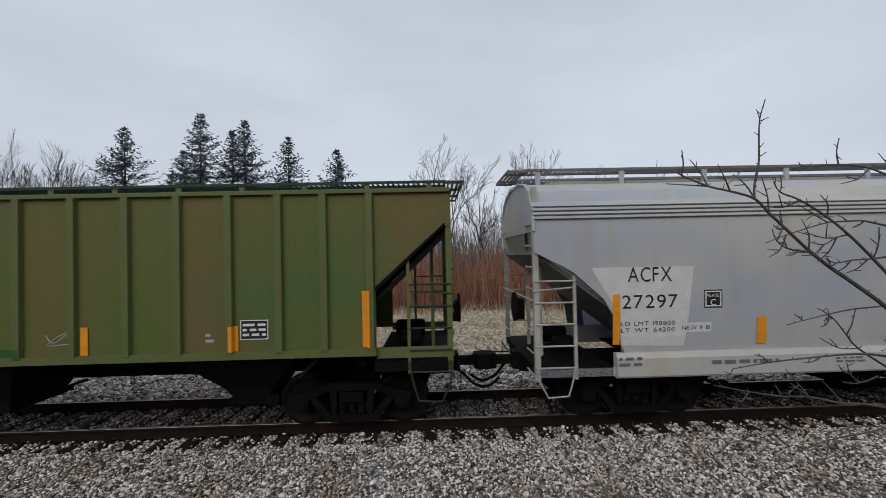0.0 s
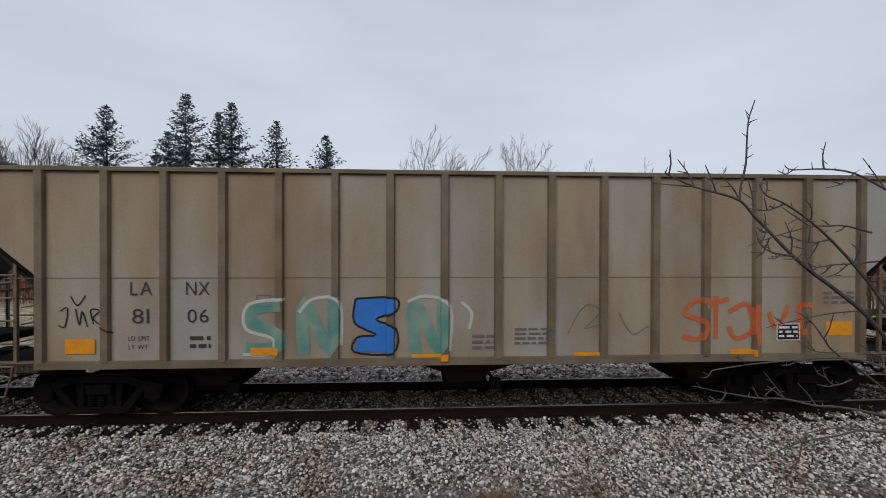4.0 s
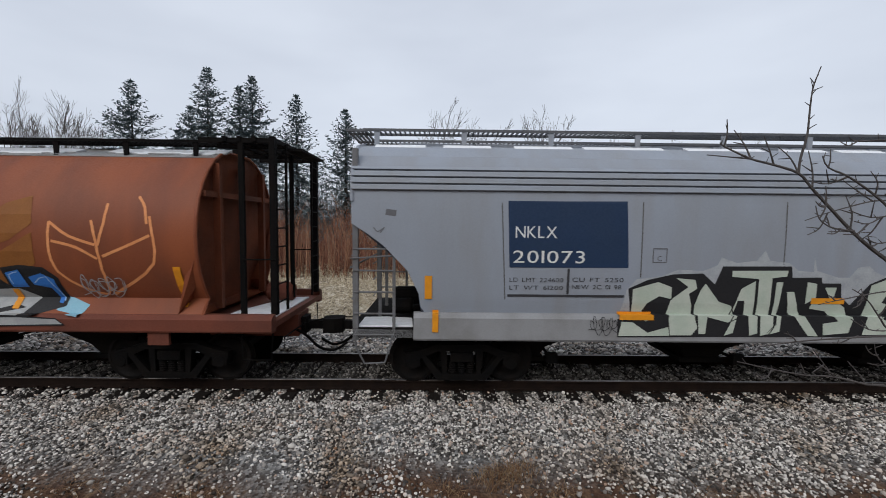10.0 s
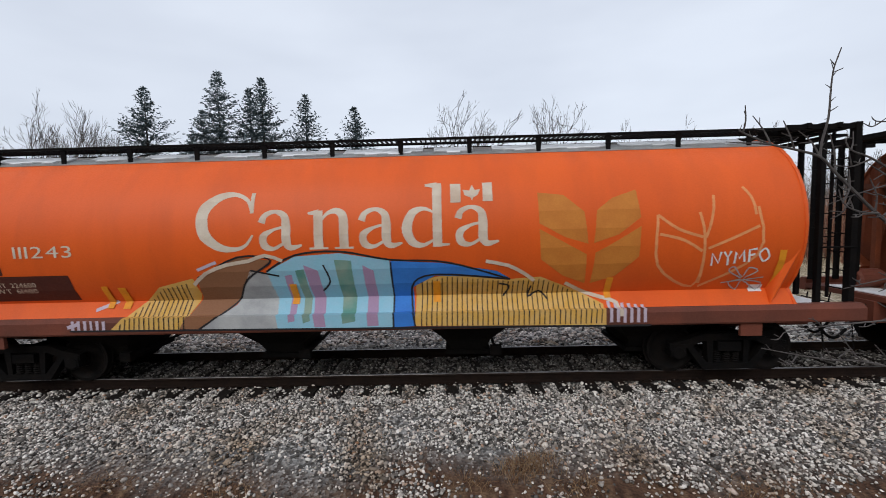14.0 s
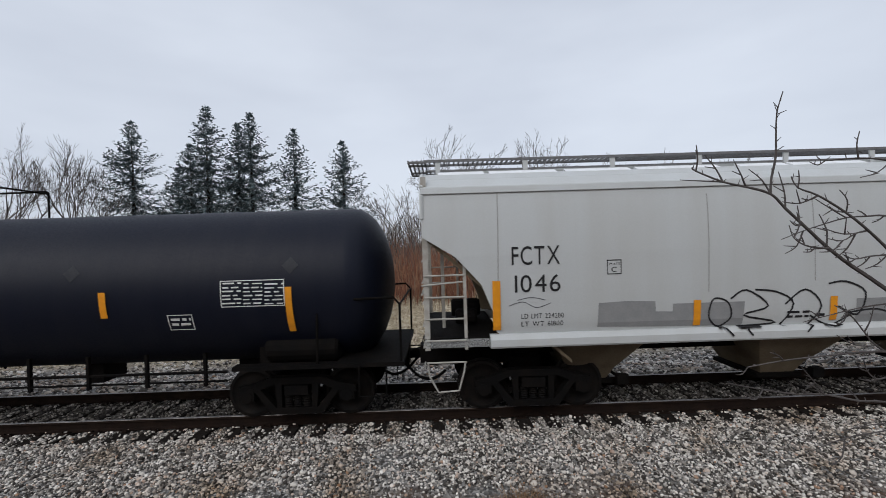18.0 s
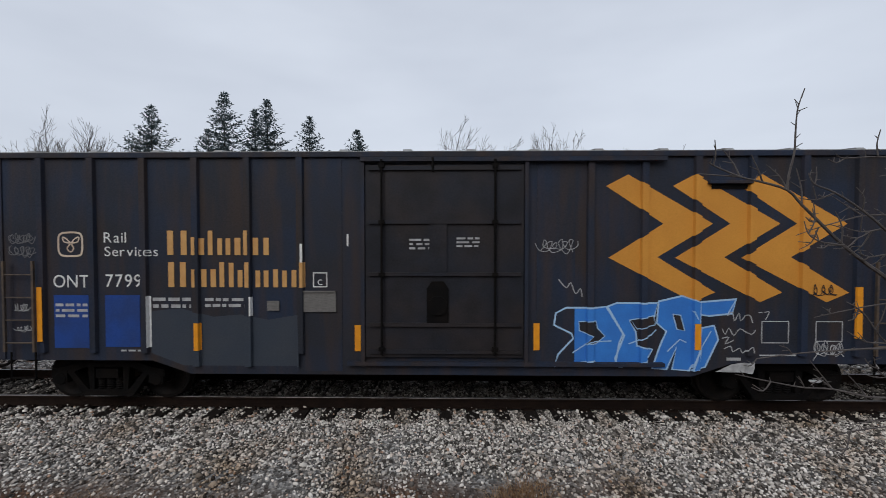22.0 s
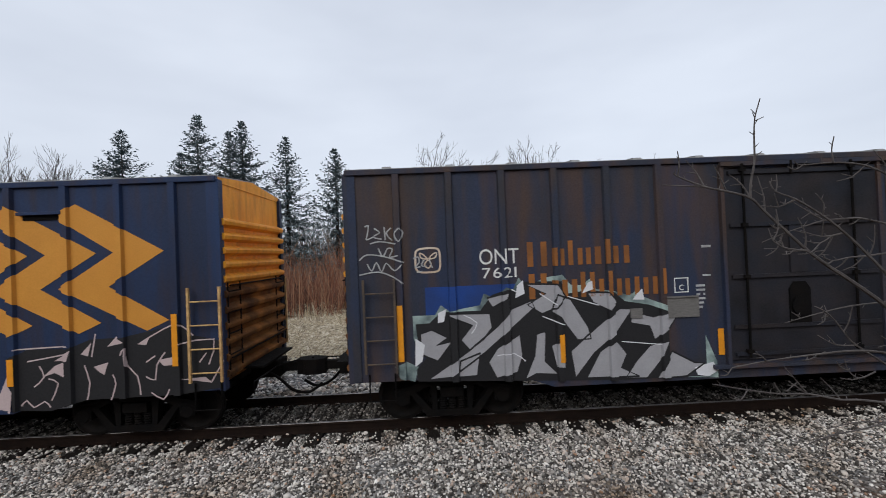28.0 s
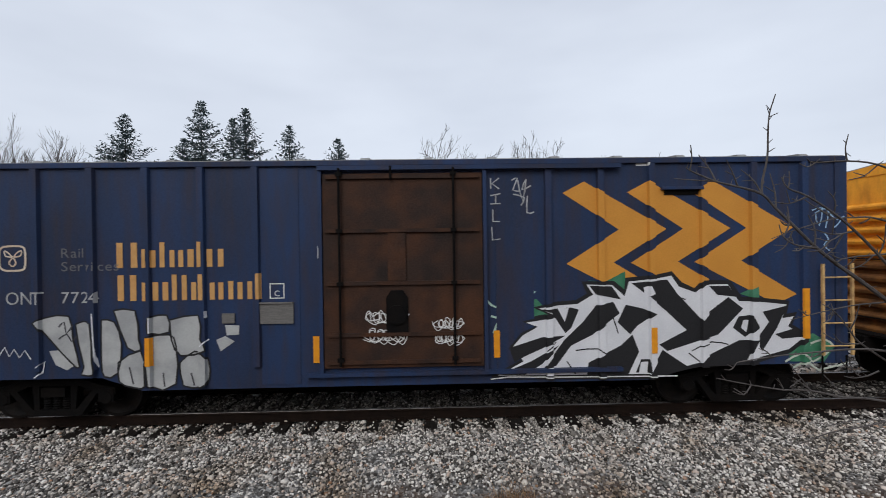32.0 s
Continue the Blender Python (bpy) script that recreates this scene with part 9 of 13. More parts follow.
shapes(grey_cars[1][0], grey_cars[1][1], PALE_HALO, 0, [
    [(-3.56, 1.82), (-3.41, 2), (-3, 2.06), (-2.72, 2.17), (-2.31, 2.15), (-2.08, 2.25), (-2.02, 2.38), (-1.76, 2.29), (-1.43, 2.33), (-1.3, 2.5), (-1.21, 2.33), (-0.89, 2.3), (-0.73, 2.17), (-0.47, 2.15), (-0.47, 2.41), (-0.41, 2.17), (-0.05, 2.06), (0.14, 2.06), (0.27, 2.23), (0.46, 2.26), (0.57, 2.16), (0.74, 2.09), (1.04, 2.22), (1.39, 2.26), (1.58, 2.32), (1.81, 2.29), (2.23, 2.31), (2.53, 2.35), (2.58, 1.51), (-3.64, 1.46)],
    [(6.38, 2.3), (6.62, 2.24), (6.79, 2.08), (6.87, 1.74), (7.08, 1.37), (7.09, 1.13), (6.4, 1.12)]], label='pale overspray round a graffiti piece')
shapes(grey_cars[1][0], grey_cars[1][1], BLACK_PAINT, 1, [
    [(-3.54, 1.84), (-3.23, 1.99), (-2.81, 2.09), (-2.31, 2.11), (-2.1, 1.93), (-1.99, 2.23), (-0.84, 2.24), (-0.81, 2.05), (-0.32, 2.06), (-0.3, 1.96), (0.02, 1.96), (0.05, 1.73), (0.21, 1.59), (0.5, 1.95), (1.04, 2.2), (1.13, 2.07), (1.44, 2.15), (1.77, 2.28), (2.2, 2.24), (2.55, 2.3), (2.58, 1.09), (-3.72, 1.04), (-3.73, 1.34), (-3.47, 1.39)],
    [(2.53, 1.72), (2.93, 1.69), (3.61, 1.73), (4.27, 1.7), (6.4, 1.66), (6.37, 2.26), (6.64, 2.19), (6.82, 1.74), (7.04, 1.37), (7.05, 1.12), (2.52, 1.08)]], label='black ground of a graffiti piece')
shapes(grey_cars[1][0], grey_cars[1][1], PALE_GREEN, 3, [
    [(-3.47, 1.84), (-3.05, 1.97), (-2.81, 1.88), (-2.8, 1.66), (-3.01, 1.71), (-3.2, 1.59), (-3.28, 1.46), (-3.11, 1.37), (-3.26, 1.3), (-3.47, 1.43)],
    [(-3.67, 1.31), (-3.47, 1.3), (-3.22, 1.13), (-2.88, 1.23), (-2.85, 1.06), (-3.71, 1.05)],
    [(-2.77, 2.04), (-2.43, 2.01), (-2.38, 1.85), (-2.51, 1.76), (-2.45, 1.56), (-2.43, 1.35), (-2.38, 1.21), (-2.49, 1.07), (-2.85, 1.07), (-2.89, 1.35), (-2.83, 1.66), (-2.55, 1.88)],
    [(-2.25, 1.95), (-2, 1.64), (-1.78, 1.57), (-1.72, 1.38), (-1.89, 1.29), (-2.23, 1.38), (-2.25, 1.1), (-2.38, 1.1), (-2.42, 1.57), (-2.34, 1.83)]], BLACK_PAINT, 0.02, 1, label='pale green-white graffiti letters')
shapes(grey_cars[1][0], grey_cars[1][1], PALE_GREEN, 3, [
    [(-1.66, 1.86), (-1.41, 2.01), (-1.38, 1.12), (-1.53, 1.08), (-1.59, 1.65), (-1.68, 1.65), (-1.79, 1.12), (-1.96, 1.07), (-1.78, 1.45)],
    [(-1.83, 2.17), (-0.89, 2.18), (-0.91, 2.06), (-1.14, 2.04), (-1.12, 1.22), (-1.2, 1.1), (-1.35, 1.08), (-1.38, 2.02), (-1.83, 2.05)],
    [(-1.08, 1.98), (-0.95, 1.98), (-1.01, 1.15), (-1.27, 1.08), (-1.09, 1.27)],
    [(-0.89, 1.82), (-0.75, 1.82), (-0.64, 1.48), (-0.36, 1.08), (-0.55, 1.08), (-0.83, 1.46)],
    [(-0.56, 1.99), (-0.38, 1.96), (-0.37, 1.7), (-0.56, 1.6)]], BLACK_PAINT, 0.02, 1, label='pale green-white graffiti letters')
shapes(grey_cars[1][0], grey_cars[1][1], PALE_GREEN, 3, [
    [(-0.26, 1.9), (-0.04, 1.9), (-0.08, 1.7), (0.13, 1.56), (0.22, 1.37), (0.14, 1.13), (-0.29, 1.09), (-0.31, 1.3), (-0.05, 1.34), (-0.19, 1.47), (-0.47, 1.52), (-0.43, 1.68), (-0.15, 1.7)]], BLACK_PAINT, 0.02, 1, label='pale green-white graffiti letters')
shapes(grey_cars[1][0], grey_cars[1][1], PALE_GREEN, 3, [
    [(0.52, 1.94), (0.98, 2.13), (0.86, 1.84), (0.75, 1.64), (0.9, 1.59), (0.71, 1.38), (0.82, 1.33), (0.85, 1.11), (0.36, 1.1), (0.44, 1.41)],
    [(1.05, 1.86), (1.21, 2.04), (1.37, 1.79), (1.47, 1.71), (1.59, 2.04), (1.79, 2.19), (1.84, 1.91), (1.67, 1.5), (1.4, 1.5), (1.15, 1.67), (1.05, 1.38)],
    [(0.99, 1.19), (1.21, 1.41), (1.61, 1.43), (1.67, 1.28), (1.85, 1.34), (2.23, 1.48), (2.34, 1.24), (2.45, 1.38), (2.74, 1.42), (2.93, 1.17), (3.07, 1.11), (1.13, 1.09)],
    [(1.74, 1.98), (2.2, 2.18), (2.13, 1.72), (2.04, 1.52), (1.83, 1.41), (1.72, 1.54)]], BLACK_PAINT, 0.02, 1)
shapes(grey_cars[1][0], grey_cars[1][1], PALE_GREEN, 3, [
    [(2.26, 2.08), (2.52, 2.21), (2.55, 1.72), (2.76, 1.66), (3, 1.36), (2.89, 1.3), (2.45, 1.36), (2.25, 1.41)],
    [(2.97, 1.66), (3.5, 1.66), (3.44, 1.37), (3.25, 1.16), (3.12, 1.27), (3.1, 1.46)],
    [(3.56, 1.66), (3.79, 1.7), (3.72, 1.47), (3.5, 1.27), (3.39, 1.12), (3.33, 1.25)],
    [(3.76, 1.52), (3.98, 1.67), (4.41, 1.64), (4.5, 1.52), (4.41, 1.21), (4.24, 1.12), (4.01, 1.18), (3.86, 1.35)],
    [(4.59, 1.58), (4.78, 1.6), (4.78, 1.17), (4.55, 1.14)],
    [(5, 1.53), (5.66, 1.61), (5.89, 1.44), (5.62, 1.17), (4.97, 1.14), (4.83, 1.38)],
    [(5.88, 1.61), (6.24, 1.64), (6.18, 1.18), (5.78, 1.14), (5.9, 1.41)]], BLACK_PAINT, 0.02, 1)
shapes(grey_cars[1][0], grey_cars[1][1], PALE_GREEN, 3, [
    [(6.38, 2.17), (6.61, 2.13), (6.71, 1.94), (6.67, 1.7), (6.49, 1.66), (6.39, 1.69)],
    [(6.31, 1.58), (6.75, 1.61), (6.98, 1.37), (6.99, 1.16), (6.66, 1.24), (6.47, 1.42)]], BLACK_PAINT, 0.02, 1)
strokes(grey_cars[1][0], grey_cars[1][1], WHITE_PAINT, 6, [
    [(2.81, 1.46), (2.84, 1.15)],
    [(3.06, 1.25), (3.09, 1.12)],
    [(3.91, 1.26), (3.92, 1.12)],
    [(4.88, 1.41), (4.91, 1.14)],
    [(5.17, 1.32), (5.36, 1.34)],
    [(6.46, 1.42), (6.49, 1.14)]], 0.05, 1)
shapes(grey_cars[1][0], grey_cars[1][1], BLACK_PAINT, 6, [
    [(5.22, 1.34), (5.4, 1.36), (5.37, 1.15), (5.25, 1.17)],
    [(6.51, 1.98), (6.58, 1.96), (6.55, 1.84), (6.49, 1.88)],
    [(6.3, 1.54), (6.32, 1.42), (6.28, 1.16), (6.2, 1.18)]])
shapes(BOX_CARS[0][0], BOX_SIDES[0], SPRAY_BLUE, 2, [
    [(1.91, 1.49), (1.94, 1.69), (2.11, 1.78), (2.61, 1.78), (2.77, 1.8), (3.05, 1.35), (2.99, 1.2), (2.92, 0.81), (2.66, 0.81), (2.57, 0.9), (1.92, 0.8), (1.98, 1), (2.23, 1.27), (2.2, 1.35)],
    [(2.79, 1.8), (2.94, 1.86), (3.61, 1.86), (3.56, 1.63), (3.15, 1.57), (3.26, 1.38), (3.28, 1.15), (3.54, 1.09), (3.42, 0.89), (2.99, 0.79), (2.92, 0.93), (3.07, 1.32)],
    [(3.63, 1.89), (4.01, 1.98), (4.3, 1.88), (4.28, 1.04), (4.14, 0.74), (3.86, 0.76), (3.93, 1.13), (3.77, 0.76), (3.53, 0.77), (3.66, 1.16), (3.76, 1.39), (3.6, 1.53)],
    [(4.32, 1.88), (4.9, 1.93), (4.83, 1.69), (4.46, 1.65), (4.31, 1.67)]], PALE_BLUE, 0.03, 1, label='bright blue graffiti letters with pale outlines')
shapes(BOX_CARS[0][0], BOX_SIDES[0], SPRAY_BLUE, 2, [
    [(4.34, 1.45), (4.54, 1.49), (4.61, 1.26), (4.4, 0.8), (4.18, 0.74), (4.3, 1.13)]], PALE_BLUE, 0.03, 1, label='bright blue graffiti letters with pale outlines')
shapes(BOX_CARS[0][0], BOX_SIDES[0], BLUE_GRIMY, 4, [
    [(2.32, 1.55), (2.6, 1.56), (2.63, 1.44), (2.75, 1.31), (2.6, 1.18), (2.43, 1.19), (2.55, 1.31), (2.33, 1.4)],
    [(3.17, 1.58), (3.55, 1.65), (3.58, 1.5), (3.28, 1.43)],
    [(3.86, 1.68), (3.99, 1.66), (4.06, 1.4), (3.93, 1.43)]], PALE_BLUE, 0.018, 1)
strokes(BOX_CARS[0][0], BOX_SIDES[0], PALE_BLUE, 5, [
    [(2.22, 1.03), (2.49, 1.21), (2.86, 1.23)],
    [(3.14, 1.18), (3.51, 1.33), (3.59, 1.42)],
    [(3.78, 1.06), (3.98, 1.26), (4.09, 1.21)],
    [(4.49, 1.4), (4.34, 1.13), (4.31, 0.85)],
    [(4.18, 1.74), (4.25, 1.6)],
    [(4.89, 1.92), (4.76, 1.69)]], 0.02, 1)
strokes(BOX_CARS[0][0], BOX_SIDES[0], FADED_WHITE, 5, [
    [(4.75, 1.65), (4.83, 1.72), (4.87, 1.57), (4.94, 1.7), (4.97, 1.57), (5.07, 1.68), (5.12, 1.55)],
    [(4.67, 1.44), (4.72, 1.35), (4.78, 1.45), (4.86, 1.33), (4.96, 1.44), (5.1, 1.36), (5.17, 1.43)],
    [(4.67, 1.28), (4.78, 1.3), (4.72, 1.19), (4.86, 1.25)],
    [(4.71, 1.11), (4.81, 1.15), (4.85, 1.06), (4.96, 1.12), (5.01, 1.04), (5.13, 1.15), (5.16, 1.05)],
    [(5.26, 1.71), (5.32, 1.71)],
    [(5.35, 1.71), (5.43, 1.72), (5.37, 1.59)],
    [(1.98, 2.25), (2.11, 2.11), (2.18, 2.2), (2.26, 2.01), (2.34, 2.1), (2.37, 1.96)]], 0.016, 3, label='small sprayed scrawls')
shapes(BOX_CARS[0][0], BOX_SIDES[0], FADED_WHITE, 2, [
    [(4.57, 0.72), (4.84, 0.85), (5.21, 0.9), (5.14, 0.71)],
    [(4.75, 0.96), (4.99, 0.96), (4.98, 0.91), (4.75, 0.91)],
    [(5.29, 1.01), (5.88, 1.02), (5.88, 0.99), (5.29, 0.99)],
    [(6.09, 0.6), (6.34, 0.6), (6.28, 0.55), (6.11, 0.56)]])
shapes(BOX_CARS[1][0], BOX_SIDES[1], SPRAY_BLUE3, 2, [
    [(-5.16, 1.35), (-5.1, 1.64), (-4.89, 1.78), (-4.54, 1.77), (-4.39, 1.92), (-4.19, 1.83), (-4.03, 1.67), (-3.58, 1.71), (-3.3, 1.87), (-3.09, 1.7), (-2.98, 1.57), (-2.74, 1.71), (-2.36, 1.7), (-2.15, 1.63), (-1.98, 1.74), (-1.75, 1.67), (-1.64, 1.46), (-1.72, 1.17), (-1.87, 1.08), (-1.6, 0.88), (-1.45, 0.64), (-2.18, 0.62), (-4.16, 0.64), (-4.73, 0.81), (-5.16, 0.83), (-5.06, 1.02), (-4.68, 1.11), (-4.98, 1.25)]], SPRAY_SKY2, 0.05, 2, label='bright blue graffiti piece with pale blue lines')
shapes(BOX_CARS[1][0], BOX_SIDES[1], SPRAY_SKY2, 3, [
    [(-5.08, 1.64), (-4.71, 1.63), (-4.51, 1.2), (-4.72, 1.25)],
    [(-4.52, 1.68), (-4.24, 1.72), (-4.2, 1.48), (-4.34, 1.39)],
    [(-3.87, 1.48), (-3.66, 1.57), (-3.45, 1.33), (-3.45, 1), (-3.73, 1.19)],
    [(-2.93, 1.47), (-2.64, 1.61), (-2.55, 1.08), (-2.84, 0.99), (-3.07, 1.09)],
    [(-2.65, 1.09), (-2.36, 1.08), (-2.21, 0.7), (-2.55, 0.7)],
    [(-2.08, 1.08), (-1.79, 0.98), (-1.6, 0.69), (-1.99, 0.67)],
    [(-3.97, 1.1), (-3.78, 1.1), (-3.36, 0.86), (-3.6, 0.67), (-3.97, 0.77)]])
shapes(BOX_CARS[1][0], BOX_SIDES[1], FADED_BLUE, 3, [
    [(-2.25, 1.56), (-1.72, 1.55), (-1.75, 1.15), (-2.25, 1.12)],
    [(-2.97, 1.47), (-2.69, 1.47), (-2.72, 1.18), (-3.02, 1.17)],
    [(-4.2, 1.34), (-3.87, 1.39), (-3.78, 1.15), (-4.06, 1.1)]])
strokes(BOX_CARS[1][0], BOX_SIDES[1], PALE_BLUE, 5, [
    [(-4.92, 1.59), (-4.68, 1.47), (-4.51, 1.11), (-4.24, 0.89), (-4.09, 0.67)],
    [(-4.33, 1.71), (-4.19, 1.58), (-4.24, 1.47)],
    [(-3.95, 0.89), (-3.85, 1.48), (-3.72, 1.19), (-3.88, 0.81), (-3.6, 0.7), (-3.35, 0.85)],
    [(-3.62, 1.57), (-3.44, 1.38), (-3.38, 1.09), (-3.45, 0.98)],
    [(-2.81, 1.41), (-2.97, 1.17), (-3.16, 0.94), (-3.03, 0.71), (-2.92, 0.65)],
    [(-2.62, 1.61), (-2.36, 1.61), (-2.49, 1.54), (-2.3, 1.46), (-2.4, 1.35)],
    [(-2.65, 0.99), (-2.4, 0.93), (-2.36, 0.74), (-2.21, 0.64)],
    [(-2.17, 1.08), (-2.02, 0.87)],
    [(-1.89, 1.57), (-1.74, 1.46), (-1.79, 1.17)],
    [(-1.84, 1.08), (-1.64, 0.88), (-1.49, 0.67)],
    [(-2.08, 0.69), (-1.94, 0.87), (-1.84, 0.69)]], 0.028, 3)
shapes(BOX_CARS[1][0], BOX_SIDES[1], PALE_BLUE, 5, [
    [(-4.9, 1.66), (-4.65, 1.66), (-4.67, 1.54), (-4.84, 1.54)]])
strokes(BOX_CARS[1][0], BOX_SIDES[1], FADED_WHITE, 5, [
    [(-5.92, 1.6), (-5.79, 1.41), (-5.64, 1.64), (-5.61, 1.12), (-5.51, 1.55), (-5.45, 1.12), (-5.35, 1.5), (-5.3, 1.12), (-5.18, 1.5), (-5.17, 1.12)],
    [(-5.73, 1.05), (-5.56, 1.07), (-5.66, 0.88), (-5.43, 1.02), (-5.48, 0.83), (-5.24, 1), (-5.29, 0.83), (-5.1, 0.94)],
    [(-5.71, 0.98), (-5.12, 1.04)]], 0.03, 2, label='white scrawled tag')
strokes(BOX_CARS[1][0], BOX_SIDES[1], SPRAY_MINT, 5, [
    [(-6.54, 1.13), (-6.47, 1.32), (-6.35, 1.4), (-6.16, 1.37), (-6.07, 1.22), (-6.12, 1.13)],
    [(-6.56, 1.09), (-6.45, 1.23), (-6.36, 1.08), (-6.26, 1.22), (-6.17, 1.09), (-6.05, 1.2), (-5.99, 1.09)],
    [(-6.41, 1.04), (-6.32, 0.89), (-6.17, 1.03), (-6.08, 0.94), (-5.94, 1.05)]], 0.014, 3, label='thin pale green tag')
shapes(BOX_CARS[2][0], BOX_SIDES[2], MINT_HALO, 1, [
    [(-6.51, 1.92), (-6.14, 1.92), (-6.04, 2.08), (-5.9, 1.97), (-5.39, 2.05), (-5.32, 2.24), (-5.15, 2.16), (-4.95, 2.33), (-4.83, 2.29), (-4.73, 2.48), (-4.62, 2.32), (-4.28, 2.46), (-4, 2.5), (-3.86, 2.32), (-3.67, 2.31), (-3.52, 2.42), (-3.44, 2.23), (-3.15, 2.19), (-2.96, 2.13), (-2.82, 2.13), (-2.72, 2.24), (-2.65, 2.07), (-2.26, 1.91), (-1.91, 2.04), (-1.92, 1.85), (-1.74, 1.7), (-1.44, 0.93), (-1.43, 0.66), (-1.93, 0.69), (-2.48, 1.17), (-6.44, 1.36), (-6.51, 1.55)],
    [(-6.83, 1.1), (-6.64, 1.18), (-6.45, 1.08), (-6.51, 0.84), (-6.74, 0.91)]], label='mint and white overspray round a graffiti piece')
shapes(BOX_CARS[2][0], BOX_SIDES[2], BLACK_PAINT, 2, [
    [(-6.47, 1.78), (-6.24, 1.79), (-6.05, 1.96), (-5.39, 1.96), (-5.19, 2.21), (-4.92, 2.29), (-4.68, 2.23), (-4.69, 2.41), (-4.03, 2.39), (-3.91, 2.18), (-3.58, 2.22), (-3.14, 2.17), (-2.96, 2.01), (-2.54, 1.93), (-2.26, 1.82), (-1.95, 1.96), (-2.02, 1.71), (-1.73, 1.59), (-1.62, 1.11), (-1.73, 0.85), (-2.12, 0.7), (-3.08, 0.7), (-6.46, 0.84), (-6.48, 1.03), (-6.22, 1.33), (-6.44, 1.52)]], label='black ground of a graffiti piece')
shapes(BOX_CARS[2][0], BOX_SIDES[2], SILVER, 3, [
    [(-5.93, 1.93), (-5.24, 1.91), (-5.2, 1.67), (-5.35, 1.49), (-5.59, 1.32), (-5.73, 1.49), (-5.53, 1.72), (-5.86, 1.86)],
    [(-4.86, 1.97), (-4.54, 2.09), (-4.48, 1.97), (-5.31, 1.28), (-5.9, 0.88), (-6.3, 0.86), (-5.61, 1.3), (-5.1, 1.7)],
    [(-6.4, 1.62), (-6.21, 1.68), (-5.95, 1.54), (-6.14, 1.42), (-5.88, 1.46), (-6.12, 1.16), (-6.39, 1.28)],
    [(-4.64, 2.37), (-4.09, 2.34), (-3.95, 2.13), (-4.11, 1.95), (-4.36, 1.86), (-4.6, 2.02), (-4.29, 2.19)],
    [(-4.1, 2.17), (-3.87, 2.08), (-3.59, 1.6), (-3.56, 1.41), (-3.79, 1.4), (-4.06, 1.79), (-4.2, 1.89)],
    [(-4.47, 1.53), (-4.31, 1.57), (-4.34, 1.07), (-4.14, 0.85), (-4.5, 0.87), (-4.69, 0.79), (-4.52, 1.17)]], BLACK_PAINT, 0.03, 1, label='silver angular graffiti letters')
shapes(BOX_CARS[2][0], BOX_SIDES[2], SILVER, 3, [
    [(-3.58, 2.18), (-3.24, 2.17), (-3.09, 2), (-3.22, 1.86), (-3.5, 2.01)]], BLACK_PAINT, 0.03, 1, label='silver angular graffiti letters')
shapes(BOX_CARS[2][0], BOX_SIDES[2], SILVER, 3, [
    [(-3.06, 1.89), (-2.83, 1.88), (-3.14, 1.46), (-3.51, 1.17), (-3.84, 0.78), (-3.91, 1.22), (-3.42, 1.63)],
    [(-2.84, 1.83), (-2.49, 1.73), (-2.01, 1.85), (-2.22, 1.53), (-2.48, 1.34), (-2.56, 1.57), (-2.88, 1.64)],
    [(-2.58, 1.25), (-2.26, 1.33), (-2.4, 0.98), (-2.64, 0.71), (-3, 0.73), (-2.82, 1)],
    [(-3.42, 1.19), (-3.14, 1.37), (-2.96, 1.13), (-3.07, 0.91), (-2.77, 0.75), (-3.65, 0.76)],
    [(-5.13, 1.33), (-4.75, 1.54), (-4.71, 1.18), (-4.81, 0.91), (-5.16, 0.83), (-5.29, 1.1)],
    [(-2.2, 1.14), (-1.82, 0.93), (-1.65, 0.92), (-1.97, 0.71), (-2.46, 0.7)],
    [(-5.27, 2.16), (-4.91, 2.24), (-4.93, 2.13), (-5.18, 2)]], BLACK_PAINT, 0.03, 1)
shapes(BOX_CARS[2][0], BOX_SIDES[2], SILVER, 3, [
    [(-4.23, 1.33), (-4, 1.43), (-4, 0.96), (-4.16, 0.97)],
    [(-5.75, 1.14), (-5.42, 1.26), (-5.48, 0.89), (-5.79, 0.88)]], BLACK_PAINT, 0.03, 1)
strokes(BOX_CARS[2][0], BOX_SIDES[2], WHITE_SPRAY, 5, [
    [(-5.67, 1.9), (-5.45, 1.76), (-5.55, 1.59)],
    [(-4.39, 2.2), (-4.11, 2)],
    [(-3.92, 2.13), (-3.4, 1.96)],
    [(-4.36, 1.82), (-3.99, 1.66)],
    [(-5.14, 1.2), (-4.86, 1.23), (-4.67, 1.09)],
    [(-3.05, 1.34), (-2.38, 1.26)],
    [(-4.72, 2.21), (-4.86, 2.29)],
    [(-2.73, 2.08), (-2.67, 2.2)]], 0.016, 2)
shapes(BOX_CARS[2][0], BOX_SIDES[2], WHITE_SPRAY, 4, [
    [(-4.76, 2.35), (-4.66, 2.43), (-4.64, 2.21), (-4.8, 2.14)],
    [(-3.57, 2.35), (-3.5, 2.37), (-3.49, 2.23), (-3.68, 2.17)],
    [(-2.74, 2.14), (-2.66, 2.2), (-2.63, 2.02), (-2.83, 2.03)],
    [(-2.02, 1.86), (-1.91, 1.99), (-1.89, 1.85), (-2.01, 1.75)],
    [(-6.48, 1.55), (-6.33, 1.44), (-6.38, 1.17), (-6.5, 1.08)],
    [(-6.09, 1.95), (-5.95, 2.01), (-6, 1.8), (-6.1, 1.79)],
    [(-1.83, 0.85), (-1.51, 0.93), (-1.42, 0.79), (-1.59, 0.69), (-1.78, 0.72)]])
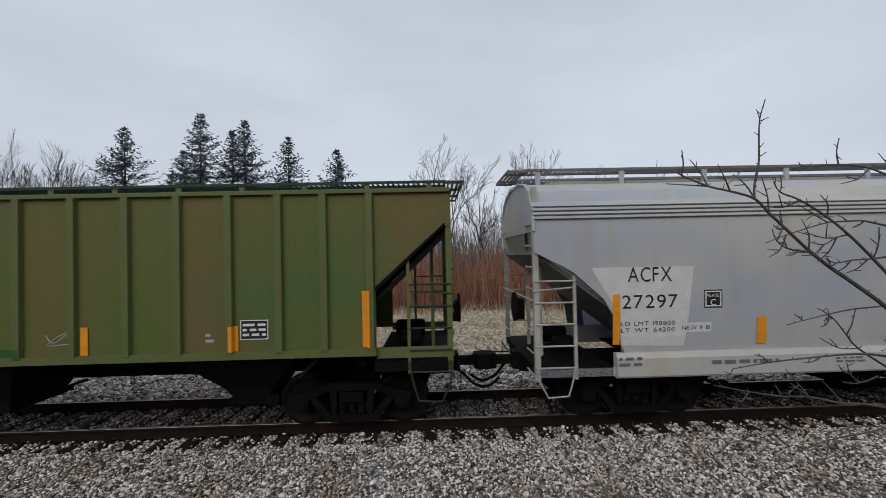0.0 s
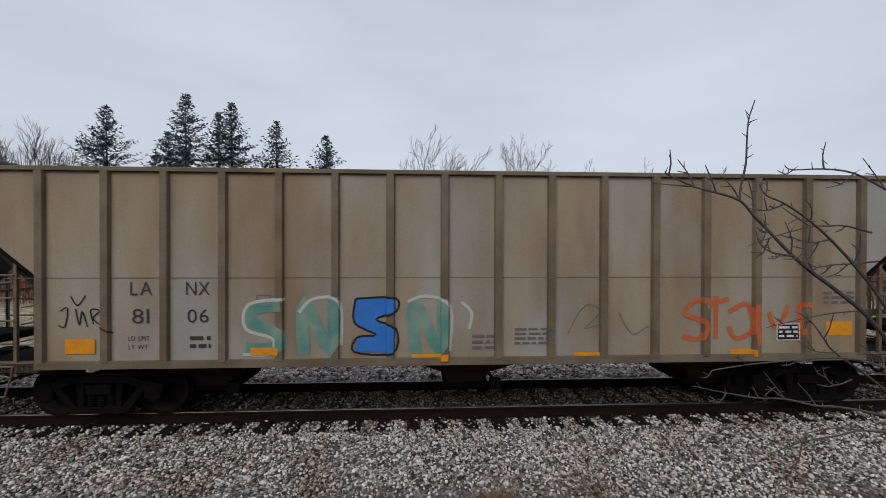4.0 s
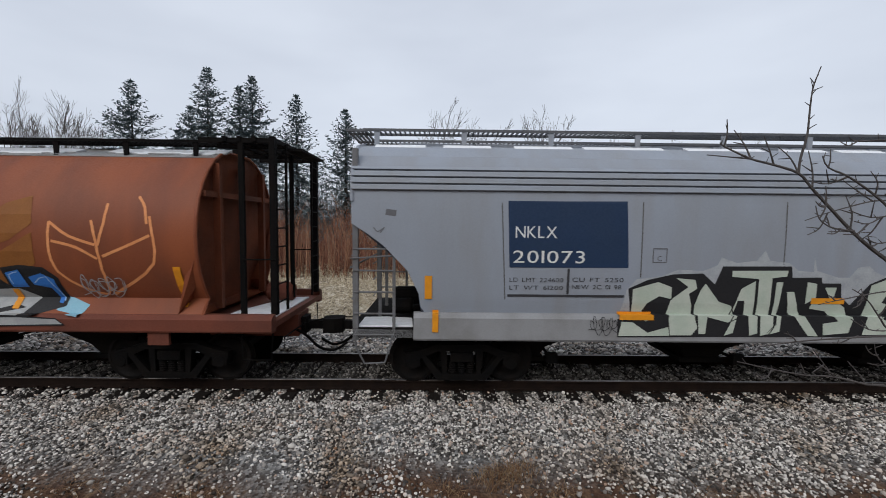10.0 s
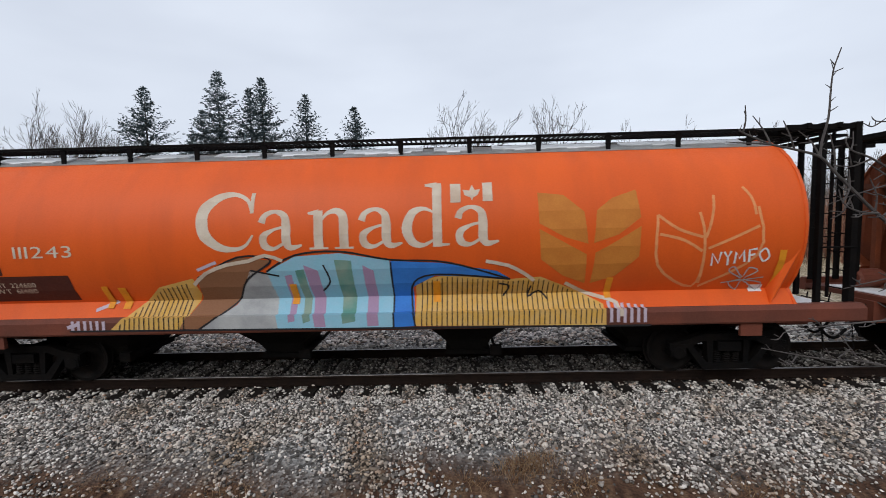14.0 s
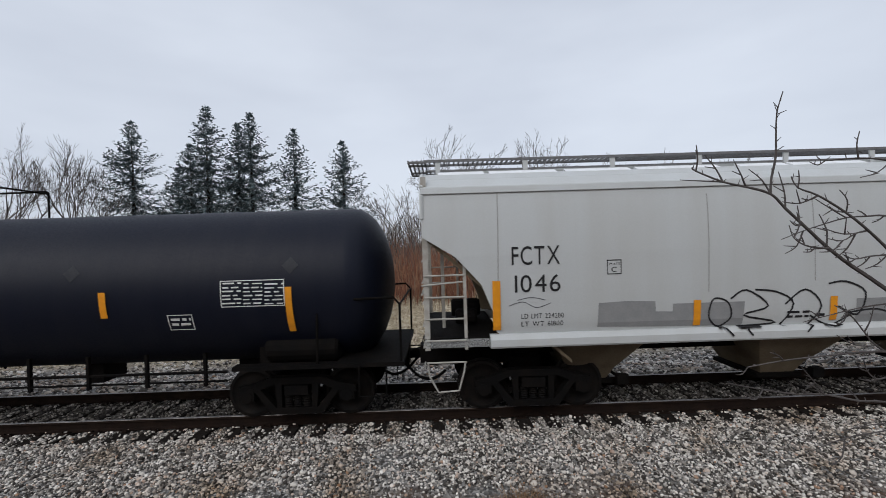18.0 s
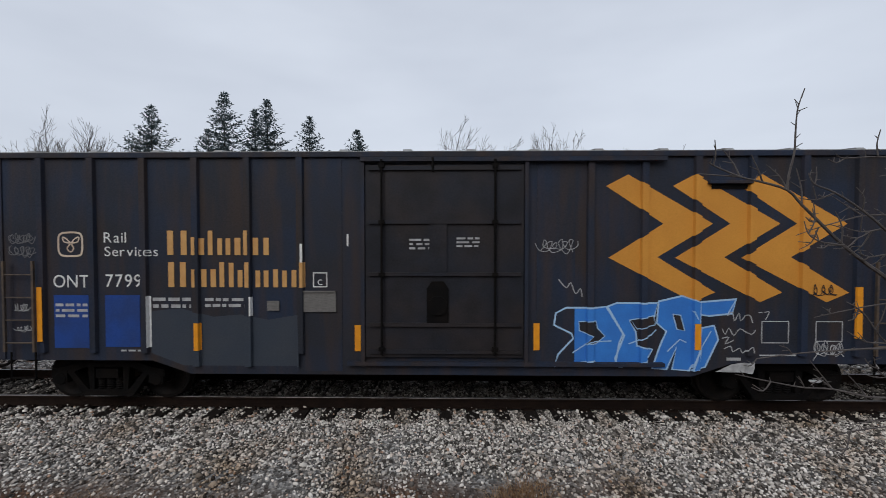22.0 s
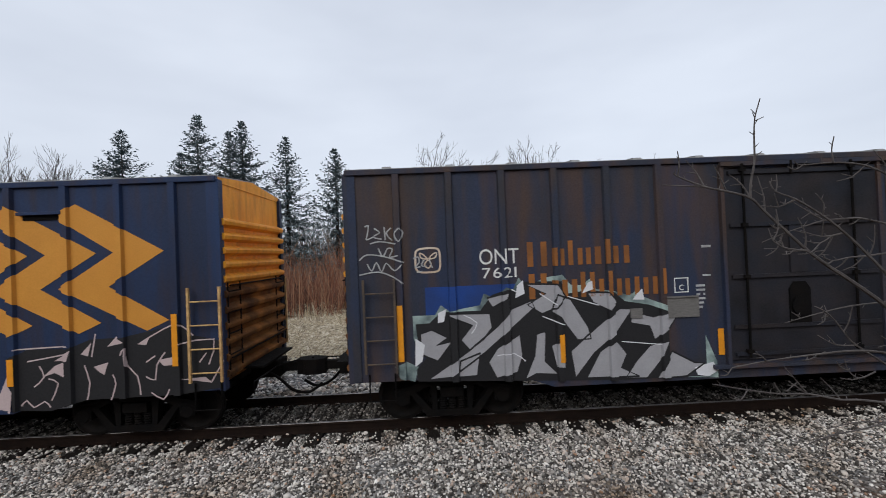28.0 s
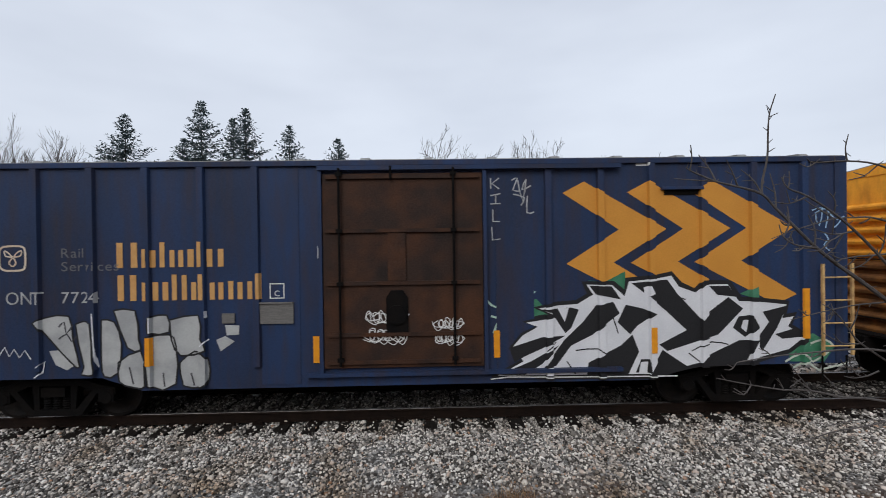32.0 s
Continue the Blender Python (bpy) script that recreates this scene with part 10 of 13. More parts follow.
strokes(BOX_CARS[2][0], BOX_SIDES[2], FADED_WHITE, 5, [
    [(-7.24, 3.42), (-7.18, 3.44), (-7.2, 3.3), (-7.22, 3.21), (-7.11, 3.25)],
    [(-7.09, 3.39), (-7, 3.32), (-7.11, 3.25), (-6.97, 3.21)],
    [(-6.92, 3.41), (-6.91, 3.19)],
    [(-6.81, 3.39), (-6.89, 3.3), (-6.8, 3.18)],
    [(-6.68, 3.38), (-6.76, 3.28), (-6.69, 3.16), (-6.62, 3.3), (-6.68, 3.38)],
    [(-7.16, 3.14), (-7, 3.17), (-6.74, 3.12)],
    [(-7.03, 3.06), (-6.96, 2.92), (-6.88, 3.05), (-6.8, 3.03), (-6.85, 2.91), (-6.71, 2.93)],
    [(-7.35, 2.87), (-7.22, 2.96), (-6.94, 2.92), (-6.62, 2.81)],
    [(-7.22, 2.81), (-7.15, 2.69), (-7.07, 2.83), (-6.99, 2.67), (-6.91, 2.81), (-6.78, 2.68), (-6.65, 2.78)],
    [(-7.36, 2.63), (-7.04, 2.67), (-6.77, 2.56), (-6.64, 2.46)]], 0.022, 3, label='white sprayed scrawl')
strokes(BOX_CARS[2][0], BOX_SIDES[2], FADED_WHITE, 5, [
    [(-6.46, 2.87), (-6.38, 2.89), (-6.37, 2.8), (-6.44, 2.72), (-6.35, 2.73)],
    [(-6.29, 2.84), (-6.33, 2.75), (-6.26, 2.73)],
    [(-6.2, 2.84), (-6.15, 2.7)],
    [(-6.41, 2.64), (-6.32, 2.65)]], 0.022, 3, label='white sprayed scrawl')
shapes(BOX_CARS[2][0], BOX_SIDES[2], BLACK_PAINT, 2, [
    [(1.82, 1.66), (2.09, 1.93), (2.43, 1.96), (2.73, 2.09), (3.42, 2.15), (3.61, 2.03), (4.96, 1.94), (4.89, 0.63), (2.37, 0.72), (1.91, 0.8), (2.01, 1.27)]])
shapes(BOX_CARS[2][0], BOX_SIDES[2], OLIVE_PALE, 3, [
    [(1.78, 1.7), (2.13, 2.02), (2.29, 1.87), (2.23, 1.26), (2.47, 0.75), (2.28, 0.76), (2.07, 1.27)],
    [(2.34, 2.01), (2.75, 2.13), (2.69, 1.62), (2.63, 0.76), (2.49, 0.79), (2.3, 1.25)],
    [(2.79, 2.13), (3.44, 2.2), (3.31, 1.92), (3.35, 1.7), (3.1, 1.74), (2.77, 1.61)],
    [(2.76, 1.47), (3.1, 1.63), (3.27, 1.49), (3, 1.31), (3.03, 1.12), (3.27, 1.09), (3.48, 1.48), (3.52, 1), (3.26, 0.87), (2.77, 0.85)],
    [(3.47, 2.1), (3.63, 2.03), (4.27, 2.07), (4.22, 1.83), (3.79, 1.75), (3.5, 1.82)],
    [(3.62, 1.62), (4.08, 1.65), (4.26, 1.45), (4.19, 1.07), (3.95, 0.98), (3.62, 1.19)]], BLACK_PAINT, 0.03, 2, label='pale olive graffiti letters with dark outlines')
shapes(BOX_CARS[2][0], BOX_SIDES[2], OLIVE_PALE, 3, [
    [(4.34, 2.11), (4.54, 1.99), (4.96, 1.89), (4.9, 1.22), (4.66, 1.52), (4.39, 1.53)],
    [(4.24, 1.02), (4.64, 1.14), (4.89, 1.08), (4.87, 0.67), (4.22, 0.7), (3.6, 0.81), (3.61, 0.95)]], BLACK_PAINT, 0.03, 2, label='pale olive graffiti letters with dark outlines')
strokes(BOX_CARS[2][0], BOX_SIDES[2], PALE_GREEN, 5, [
    [(1.74, 1.66), (2.11, 2), (2.29, 1.9), (2.78, 2.16), (3.42, 2.22), (3.63, 2.07), (4.28, 2.1), (4.49, 2.03), (4.94, 1.95)],
    [(1.82, 0.82), (1.92, 0.94), (2.05, 1)],
    [(2.28, 0.76), (3.25, 0.75), (4.23, 0.72), (4.88, 0.74)],
    [(2.42, 1.72), (2.54, 1.24), (2.57, 0.86)],
    [(2.85, 1.61), (3.2, 1.67)],
    [(3.7, 1.95), (4.19, 1.97)],
    [(4.37, 1.68), (4.72, 1.71)]], 0.03, 2)
shapes(BOX_CARS[2][0], BOX_SIDES[2], BLACK_PAINT, 5, [
    [(2.91, 1.41), (3.14, 1.45), (3.16, 1.21), (3, 1.12)],
    [(3.69, 1.42), (3.89, 1.46), (3.9, 1.22), (3.74, 1.16)]])
shapes(BOX_CARS[2][0], BOX_SIDES[2], PALE_GREEN, 3, [
    [(1.79, 0.76), (1.92, 0.99), (2.02, 1), (1.91, 0.82)],
    [(2.08, 1.15), (2.22, 1.18), (2.33, 0.8), (2.18, 0.78)]])
shapes(BOX_CARS[3][0], BOX_SIDES[3], PALE_GREY, 3, [
    [(-4.89, 1.13), (-4.79, 1.33), (-4.4, 1.66), (-4.25, 1.88), (-4.08, 1.8), (-4.11, 1.56), (-4.31, 1.24), (-4.35, 1.06), (-4.23, 0.96), (-4.03, 1.01), (-4.12, 0.76), (-4.25, 0.71), (-4.76, 0.85), (-4.87, 0.98)],
    [(-3.9, 1.12), (-3.74, 1.63), (-3.55, 1.75), (-3.45, 1.6), (-3.49, 1.36), (-3.64, 1.11), (-3.57, 0.94), (-3.4, 0.99), (-3.48, 0.74), (-4.1, 0.72), (-3.99, 0.92)],
    [(-3.4, 1.1), (-3.28, 1.56), (-3.18, 1.78), (-3.06, 1.64), (-3.1, 1.18), (-3.18, 0.91), (-2.96, 1.01), (-2.74, 1.04), (-2.8, 0.81), (-3.04, 0.69), (-3.48, 0.73)]], BLACK_PAINT, 0.026, 3, label='silver-grey rounded graffiti letters')
shapes(BOX_CARS[3][0], BOX_SIDES[3], PALE_GREY, 3, [
    [(-2.38, 1.07), (-2.32, 1.25), (-2.23, 1.39), (-2.14, 1.23), (-2.11, 1.02), (-1.92, 1.07), (-1.72, 1.01), (-1.72, 0.77), (-1.93, 0.68), (-2.34, 0.72)],
    [(-1.66, 1.6), (-1.53, 1.74), (-1.39, 1.36), (-1.24, 1.22), (-1.02, 1.12), (-1.08, 0.88), (-1.27, 0.74), (-1.5, 0.71), (-1.69, 1.05)]], BLACK_PAINT, 0.026, 3, label='silver-grey rounded graffiti letters')
shapes(BOX_CARS[3][0], BOX_SIDES[3], DARK_GREY_SPRAY, 2, [
    [(-2.99, 1.53), (-2.89, 1.78), (-2.63, 1.72), (-2.45, 1.44), (-2.46, 0.89), (-2.39, 0.68), (-2.78, 0.7), (-2.64, 1.17), (-2.93, 1.4)],
    [(-2.05, 1.06), (-2.03, 1.24), (-1.95, 1.39), (-1.8, 1.38), (-1.75, 1.05)]], PALE_GREY, 0.022, 3)
strokes(BOX_CARS[3][0], BOX_SIDES[3], WHITE_SPRAY, 5, [
    [(-4.72, 1.33), (-4.35, 1.66), (-4.21, 1.86), (-4.09, 1.76)],
    [(-4.87, 0.97), (-4.6, 0.79), (-4.23, 0.73), (-3.5, 0.72), (-3.04, 0.69), (-2.79, 0.81)],
    [(-3.86, 1.21), (-3.71, 1.62), (-3.53, 1.73), (-3.45, 1.56)],
    [(-3.26, 1.54), (-3.18, 1.77), (-3.07, 1.64)],
    [(-3, 1.55), (-2.88, 1.78), (-2.63, 1.72), (-2.41, 1.39)],
    [(-1.62, 1.6), (-1.51, 1.73), (-1.39, 1.36), (-1.03, 1.14)],
    [(-2.34, 0.72), (-1.93, 0.68), (-1.72, 0.77)],
    [(-4.24, 1.31), (-4.33, 1.13), (-4.3, 1.02)],
    [(-2.19, 1.25), (-2.16, 1.02)]], 0.018, 3)
strokes(BOX_CARS[3][0], BOX_SIDES[3], FADED_WHITE, 5, [
    [(-5.69, 1.31), (-5.58, 1.49), (-5.63, 1.17), (-5.49, 1.35), (-5.54, 1.12), (-5.41, 1.26)],
    [(-5.6, 1.44), (-5.48, 1.3)],
    [(-5.4, 1.35), (-5.31, 1.51), (-5.28, 1.25)],
    [(-5.22, 1.25), (-5.18, 1.52), (-5.09, 1.34), (-5.04, 1.54)],
    [(-5.68, 1.22), (-5.57, 1.13), (-5.44, 1.21), (-5.32, 1.09), (-5.17, 1.2), (-5.03, 1.12), (-4.93, 1.24)],
    [(-5.47, 1.58), (-5.4, 1.35)],
    [(-5.13, 1.57), (-4.93, 1.59)]], 0.03, 2, label='white scrawled tag')
strokes(BOX_CARS[3][0], BOX_SIDES[3], GREY_PRINT, 5, [
    [(-6.44, 1.29), (-6.4, 1.09), (-6.32, 1.29), (-6.27, 1.08)],
    [(-6.22, 1.28), (-6.21, 1.08)],
    [(-6.16, 1.26), (-6.07, 1.26), (-6.15, 1.17), (-6.06, 1.08)]], 0.014, 1)
strokes(BOX_CARS[3][0], BOX_SIDES[3], WHITE_SPRAY, 5, [
    [(-1.59, 2.11), (-1.58, 1.97), (-1.5, 2.08)],
    [(-1.46, 1.98), (-1.4, 2.1), (-1.35, 1.98)],
    [(-1.29, 2.1), (-1.31, 1.98), (-1.22, 2.05)],
    [(-1.14, 2.09), (-1.18, 2.03), (-1.11, 1.97)]], 0.022, 1)
shapes(BOX_CARS[3][0], BOX_SIDES[3], BLACK_PAINT, 2, [
    [(4.18, 1.54), (4.46, 1.66), (5.11, 1.65), (5.45, 1.78), (5.97, 1.79), (6.63, 1.92), (6.9, 1.98), (7.12, 1.77), (7.56, 1.66), (7.53, 0.91), (6.87, 0.82), (5.37, 0.81), (4.8, 0.66), (4.26, 0.69), (4.22, 1.13)]], label='black ground of a graffiti piece')
shapes(BOX_CARS[3][0], BOX_SIDES[3], PALE_PINK, 4, [
    [(4.88, 1.46), (5.17, 1.63), (5.11, 1.45)],
    [(4.69, 1.21), (4.88, 1.38), (5.07, 1.45), (5.02, 1.19), (4.88, 1.27)],
    [(5.5, 1.34), (5.73, 1.4), (5.66, 1.2), (5.57, 1.26)],
    [(5.72, 1.65), (5.87, 1.81), (6.02, 1.71)],
    [(6.52, 1.4), (6.86, 1.45), (6.8, 1.31), (6.61, 1.3)],
    [(3.92, 0.74), (4.12, 1.23), (4.25, 1), (4.22, 0.67)],
    [(6.89, 1.07), (7.38, 0.99), (7.27, 1.09)],
    [(6.2, 1.67), (6.4, 1.77), (6.34, 1.65)],
    [(5.3, 1.55), (5.47, 1.73), (5.41, 1.51)]])
strokes(BOX_CARS[3][0], BOX_SIDES[3], PALE_PINK, 4, [
    [(4.27, 1.67), (5.12, 1.69)],
    [(4.45, 1.47), (5.07, 1.56)],
    [(5.47, 1.5), (5.54, 1.87)],
    [(4.64, 1.39), (4.71, 1.21), (4.55, 1.06)],
    [(4.78, 1.18), (4.93, 1.1), (4.82, 0.83)],
    [(5.35, 1.37), (5.43, 1.08), (5.38, 0.81)],
    [(5.79, 1.2), (5.84, 1.05), (5.76, 0.79)],
    [(5.96, 1.51), (6.02, 1.62), (6.03, 1.34), (6.19, 1.15), (6.23, 0.85)],
    [(6.32, 1.14), (6.47, 1.08), (6.5, 1.32), (6.64, 1.52)],
    [(6.25, 1.69), (6.65, 1.91), (6.88, 1.96), (7.1, 1.77)],
    [(6.81, 1.63), (7.44, 1.7), (7.33, 1.29)],
    [(6.33, 1.37), (6.48, 1.47)],
    [(7.18, 1.33), (7.3, 1.48)],
    [(7.38, 1.01), (7.58, 1.35)],
    [(6.4, 0.88), (6.59, 0.76), (6.69, 0.92)]], 0.022, 2)
strokes(BOX_CARS[3][0], BOX_SIDES[3], PALE_PINK, 4, [
    [(4.34, 0.76), (4.43, 0.85), (4.54, 0.73), (4.71, 0.82), (4.8, 0.72)]], 0.022, 2)
strokes(BOX_CARS[3][0], BOX_SIDES[3], FADED_WHITE, 5, [
    [(1.64, 1.88), (1.5, 1.83), (1.53, 1.75), (1.67, 1.69), (1.56, 1.59), (1.44, 1.65)],
    [(1.72, 1.95), (1.75, 1.63)],
    [(1.83, 1.89), (1.87, 1.59)],
    [(1.88, 1.76), (1.97, 1.82), (2, 1.63)],
    [(2.21, 1.87), (2.08, 1.77), (2.13, 1.62), (2.26, 1.71), (2.21, 1.87)],
    [(2.41, 1.89), (2.3, 1.76), (2.35, 1.61), (2.48, 1.7), (2.41, 1.89)],
    [(2.59, 1.84), (2.5, 1.73), (2.57, 1.62), (2.65, 1.75), (2.66, 1.56), (2.57, 1.46)],
    [(2.72, 1.74), (2.81, 1.6), (2.91, 1.87), (2.79, 1.54), (2.6, 1.43), (2.52, 1.29), (2.63, 1.21), (2.85, 1.21), (2.93, 1.31), (2.79, 1.45), (2.64, 1.53)]], 0.026, 3, label='white sprayed scrawl')
strokes(BOX_CARS[3][0], BOX_SIDES[3], FADED_WHITE, 5, [
    [(2.2, 1.6), (2.13, 1.47), (2.23, 1.36), (2.35, 1.46), (2.26, 1.58)],
    [(1.45, 1.54), (1.78, 1.54), (1.96, 1.41), (2.23, 1.3), (2.51, 1.35)],
    [(1.46, 1.94), (1.75, 1.97), (1.72, 1.89)],
    [(2.93, 1.81), (2.88, 1.65)],
    [(2.98, 1.81), (2.94, 1.66)],
    [(1.96, 1.3), (2.32, 1.32)],
    [(2.05, 1.2), (2.25, 1.21)]], 0.026, 3, label='white sprayed scrawl')
strokes(BOX_CARS[3][0], BOX_SIDES[3], FADED_WHITE, 5, [
    [(3.72, 1.66), (3.81, 1.7), (3.92, 1.66), (3.88, 1.57), (3.77, 1.58), (3.72, 1.66)],
    [(3.77, 1.58), (3.77, 1.5)],
    [(3.88, 1.57), (3.9, 1.52)]], 0.022, 2)
shapes(BOX_CARS[4][0], BOX_SIDES[4], BLACK_PAINT, 2, [
    [(1.49, 0.7), (1.85, 1), (1.76, 1.26), (2.01, 1.47), (2.19, 1.58), (1.98, 1.67), (2.33, 1.76), (2.49, 1.78), (2.23, 1.89), (2.62, 1.98), (2.95, 2), (3.14, 2.11), (3.05, 2.31), (3.6, 2.31), (3.77, 2.17), (3.79, 2.36), (4.34, 2.41), (4.58, 2.46), (4.75, 2.27), (4.96, 2.17), (5.1, 2.3), (5.58, 2.29), (5.77, 2.01), (6.02, 2), (6.59, 1.93), (6.54, 1.71), (6.72, 1.74), (6.64, 1.53), (6.87, 1.37), (6.87, 1.24), (6.6, 1.05), (5.93, 0.86), (5.04, 0.84), (4.81, 0.8), (4.23, 0.66)]], label='black ground of a graffiti piece')
shapes(BOX_CARS[4][0], BOX_SIDES[4], WHITE_SPRAY, 3, [
    [(1.53, 0.74), (2.04, 1.01), (1.85, 1.23), (2.04, 1.45), (2.28, 1.57), (2.07, 1.65), (2.36, 1.7), (2.64, 1.72), (2.3, 1.87), (2.62, 1.94), (2.97, 1.96), (3.22, 2.1), (3.12, 2.28), (3.57, 2.27), (3.77, 2.08), (3.84, 2.32), (4.35, 2.37), (4.58, 2.41), (4.71, 2.22), (4.98, 2.12), (5.13, 2.25), (5.54, 2.25), (5.73, 1.96), (6.04, 1.95), (6.55, 1.89), (6.48, 1.65), (6.68, 1.68), (6.58, 1.51), (6.83, 1.36), (6.83, 1.28), (6.58, 1.09), (5.91, 0.92), (5.04, 0.89), (4.81, 0.84), (4.41, 1.12), (4.19, 0.72)]], BLACK_PAINT, 0.05, 1, label='white angular graffiti letters outlined in black')
shapes(BOX_CARS[4][0], BOX_SIDES[4], BLACK_PAINT, 4, [
    [(2.36, 1.85), (2.87, 1.88), (3, 1.84), (2.87, 1.54), (2.77, 1.45), (2.62, 1.68), (2.53, 1.8)],
    [(3.29, 1.91), (3.58, 1.96), (3.69, 1.77), (3.23, 1.42), (2.86, 1.24), (2.61, 0.91), (2.4, 0.87), (2.75, 1.34), (3.06, 1.63)],
    [(1.82, 1.22), (2.37, 1.39), (2.77, 1.41), (2.39, 1.21), (2.07, 1.07), (1.91, 0.98)],
    [(3.18, 2.24), (3.56, 2.22), (3.71, 2), (3.52, 2.04), (3.29, 2.09)],
    [(3.89, 2.27), (4.5, 2.32), (4.67, 2.08), (5.17, 1.54), (4.88, 1.41), (4.49, 1.78), (4.15, 2.07)],
    [(3.79, 1.91), (4.09, 1.84), (4.3, 1.75), (3.99, 1.56), (3.86, 1.41), (3.65, 1.62)]])
shapes(BOX_CARS[4][0], BOX_SIDES[4], BLACK_PAINT, 4, [
    [(3.15, 0.95), (3.7, 1.23), (3.9, 1.41), (4.01, 1.12), (3.81, 0.71), (3.12, 0.73)]])
shapes(BOX_CARS[4][0], BOX_SIDES[4], BLACK_PAINT, 4, [
    [(5.21, 1.77), (5.54, 2.01), (5.79, 1.81), (5.36, 1.38), (4.49, 1.12), (4.35, 1.23), (5.05, 1.58)],
    [(5.21, 2.2), (5.54, 2.2), (5.68, 2.01), (5.35, 2.05)],
    [(5.71, 1.68), (5.92, 1.7), (6.04, 1.49), (5.82, 1.33), (5.61, 1.49)],
    [(5.32, 1.1), (5.72, 1.28), (6.03, 1.28), (5.84, 0.92), (5.04, 0.89), (5.14, 1.01)],
    [(6.12, 1.75), (6.55, 1.85), (6.37, 1.48), (6.11, 1.08), (6.01, 1.28), (6.23, 1.58)],
    [(6.33, 1.37), (6.7, 1.47), (6.83, 1.32), (6.46, 1.29)],
    [(1.65, 0.78), (2.18, 0.99), (2.66, 1.25), (2.37, 0.94), (2.08, 0.77)],
    [(3.95, 0.77), (4.04, 0.99), (4.18, 0.99), (4.21, 0.76)]])
shapes(BOX_CARS[4][0], BOX_SIDES[4], WHITE_SPRAY, 5, [
    [(2.64, 1.87), (2.83, 1.87), (2.76, 1.64)],
    [(4.1, 2.2), (4.21, 2.22), (4.27, 2.09), (4.11, 2.01)],
    [(5.79, 1.62), (5.88, 1.62), (5.84, 1.41), (5.75, 1.49)],
    [(4.04, 0.95), (4.16, 0.95), (4.14, 0.76), (4, 0.76)]])
strokes(BOX_CARS[4][0], BOX_SIDES[4], BLACK_PAINT, 5, [
    [(2.42, 1.25), (2.61, 1.3), (2.45, 1.17)],
    [(2.94, 1.16), (3.32, 1.18), (3.51, 1.01)],
    [(4.9, 1.11), (5.24, 1.26), (5.53, 1.21)],
    [(4.5, 2.08), (4.81, 1.98)],
    [(4.85, 1.08), (5.04, 0.93)],
    [(2.79, 0.98), (2.93, 0.77)],
    [(3.57, 1.72), (3.66, 1.43)],
    [(5.34, 1.88), (5.53, 1.69)]], 0.02, 2)
strokes(BOX_CARS[4][0], BOX_SIDES[4], SPRAY_MINT, 1, [
    [(1.46, 2.02), (1.62, 1.9), (1.72, 2.13), (1.7, 1.75), (1.53, 1.76)],
    [(1.67, 1.94), (1.81, 2.03), (1.62, 1.61), (1.57, 1.47)],
    [(1.86, 2.03), (1.93, 2.17), (1.96, 2.03), (2.02, 2.18), (2.06, 2.03), (2.17, 2.17), (2.27, 2.14)],
    [(1.81, 1.89), (1.95, 1.94), (2.05, 1.75), (2.24, 1.84)]], 0.035, 2, label='mint green scrawl')
shapes(BOX_CARS[4][0], BOX_SIDES[4], SPRAY_GREEN, 1, [
    [(1.81, 1.99), (2.29, 2.03), (2.52, 1.79), (1.99, 1.37), (1.73, 1.28)],
    [(6.55, 1.28), (6.99, 1.37), (7.38, 1.15), (7.18, 0.89), (6.59, 0.9)],
    [(3.1, 2.34), (3.33, 2.29), (3.62, 2.24), (3.79, 2.1), (3.79, 2.47), (3.43, 2.29)],
    [(5.73, 2.06), (6.07, 2.2), (6.07, 1.96)]])
strokes(BOX_CARS[4][0], BOX_SIDES[4], PALE_GREEN, 6, [
    [(6.5, 0.9), (6.79, 1.04), (6.98, 0.89), (7.28, 1.08)],
    [(6.64, 0.8), (6.89, 0.9), (7.08, 0.75), (7.57, 0.88)],
    [(6.89, 1.18), (7.18, 1.27), (7.34, 1.15)]], 0.035, 2)
strokes(BOX_CARS[4][0], BOX_SIDES[4], WHITE_PAINT, 6, [
    [(1.51, 0.71), (1.8, 0.74), (2.74, 0.72), (4.66, 0.7)]], 0.02, 1)
shapes(BOX_CARS[4][0], BOX_SIDES[4], PALE_GREY, 3, [
    [(-5.88, 1.78), (-5.73, 1.86), (-5.35, 1.88), (-5.29, 1.51), (-5.19, 1.05), (-5.33, 1.13), (-5.65, 1.5)],
    [(-5.24, 1.75), (-4.98, 1.76), (-4.95, 1.14), (-4.94, 0.93), (-5.16, 0.92), (-5.12, 1.05), (-5.2, 1.42)],
    [(-4.83, 1.81), (-4.62, 1.77), (-4.51, 1.4), (-4.58, 0.94), (-4.79, 0.88), (-4.84, 1.13)],
    [(-4.63, 1.96), (-4.29, 1.95), (-4.24, 1.49), (-4.21, 1.31), (-4.42, 1.35)],
    [(-4.57, 1.11), (-4.21, 1.29), (-4.11, 0.73), (-4.35, 0.7), (-4.56, 0.8)],
    [(-4.09, 1.52), (-3.75, 1.55), (-3.64, 1.37), (-3.65, 0.74), (-4.07, 0.72)],
    [(-4.05, 1.84), (-3.78, 1.87), (-3.75, 1.59), (-4.06, 1.58)]], BLACK_PAINT, 0.028, 2, label='silver-grey graffiti letters with dark outlines')
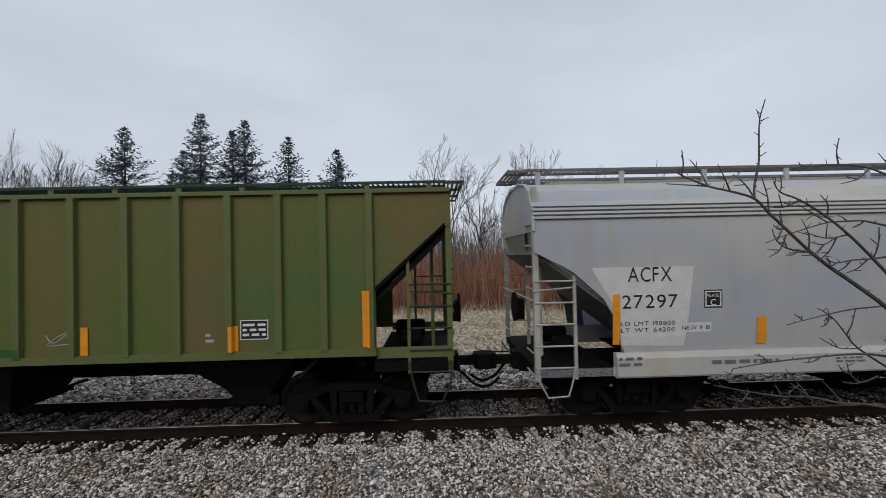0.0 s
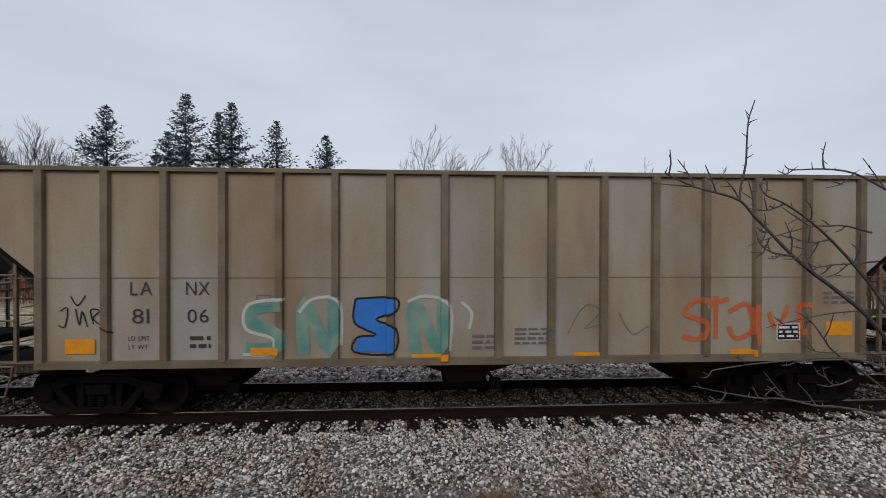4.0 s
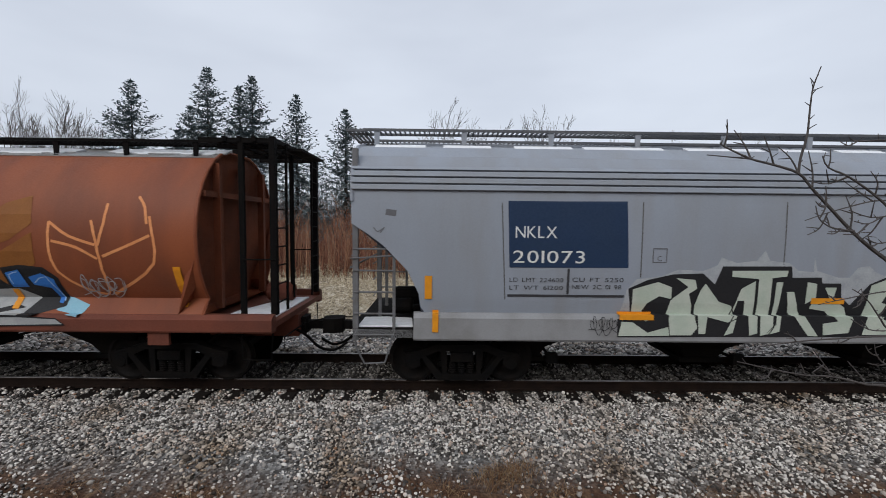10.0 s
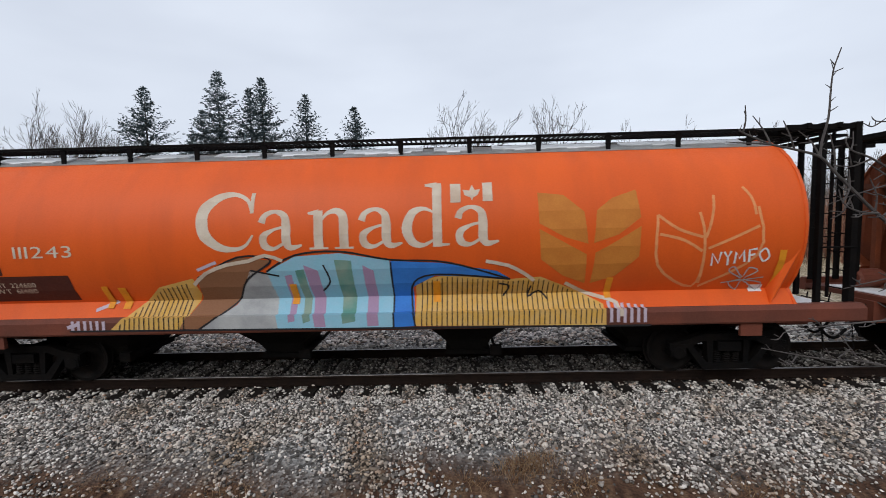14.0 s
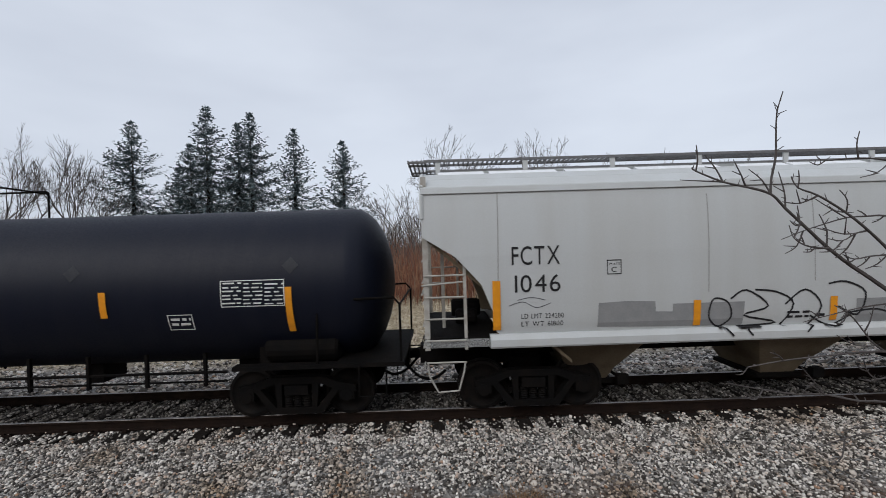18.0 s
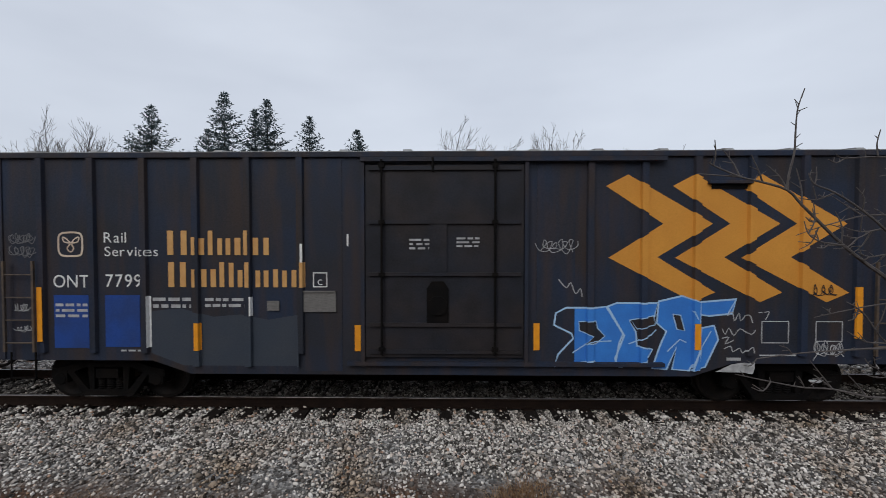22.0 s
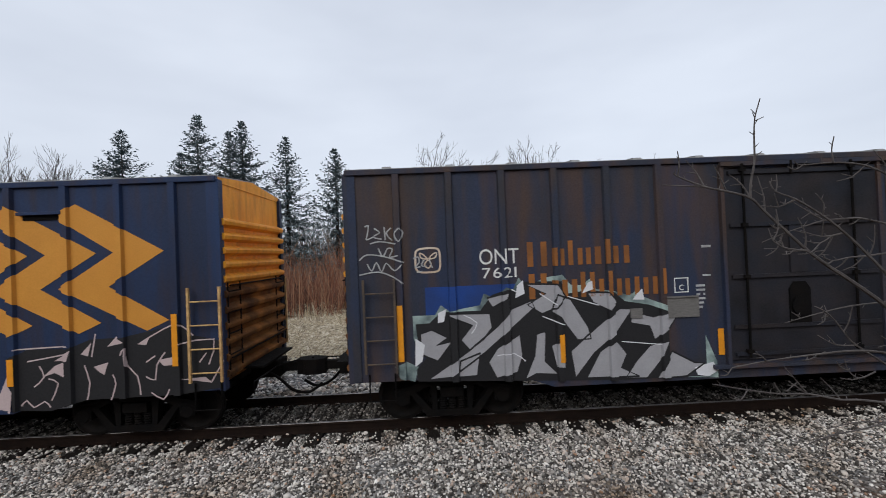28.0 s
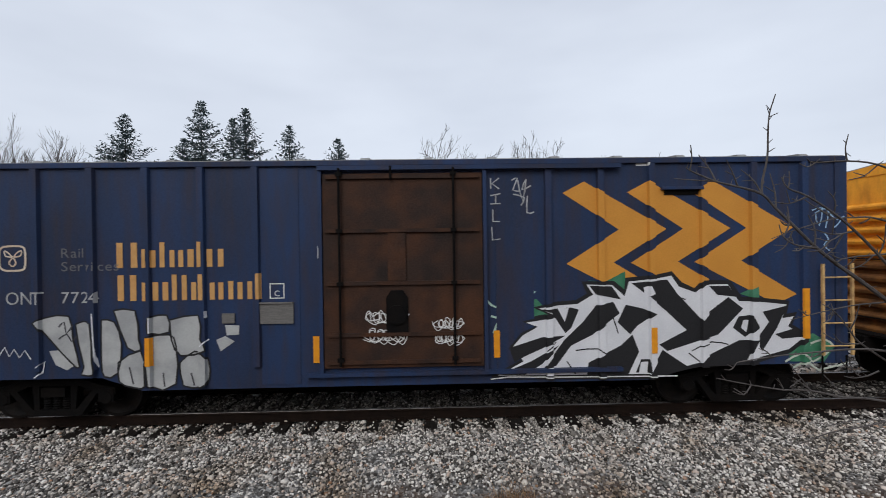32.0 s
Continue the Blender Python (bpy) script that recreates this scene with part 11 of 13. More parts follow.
shapes(BOX_CARS[4][0], BOX_SIDES[4], PALE_GREY, 3, [
    [(-3.73, 1.79), (-3.24, 1.86), (-3.22, 1.47), (-3.15, 1.28), (-3.56, 1.2), (-3.71, 1.46)],
    [(-3.58, 1.09), (-3.34, 1.27), (-3.12, 1.14), (-3.11, 0.82), (-3.22, 0.69), (-3.53, 0.71)]], BLACK_PAINT, 0.028, 2, label='silver-grey graffiti letters with dark outlines')
shapes(BOX_CARS[4][0], BOX_SIDES[4], PALE_GREY, 3, [
    [(-2.99, 1.45), (-2.84, 1.51), (-2.69, 1.42), (-2.92, 1.26)],
    [(-5.67, 1.32), (-5.47, 1.33), (-5.28, 1.07), (-5.39, 1), (-5.57, 1.09)],
    [(-2.84, 1.69), (-2.61, 1.68), (-2.62, 1.53), (-2.82, 1.52)]])
strokes(BOX_CARS[4][0], BOX_SIDES[4], WHITE_SPRAY, 5, [
    [(-4.94, 1.92), (-4.91, 1.23), (-4.88, 1.04)],
    [(-4.04, 1.84), (-4.04, 1.58)],
    [(-3.23, 1.36), (-3.1, 1.47)],
    [(-5.84, 1.06), (-5.74, 1.15), (-5.77, 0.97), (-5.86, 0.9)],
    [(-6.46, 1.26), (-6.37, 1.39), (-6.3, 1.24), (-6.22, 1.36), (-6.14, 1.22), (-6.05, 1.34), (-5.96, 1.19)],
    [(-3.14, 1.93), (-3.14, 1.82)]], 0.02, 1)
strokes(BOX_CARS[4][0], BOX_SIDES[4], DARK_GREY_SPRAY, 5, [
    [(-5.51, 1.7), (-5.42, 1.79), (-5.39, 1.6), (-5.28, 1.74)],
    [(-5.51, 1.51), (-5.38, 1.59), (-5.31, 1.47), (-5.22, 1.56)],
    [(-4.39, 1.03), (-4.33, 0.75)],
    [(-3.85, 0.93), (-3.83, 0.7)],
    [(-3.4, 0.92), (-3.35, 0.71)]], 0.025, 2)
strokes(BOX_CARS[4][0], BOX_SIDES[4], FADED_WHITE, 5, [
    [(1.55, 4.05), (1.55, 3.87)],
    [(1.69, 4.05), (1.57, 3.96), (1.69, 3.87)],
    [(1.54, 3.76), (1.71, 3.79)],
    [(1.54, 3.62), (1.71, 3.63)],
    [(1.63, 3.78), (1.63, 3.62)],
    [(1.58, 3.53), (1.58, 3.33), (1.7, 3.33)],
    [(1.56, 3.24), (1.57, 3.02), (1.7, 3.04)]], 0.02, 1)
strokes(BOX_CARS[4][0], BOX_SIDES[4], FADED_WHITE, 5, [
    [(1.9, 4.01), (2, 4.05), (1.92, 3.85), (2.05, 3.83)],
    [(2, 4.01), (2.08, 3.67), (2.14, 4.03), (2.07, 3.85), (2.22, 3.92)],
    [(1.92, 3.78), (2.11, 3.72), (2.05, 3.59)],
    [(2.16, 3.75), (2.15, 3.47), (2.27, 3.48)]], 0.022, 2)
strokes(BOX_CARS[4][0], BOX_SIDES[4], PALE_BLUE, 5, [
    [(6.99, 3.45), (7.17, 3.49), (7.11, 3.19), (7.05, 3.41), (7.27, 3.47), (7.22, 3.15)],
    [(7.27, 3.43), (7.4, 3.29), (7.52, 3.35), (7.36, 3.15)],
    [(7.2, 3.06), (7.27, 2.96), (7.19, 2.87), (7.29, 2.76)]], 0.018, 2)
shapes(brown_car, ROUND_SIDE, SLATE_SPRAY, 0, [
    [(-3.36, 2.38), (-3.18, 2.58), (-2.9, 2.65), (-2.65, 2.49), (-2.56, 2.27), (-2.8, 1.94), (-3.41, 2.07)],
    [(-2.3, 1.9), (-1.53, 1.96), (-1.9, 1.79), (-1.83, 1.33), (-2.54, 1.53)],
    [(-2.09, 1.8), (-1.74, 1.4), (-1.88, 1.3), (-2.25, 1.59)]], None, 0, 2, label='dark slate sprayed shade')
shapes(brown_car, ROUND_SIDE, SPRAY_MINT, 3, [
    [(-4.64, 2.41), (-4.55, 2.46), (-4.39, 2.31), (-4.41, 2.14), (-4.19, 2.28), (-3.96, 2.17), (-3.92, 1.89), (-4.25, 1.56), (-4.42, 1.61), (-3.82, 1.35), (-4, 1.37), (-4.51, 1.62), (-4.67, 1.72), (-4.62, 2.13), (-4.69, 2.21)],
    [(-3.9, 2.45), (-3.66, 2.49), (-3.58, 2.38), (-3.77, 2.3), (-3.85, 1.89), (-3.91, 2.03)],
    [(-3.64, 2.2), (-3.41, 2.26), (-3.32, 2.39), (-3.06, 2.48), (-2.95, 2.36), (-3.07, 1.97), (-3.2, 1.94), (-3.18, 1.47), (-3.01, 1.34), (-3.42, 1.45), (-3.58, 1.73), (-3.68, 1.6), (-3.8, 1.62), (-3.8, 1.78), (-3.59, 2)]], BLACK_PAINT, 0.018, 1, label='pale mint graffiti letters with green shading')
shapes(brown_car, ROUND_SIDE, SPRAY_MINT, 3, [
    [(-2.91, 2.09), (-2.71, 2.33), (-2.56, 2.49), (-2.48, 2.39), (-2.67, 2.04), (-2.87, 1.62), (-2.77, 1.4), (-2.61, 1.27), (-2.94, 1.28), (-3.1, 1.64)],
    [(-2.53, 2.13), (-2.43, 2.35), (-2.31, 2.45), (-2.08, 2.3), (-1.58, 1.98), (-1.96, 1.93), (-2.32, 1.98), (-2.38, 1.71), (-2.62, 1.56), (-2.67, 1.72)],
    [(-2.09, 1.8), (-1.9, 1.79), (-1.45, 1.33), (-1.41, 1.14), (-1.71, 1.13), (-1.94, 1.44)]], BLACK_PAINT, 0.018, 1, label='pale mint graffiti letters with green shading')
shapes(brown_car, ROUND_SIDE, SPRAY_MINT, 3, [
    [(-1.59, 1.92), (-1.33, 1.97), (-1.44, 2.14), (-1.17, 2.06), (-1.09, 1.75), (-1.33, 1.79)],
    [(-0.72, 2.12), (-0.34, 2.14), (-0.4, 1.72), (-0.74, 1.53)],
    [(-4.78, 1.85), (-4.68, 1.66), (-4.79, 1.61), (-4.8, 1.75)]], SPRAY_GREEN, 0.02, 1)
shapes(brown_car, ROUND_SIDE, SPRAY_GREEN, 5, [
    [(-4.18, 1.95), (-3.87, 2.04), (-3.95, 1.87), (-4.19, 1.82)],
    [(-3.55, 1.7), (-3.16, 1.68), (-3.01, 1.34), (-3.37, 1.41)],
    [(-3.06, 1.61), (-2.85, 1.67), (-2.63, 1.29), (-2.94, 1.3)],
    [(-2.59, 1.87), (-2.33, 1.94), (-2.41, 1.75), (-2.6, 1.73)],
    [(-4.59, 2.01), (-4.46, 1.96), (-4.57, 1.82), (-4.65, 1.87)],
    [(-1.93, 1.69), (-1.77, 1.52), (-1.51, 1.28), (-1.7, 1.25)],
    [(-5.09, 1.3), (-4.81, 1.32), (-4.68, 1.19), (-4.31, 1.17), (-4.1, 1.3), (-3.56, 1.27), (-3.48, 1.12), (-5.06, 1.15)],
    [(-2.98, 1.32), (-2.44, 1.34), (-1.51, 1.31), (-1.37, 1.12), (-2.64, 1.1)],
    [(-1.32, 1.27), (-0.72, 1.27), (-0.79, 1.13), (-1.24, 1.17)]], label='green sprayed shading')
strokes(brown_car, ROUND_SIDE, WHITE_SPRAY, 6, [
    [(-3.75, 1.26), (-3.74, 1.13)],
    [(-3.65, 1.28), (-3.65, 1.12)],
    [(-3.58, 1.27), (-3.61, 1.12)],
    [(-2.86, 1.3), (-2.68, 1.21), (-2.53, 1.3), (-2.59, 1.11)],
    [(-1.93, 1.21), (-1.7, 1.26), (-1.69, 1.13)],
    [(-0.96, 1.14), (-0.58, 1.29), (-0.39, 1.26)],
    [(-4.06, 2.48), (-3.33, 2.49)],
    [(-2.95, 1.9), (-2.78, 1.86)],
    [(-0.85, 1.53), (-0.72, 1.94), (-0.8, 2.07)],
    [(-1.89, 2.29), (-1.68, 2.2)],
    [(-2.03, 2.3), (-1.75, 2.33)]], 0.018, 1)
strokes(brown_car, ROUND_SIDE, BLACK_PAINT, 6, [
    [(-4.58, 1.66), (-4.39, 1.81), (-4.25, 1.83)],
    [(-3.57, 2), (-3.4, 2.12), (-3.48, 1.77)],
    [(-3.16, 2.11), (-3.2, 1.94)],
    [(-2.95, 2), (-2.73, 1.94)],
    [(-2.5, 2.24), (-2.31, 2.29), (-2.15, 2.13), (-2.23, 1.96)],
    [(-1.95, 2), (-1.82, 2.17)],
    [(-3.57, 1.66), (-3.27, 1.7)],
    [(-2.55, 1.56), (-2.22, 1.42), (-1.88, 1.3)],
    [(-1.91, 1.53), (-1.65, 1.4), (-1.42, 1.19)]], 0.02, 1)
strokes(brown_car, ROUND_SIDE, CREAM_PAINT, 6, [
    [(-1.5, 1.66), (-1.58, 1.73), (-1.64, 1.63), (-1.58, 1.55), (-1.49, 1.62), (-1.49, 1.69), (-1.53, 1.49), (-1.59, 1.39)],
    [(-1.26, 1.63), (-1.38, 1.55), (-1.34, 1.42), (-1.23, 1.38), (-1.14, 1.46), (-1.17, 1.58), (-1.26, 1.63)]], 0.05, 3)
strokes(brown_car, ROUND_SIDE, FADED_WHITE, 6, [
    [(-1.24, 2.26), (-1.1, 2.35), (-1.17, 2.21), (-0.99, 2.3), (-1.03, 2.17), (-0.88, 2.32), (-0.84, 2.17)],
    [(-1, 2.11), (-0.9, 2.17), (-0.94, 2), (-0.79, 2.12), (-0.77, 2)],
    [(-0.91, 2.41), (-0.83, 2.48), (-0.88, 2.32)]], 0.02, 2, label='thin pale scrawl')
shapes(brown_car, ROUND_SIDE, BLACK_PAINT, 1, [
    [(-0.23, 2.12), (-0.01, 2.24), (0.3, 2.05), (0.72, 2.15), (0.91, 1.97), (1.28, 2.19), (1.53, 1.94), (1.77, 2.31), (2.16, 2.14), (2.47, 1.97), (2.81, 2.3), (3.28, 2.15), (3.62, 2.12), (3.95, 1.8), (3.93, 2.1), (4.25, 2.15), (4.63, 2.11), (4.81, 1.93), (4.83, 1.44), (4.34, 1.3), (2.14, 1.34), (1.11, 1.29), (-0.12, 1.33), (-0.26, 1.6)]], label='black ground of a graffiti piece')
shapes(brown_car, ROUND_SIDE, SPRAY_SKY, 0, [
    [(1.53, 1.94), (1.7, 2.27), (2.02, 2.4), (2.39, 2.3), (2.68, 2.08), (2.55, 1.89), (2.16, 2.11), (1.88, 2.21), (1.78, 1.86)],
    [(-0.79, 1.74), (-0.38, 1.8), (-0.3, 1.47), (-0.8, 1.34)],
    [(4.77, 1.61), (5.22, 1.46), (5.14, 1.3), (4.7, 1.38)]])
shapes(brown_car, ROUND_SIDE, WHITE_SPRAY, 3, [
    [(-0.12, 2.13), (0.03, 2.18), (0.28, 2), (0.56, 2.1), (0.73, 2.03), (0.74, 1.79), (0.6, 1.67), (0.02, 1.7)],
    [(1.72, 2.2), (1.79, 2.25), (2.17, 2.05), (2.49, 1.93), (2.46, 1.8), (1.85, 1.92)],
    [(2.74, 2.16), (2.9, 2.2), (3.23, 2.07), (3.32, 1.77), (3, 1.77), (2.83, 1.92), (2.73, 1.96)],
    [(3.34, 1.97), (3.52, 2.03), (3.73, 1.87), (3.71, 1.76), (3.4, 1.76)],
    [(2.52, 2.09), (2.65, 2.16), (2.69, 1.88), (2.55, 1.91)]], label='white graffiti letter tops')
shapes(brown_car, ROUND_SIDE, PALE_GREY, 3, [
    [(-0.18, 1.6), (0.02, 1.65), (0.59, 1.62), (0.84, 1.63), (1.11, 1.58), (1.22, 1.41), (1.09, 1.35), (-0.1, 1.37)],
    [(2.26, 1.74), (2.85, 1.75), (3.34, 1.7), (4.08, 1.74), (4.36, 1.57), (4.18, 1.32), (3.26, 1.34), (2.2, 1.36)],
    [(1.81, 1.61), (2.08, 1.68), (1.98, 1.38), (1.74, 1.36)]], label='grey graffiti letter bodies')
shapes(brown_car, ROUND_SIDE, BLACK_PAINT, 5, [
    [(0.47, 1.44), (0.65, 1.52), (0.78, 1.38), (0.64, 1.34)],
    [(2.28, 1.58), (2.73, 1.65), (2.76, 1.48), (2.36, 1.41)],
    [(-0.03, 1.37), (0.16, 1.45), (0.31, 1.34)],
    [(3, 1.76), (3.35, 1.66), (3.16, 1.5), (3.07, 1.6)],
    [(3.6, 1.36), (4.02, 1.47), (4.19, 1.42), (3.73, 1.33)],
    [(1.51, 1.44), (1.76, 1.51), (1.69, 1.35)]])
shapes(brown_car, ROUND_SIDE, SPRAY_BLUE, 4, [
    [(0.97, 1.96), (1.21, 2.09), (1.35, 2.12), (1.44, 1.94), (1.29, 1.8), (1.13, 1.7), (0.99, 1.81)],
    [(1.33, 1.69), (1.61, 1.7), (1.96, 1.6), (1.79, 1.38), (1.46, 1.34), (1.37, 1.49)],
    [(3.97, 2.02), (4.22, 2.08), (4.28, 1.76), (4, 1.75)],
    [(4.32, 1.95), (4.56, 2.02), (4.74, 1.91), (4.77, 1.48), (4.68, 1.49), (4.62, 1.74), (4.37, 1.8)]], BLACK_PAINT, 0.02, 1, label='blue graffiti letters')
strokes(brown_car, ROUND_SIDE, PALE_BLUE, 6, [
    [(1, 1.86), (1.12, 2.04), (1.31, 2.09)],
    [(1.41, 1.4), (1.54, 1.57), (1.81, 1.58), (1.7, 1.43)],
    [(4.04, 1.82), (4.03, 1.98), (4.19, 2.03)],
    [(4.4, 1.84), (4.62, 1.95), (4.77, 1.52)],
    [(-0.15, 2.21), (0.03, 2.16)],
    [(2.88, 1.56), (3.12, 1.38)],
    [(3.19, 1.58), (2.89, 1.39)],
    [(-0.12, 1.46), (0.17, 1.63)],
    [(2.37, 1.8), (2.46, 1.91)],
    [(0.9, 1.74), (1.28, 1.53)]], 0.016, 2)
shapes(brown_car, ROUND_SIDE, PALE_GREY, 4, [
    [(-0.58, 1.29), (0.92, 1.32), (0.87, 1.13), (-0.58, 1.13)],
    [(1.28, 1.33), (1.86, 1.31), (1.66, 1.09), (1.31, 1.14)],
    [(2.42, 1.23), (3.02, 1.33), (3.45, 1.34), (3.4, 1.13), (2.46, 1.08)],
    [(3.56, 1.29), (4.2, 1.3), (4.81, 1.27), (4.95, 1.17), (3.59, 1.14)]], BLACK_PAINT, 0.022, 1)
shapes(brown_car, ROUND_SIDE, SPRAY_MINT, 5, [
    [(1.43, 1.29), (1.76, 1.3), (1.71, 1.17), (1.49, 1.14)]])
shapes(BOX_CARS[1][0], BOX_SIDES[1], BLACK_PAINT, 2, [
    [(1.61, 1.9), (1.9, 2.01), (2.44, 2.01), (2.91, 2.04), (3.38, 2.02), (3.94, 2.04), (4.7, 2.06), (4.87, 1.88), (4.91, 1.43), (5.12, 1.19), (5.44, 1.08), (5.41, 0.87), (4.7, 0.7), (4.13, 0.64), (2.09, 0.61), (1.93, 0.75), (1.77, 1.15)]], label='fat black graffiti letters')
shapes(BOX_CARS[1][0], BOX_SIDES[1], WHITE_PAINT, 4, [
    [(1.92, 1.97), (2.04, 1.94), (2.17, 1.44), (2.33, 1.1), (2.5, 1.05), (2.39, 0.96), (2.22, 1.01), (2.05, 1.44)],
    [(2.57, 1.92), (2.67, 1.83), (2.81, 1.34), (3, 1.07), (2.85, 1.03), (2.69, 1.24)],
    [(3.16, 1.97), (3.27, 1.87), (3.38, 1.39), (3.54, 1.05), (3.42, 0.97), (3.32, 1.15)],
    [(4.71, 1.96), (4.82, 1.87), (4.86, 1.54), (4.77, 1.54)],
    [(4.81, 1.51), (4.92, 1.43), (5.06, 1.2), (5, 1.1), (4.89, 1.24)],
    [(4.4, 0.99), (4.6, 1.05), (4.74, 0.86), (4.61, 0.72)],
    [(3.62, 1.66), (3.81, 1.71), (3.85, 1.58), (3.74, 1.53), (3.77, 1.41), (3.66, 1.47)],
    [(2.42, 0.64), (2.58, 0.75), (2.67, 0.64)]], label='white edges of fat letters')
shapes(BOX_CARS[1][0], BOX_SIDES[1], WHITE_PAINT, 4, [
    [(2.94, 0.64), (3.07, 0.73), (3.18, 0.64)],
    [(3.39, 0.64), (3.58, 0.74), (3.7, 0.64)],
    [(4, 0.64), (4.19, 0.74), (4.3, 0.64)]], label='white edges of fat letters')
strokes(BOX_CARS[1][0], BOX_SIDES[1], WHITE_PAINT, 4, [
    [(2.09, 0.61), (1.93, 0.75), (1.79, 1.2), (1.63, 1.87), (1.69, 1.94), (1.97, 1.97)],
    [(2.52, 1.05), (2.38, 1.44), (2.25, 1.91), (2.35, 1.98), (2.55, 1.97)],
    [(3.01, 1.05), (2.85, 1.63), (2.82, 1.86), (2.91, 1.99), (3.15, 1.99)],
    [(3.56, 1.05), (3.38, 1.58), (3.32, 1.81), (3.43, 1.96), (3.87, 1.97)],
    [(3.94, 1.93), (3.92, 1.76), (3.79, 1.69)],
    [(3.77, 1.41), (3.92, 1.41), (4.04, 1.32), (4.05, 1.19), (3.92, 1.1), (4, 0.97), (4.15, 0.97), (4.32, 1.09)],
    [(3.91, 1.89), (4.09, 2), (4.24, 1.91), (4.34, 1.57), (4.41, 1.81), (4.47, 1.95), (4.71, 2.01)],
    [(4.3, 1.05), (4.43, 1), (4.6, 1.19), (4.72, 0.93), (4.81, 0.8)]], 0.024, 3, label='thin white outlines of fat letters')
strokes(BOX_CARS[1][0], BOX_SIDES[1], WHITE_PAINT, 4, [
    [(5.06, 1.2), (5.27, 1.19), (5.42, 1.05), (5.36, 0.89), (5.19, 0.83)],
    [(2.52, 1.03), (2.67, 0.88), (2.57, 0.75)],
    [(3.56, 1.05), (3.73, 0.93), (3.64, 0.76)],
    [(4.32, 1.05), (4.42, 0.9), (4.28, 0.74)]], 0.024, 3, label='thin white outlines of fat letters')
strokes(BOX_CARS[1][0], BOX_SIDES[1], PALE_BLUE, 4, [
    [(6.96, 3.69), (7.05, 3.53), (7.14, 3.65), (7.19, 3.48), (7.33, 3.62)],
    [(6.92, 3.44), (7.1, 3.48), (7, 3.25), (7.2, 3.39), (7.16, 3.16), (7.34, 3.37), (7.39, 3.19), (7.57, 3.37)],
    [(7.02, 3.07), (7.2, 3.13), (7.12, 2.88), (7.3, 3.07), (7.32, 2.83), (7.46, 3.08), (7.49, 2.85), (7.59, 3.11), (7.62, 2.8)],
    [(7.26, 2.69), (7.44, 2.74), (7.35, 2.63)],
    [(6.86, 3.85), (6.84, 3.58)],
    [(6.9, 3.21), (7.15, 3.19)]], 0.032, 2, label='pale blue sprayed scrawl')
shapes(BOX_CARS[1][0], BOX_SIDES[1], FADED_BLUE, 1, [
    [(5.17, 1.76), (5.54, 1.88), (5.69, 1.04), (5.46, 0.87), (5.26, 1.33)],
    [(5.83, 1.62), (6.2, 1.71), (6.31, 0.85), (5.74, 0.83)],
    [(6.49, 1.28), (6.77, 1.33), (6.8, 0.85), (6.4, 0.87)]], label='faded grey-blue graffiti')
strokes(BOX_CARS[1][0], BOX_SIDES[1], SPRAY_SKY3, 3, [
    [(4.96, 1.9), (5.07, 2.11), (5.35, 2.17), (5.49, 2.07), (5.82, 2.2), (6.2, 1.92), (6.34, 2.09), (6.62, 2.2), (6.76, 1.99), (6.72, 1.61), (6.49, 1.42)],
    [(5.02, 2), (5.17, 1.43), (5.41, 0.9)],
    [(6.84, 1.94), (7.33, 1.8), (7.6, 1.56), (7.24, 1.42), (6.97, 1.09)],
    [(6.31, 1.04), (6.58, 1.42), (6.78, 0.95)],
    [(6.87, 1.42), (7.25, 1.18), (7.62, 1.28)]], 0.07, 3, label='faded light blue strokes')
strokes(BOX_CARS[1][0], BOX_SIDES[1], FADED_WHITE, 3, [
    [(5.19, 1.79), (5.59, 1.88), (5.64, 1.43), (5.74, 1.04)],
    [(5.22, 1.71), (5.36, 1.14), (5.5, 0.93)],
    [(5.59, 1.43), (5.78, 1.28), (5.69, 1.14)],
    [(6.39, 1.61), (6.58, 1.71), (6.49, 1.42)]], 0.03, 2)


# ---- ballast stones ----
def stuff_mesh(name, verts, faces, mat, label, category):
    """One joined object from arrays: verts n x 3, faces m x 3."""
    me = bpy.data.meshes.new(name)
    me.vertices.add(len(verts))
    me.vertices.foreach_set("co", np.asarray(verts, np.float32).ravel())
    me.loops.add(faces.size)
    me.loops.foreach_set("vertex_index", faces.astype(np.int32).ravel())
    me.polygons.add(len(faces))
    me.polygons.foreach_set("loop_start", np.arange(0, faces.size, 3, dtype=np.int32))
    me.update(calc_edges=True)
    me.materials.append(mat)
    return tagged(new(name, me), label, category, kind="stuff")


ICO_V = np.array([(0, -1, 1.618), (0, 1, 1.618), (0, -1, -1.618), (0, 1, -1.618), (1.618, 0, 1), (-1.618, 0, 1), (1.618, 0, -1), (-1.618, 0, -1), (1, 1.618, 0), (-1, 1.618, 0), (1, -1.618, 0), (-1, -1.618, 0)]) / 1.9
ICO_F = np.array([(0, 1, 5), (0, 4, 1), (0, 10, 4), (0, 11, 10), (0, 5, 11), (1, 4, 8), (1, 8, 9), (1, 9, 5), (2, 3, 6), (2, 7, 3), (2, 11, 7), (2, 10, 11), (2, 6, 10), (3, 7, 9), (3, 9, 8), (3, 8, 6), (4, 10, 6), (4, 6, 8), (5, 9, 7), (5, 7, 11)])


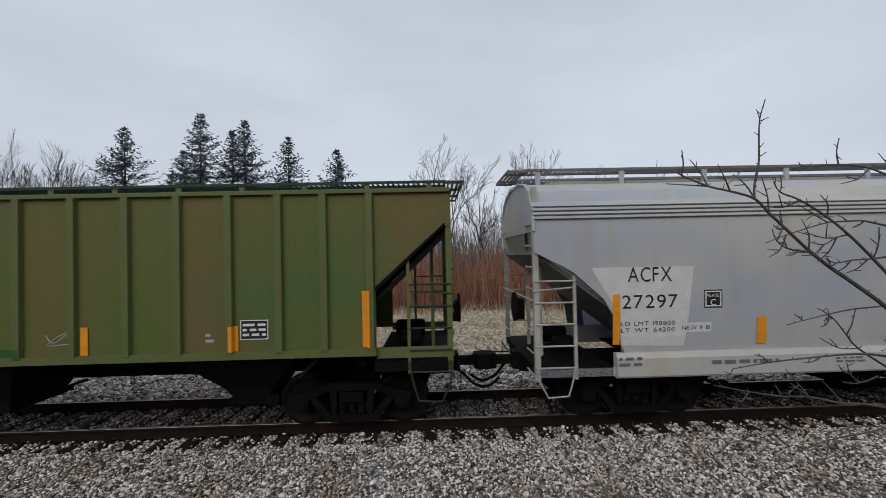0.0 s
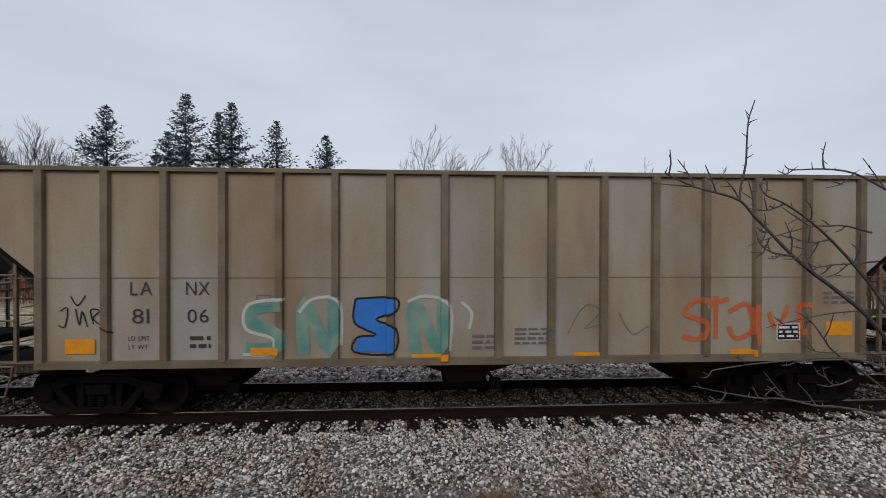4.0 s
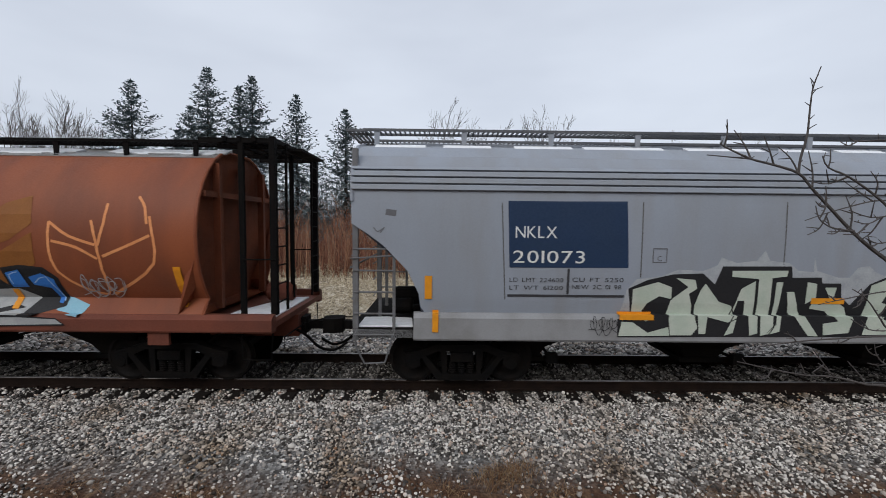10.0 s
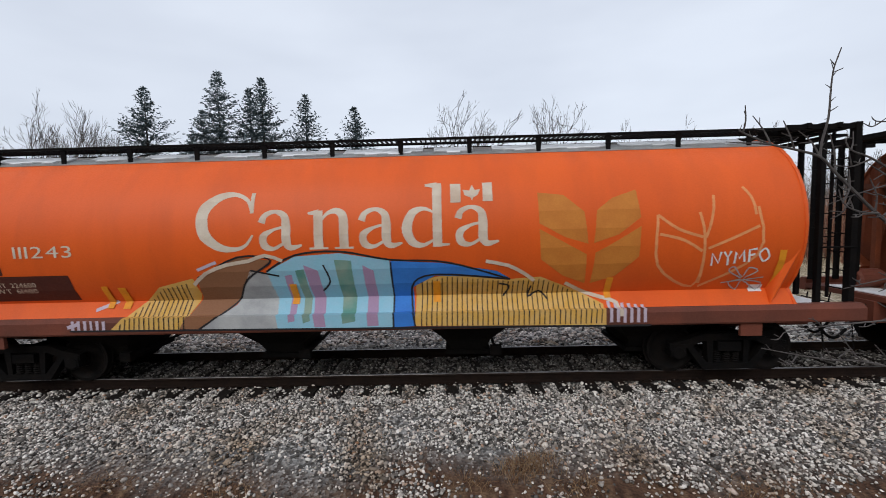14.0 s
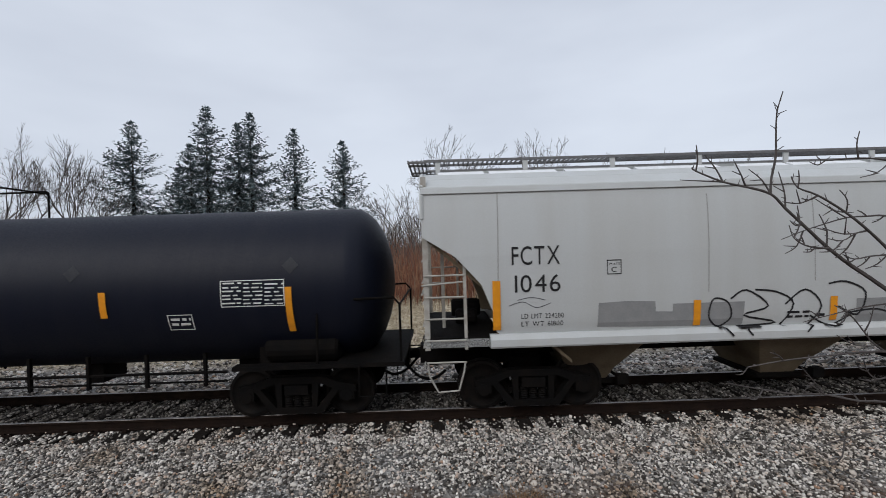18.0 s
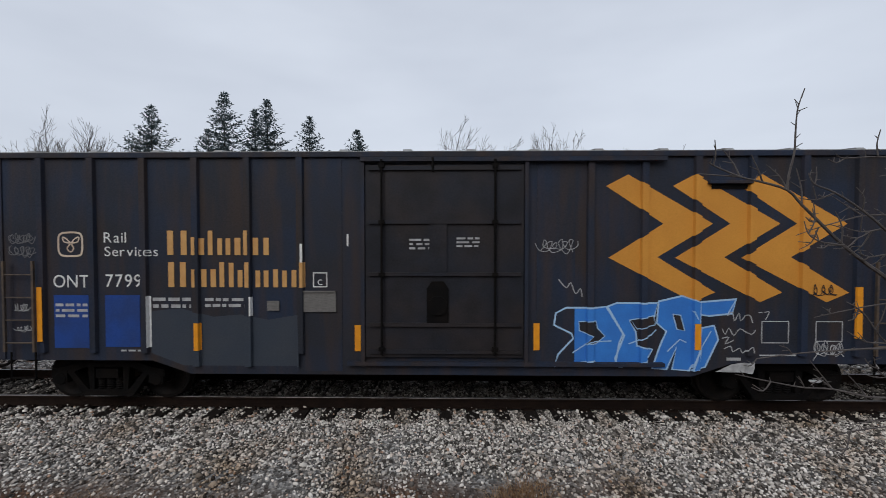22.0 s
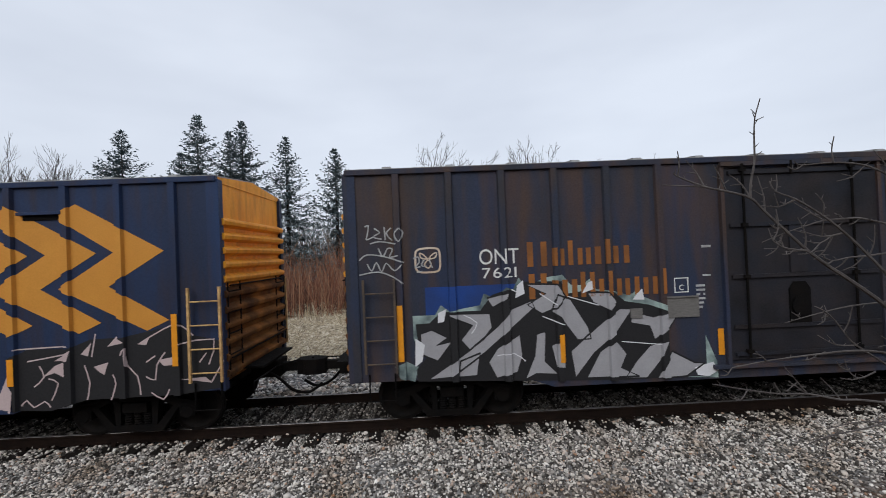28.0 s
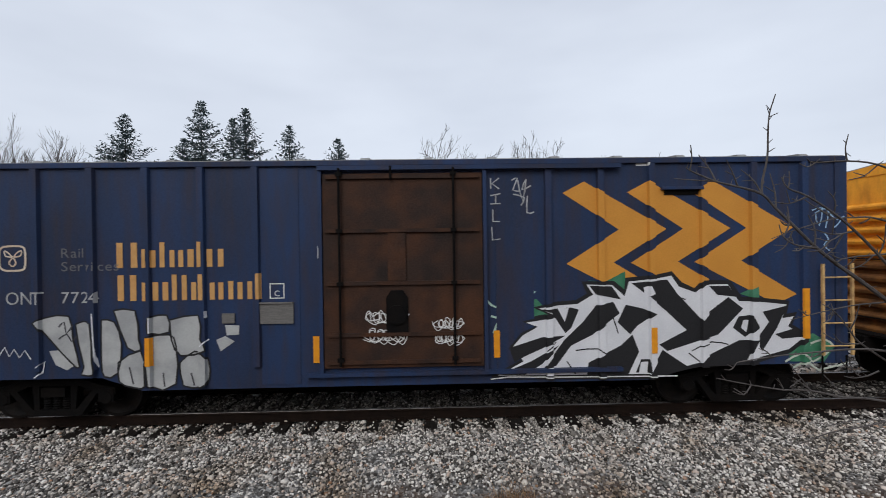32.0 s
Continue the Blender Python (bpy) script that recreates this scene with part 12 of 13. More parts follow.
def stones(name, xs, ys, zs, size, seed, mat, label):
    rg = np.random.default_rng(seed)
    n = len(xs)
    v = ICO_V[None] * (1 + rg.uniform(-0.28, 0.28, (n, 12, 1)))
    v = v * np.stack([rg.uniform(0.75, 1.35, n), rg.uniform(0.7, 1.1, n), rg.uniform(0.5, 0.9, n)], -1)[:, None, :]
    a, b = rg.uniform(0, 6.28, n), rg.normal(0, 0.5, n)
    ca, sa, cb, sb = np.cos(a), np.sin(a), np.cos(b), np.sin(b)
    x, y, z = v[..., 0], v[..., 1], v[..., 2]
    y, z = y * cb[:, None] - z * sb[:, None], y * sb[:, None] + z * cb[:, None]
    x, y = x * ca[:, None] - y * sa[:, None], x * sa[:, None] + y * ca[:, None]
    v = np.stack([x, y, z], -1) * (size * rg.lognormal(0, 0.28, n))[:, None, None]
    v += np.stack([xs, ys, zs], -1)[:, None, :]
    f = ICO_F[None] + (np.arange(n) * 12)[:, None, None]
    return stuff_mesh(name, v.reshape(-1, 3), f.reshape(-1, 3), mat, label, "gravel")


STONE = island_material("crushed_stone", [(0.0, (0.03, 0.026, 0.023)), (0.22, (0.1, 0.09, 0.081)), (0.45, (0.3, 0.275, 0.25)), (0.7, (0.58, 0.54, 0.495)), (0.9, (0.84, 0.8, 0.75)), (1.0, (0.36, 0.22, 0.14))], 0.85, second=(0.6, 0.5, 0.4), sc=0.9)
# darker stones between the rails
CRIB_STONE = island_material("dark_crib_stone", [(0.0, (0.014, 0.012, 0.011)), (0.4, (0.06, 0.053, 0.047)), (0.8, (0.17, 0.155, 0.14)), (1.0, (0.4, 0.37, 0.34))], 0.85)
GH = ground_height


def scatter(x0, x1, y0, y1, density, seed):
    rg = np.random.default_rng(seed)
    n = int((x1 - x0) * (y1 - y0) * density)
    return rg.uniform(x0, x1, n), rg.uniform(y0, y1, n), rg


def build_ballast():
    x, y, rg = scatter(-9.5, 9.5, -4.0, -1.24, 1350, 11)
    thin = np.array([noise.noise((a * 0.8, b * 1.2, 5.0)) for a, b in zip(x, y)])
    keep = (y > -2.6) | (rg.uniform(0, 1, len(x)) < np.clip(0.66 + (y + 2.8) * 0.75 + 1.0 * thin, 0.08, 1))
    x, y = x[keep], y[keep]
    stones("near_ballast_stones", x, y, GH(y) + rg.uniform(-0.012, 0.028, len(x)), 0.0195, 12, STONE, "grey and white crushed stone of the near ballast shoulder")
    for y0, y1, per, seed, mat, nm, lab in ((-0.66, 0.66, 640, 13, CRIB_STONE, "crib_ballast_stones", "dark crushed stone lying over the sleepers"),
                                            (-1.24, -0.8, 900, 17, STONE, "sleeper_end_stones", "pale crushed stone between the sleeper ends"),
                                            (0.8, 1.24, 560, 19, STONE, "sleeper_end_stones", "pale crushed stone between the sleeper ends")):
        x, y, rg = scatter(-13, 13, y0, y1, per, seed)
        on_tie = np.abs((x / 0.508) - np.round(x / 0.508)) * 0.508 < 0.118
        keep = ~on_tie | (rg.uniform(0, 1, len(x)) < (0.6 if mat is CRIB_STONE else 0.12))
        x, y, on_tie = x[keep], y[keep], on_tie[keep]
        z = np.where(on_tie, -0.172 + rg.uniform(0, 0.012, len(x)), GH(y) + rg.uniform(0.0, 0.05, len(x)))
        stones(nm, x, y, z, 0.021, seed + 1, mat, lab)
    x, y, rg = scatter(-17, 17, 1.24, 6.4, 125, 15)
    keep = (y < 4.6) | (rg.uniform(0, 1, len(x)) < 0.35)
    x, y = x[keep], y[keep]
    stones("far_ballast_stones", x, y, GH(y) + rg.uniform(-0.015, 0.02, len(x)), 0.042, 16, STONE, "pale crushed stone beyond the track")


build_ballast()


# ---- plants: stems as thin three-sided bars ----
def stem_arrays(polylines):
    """polylines: list of (points k x 3, radius at the foot, radius at the tip)."""
    vs, fs, base = [], [], 0
    ang = np.array([0, 2.094, 4.189])
    for pts, r0, r1 in polylines:
        pts = np.asarray(pts, float)
        k = len(pts)
        rad = np.linspace(r0, r1, k)[:, None]
        d = pts[-1] - pts[0]
        d = d / (np.linalg.norm(d) or 1)
        u = np.cross(d, (0.3, 0.2, 0.93) if abs(d[2]) < 0.9 else (1, 0, 0))
        u /= np.linalg.norm(u)
        w = np.cross(d, u)
        ring = (np.cos(ang)[:, None] * u + np.sin(ang)[:, None] * w)
        vs.append((pts[:, None, :] + rad[:, None] * ring[None]).reshape(-1, 3))
        for i in range(k - 1):
            for j in range(3):
                a, b = base + i * 3 + j, base + i * 3 + (j + 1) % 3
                fs.append((a, b, b + 3))
                fs.append((a, b + 3, a + 3))
        base += 3 * k
    return np.concatenate(vs), np.array(fs)


def thicket(name, x0, x1, y0, y1, n, h0, h1, r, seed, mat, label, twigs=3, lean=0.25):
    rg = random.Random(seed)
    lines = []
    for _ in range(n):
        x, y = rg.uniform(x0, x1), rg.uniform(y0, y1)
        clump = 0.75 + 0.5 * noise.noise((x * 0.25, y * 0.25, seed))
        h = rg.uniform(h0, h1) * clump
        z = ground_height(y)
        lx, ly = rg.gauss(0, lean) * h, rg.gauss(0, lean) * h
        p = [(x, y, z - 0.1), (x + lx * 0.35, y + ly * 0.35, z + h * 0.5), (x + lx, y + ly, z + h)]
        lines.append((p, r, r * 0.35))
        for _ in range(twigs):
            f = rg.uniform(0.15, 0.9)
            q = (x + lx * f * 0.8, y + ly * f * 0.8, z + h * f)
            tl = h * rg.uniform(0.15, 0.4)
            a = rg.uniform(0, 6.28)
            lines.append(([q, (q[0] + tl * 0.6 * math.cos(a), q[1] + tl * 0.6 * math.sin(a), q[2] + tl)], r * 0.5, r * 0.25))
    v, f = stem_arrays(lines)
    return stuff_mesh(name, v, f, mat, label, "bushes")


BRUSH = island_material("red_brown_stems", [(0.0, (0.1, 0.045, 0.033)), (0.3, (0.2, 0.08, 0.052)), (0.65, (0.3, 0.14, 0.085)), (0.9, (0.42, 0.25, 0.15)), (1.0, (0.2, 0.16, 0.13))], 0.9)
GREY_BRUSH = island_material("grey_brown_stems", [(0.0, (0.09, 0.08, 0.072)), (0.5, (0.17, 0.15, 0.135)), (1.0, (0.24, 0.205, 0.175))], 0.9)
STRAW = island_material("dry_straw", [(0.0, (0.12, 0.085, 0.055)), (0.35, (0.33, 0.265, 0.17)), (0.75, (0.55, 0.47, 0.33)), (1.0, (0.68, 0.62, 0.5))], 0.9)
BARK = material("grey_brown_bark", (0.075, 0.068, 0.062), 0.9, 0, second=(0.045, 0.04, 0.036), amount=0.6, scale=6, bump=0.5)
TWIG = island_material("thin_grey_twigs", [(0.0, (0.045, 0.04, 0.038)), (1.0, (0.11, 0.098, 0.09))], 0.9)

thicket("red_dogwood_thicket", -55, 55, 14.4, 22, 11500, 2.0, 4.6, 0.018, 21, BRUSH, "dense thicket of leafless red-brown stems", 3, 0.16)
thicket("tall_grass_fringe", -50, 50, 14.2, 16.8, 3500, 0.25, 0.8, 0.011, 22, STRAW, "dry tan grass and weeds before the thicket", 2, 0.3)
thicket("far_bare_woods", -95, 95, 42, 62, 5200, 5.0, 9.5, 0.055, 23, GREY_BRUSH, "grey leafless woods far behind the thicket", 4, 0.1)
# added out of view behind the camera, to darken reflections on the cars
thicket("unseen_wood_behind", -45, 45, -28, -16, 1500, 3.0, 6.0, 0.07, 24, GREY_BRUSH, "unseen leafless bushes added behind the camera to dim reflections", 4, 0.14)


def flat_straw(name, x0, x1, y0, y1, n, seed, label, hmax=0.3):
    """Dry grass beaten down: thin blades lying in all directions."""
    rg = np.random.default_rng(seed)
    x, y = rg.uniform(x0, x1, n), rg.uniform(y0, y1, n)
    keep = np.array([noise.noise((a * 0.35, b * 0.5, seed)) > -0.28 for a, b in zip(x, y)])
    x, y = x[keep], y[keep]
    n = len(x)
    a, l, h = rg.uniform(0, 6.28, n), rg.uniform(0.2, 0.7, n), np.abs(rg.normal(0, 0.5, n)) * hmax
    w = rg.uniform(0.006, 0.016, n)
    z = GH(y) + 0.02 + 0.06 * rg.uniform(0, 1, n)
    dx, dy = np.cos(a), np.sin(a)
    p0 = np.stack([x - dy * w, y + dx * w, z], -1)
    p1 = np.stack([x + dy * w, y - dx * w, z + 0.01], -1)
    p2 = np.stack([x + dx * l, y + dy * l, z + h], -1)
    v = np.stack([p0, p1, p2], 1).reshape(-1, 3)
    f = np.arange(3 * n).reshape(-1, 3)
    return stuff_mesh(name, v, f, STRAW, label, "dry grass")


flat_straw("beaten_dry_grass", -30, 30, 5.2, 16.5, 34000, 31, "beaten-down straw-coloured winter grass", 0.45)


def tuft(x, y, n, h, seed, mat, label):
    rg = random.Random(seed)
    lines = []
    z = ground_height(y)
    for _ in range(n):
        px, py = x + rg.gauss(0, 0.16), y + rg.gauss(0, 0.1)
        a, le, hh = rg.uniform(0, 6.28), rg.uniform(0.05, 0.22), h * rg.uniform(0.3, 1)
        lines.append(([(px, py, z - 0.02), (px + le * 0.4 * math.cos(a), py + le * 0.4 * math.sin(a), z + hh * 0.7), (px + le * math.cos(a), py + le * math.sin(a), z + hh)], 0.0035, 0.001))
    v, f = stem_arrays(lines)
    tagged(stuff_mesh("weed_tuft", v, f, mat, label, "weeds"), kind="stuff")


WEED = island_material("dead_weeds", [(0.0, (0.12, 0.06, 0.032)), (0.5, (0.26, 0.145, 0.075)), (1.0, (0.44, 0.32, 0.19))], 0.9)
for x, y, n, h, sd in ((0.85, -3.1, 190, 0.22, 1), (1.15, -3.0, 140, 0.28, 2), (-2.9, -3.35, 80, 0.12, 3), (0.2, -3.25, 90, 0.14, 4), (3.6, -3.4, 70, 0.12, 5), (-4.4, -3.2, 60, 0.1, 6), (1.6, -3.35, 90, 0.16, 7)):
    tuft(x, y, n, h, sd, WEED, "brown dead weeds in the ballast")


# ---- trees ----
def conifer(x, y, height, slope, seed, max_r=4.2):
    """A spruce: tapered trunk, whorls of drooping limbs, sprays of needles."""
    rg = random.Random(seed)
    z0 = ground_height(y)
    tree = thing("spruce_tree", "dark green spruce tree with ragged drooping limbs", "tree", "spruce trees", at=(x, y, z0))
    bm = bmesh.new()
    tube(bm, [(0, 0, -0.2), (0.03, 0, height * 0.5), (0, 0, height * 0.97)], 0.16 + height * 0.008, 8, 0.015)
    part("trunk", bm, BARK, tree)
    vs, fs = [], []
    z = height
    while z > height * 0.12:
        depth = height - z
        r = min(slope * 1.08 * depth + 0.28, max_r * 1.1) * rg.uniform(0.78, 1.08)
        rise = max(0.5 - depth * 0.07, -0.14)
        low = depth > 9
        for k in range(rg.randint(7, 10) - low):
            a = rg.uniform(0, 6.28)
            rr = r * rg.uniform(0.5, 1.12)
            tilt = rise + rg.uniform(-0.14, 0.14)
            steps = max(2, int(rr / 0.25))
            for i in range(1, steps + 1):
                f = (i - 0.4) / steps
                c = Vector((math.cos(a) * rr * f, math.sin(a) * rr * f, z + tilt * rr * f - 0.16 * rr * math.sin(math.pi * f)))
                for _ in range(5):
                    d = Vector((math.cos(a) + rg.uniform(-1.1, 1.1), math.sin(a) + rg.uniform(-1.1, 1.1), tilt + rg.uniform(-0.5, 0.4))).normalized()
                    le = rg.uniform(0.2, 0.5) * (0.65 + 0.35 * min(1, depth / 4))
                    side = d.cross(Vector((rg.uniform(-0.3, 0.3), rg.uniform(-0.3, 0.3), 1))).normalized() * le * rg.uniform(0.15, 0.28)
                    n0 = len(vs)
                    vs.extend([c - side * 0.5, c + d * le * 0.55 + side, c + d * le, c + d * le * 0.5 - side])
                    fs.append((n0, n0 + 1, n0 + 2))
                    fs.append((n0, n0 + 2, n0 + 3))
        z -= rg.uniform(0.24, 0.4) * (0.6 + 0.4 * min(1, depth / 3))
    for k in range(5):
        c = Vector((0, 0, height - 0.25 + k * 0.08))
        d = Vector((rg.uniform(-0.3, 0.3), rg.uniform(-0.3, 0.3), 1)).normalized()
        n0 = len(vs)
        vs.extend([c + Vector((-0.03, 0, 0)), c + Vector((0.03, 0.02, 0)), c + d * 0.35])
        fs.append((n0, n0 + 1, n0 + 2))
    me = bpy.data.meshes.new("crown")
    me.from_pydata([tuple(v) for v in vs], [], fs)
    me.materials.append(NEEDLES)
    part("crown", me, None, tree)


# paler and bluer than foliage: distance haze is put into the needle colour
NEEDLES = island_material("hazy_spruce_needles", [(0.0, (0.09, 0.122, 0.135)), (0.5, (0.16, 0.205, 0.22)), (0.9, (0.22, 0.27, 0.28)), (1.0, (0.25, 0.26, 0.24))], 0.8)
for x, y, top, sl, mr in ((-31.7, 36, 16.9, 0.5, 4.2), (-23.9, 36, 18.3, 0.46, 4.6), (-21.3, 37.5, 16.9, 0.3, 3.0), (-19.3, 36, 17.4, 0.44, 4.2), (-14.8, 36, 15.6, 0.4, 3.4), (-9.7, 36, 14.2, 0.52, 4.6), (-26.2, 37, 14.6, 0.5, 3.2), (-28.8, 39, 12.5, 0.5, 3.0)):
    conifer(x, y, top - ground_height(y), sl, int(-x * 10), mr)


def bare_tree(x, y, height, seed, spread=0.5, thick=1.0):
    """A leafless tree: forked trunk and limbs, and a crown of fine twigs."""
    rg = random.Random(seed)
    z0 = ground_height(y)
    tree = thing("bare_tree", "leafless grey tree with a fan of fine twigs", "tree", "bare trees", at=(x, y, z0))
    limbs, twigs = [], []

    def grow(p, d, le, r, level):
        pts = [p]
        q = p
        for i in range(3):
            d = (d + Vector((rg.gauss(0, 0.13), rg.gauss(0, 0.13), rg.gauss(0.05, 0.08)))).normalized()
            q = q + d * le / 3
            pts.append(q)
        (limbs if level < 2 else twigs).append(([tuple(c) for c in pts], r, r * 0.6))
        if level >= 6 or le < 0.28:
            return
        n = 2 if level else 4
        n += rg.random() < 0.62
        for k in range(n):
            a = rg.uniform(0, 6.28)
            t = spread * rg.uniform(0.7, 1.6)
            side = d.orthogonal().normalized()
            side.rotate(Matrix.Rotation(a, 3, d))
            nd = (d * math.cos(t) + side * math.sin(t)).normalized()
            nd.z += 0.05
            start = pts[-1] if k < 2 else pts[rg.choice((1, 2))]
            grow(start, nd.normalized(), le * rg.uniform(0.62, 0.82), max(r * 0.62, 0.013), level + 1)

    grow(Vector((0, 0, -0.2)), Vector((rg.gauss(0, 0.05), rg.gauss(0, 0.05), 1)).normalized(), height * 0.24, height * 0.0105 * thick, 0)
    top = max(q[2] for pts, _, _ in twigs for q in pts)
    k = height / top
    # keep the crown upright over its foot and slender
    mx = sum(p[0][-1][0] for p in twigs) / sum(p[0][-1][2] for p in twigs)
    my = sum(p[0][-1][1] for p in twigs) / sum(p[0][-1][2] for p in twigs)
    for nm, lines, mat in (("trunk", limbs, BARK), ("crown", twigs, TWIG)):
        v, f = stem_arrays([([((a - mx * c) * k * 0.72, (b - my * c) * k * 0.72, c * k) for a, b, c in pts], r0, r1) for pts, r0, r1 in lines])
        me = bpy.data.meshes.new(nm)
        me.from_pydata(v.tolist(), [], f.tolist())
        me.materials.append(mat)
        part(nm, me, None, tree)


for x, top, sd, spr in ((1.1, 14.4, 3, 0.5), (8.6, 13.4, 8, 0.52), (16.6, 12.1, 5, 0.48), (4.4, 11.6, 16, 0.5), (27.5, 10.7, 6, 0.55), (35.1, 9.9, 7, 0.5), (-39.5, 15.5, 18, 0.45), (-33.2, 14.2, 9, 0.35), (-36.8, 12.6, 10, 0.5), (-43.5, 14.0, 11, 0.5), (-30.5, 11.6, 12, 0.5), (20.5, 9.0, 13, 0.5), (42.0, 9.0, 14, 0.5), (-3.5, 8.6, 15, 0.5)):
    bare_tree(x, 30, top - ground_height(30), sd, spr)


# ---- the bush beside the camera ----
BRANCH_BARK = material("dark_twig_bark", (0.07, 0.062, 0.06), 0.75, 0, second=(0.14, 0.128, 0.122), amount=0.6, scale=40, bump=0.3, bump_scale=200)


def near_bush():
    bush = thing("bare_bush", "leafless bush with thin dark twigs beside the camera", "bush")
    twigs = []

    def twig(y, r0, r1, *pts):
        twigs.append(([(a, y, b) for a, b in pts], r0, r1))

    twig(-7.465, 0.0042, 0.0011, (1.302, 2.554), (1.223, 2.667), (1.146, 2.766), (1.056, 2.837), (1.009, 2.87), (0.96, 2.91), (0.91, 2.959), (0.873, 2.995), (0.842, 3.027), (0.788, 3.044), (0.739, 3.056), (0.681, 3.081), (0.673, 3.089))
    twig(-7.465, 0.0014, 0.0007, (0.739, 3.056), (0.697, 3.059), (0.646, 3.063))
    twig(-7.465, 0.0021, 0.0008, (0.842, 3.027), (0.844, 3.058), (0.855, 3.106), (0.857, 3.153), (0.859, 3.189), (0.863, 3.212), (0.875, 3.247))
    twig(-7.465, 0.0009, 0.0006, (0.863, 3.212), (0.853, 3.224))
    twig(-7.465, 0.0009, 0.0006, (0.859, 3.197), (0.881, 3.206))
    twig(-7.465, 0.001, 0.0006, (0.858, 3.12), (0.873, 3.129))
    twig(-7.515, 0.0032, 0.0009, (1.209, 2.669), (1.11, 2.82), (1.051, 2.89), (1.001, 2.941), (0.956, 2.979), (0.899, 3.016), (0.858, 3.033), (0.845, 3.056))
    twig(-7.497, 0.0012, 0.0007, (0.915, 3.016), (0.898, 3.009), (0.881, 3.012))
    twig(-7.429, 0.0012, 0.0007, (1.04, 2.984), (1.018, 2.988), (1.002, 2.999))
    twig(-7.455, 0.0018, 0.0007, (1.16, 2.958), (1.099, 2.973), (1.061, 2.973), (1.015, 2.971), (0.967, 2.959), (0.919, 2.945), (0.871, 2.928))
    twig(-7.514, 0.0016, 0.0007, (0.921, 2.907), (0.892, 2.91), (0.869, 2.916), (0.848, 2.931), (0.839, 2.957))
    twig(-7.473, 0.001, 0.0006, (0.953, 2.906), (0.907, 2.905))
    twig(-7.468, 0.0018, 0.0008, (1.161, 2.894), (1.09, 2.888), (1.052, 2.886), (1.018, 2.881), (0.994, 2.891))
    twig(-7.506, 0.0014, 0.0007, (1.01, 2.942), (0.984, 2.936), (0.956, 2.922), (0.927, 2.927))
    twig(-7.437, 0.0026, 0.0009, (1.29, 2.517), (1.188, 2.543), (1.097, 2.559), (1.05, 2.562), (0.974, 2.579), (0.911, 2.582), (0.835, 2.595), (0.755, 2.612))
    twig(-7.511, 0.0012, 0.0007, (0.906, 2.606), (0.888, 2.621), (0.868, 2.635))
    twig(-7.478, 0.0026, 0.0009, (1.233, 2.634), (1.136, 2.67), (1.05, 2.683), (0.933, 2.677), (0.849, 2.67), (0.772, 2.659))
    twig(-7.463, 0.001, 0.0006, (0.783, 2.654), (0.771, 2.639), (0.756, 2.64))
    twig(-7.473, 0.0012, 0.0007, (0.973, 2.679), (0.95, 2.667), (0.932, 2.667))
    twig(-7.455, 0.0022, 0.0008, (1.241, 2.563), (1.165, 2.626), (1.074, 2.689), (1.048, 2.72), (1.018, 2.758), (0.998, 2.752))
    twig(-7.436, 0.0016, 0.0007, (1.177, 2.78), (1.088, 2.774), (1.029, 2.764), (0.968, 2.751), (0.93, 2.742))
    twig(-7.41, 0.0016, 0.0007, (1.164, 2.612), (1.123, 2.599), (1.099, 2.619), (1.091, 2.645))
    twig(-7.491, 0.0018, 0.0007, (1.2, 2.516), (1.105, 2.528), (1.044, 2.518), (0.964, 2.506), (0.899, 2.484))
    twig(-7.447, 0.0014, 0.0007, (1.191, 2.502), (1.089, 2.514), (1.005, 2.502))
    twig(-7.441, 0.0022, 0.0008, (1.306, 3.009), (1.207, 3.059), (1.132, 3.094), (1.059, 3.103), (0.986, 3.1), (0.968, 3.107))
    twig(-7.49, 0.0014, 0.0007, (1.01, 3.094), (1.007, 3.122), (1.014, 3.151))
    rg = random.Random(77)
    spurs = []
    for pts, r0, r1 in twigs:
        if len(pts) < 4 or max(p[2] for p in pts) > 3.15:
            continue
        for k in range(1, len(pts) - 1):
            if rg.random() < 0.7:
                p, q = Vector(pts[k]), Vector(pts[k + 1])
                d = (q - p).normalized()
                s = rg.choice((-1, 1))
                o = Vector((-d.z * s, rg.uniform(-0.5, 0.5), d.x * s))
                le = rg.uniform(0.02, 0.085)
                m = p + (d * 0.6 + o * 0.7) * le * 0.5
                e = m + (d * 0.8 + o * rg.uniform(0.1, 0.7) + Vector((0, 0, 0.25))) * le * 0.5
                spurs.append(([tuple(p), tuple(m), tuple(e)], max(r0 * 0.4, 0.0013), 0.0007))
                if le > 0.06:
                    spurs.append(([tuple(m), tuple(m + (d + o * rg.uniform(-0.9, 0.2)) * le * 0.35)], 0.0011, 0.0006))
    for pts, r0, r1 in twigs + spurs:
        bm = bmesh.new()
        pts = smooth_line(pts, 3)
        tube(bm, pts, r0 * 1.3, 6, r1 * 1.3)
        # buds along the twig
        for k in range(2, len(pts) - 1, 2):
            p = Vector(pts[k])
            d = Vector((rg.uniform(-1, 1), rg.uniform(-0.5, 0.5), rg.uniform(-0.2, 1))).normalized()
            tube(bm, [p, p + d * rg.uniform(0.006, 0.016)], 0.0012, 5, 0.0005)
        part("twig", bm, BRANCH_BARK, bush, smooth=True)
    bm = bmesh.new()
    g = ground_height(-7.4)
    tube(bm, [(2.35, -7.35, g - 0.1), (2.2, -7.4, 1.9), (1.98, -7.44, 2.6), (1.6, -7.46, 2.72)], 0.012, 8, 0.005)
    tube(bm, [(2.35, -7.35, g - 0.1), (2.3, -7.4, 2.3), (2.05, -7.45, 2.95)], 0.009, 8, 0.003)
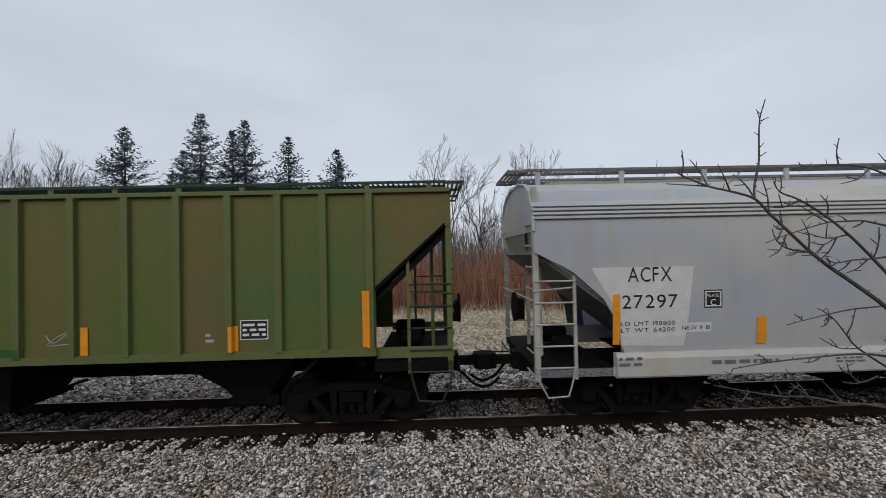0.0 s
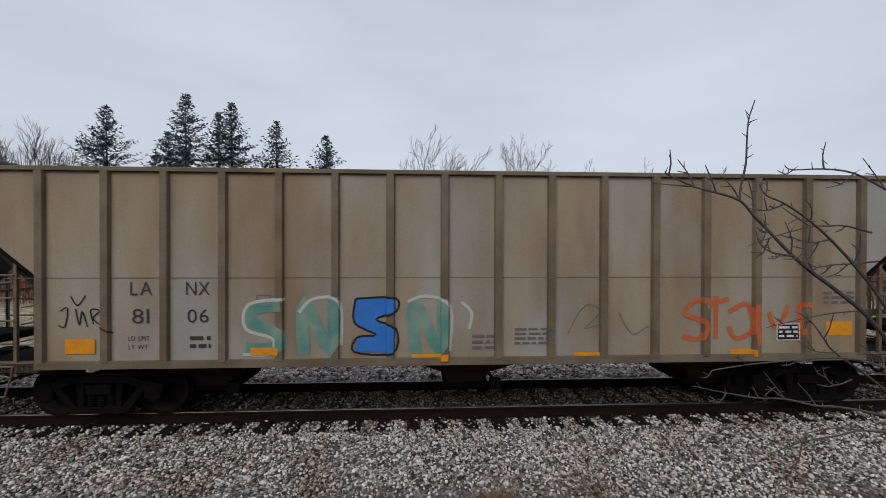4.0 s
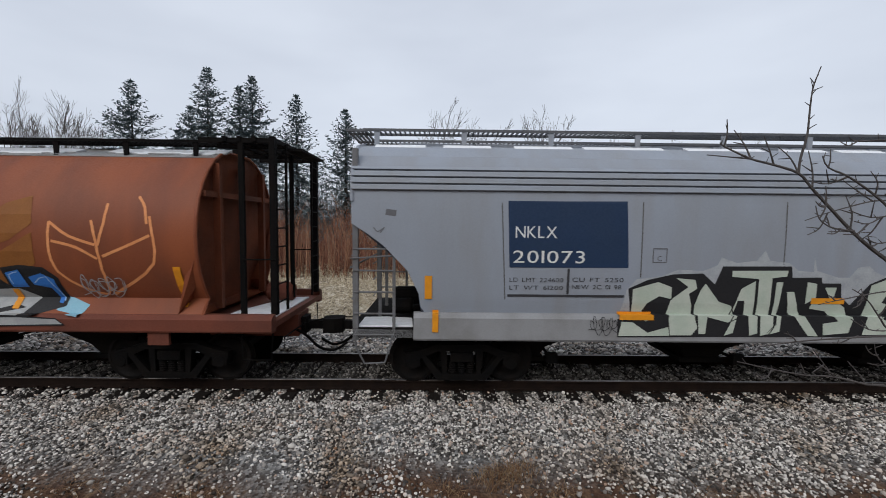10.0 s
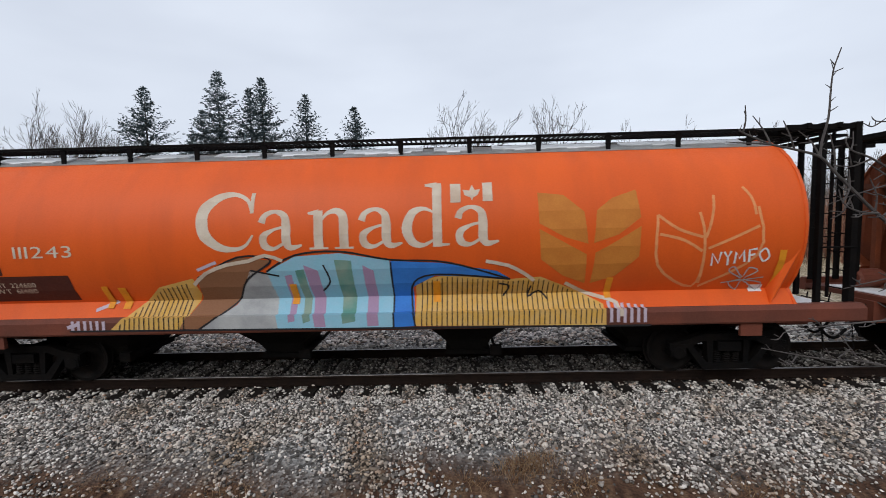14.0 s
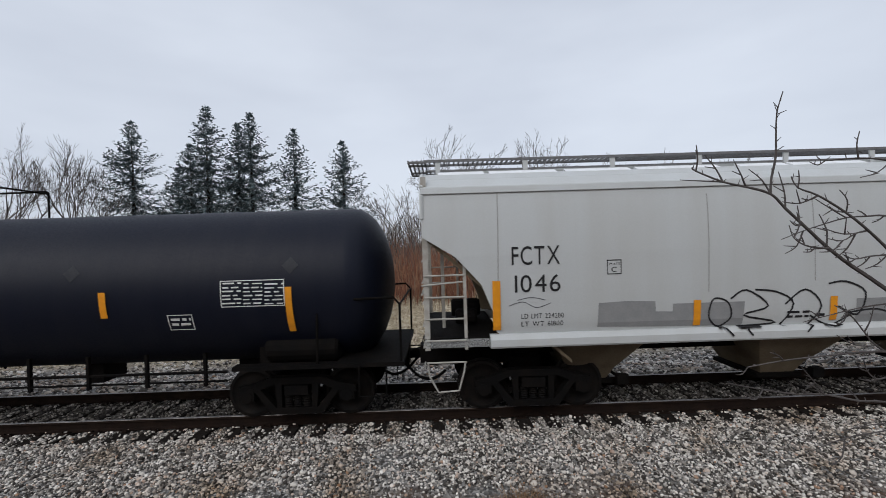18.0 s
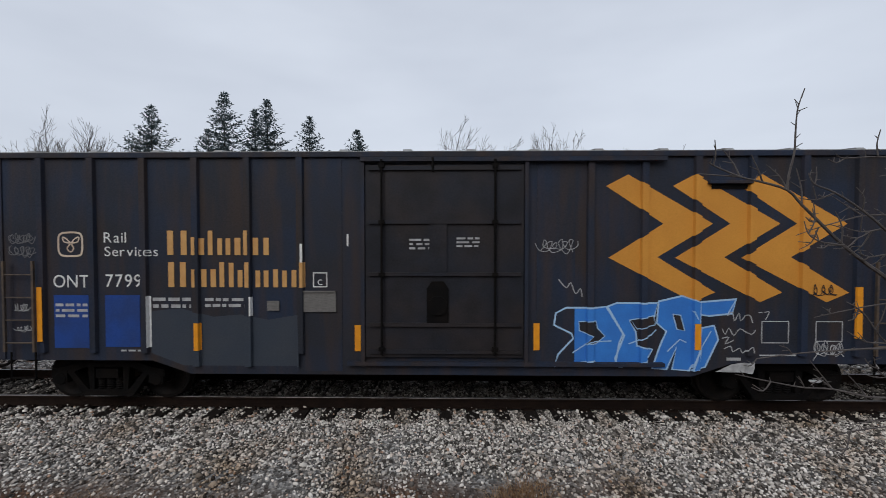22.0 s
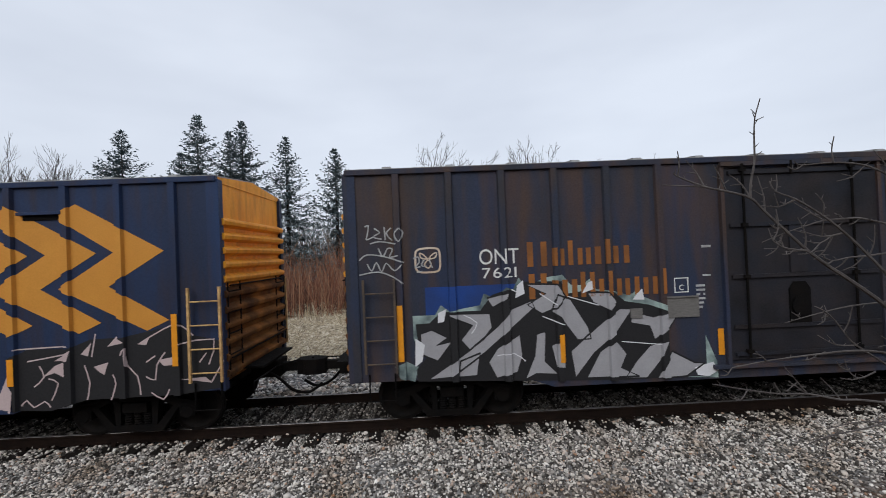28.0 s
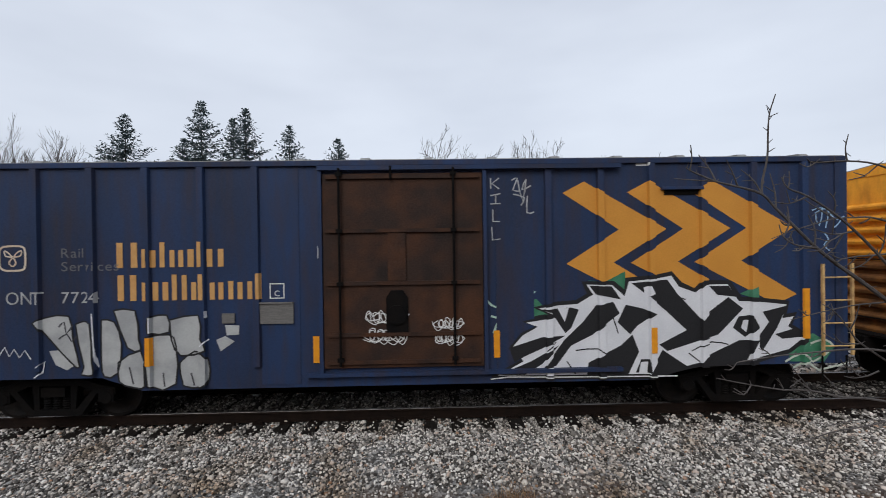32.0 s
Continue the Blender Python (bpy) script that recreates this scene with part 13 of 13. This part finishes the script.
    part("stem", bm, BRANCH_BARK, bush, smooth=True)


near_bush()


# ---- what moves: the cars along the track, their wheelsets turning ----
def motions():
    for car, center in CARS:
        walk(car, [(t, pose(center + s, 0, 0)) for t, s in RUN])
    ts, ss = [r[0] for r in RUN], [r[1] for r in RUN]
    rows = []
    for k in range(0, 401):
        t = k * 0.08
        rows.append((t, math.degrees(float(np.interp(t, ts, ss)) / WHEEL_R)))
    for ws, x in WHEELSETS:
        walk(ws, [(t, pose(x, 0, WHEEL_R, 0, a, 0)) for t, a in rows])


motions()
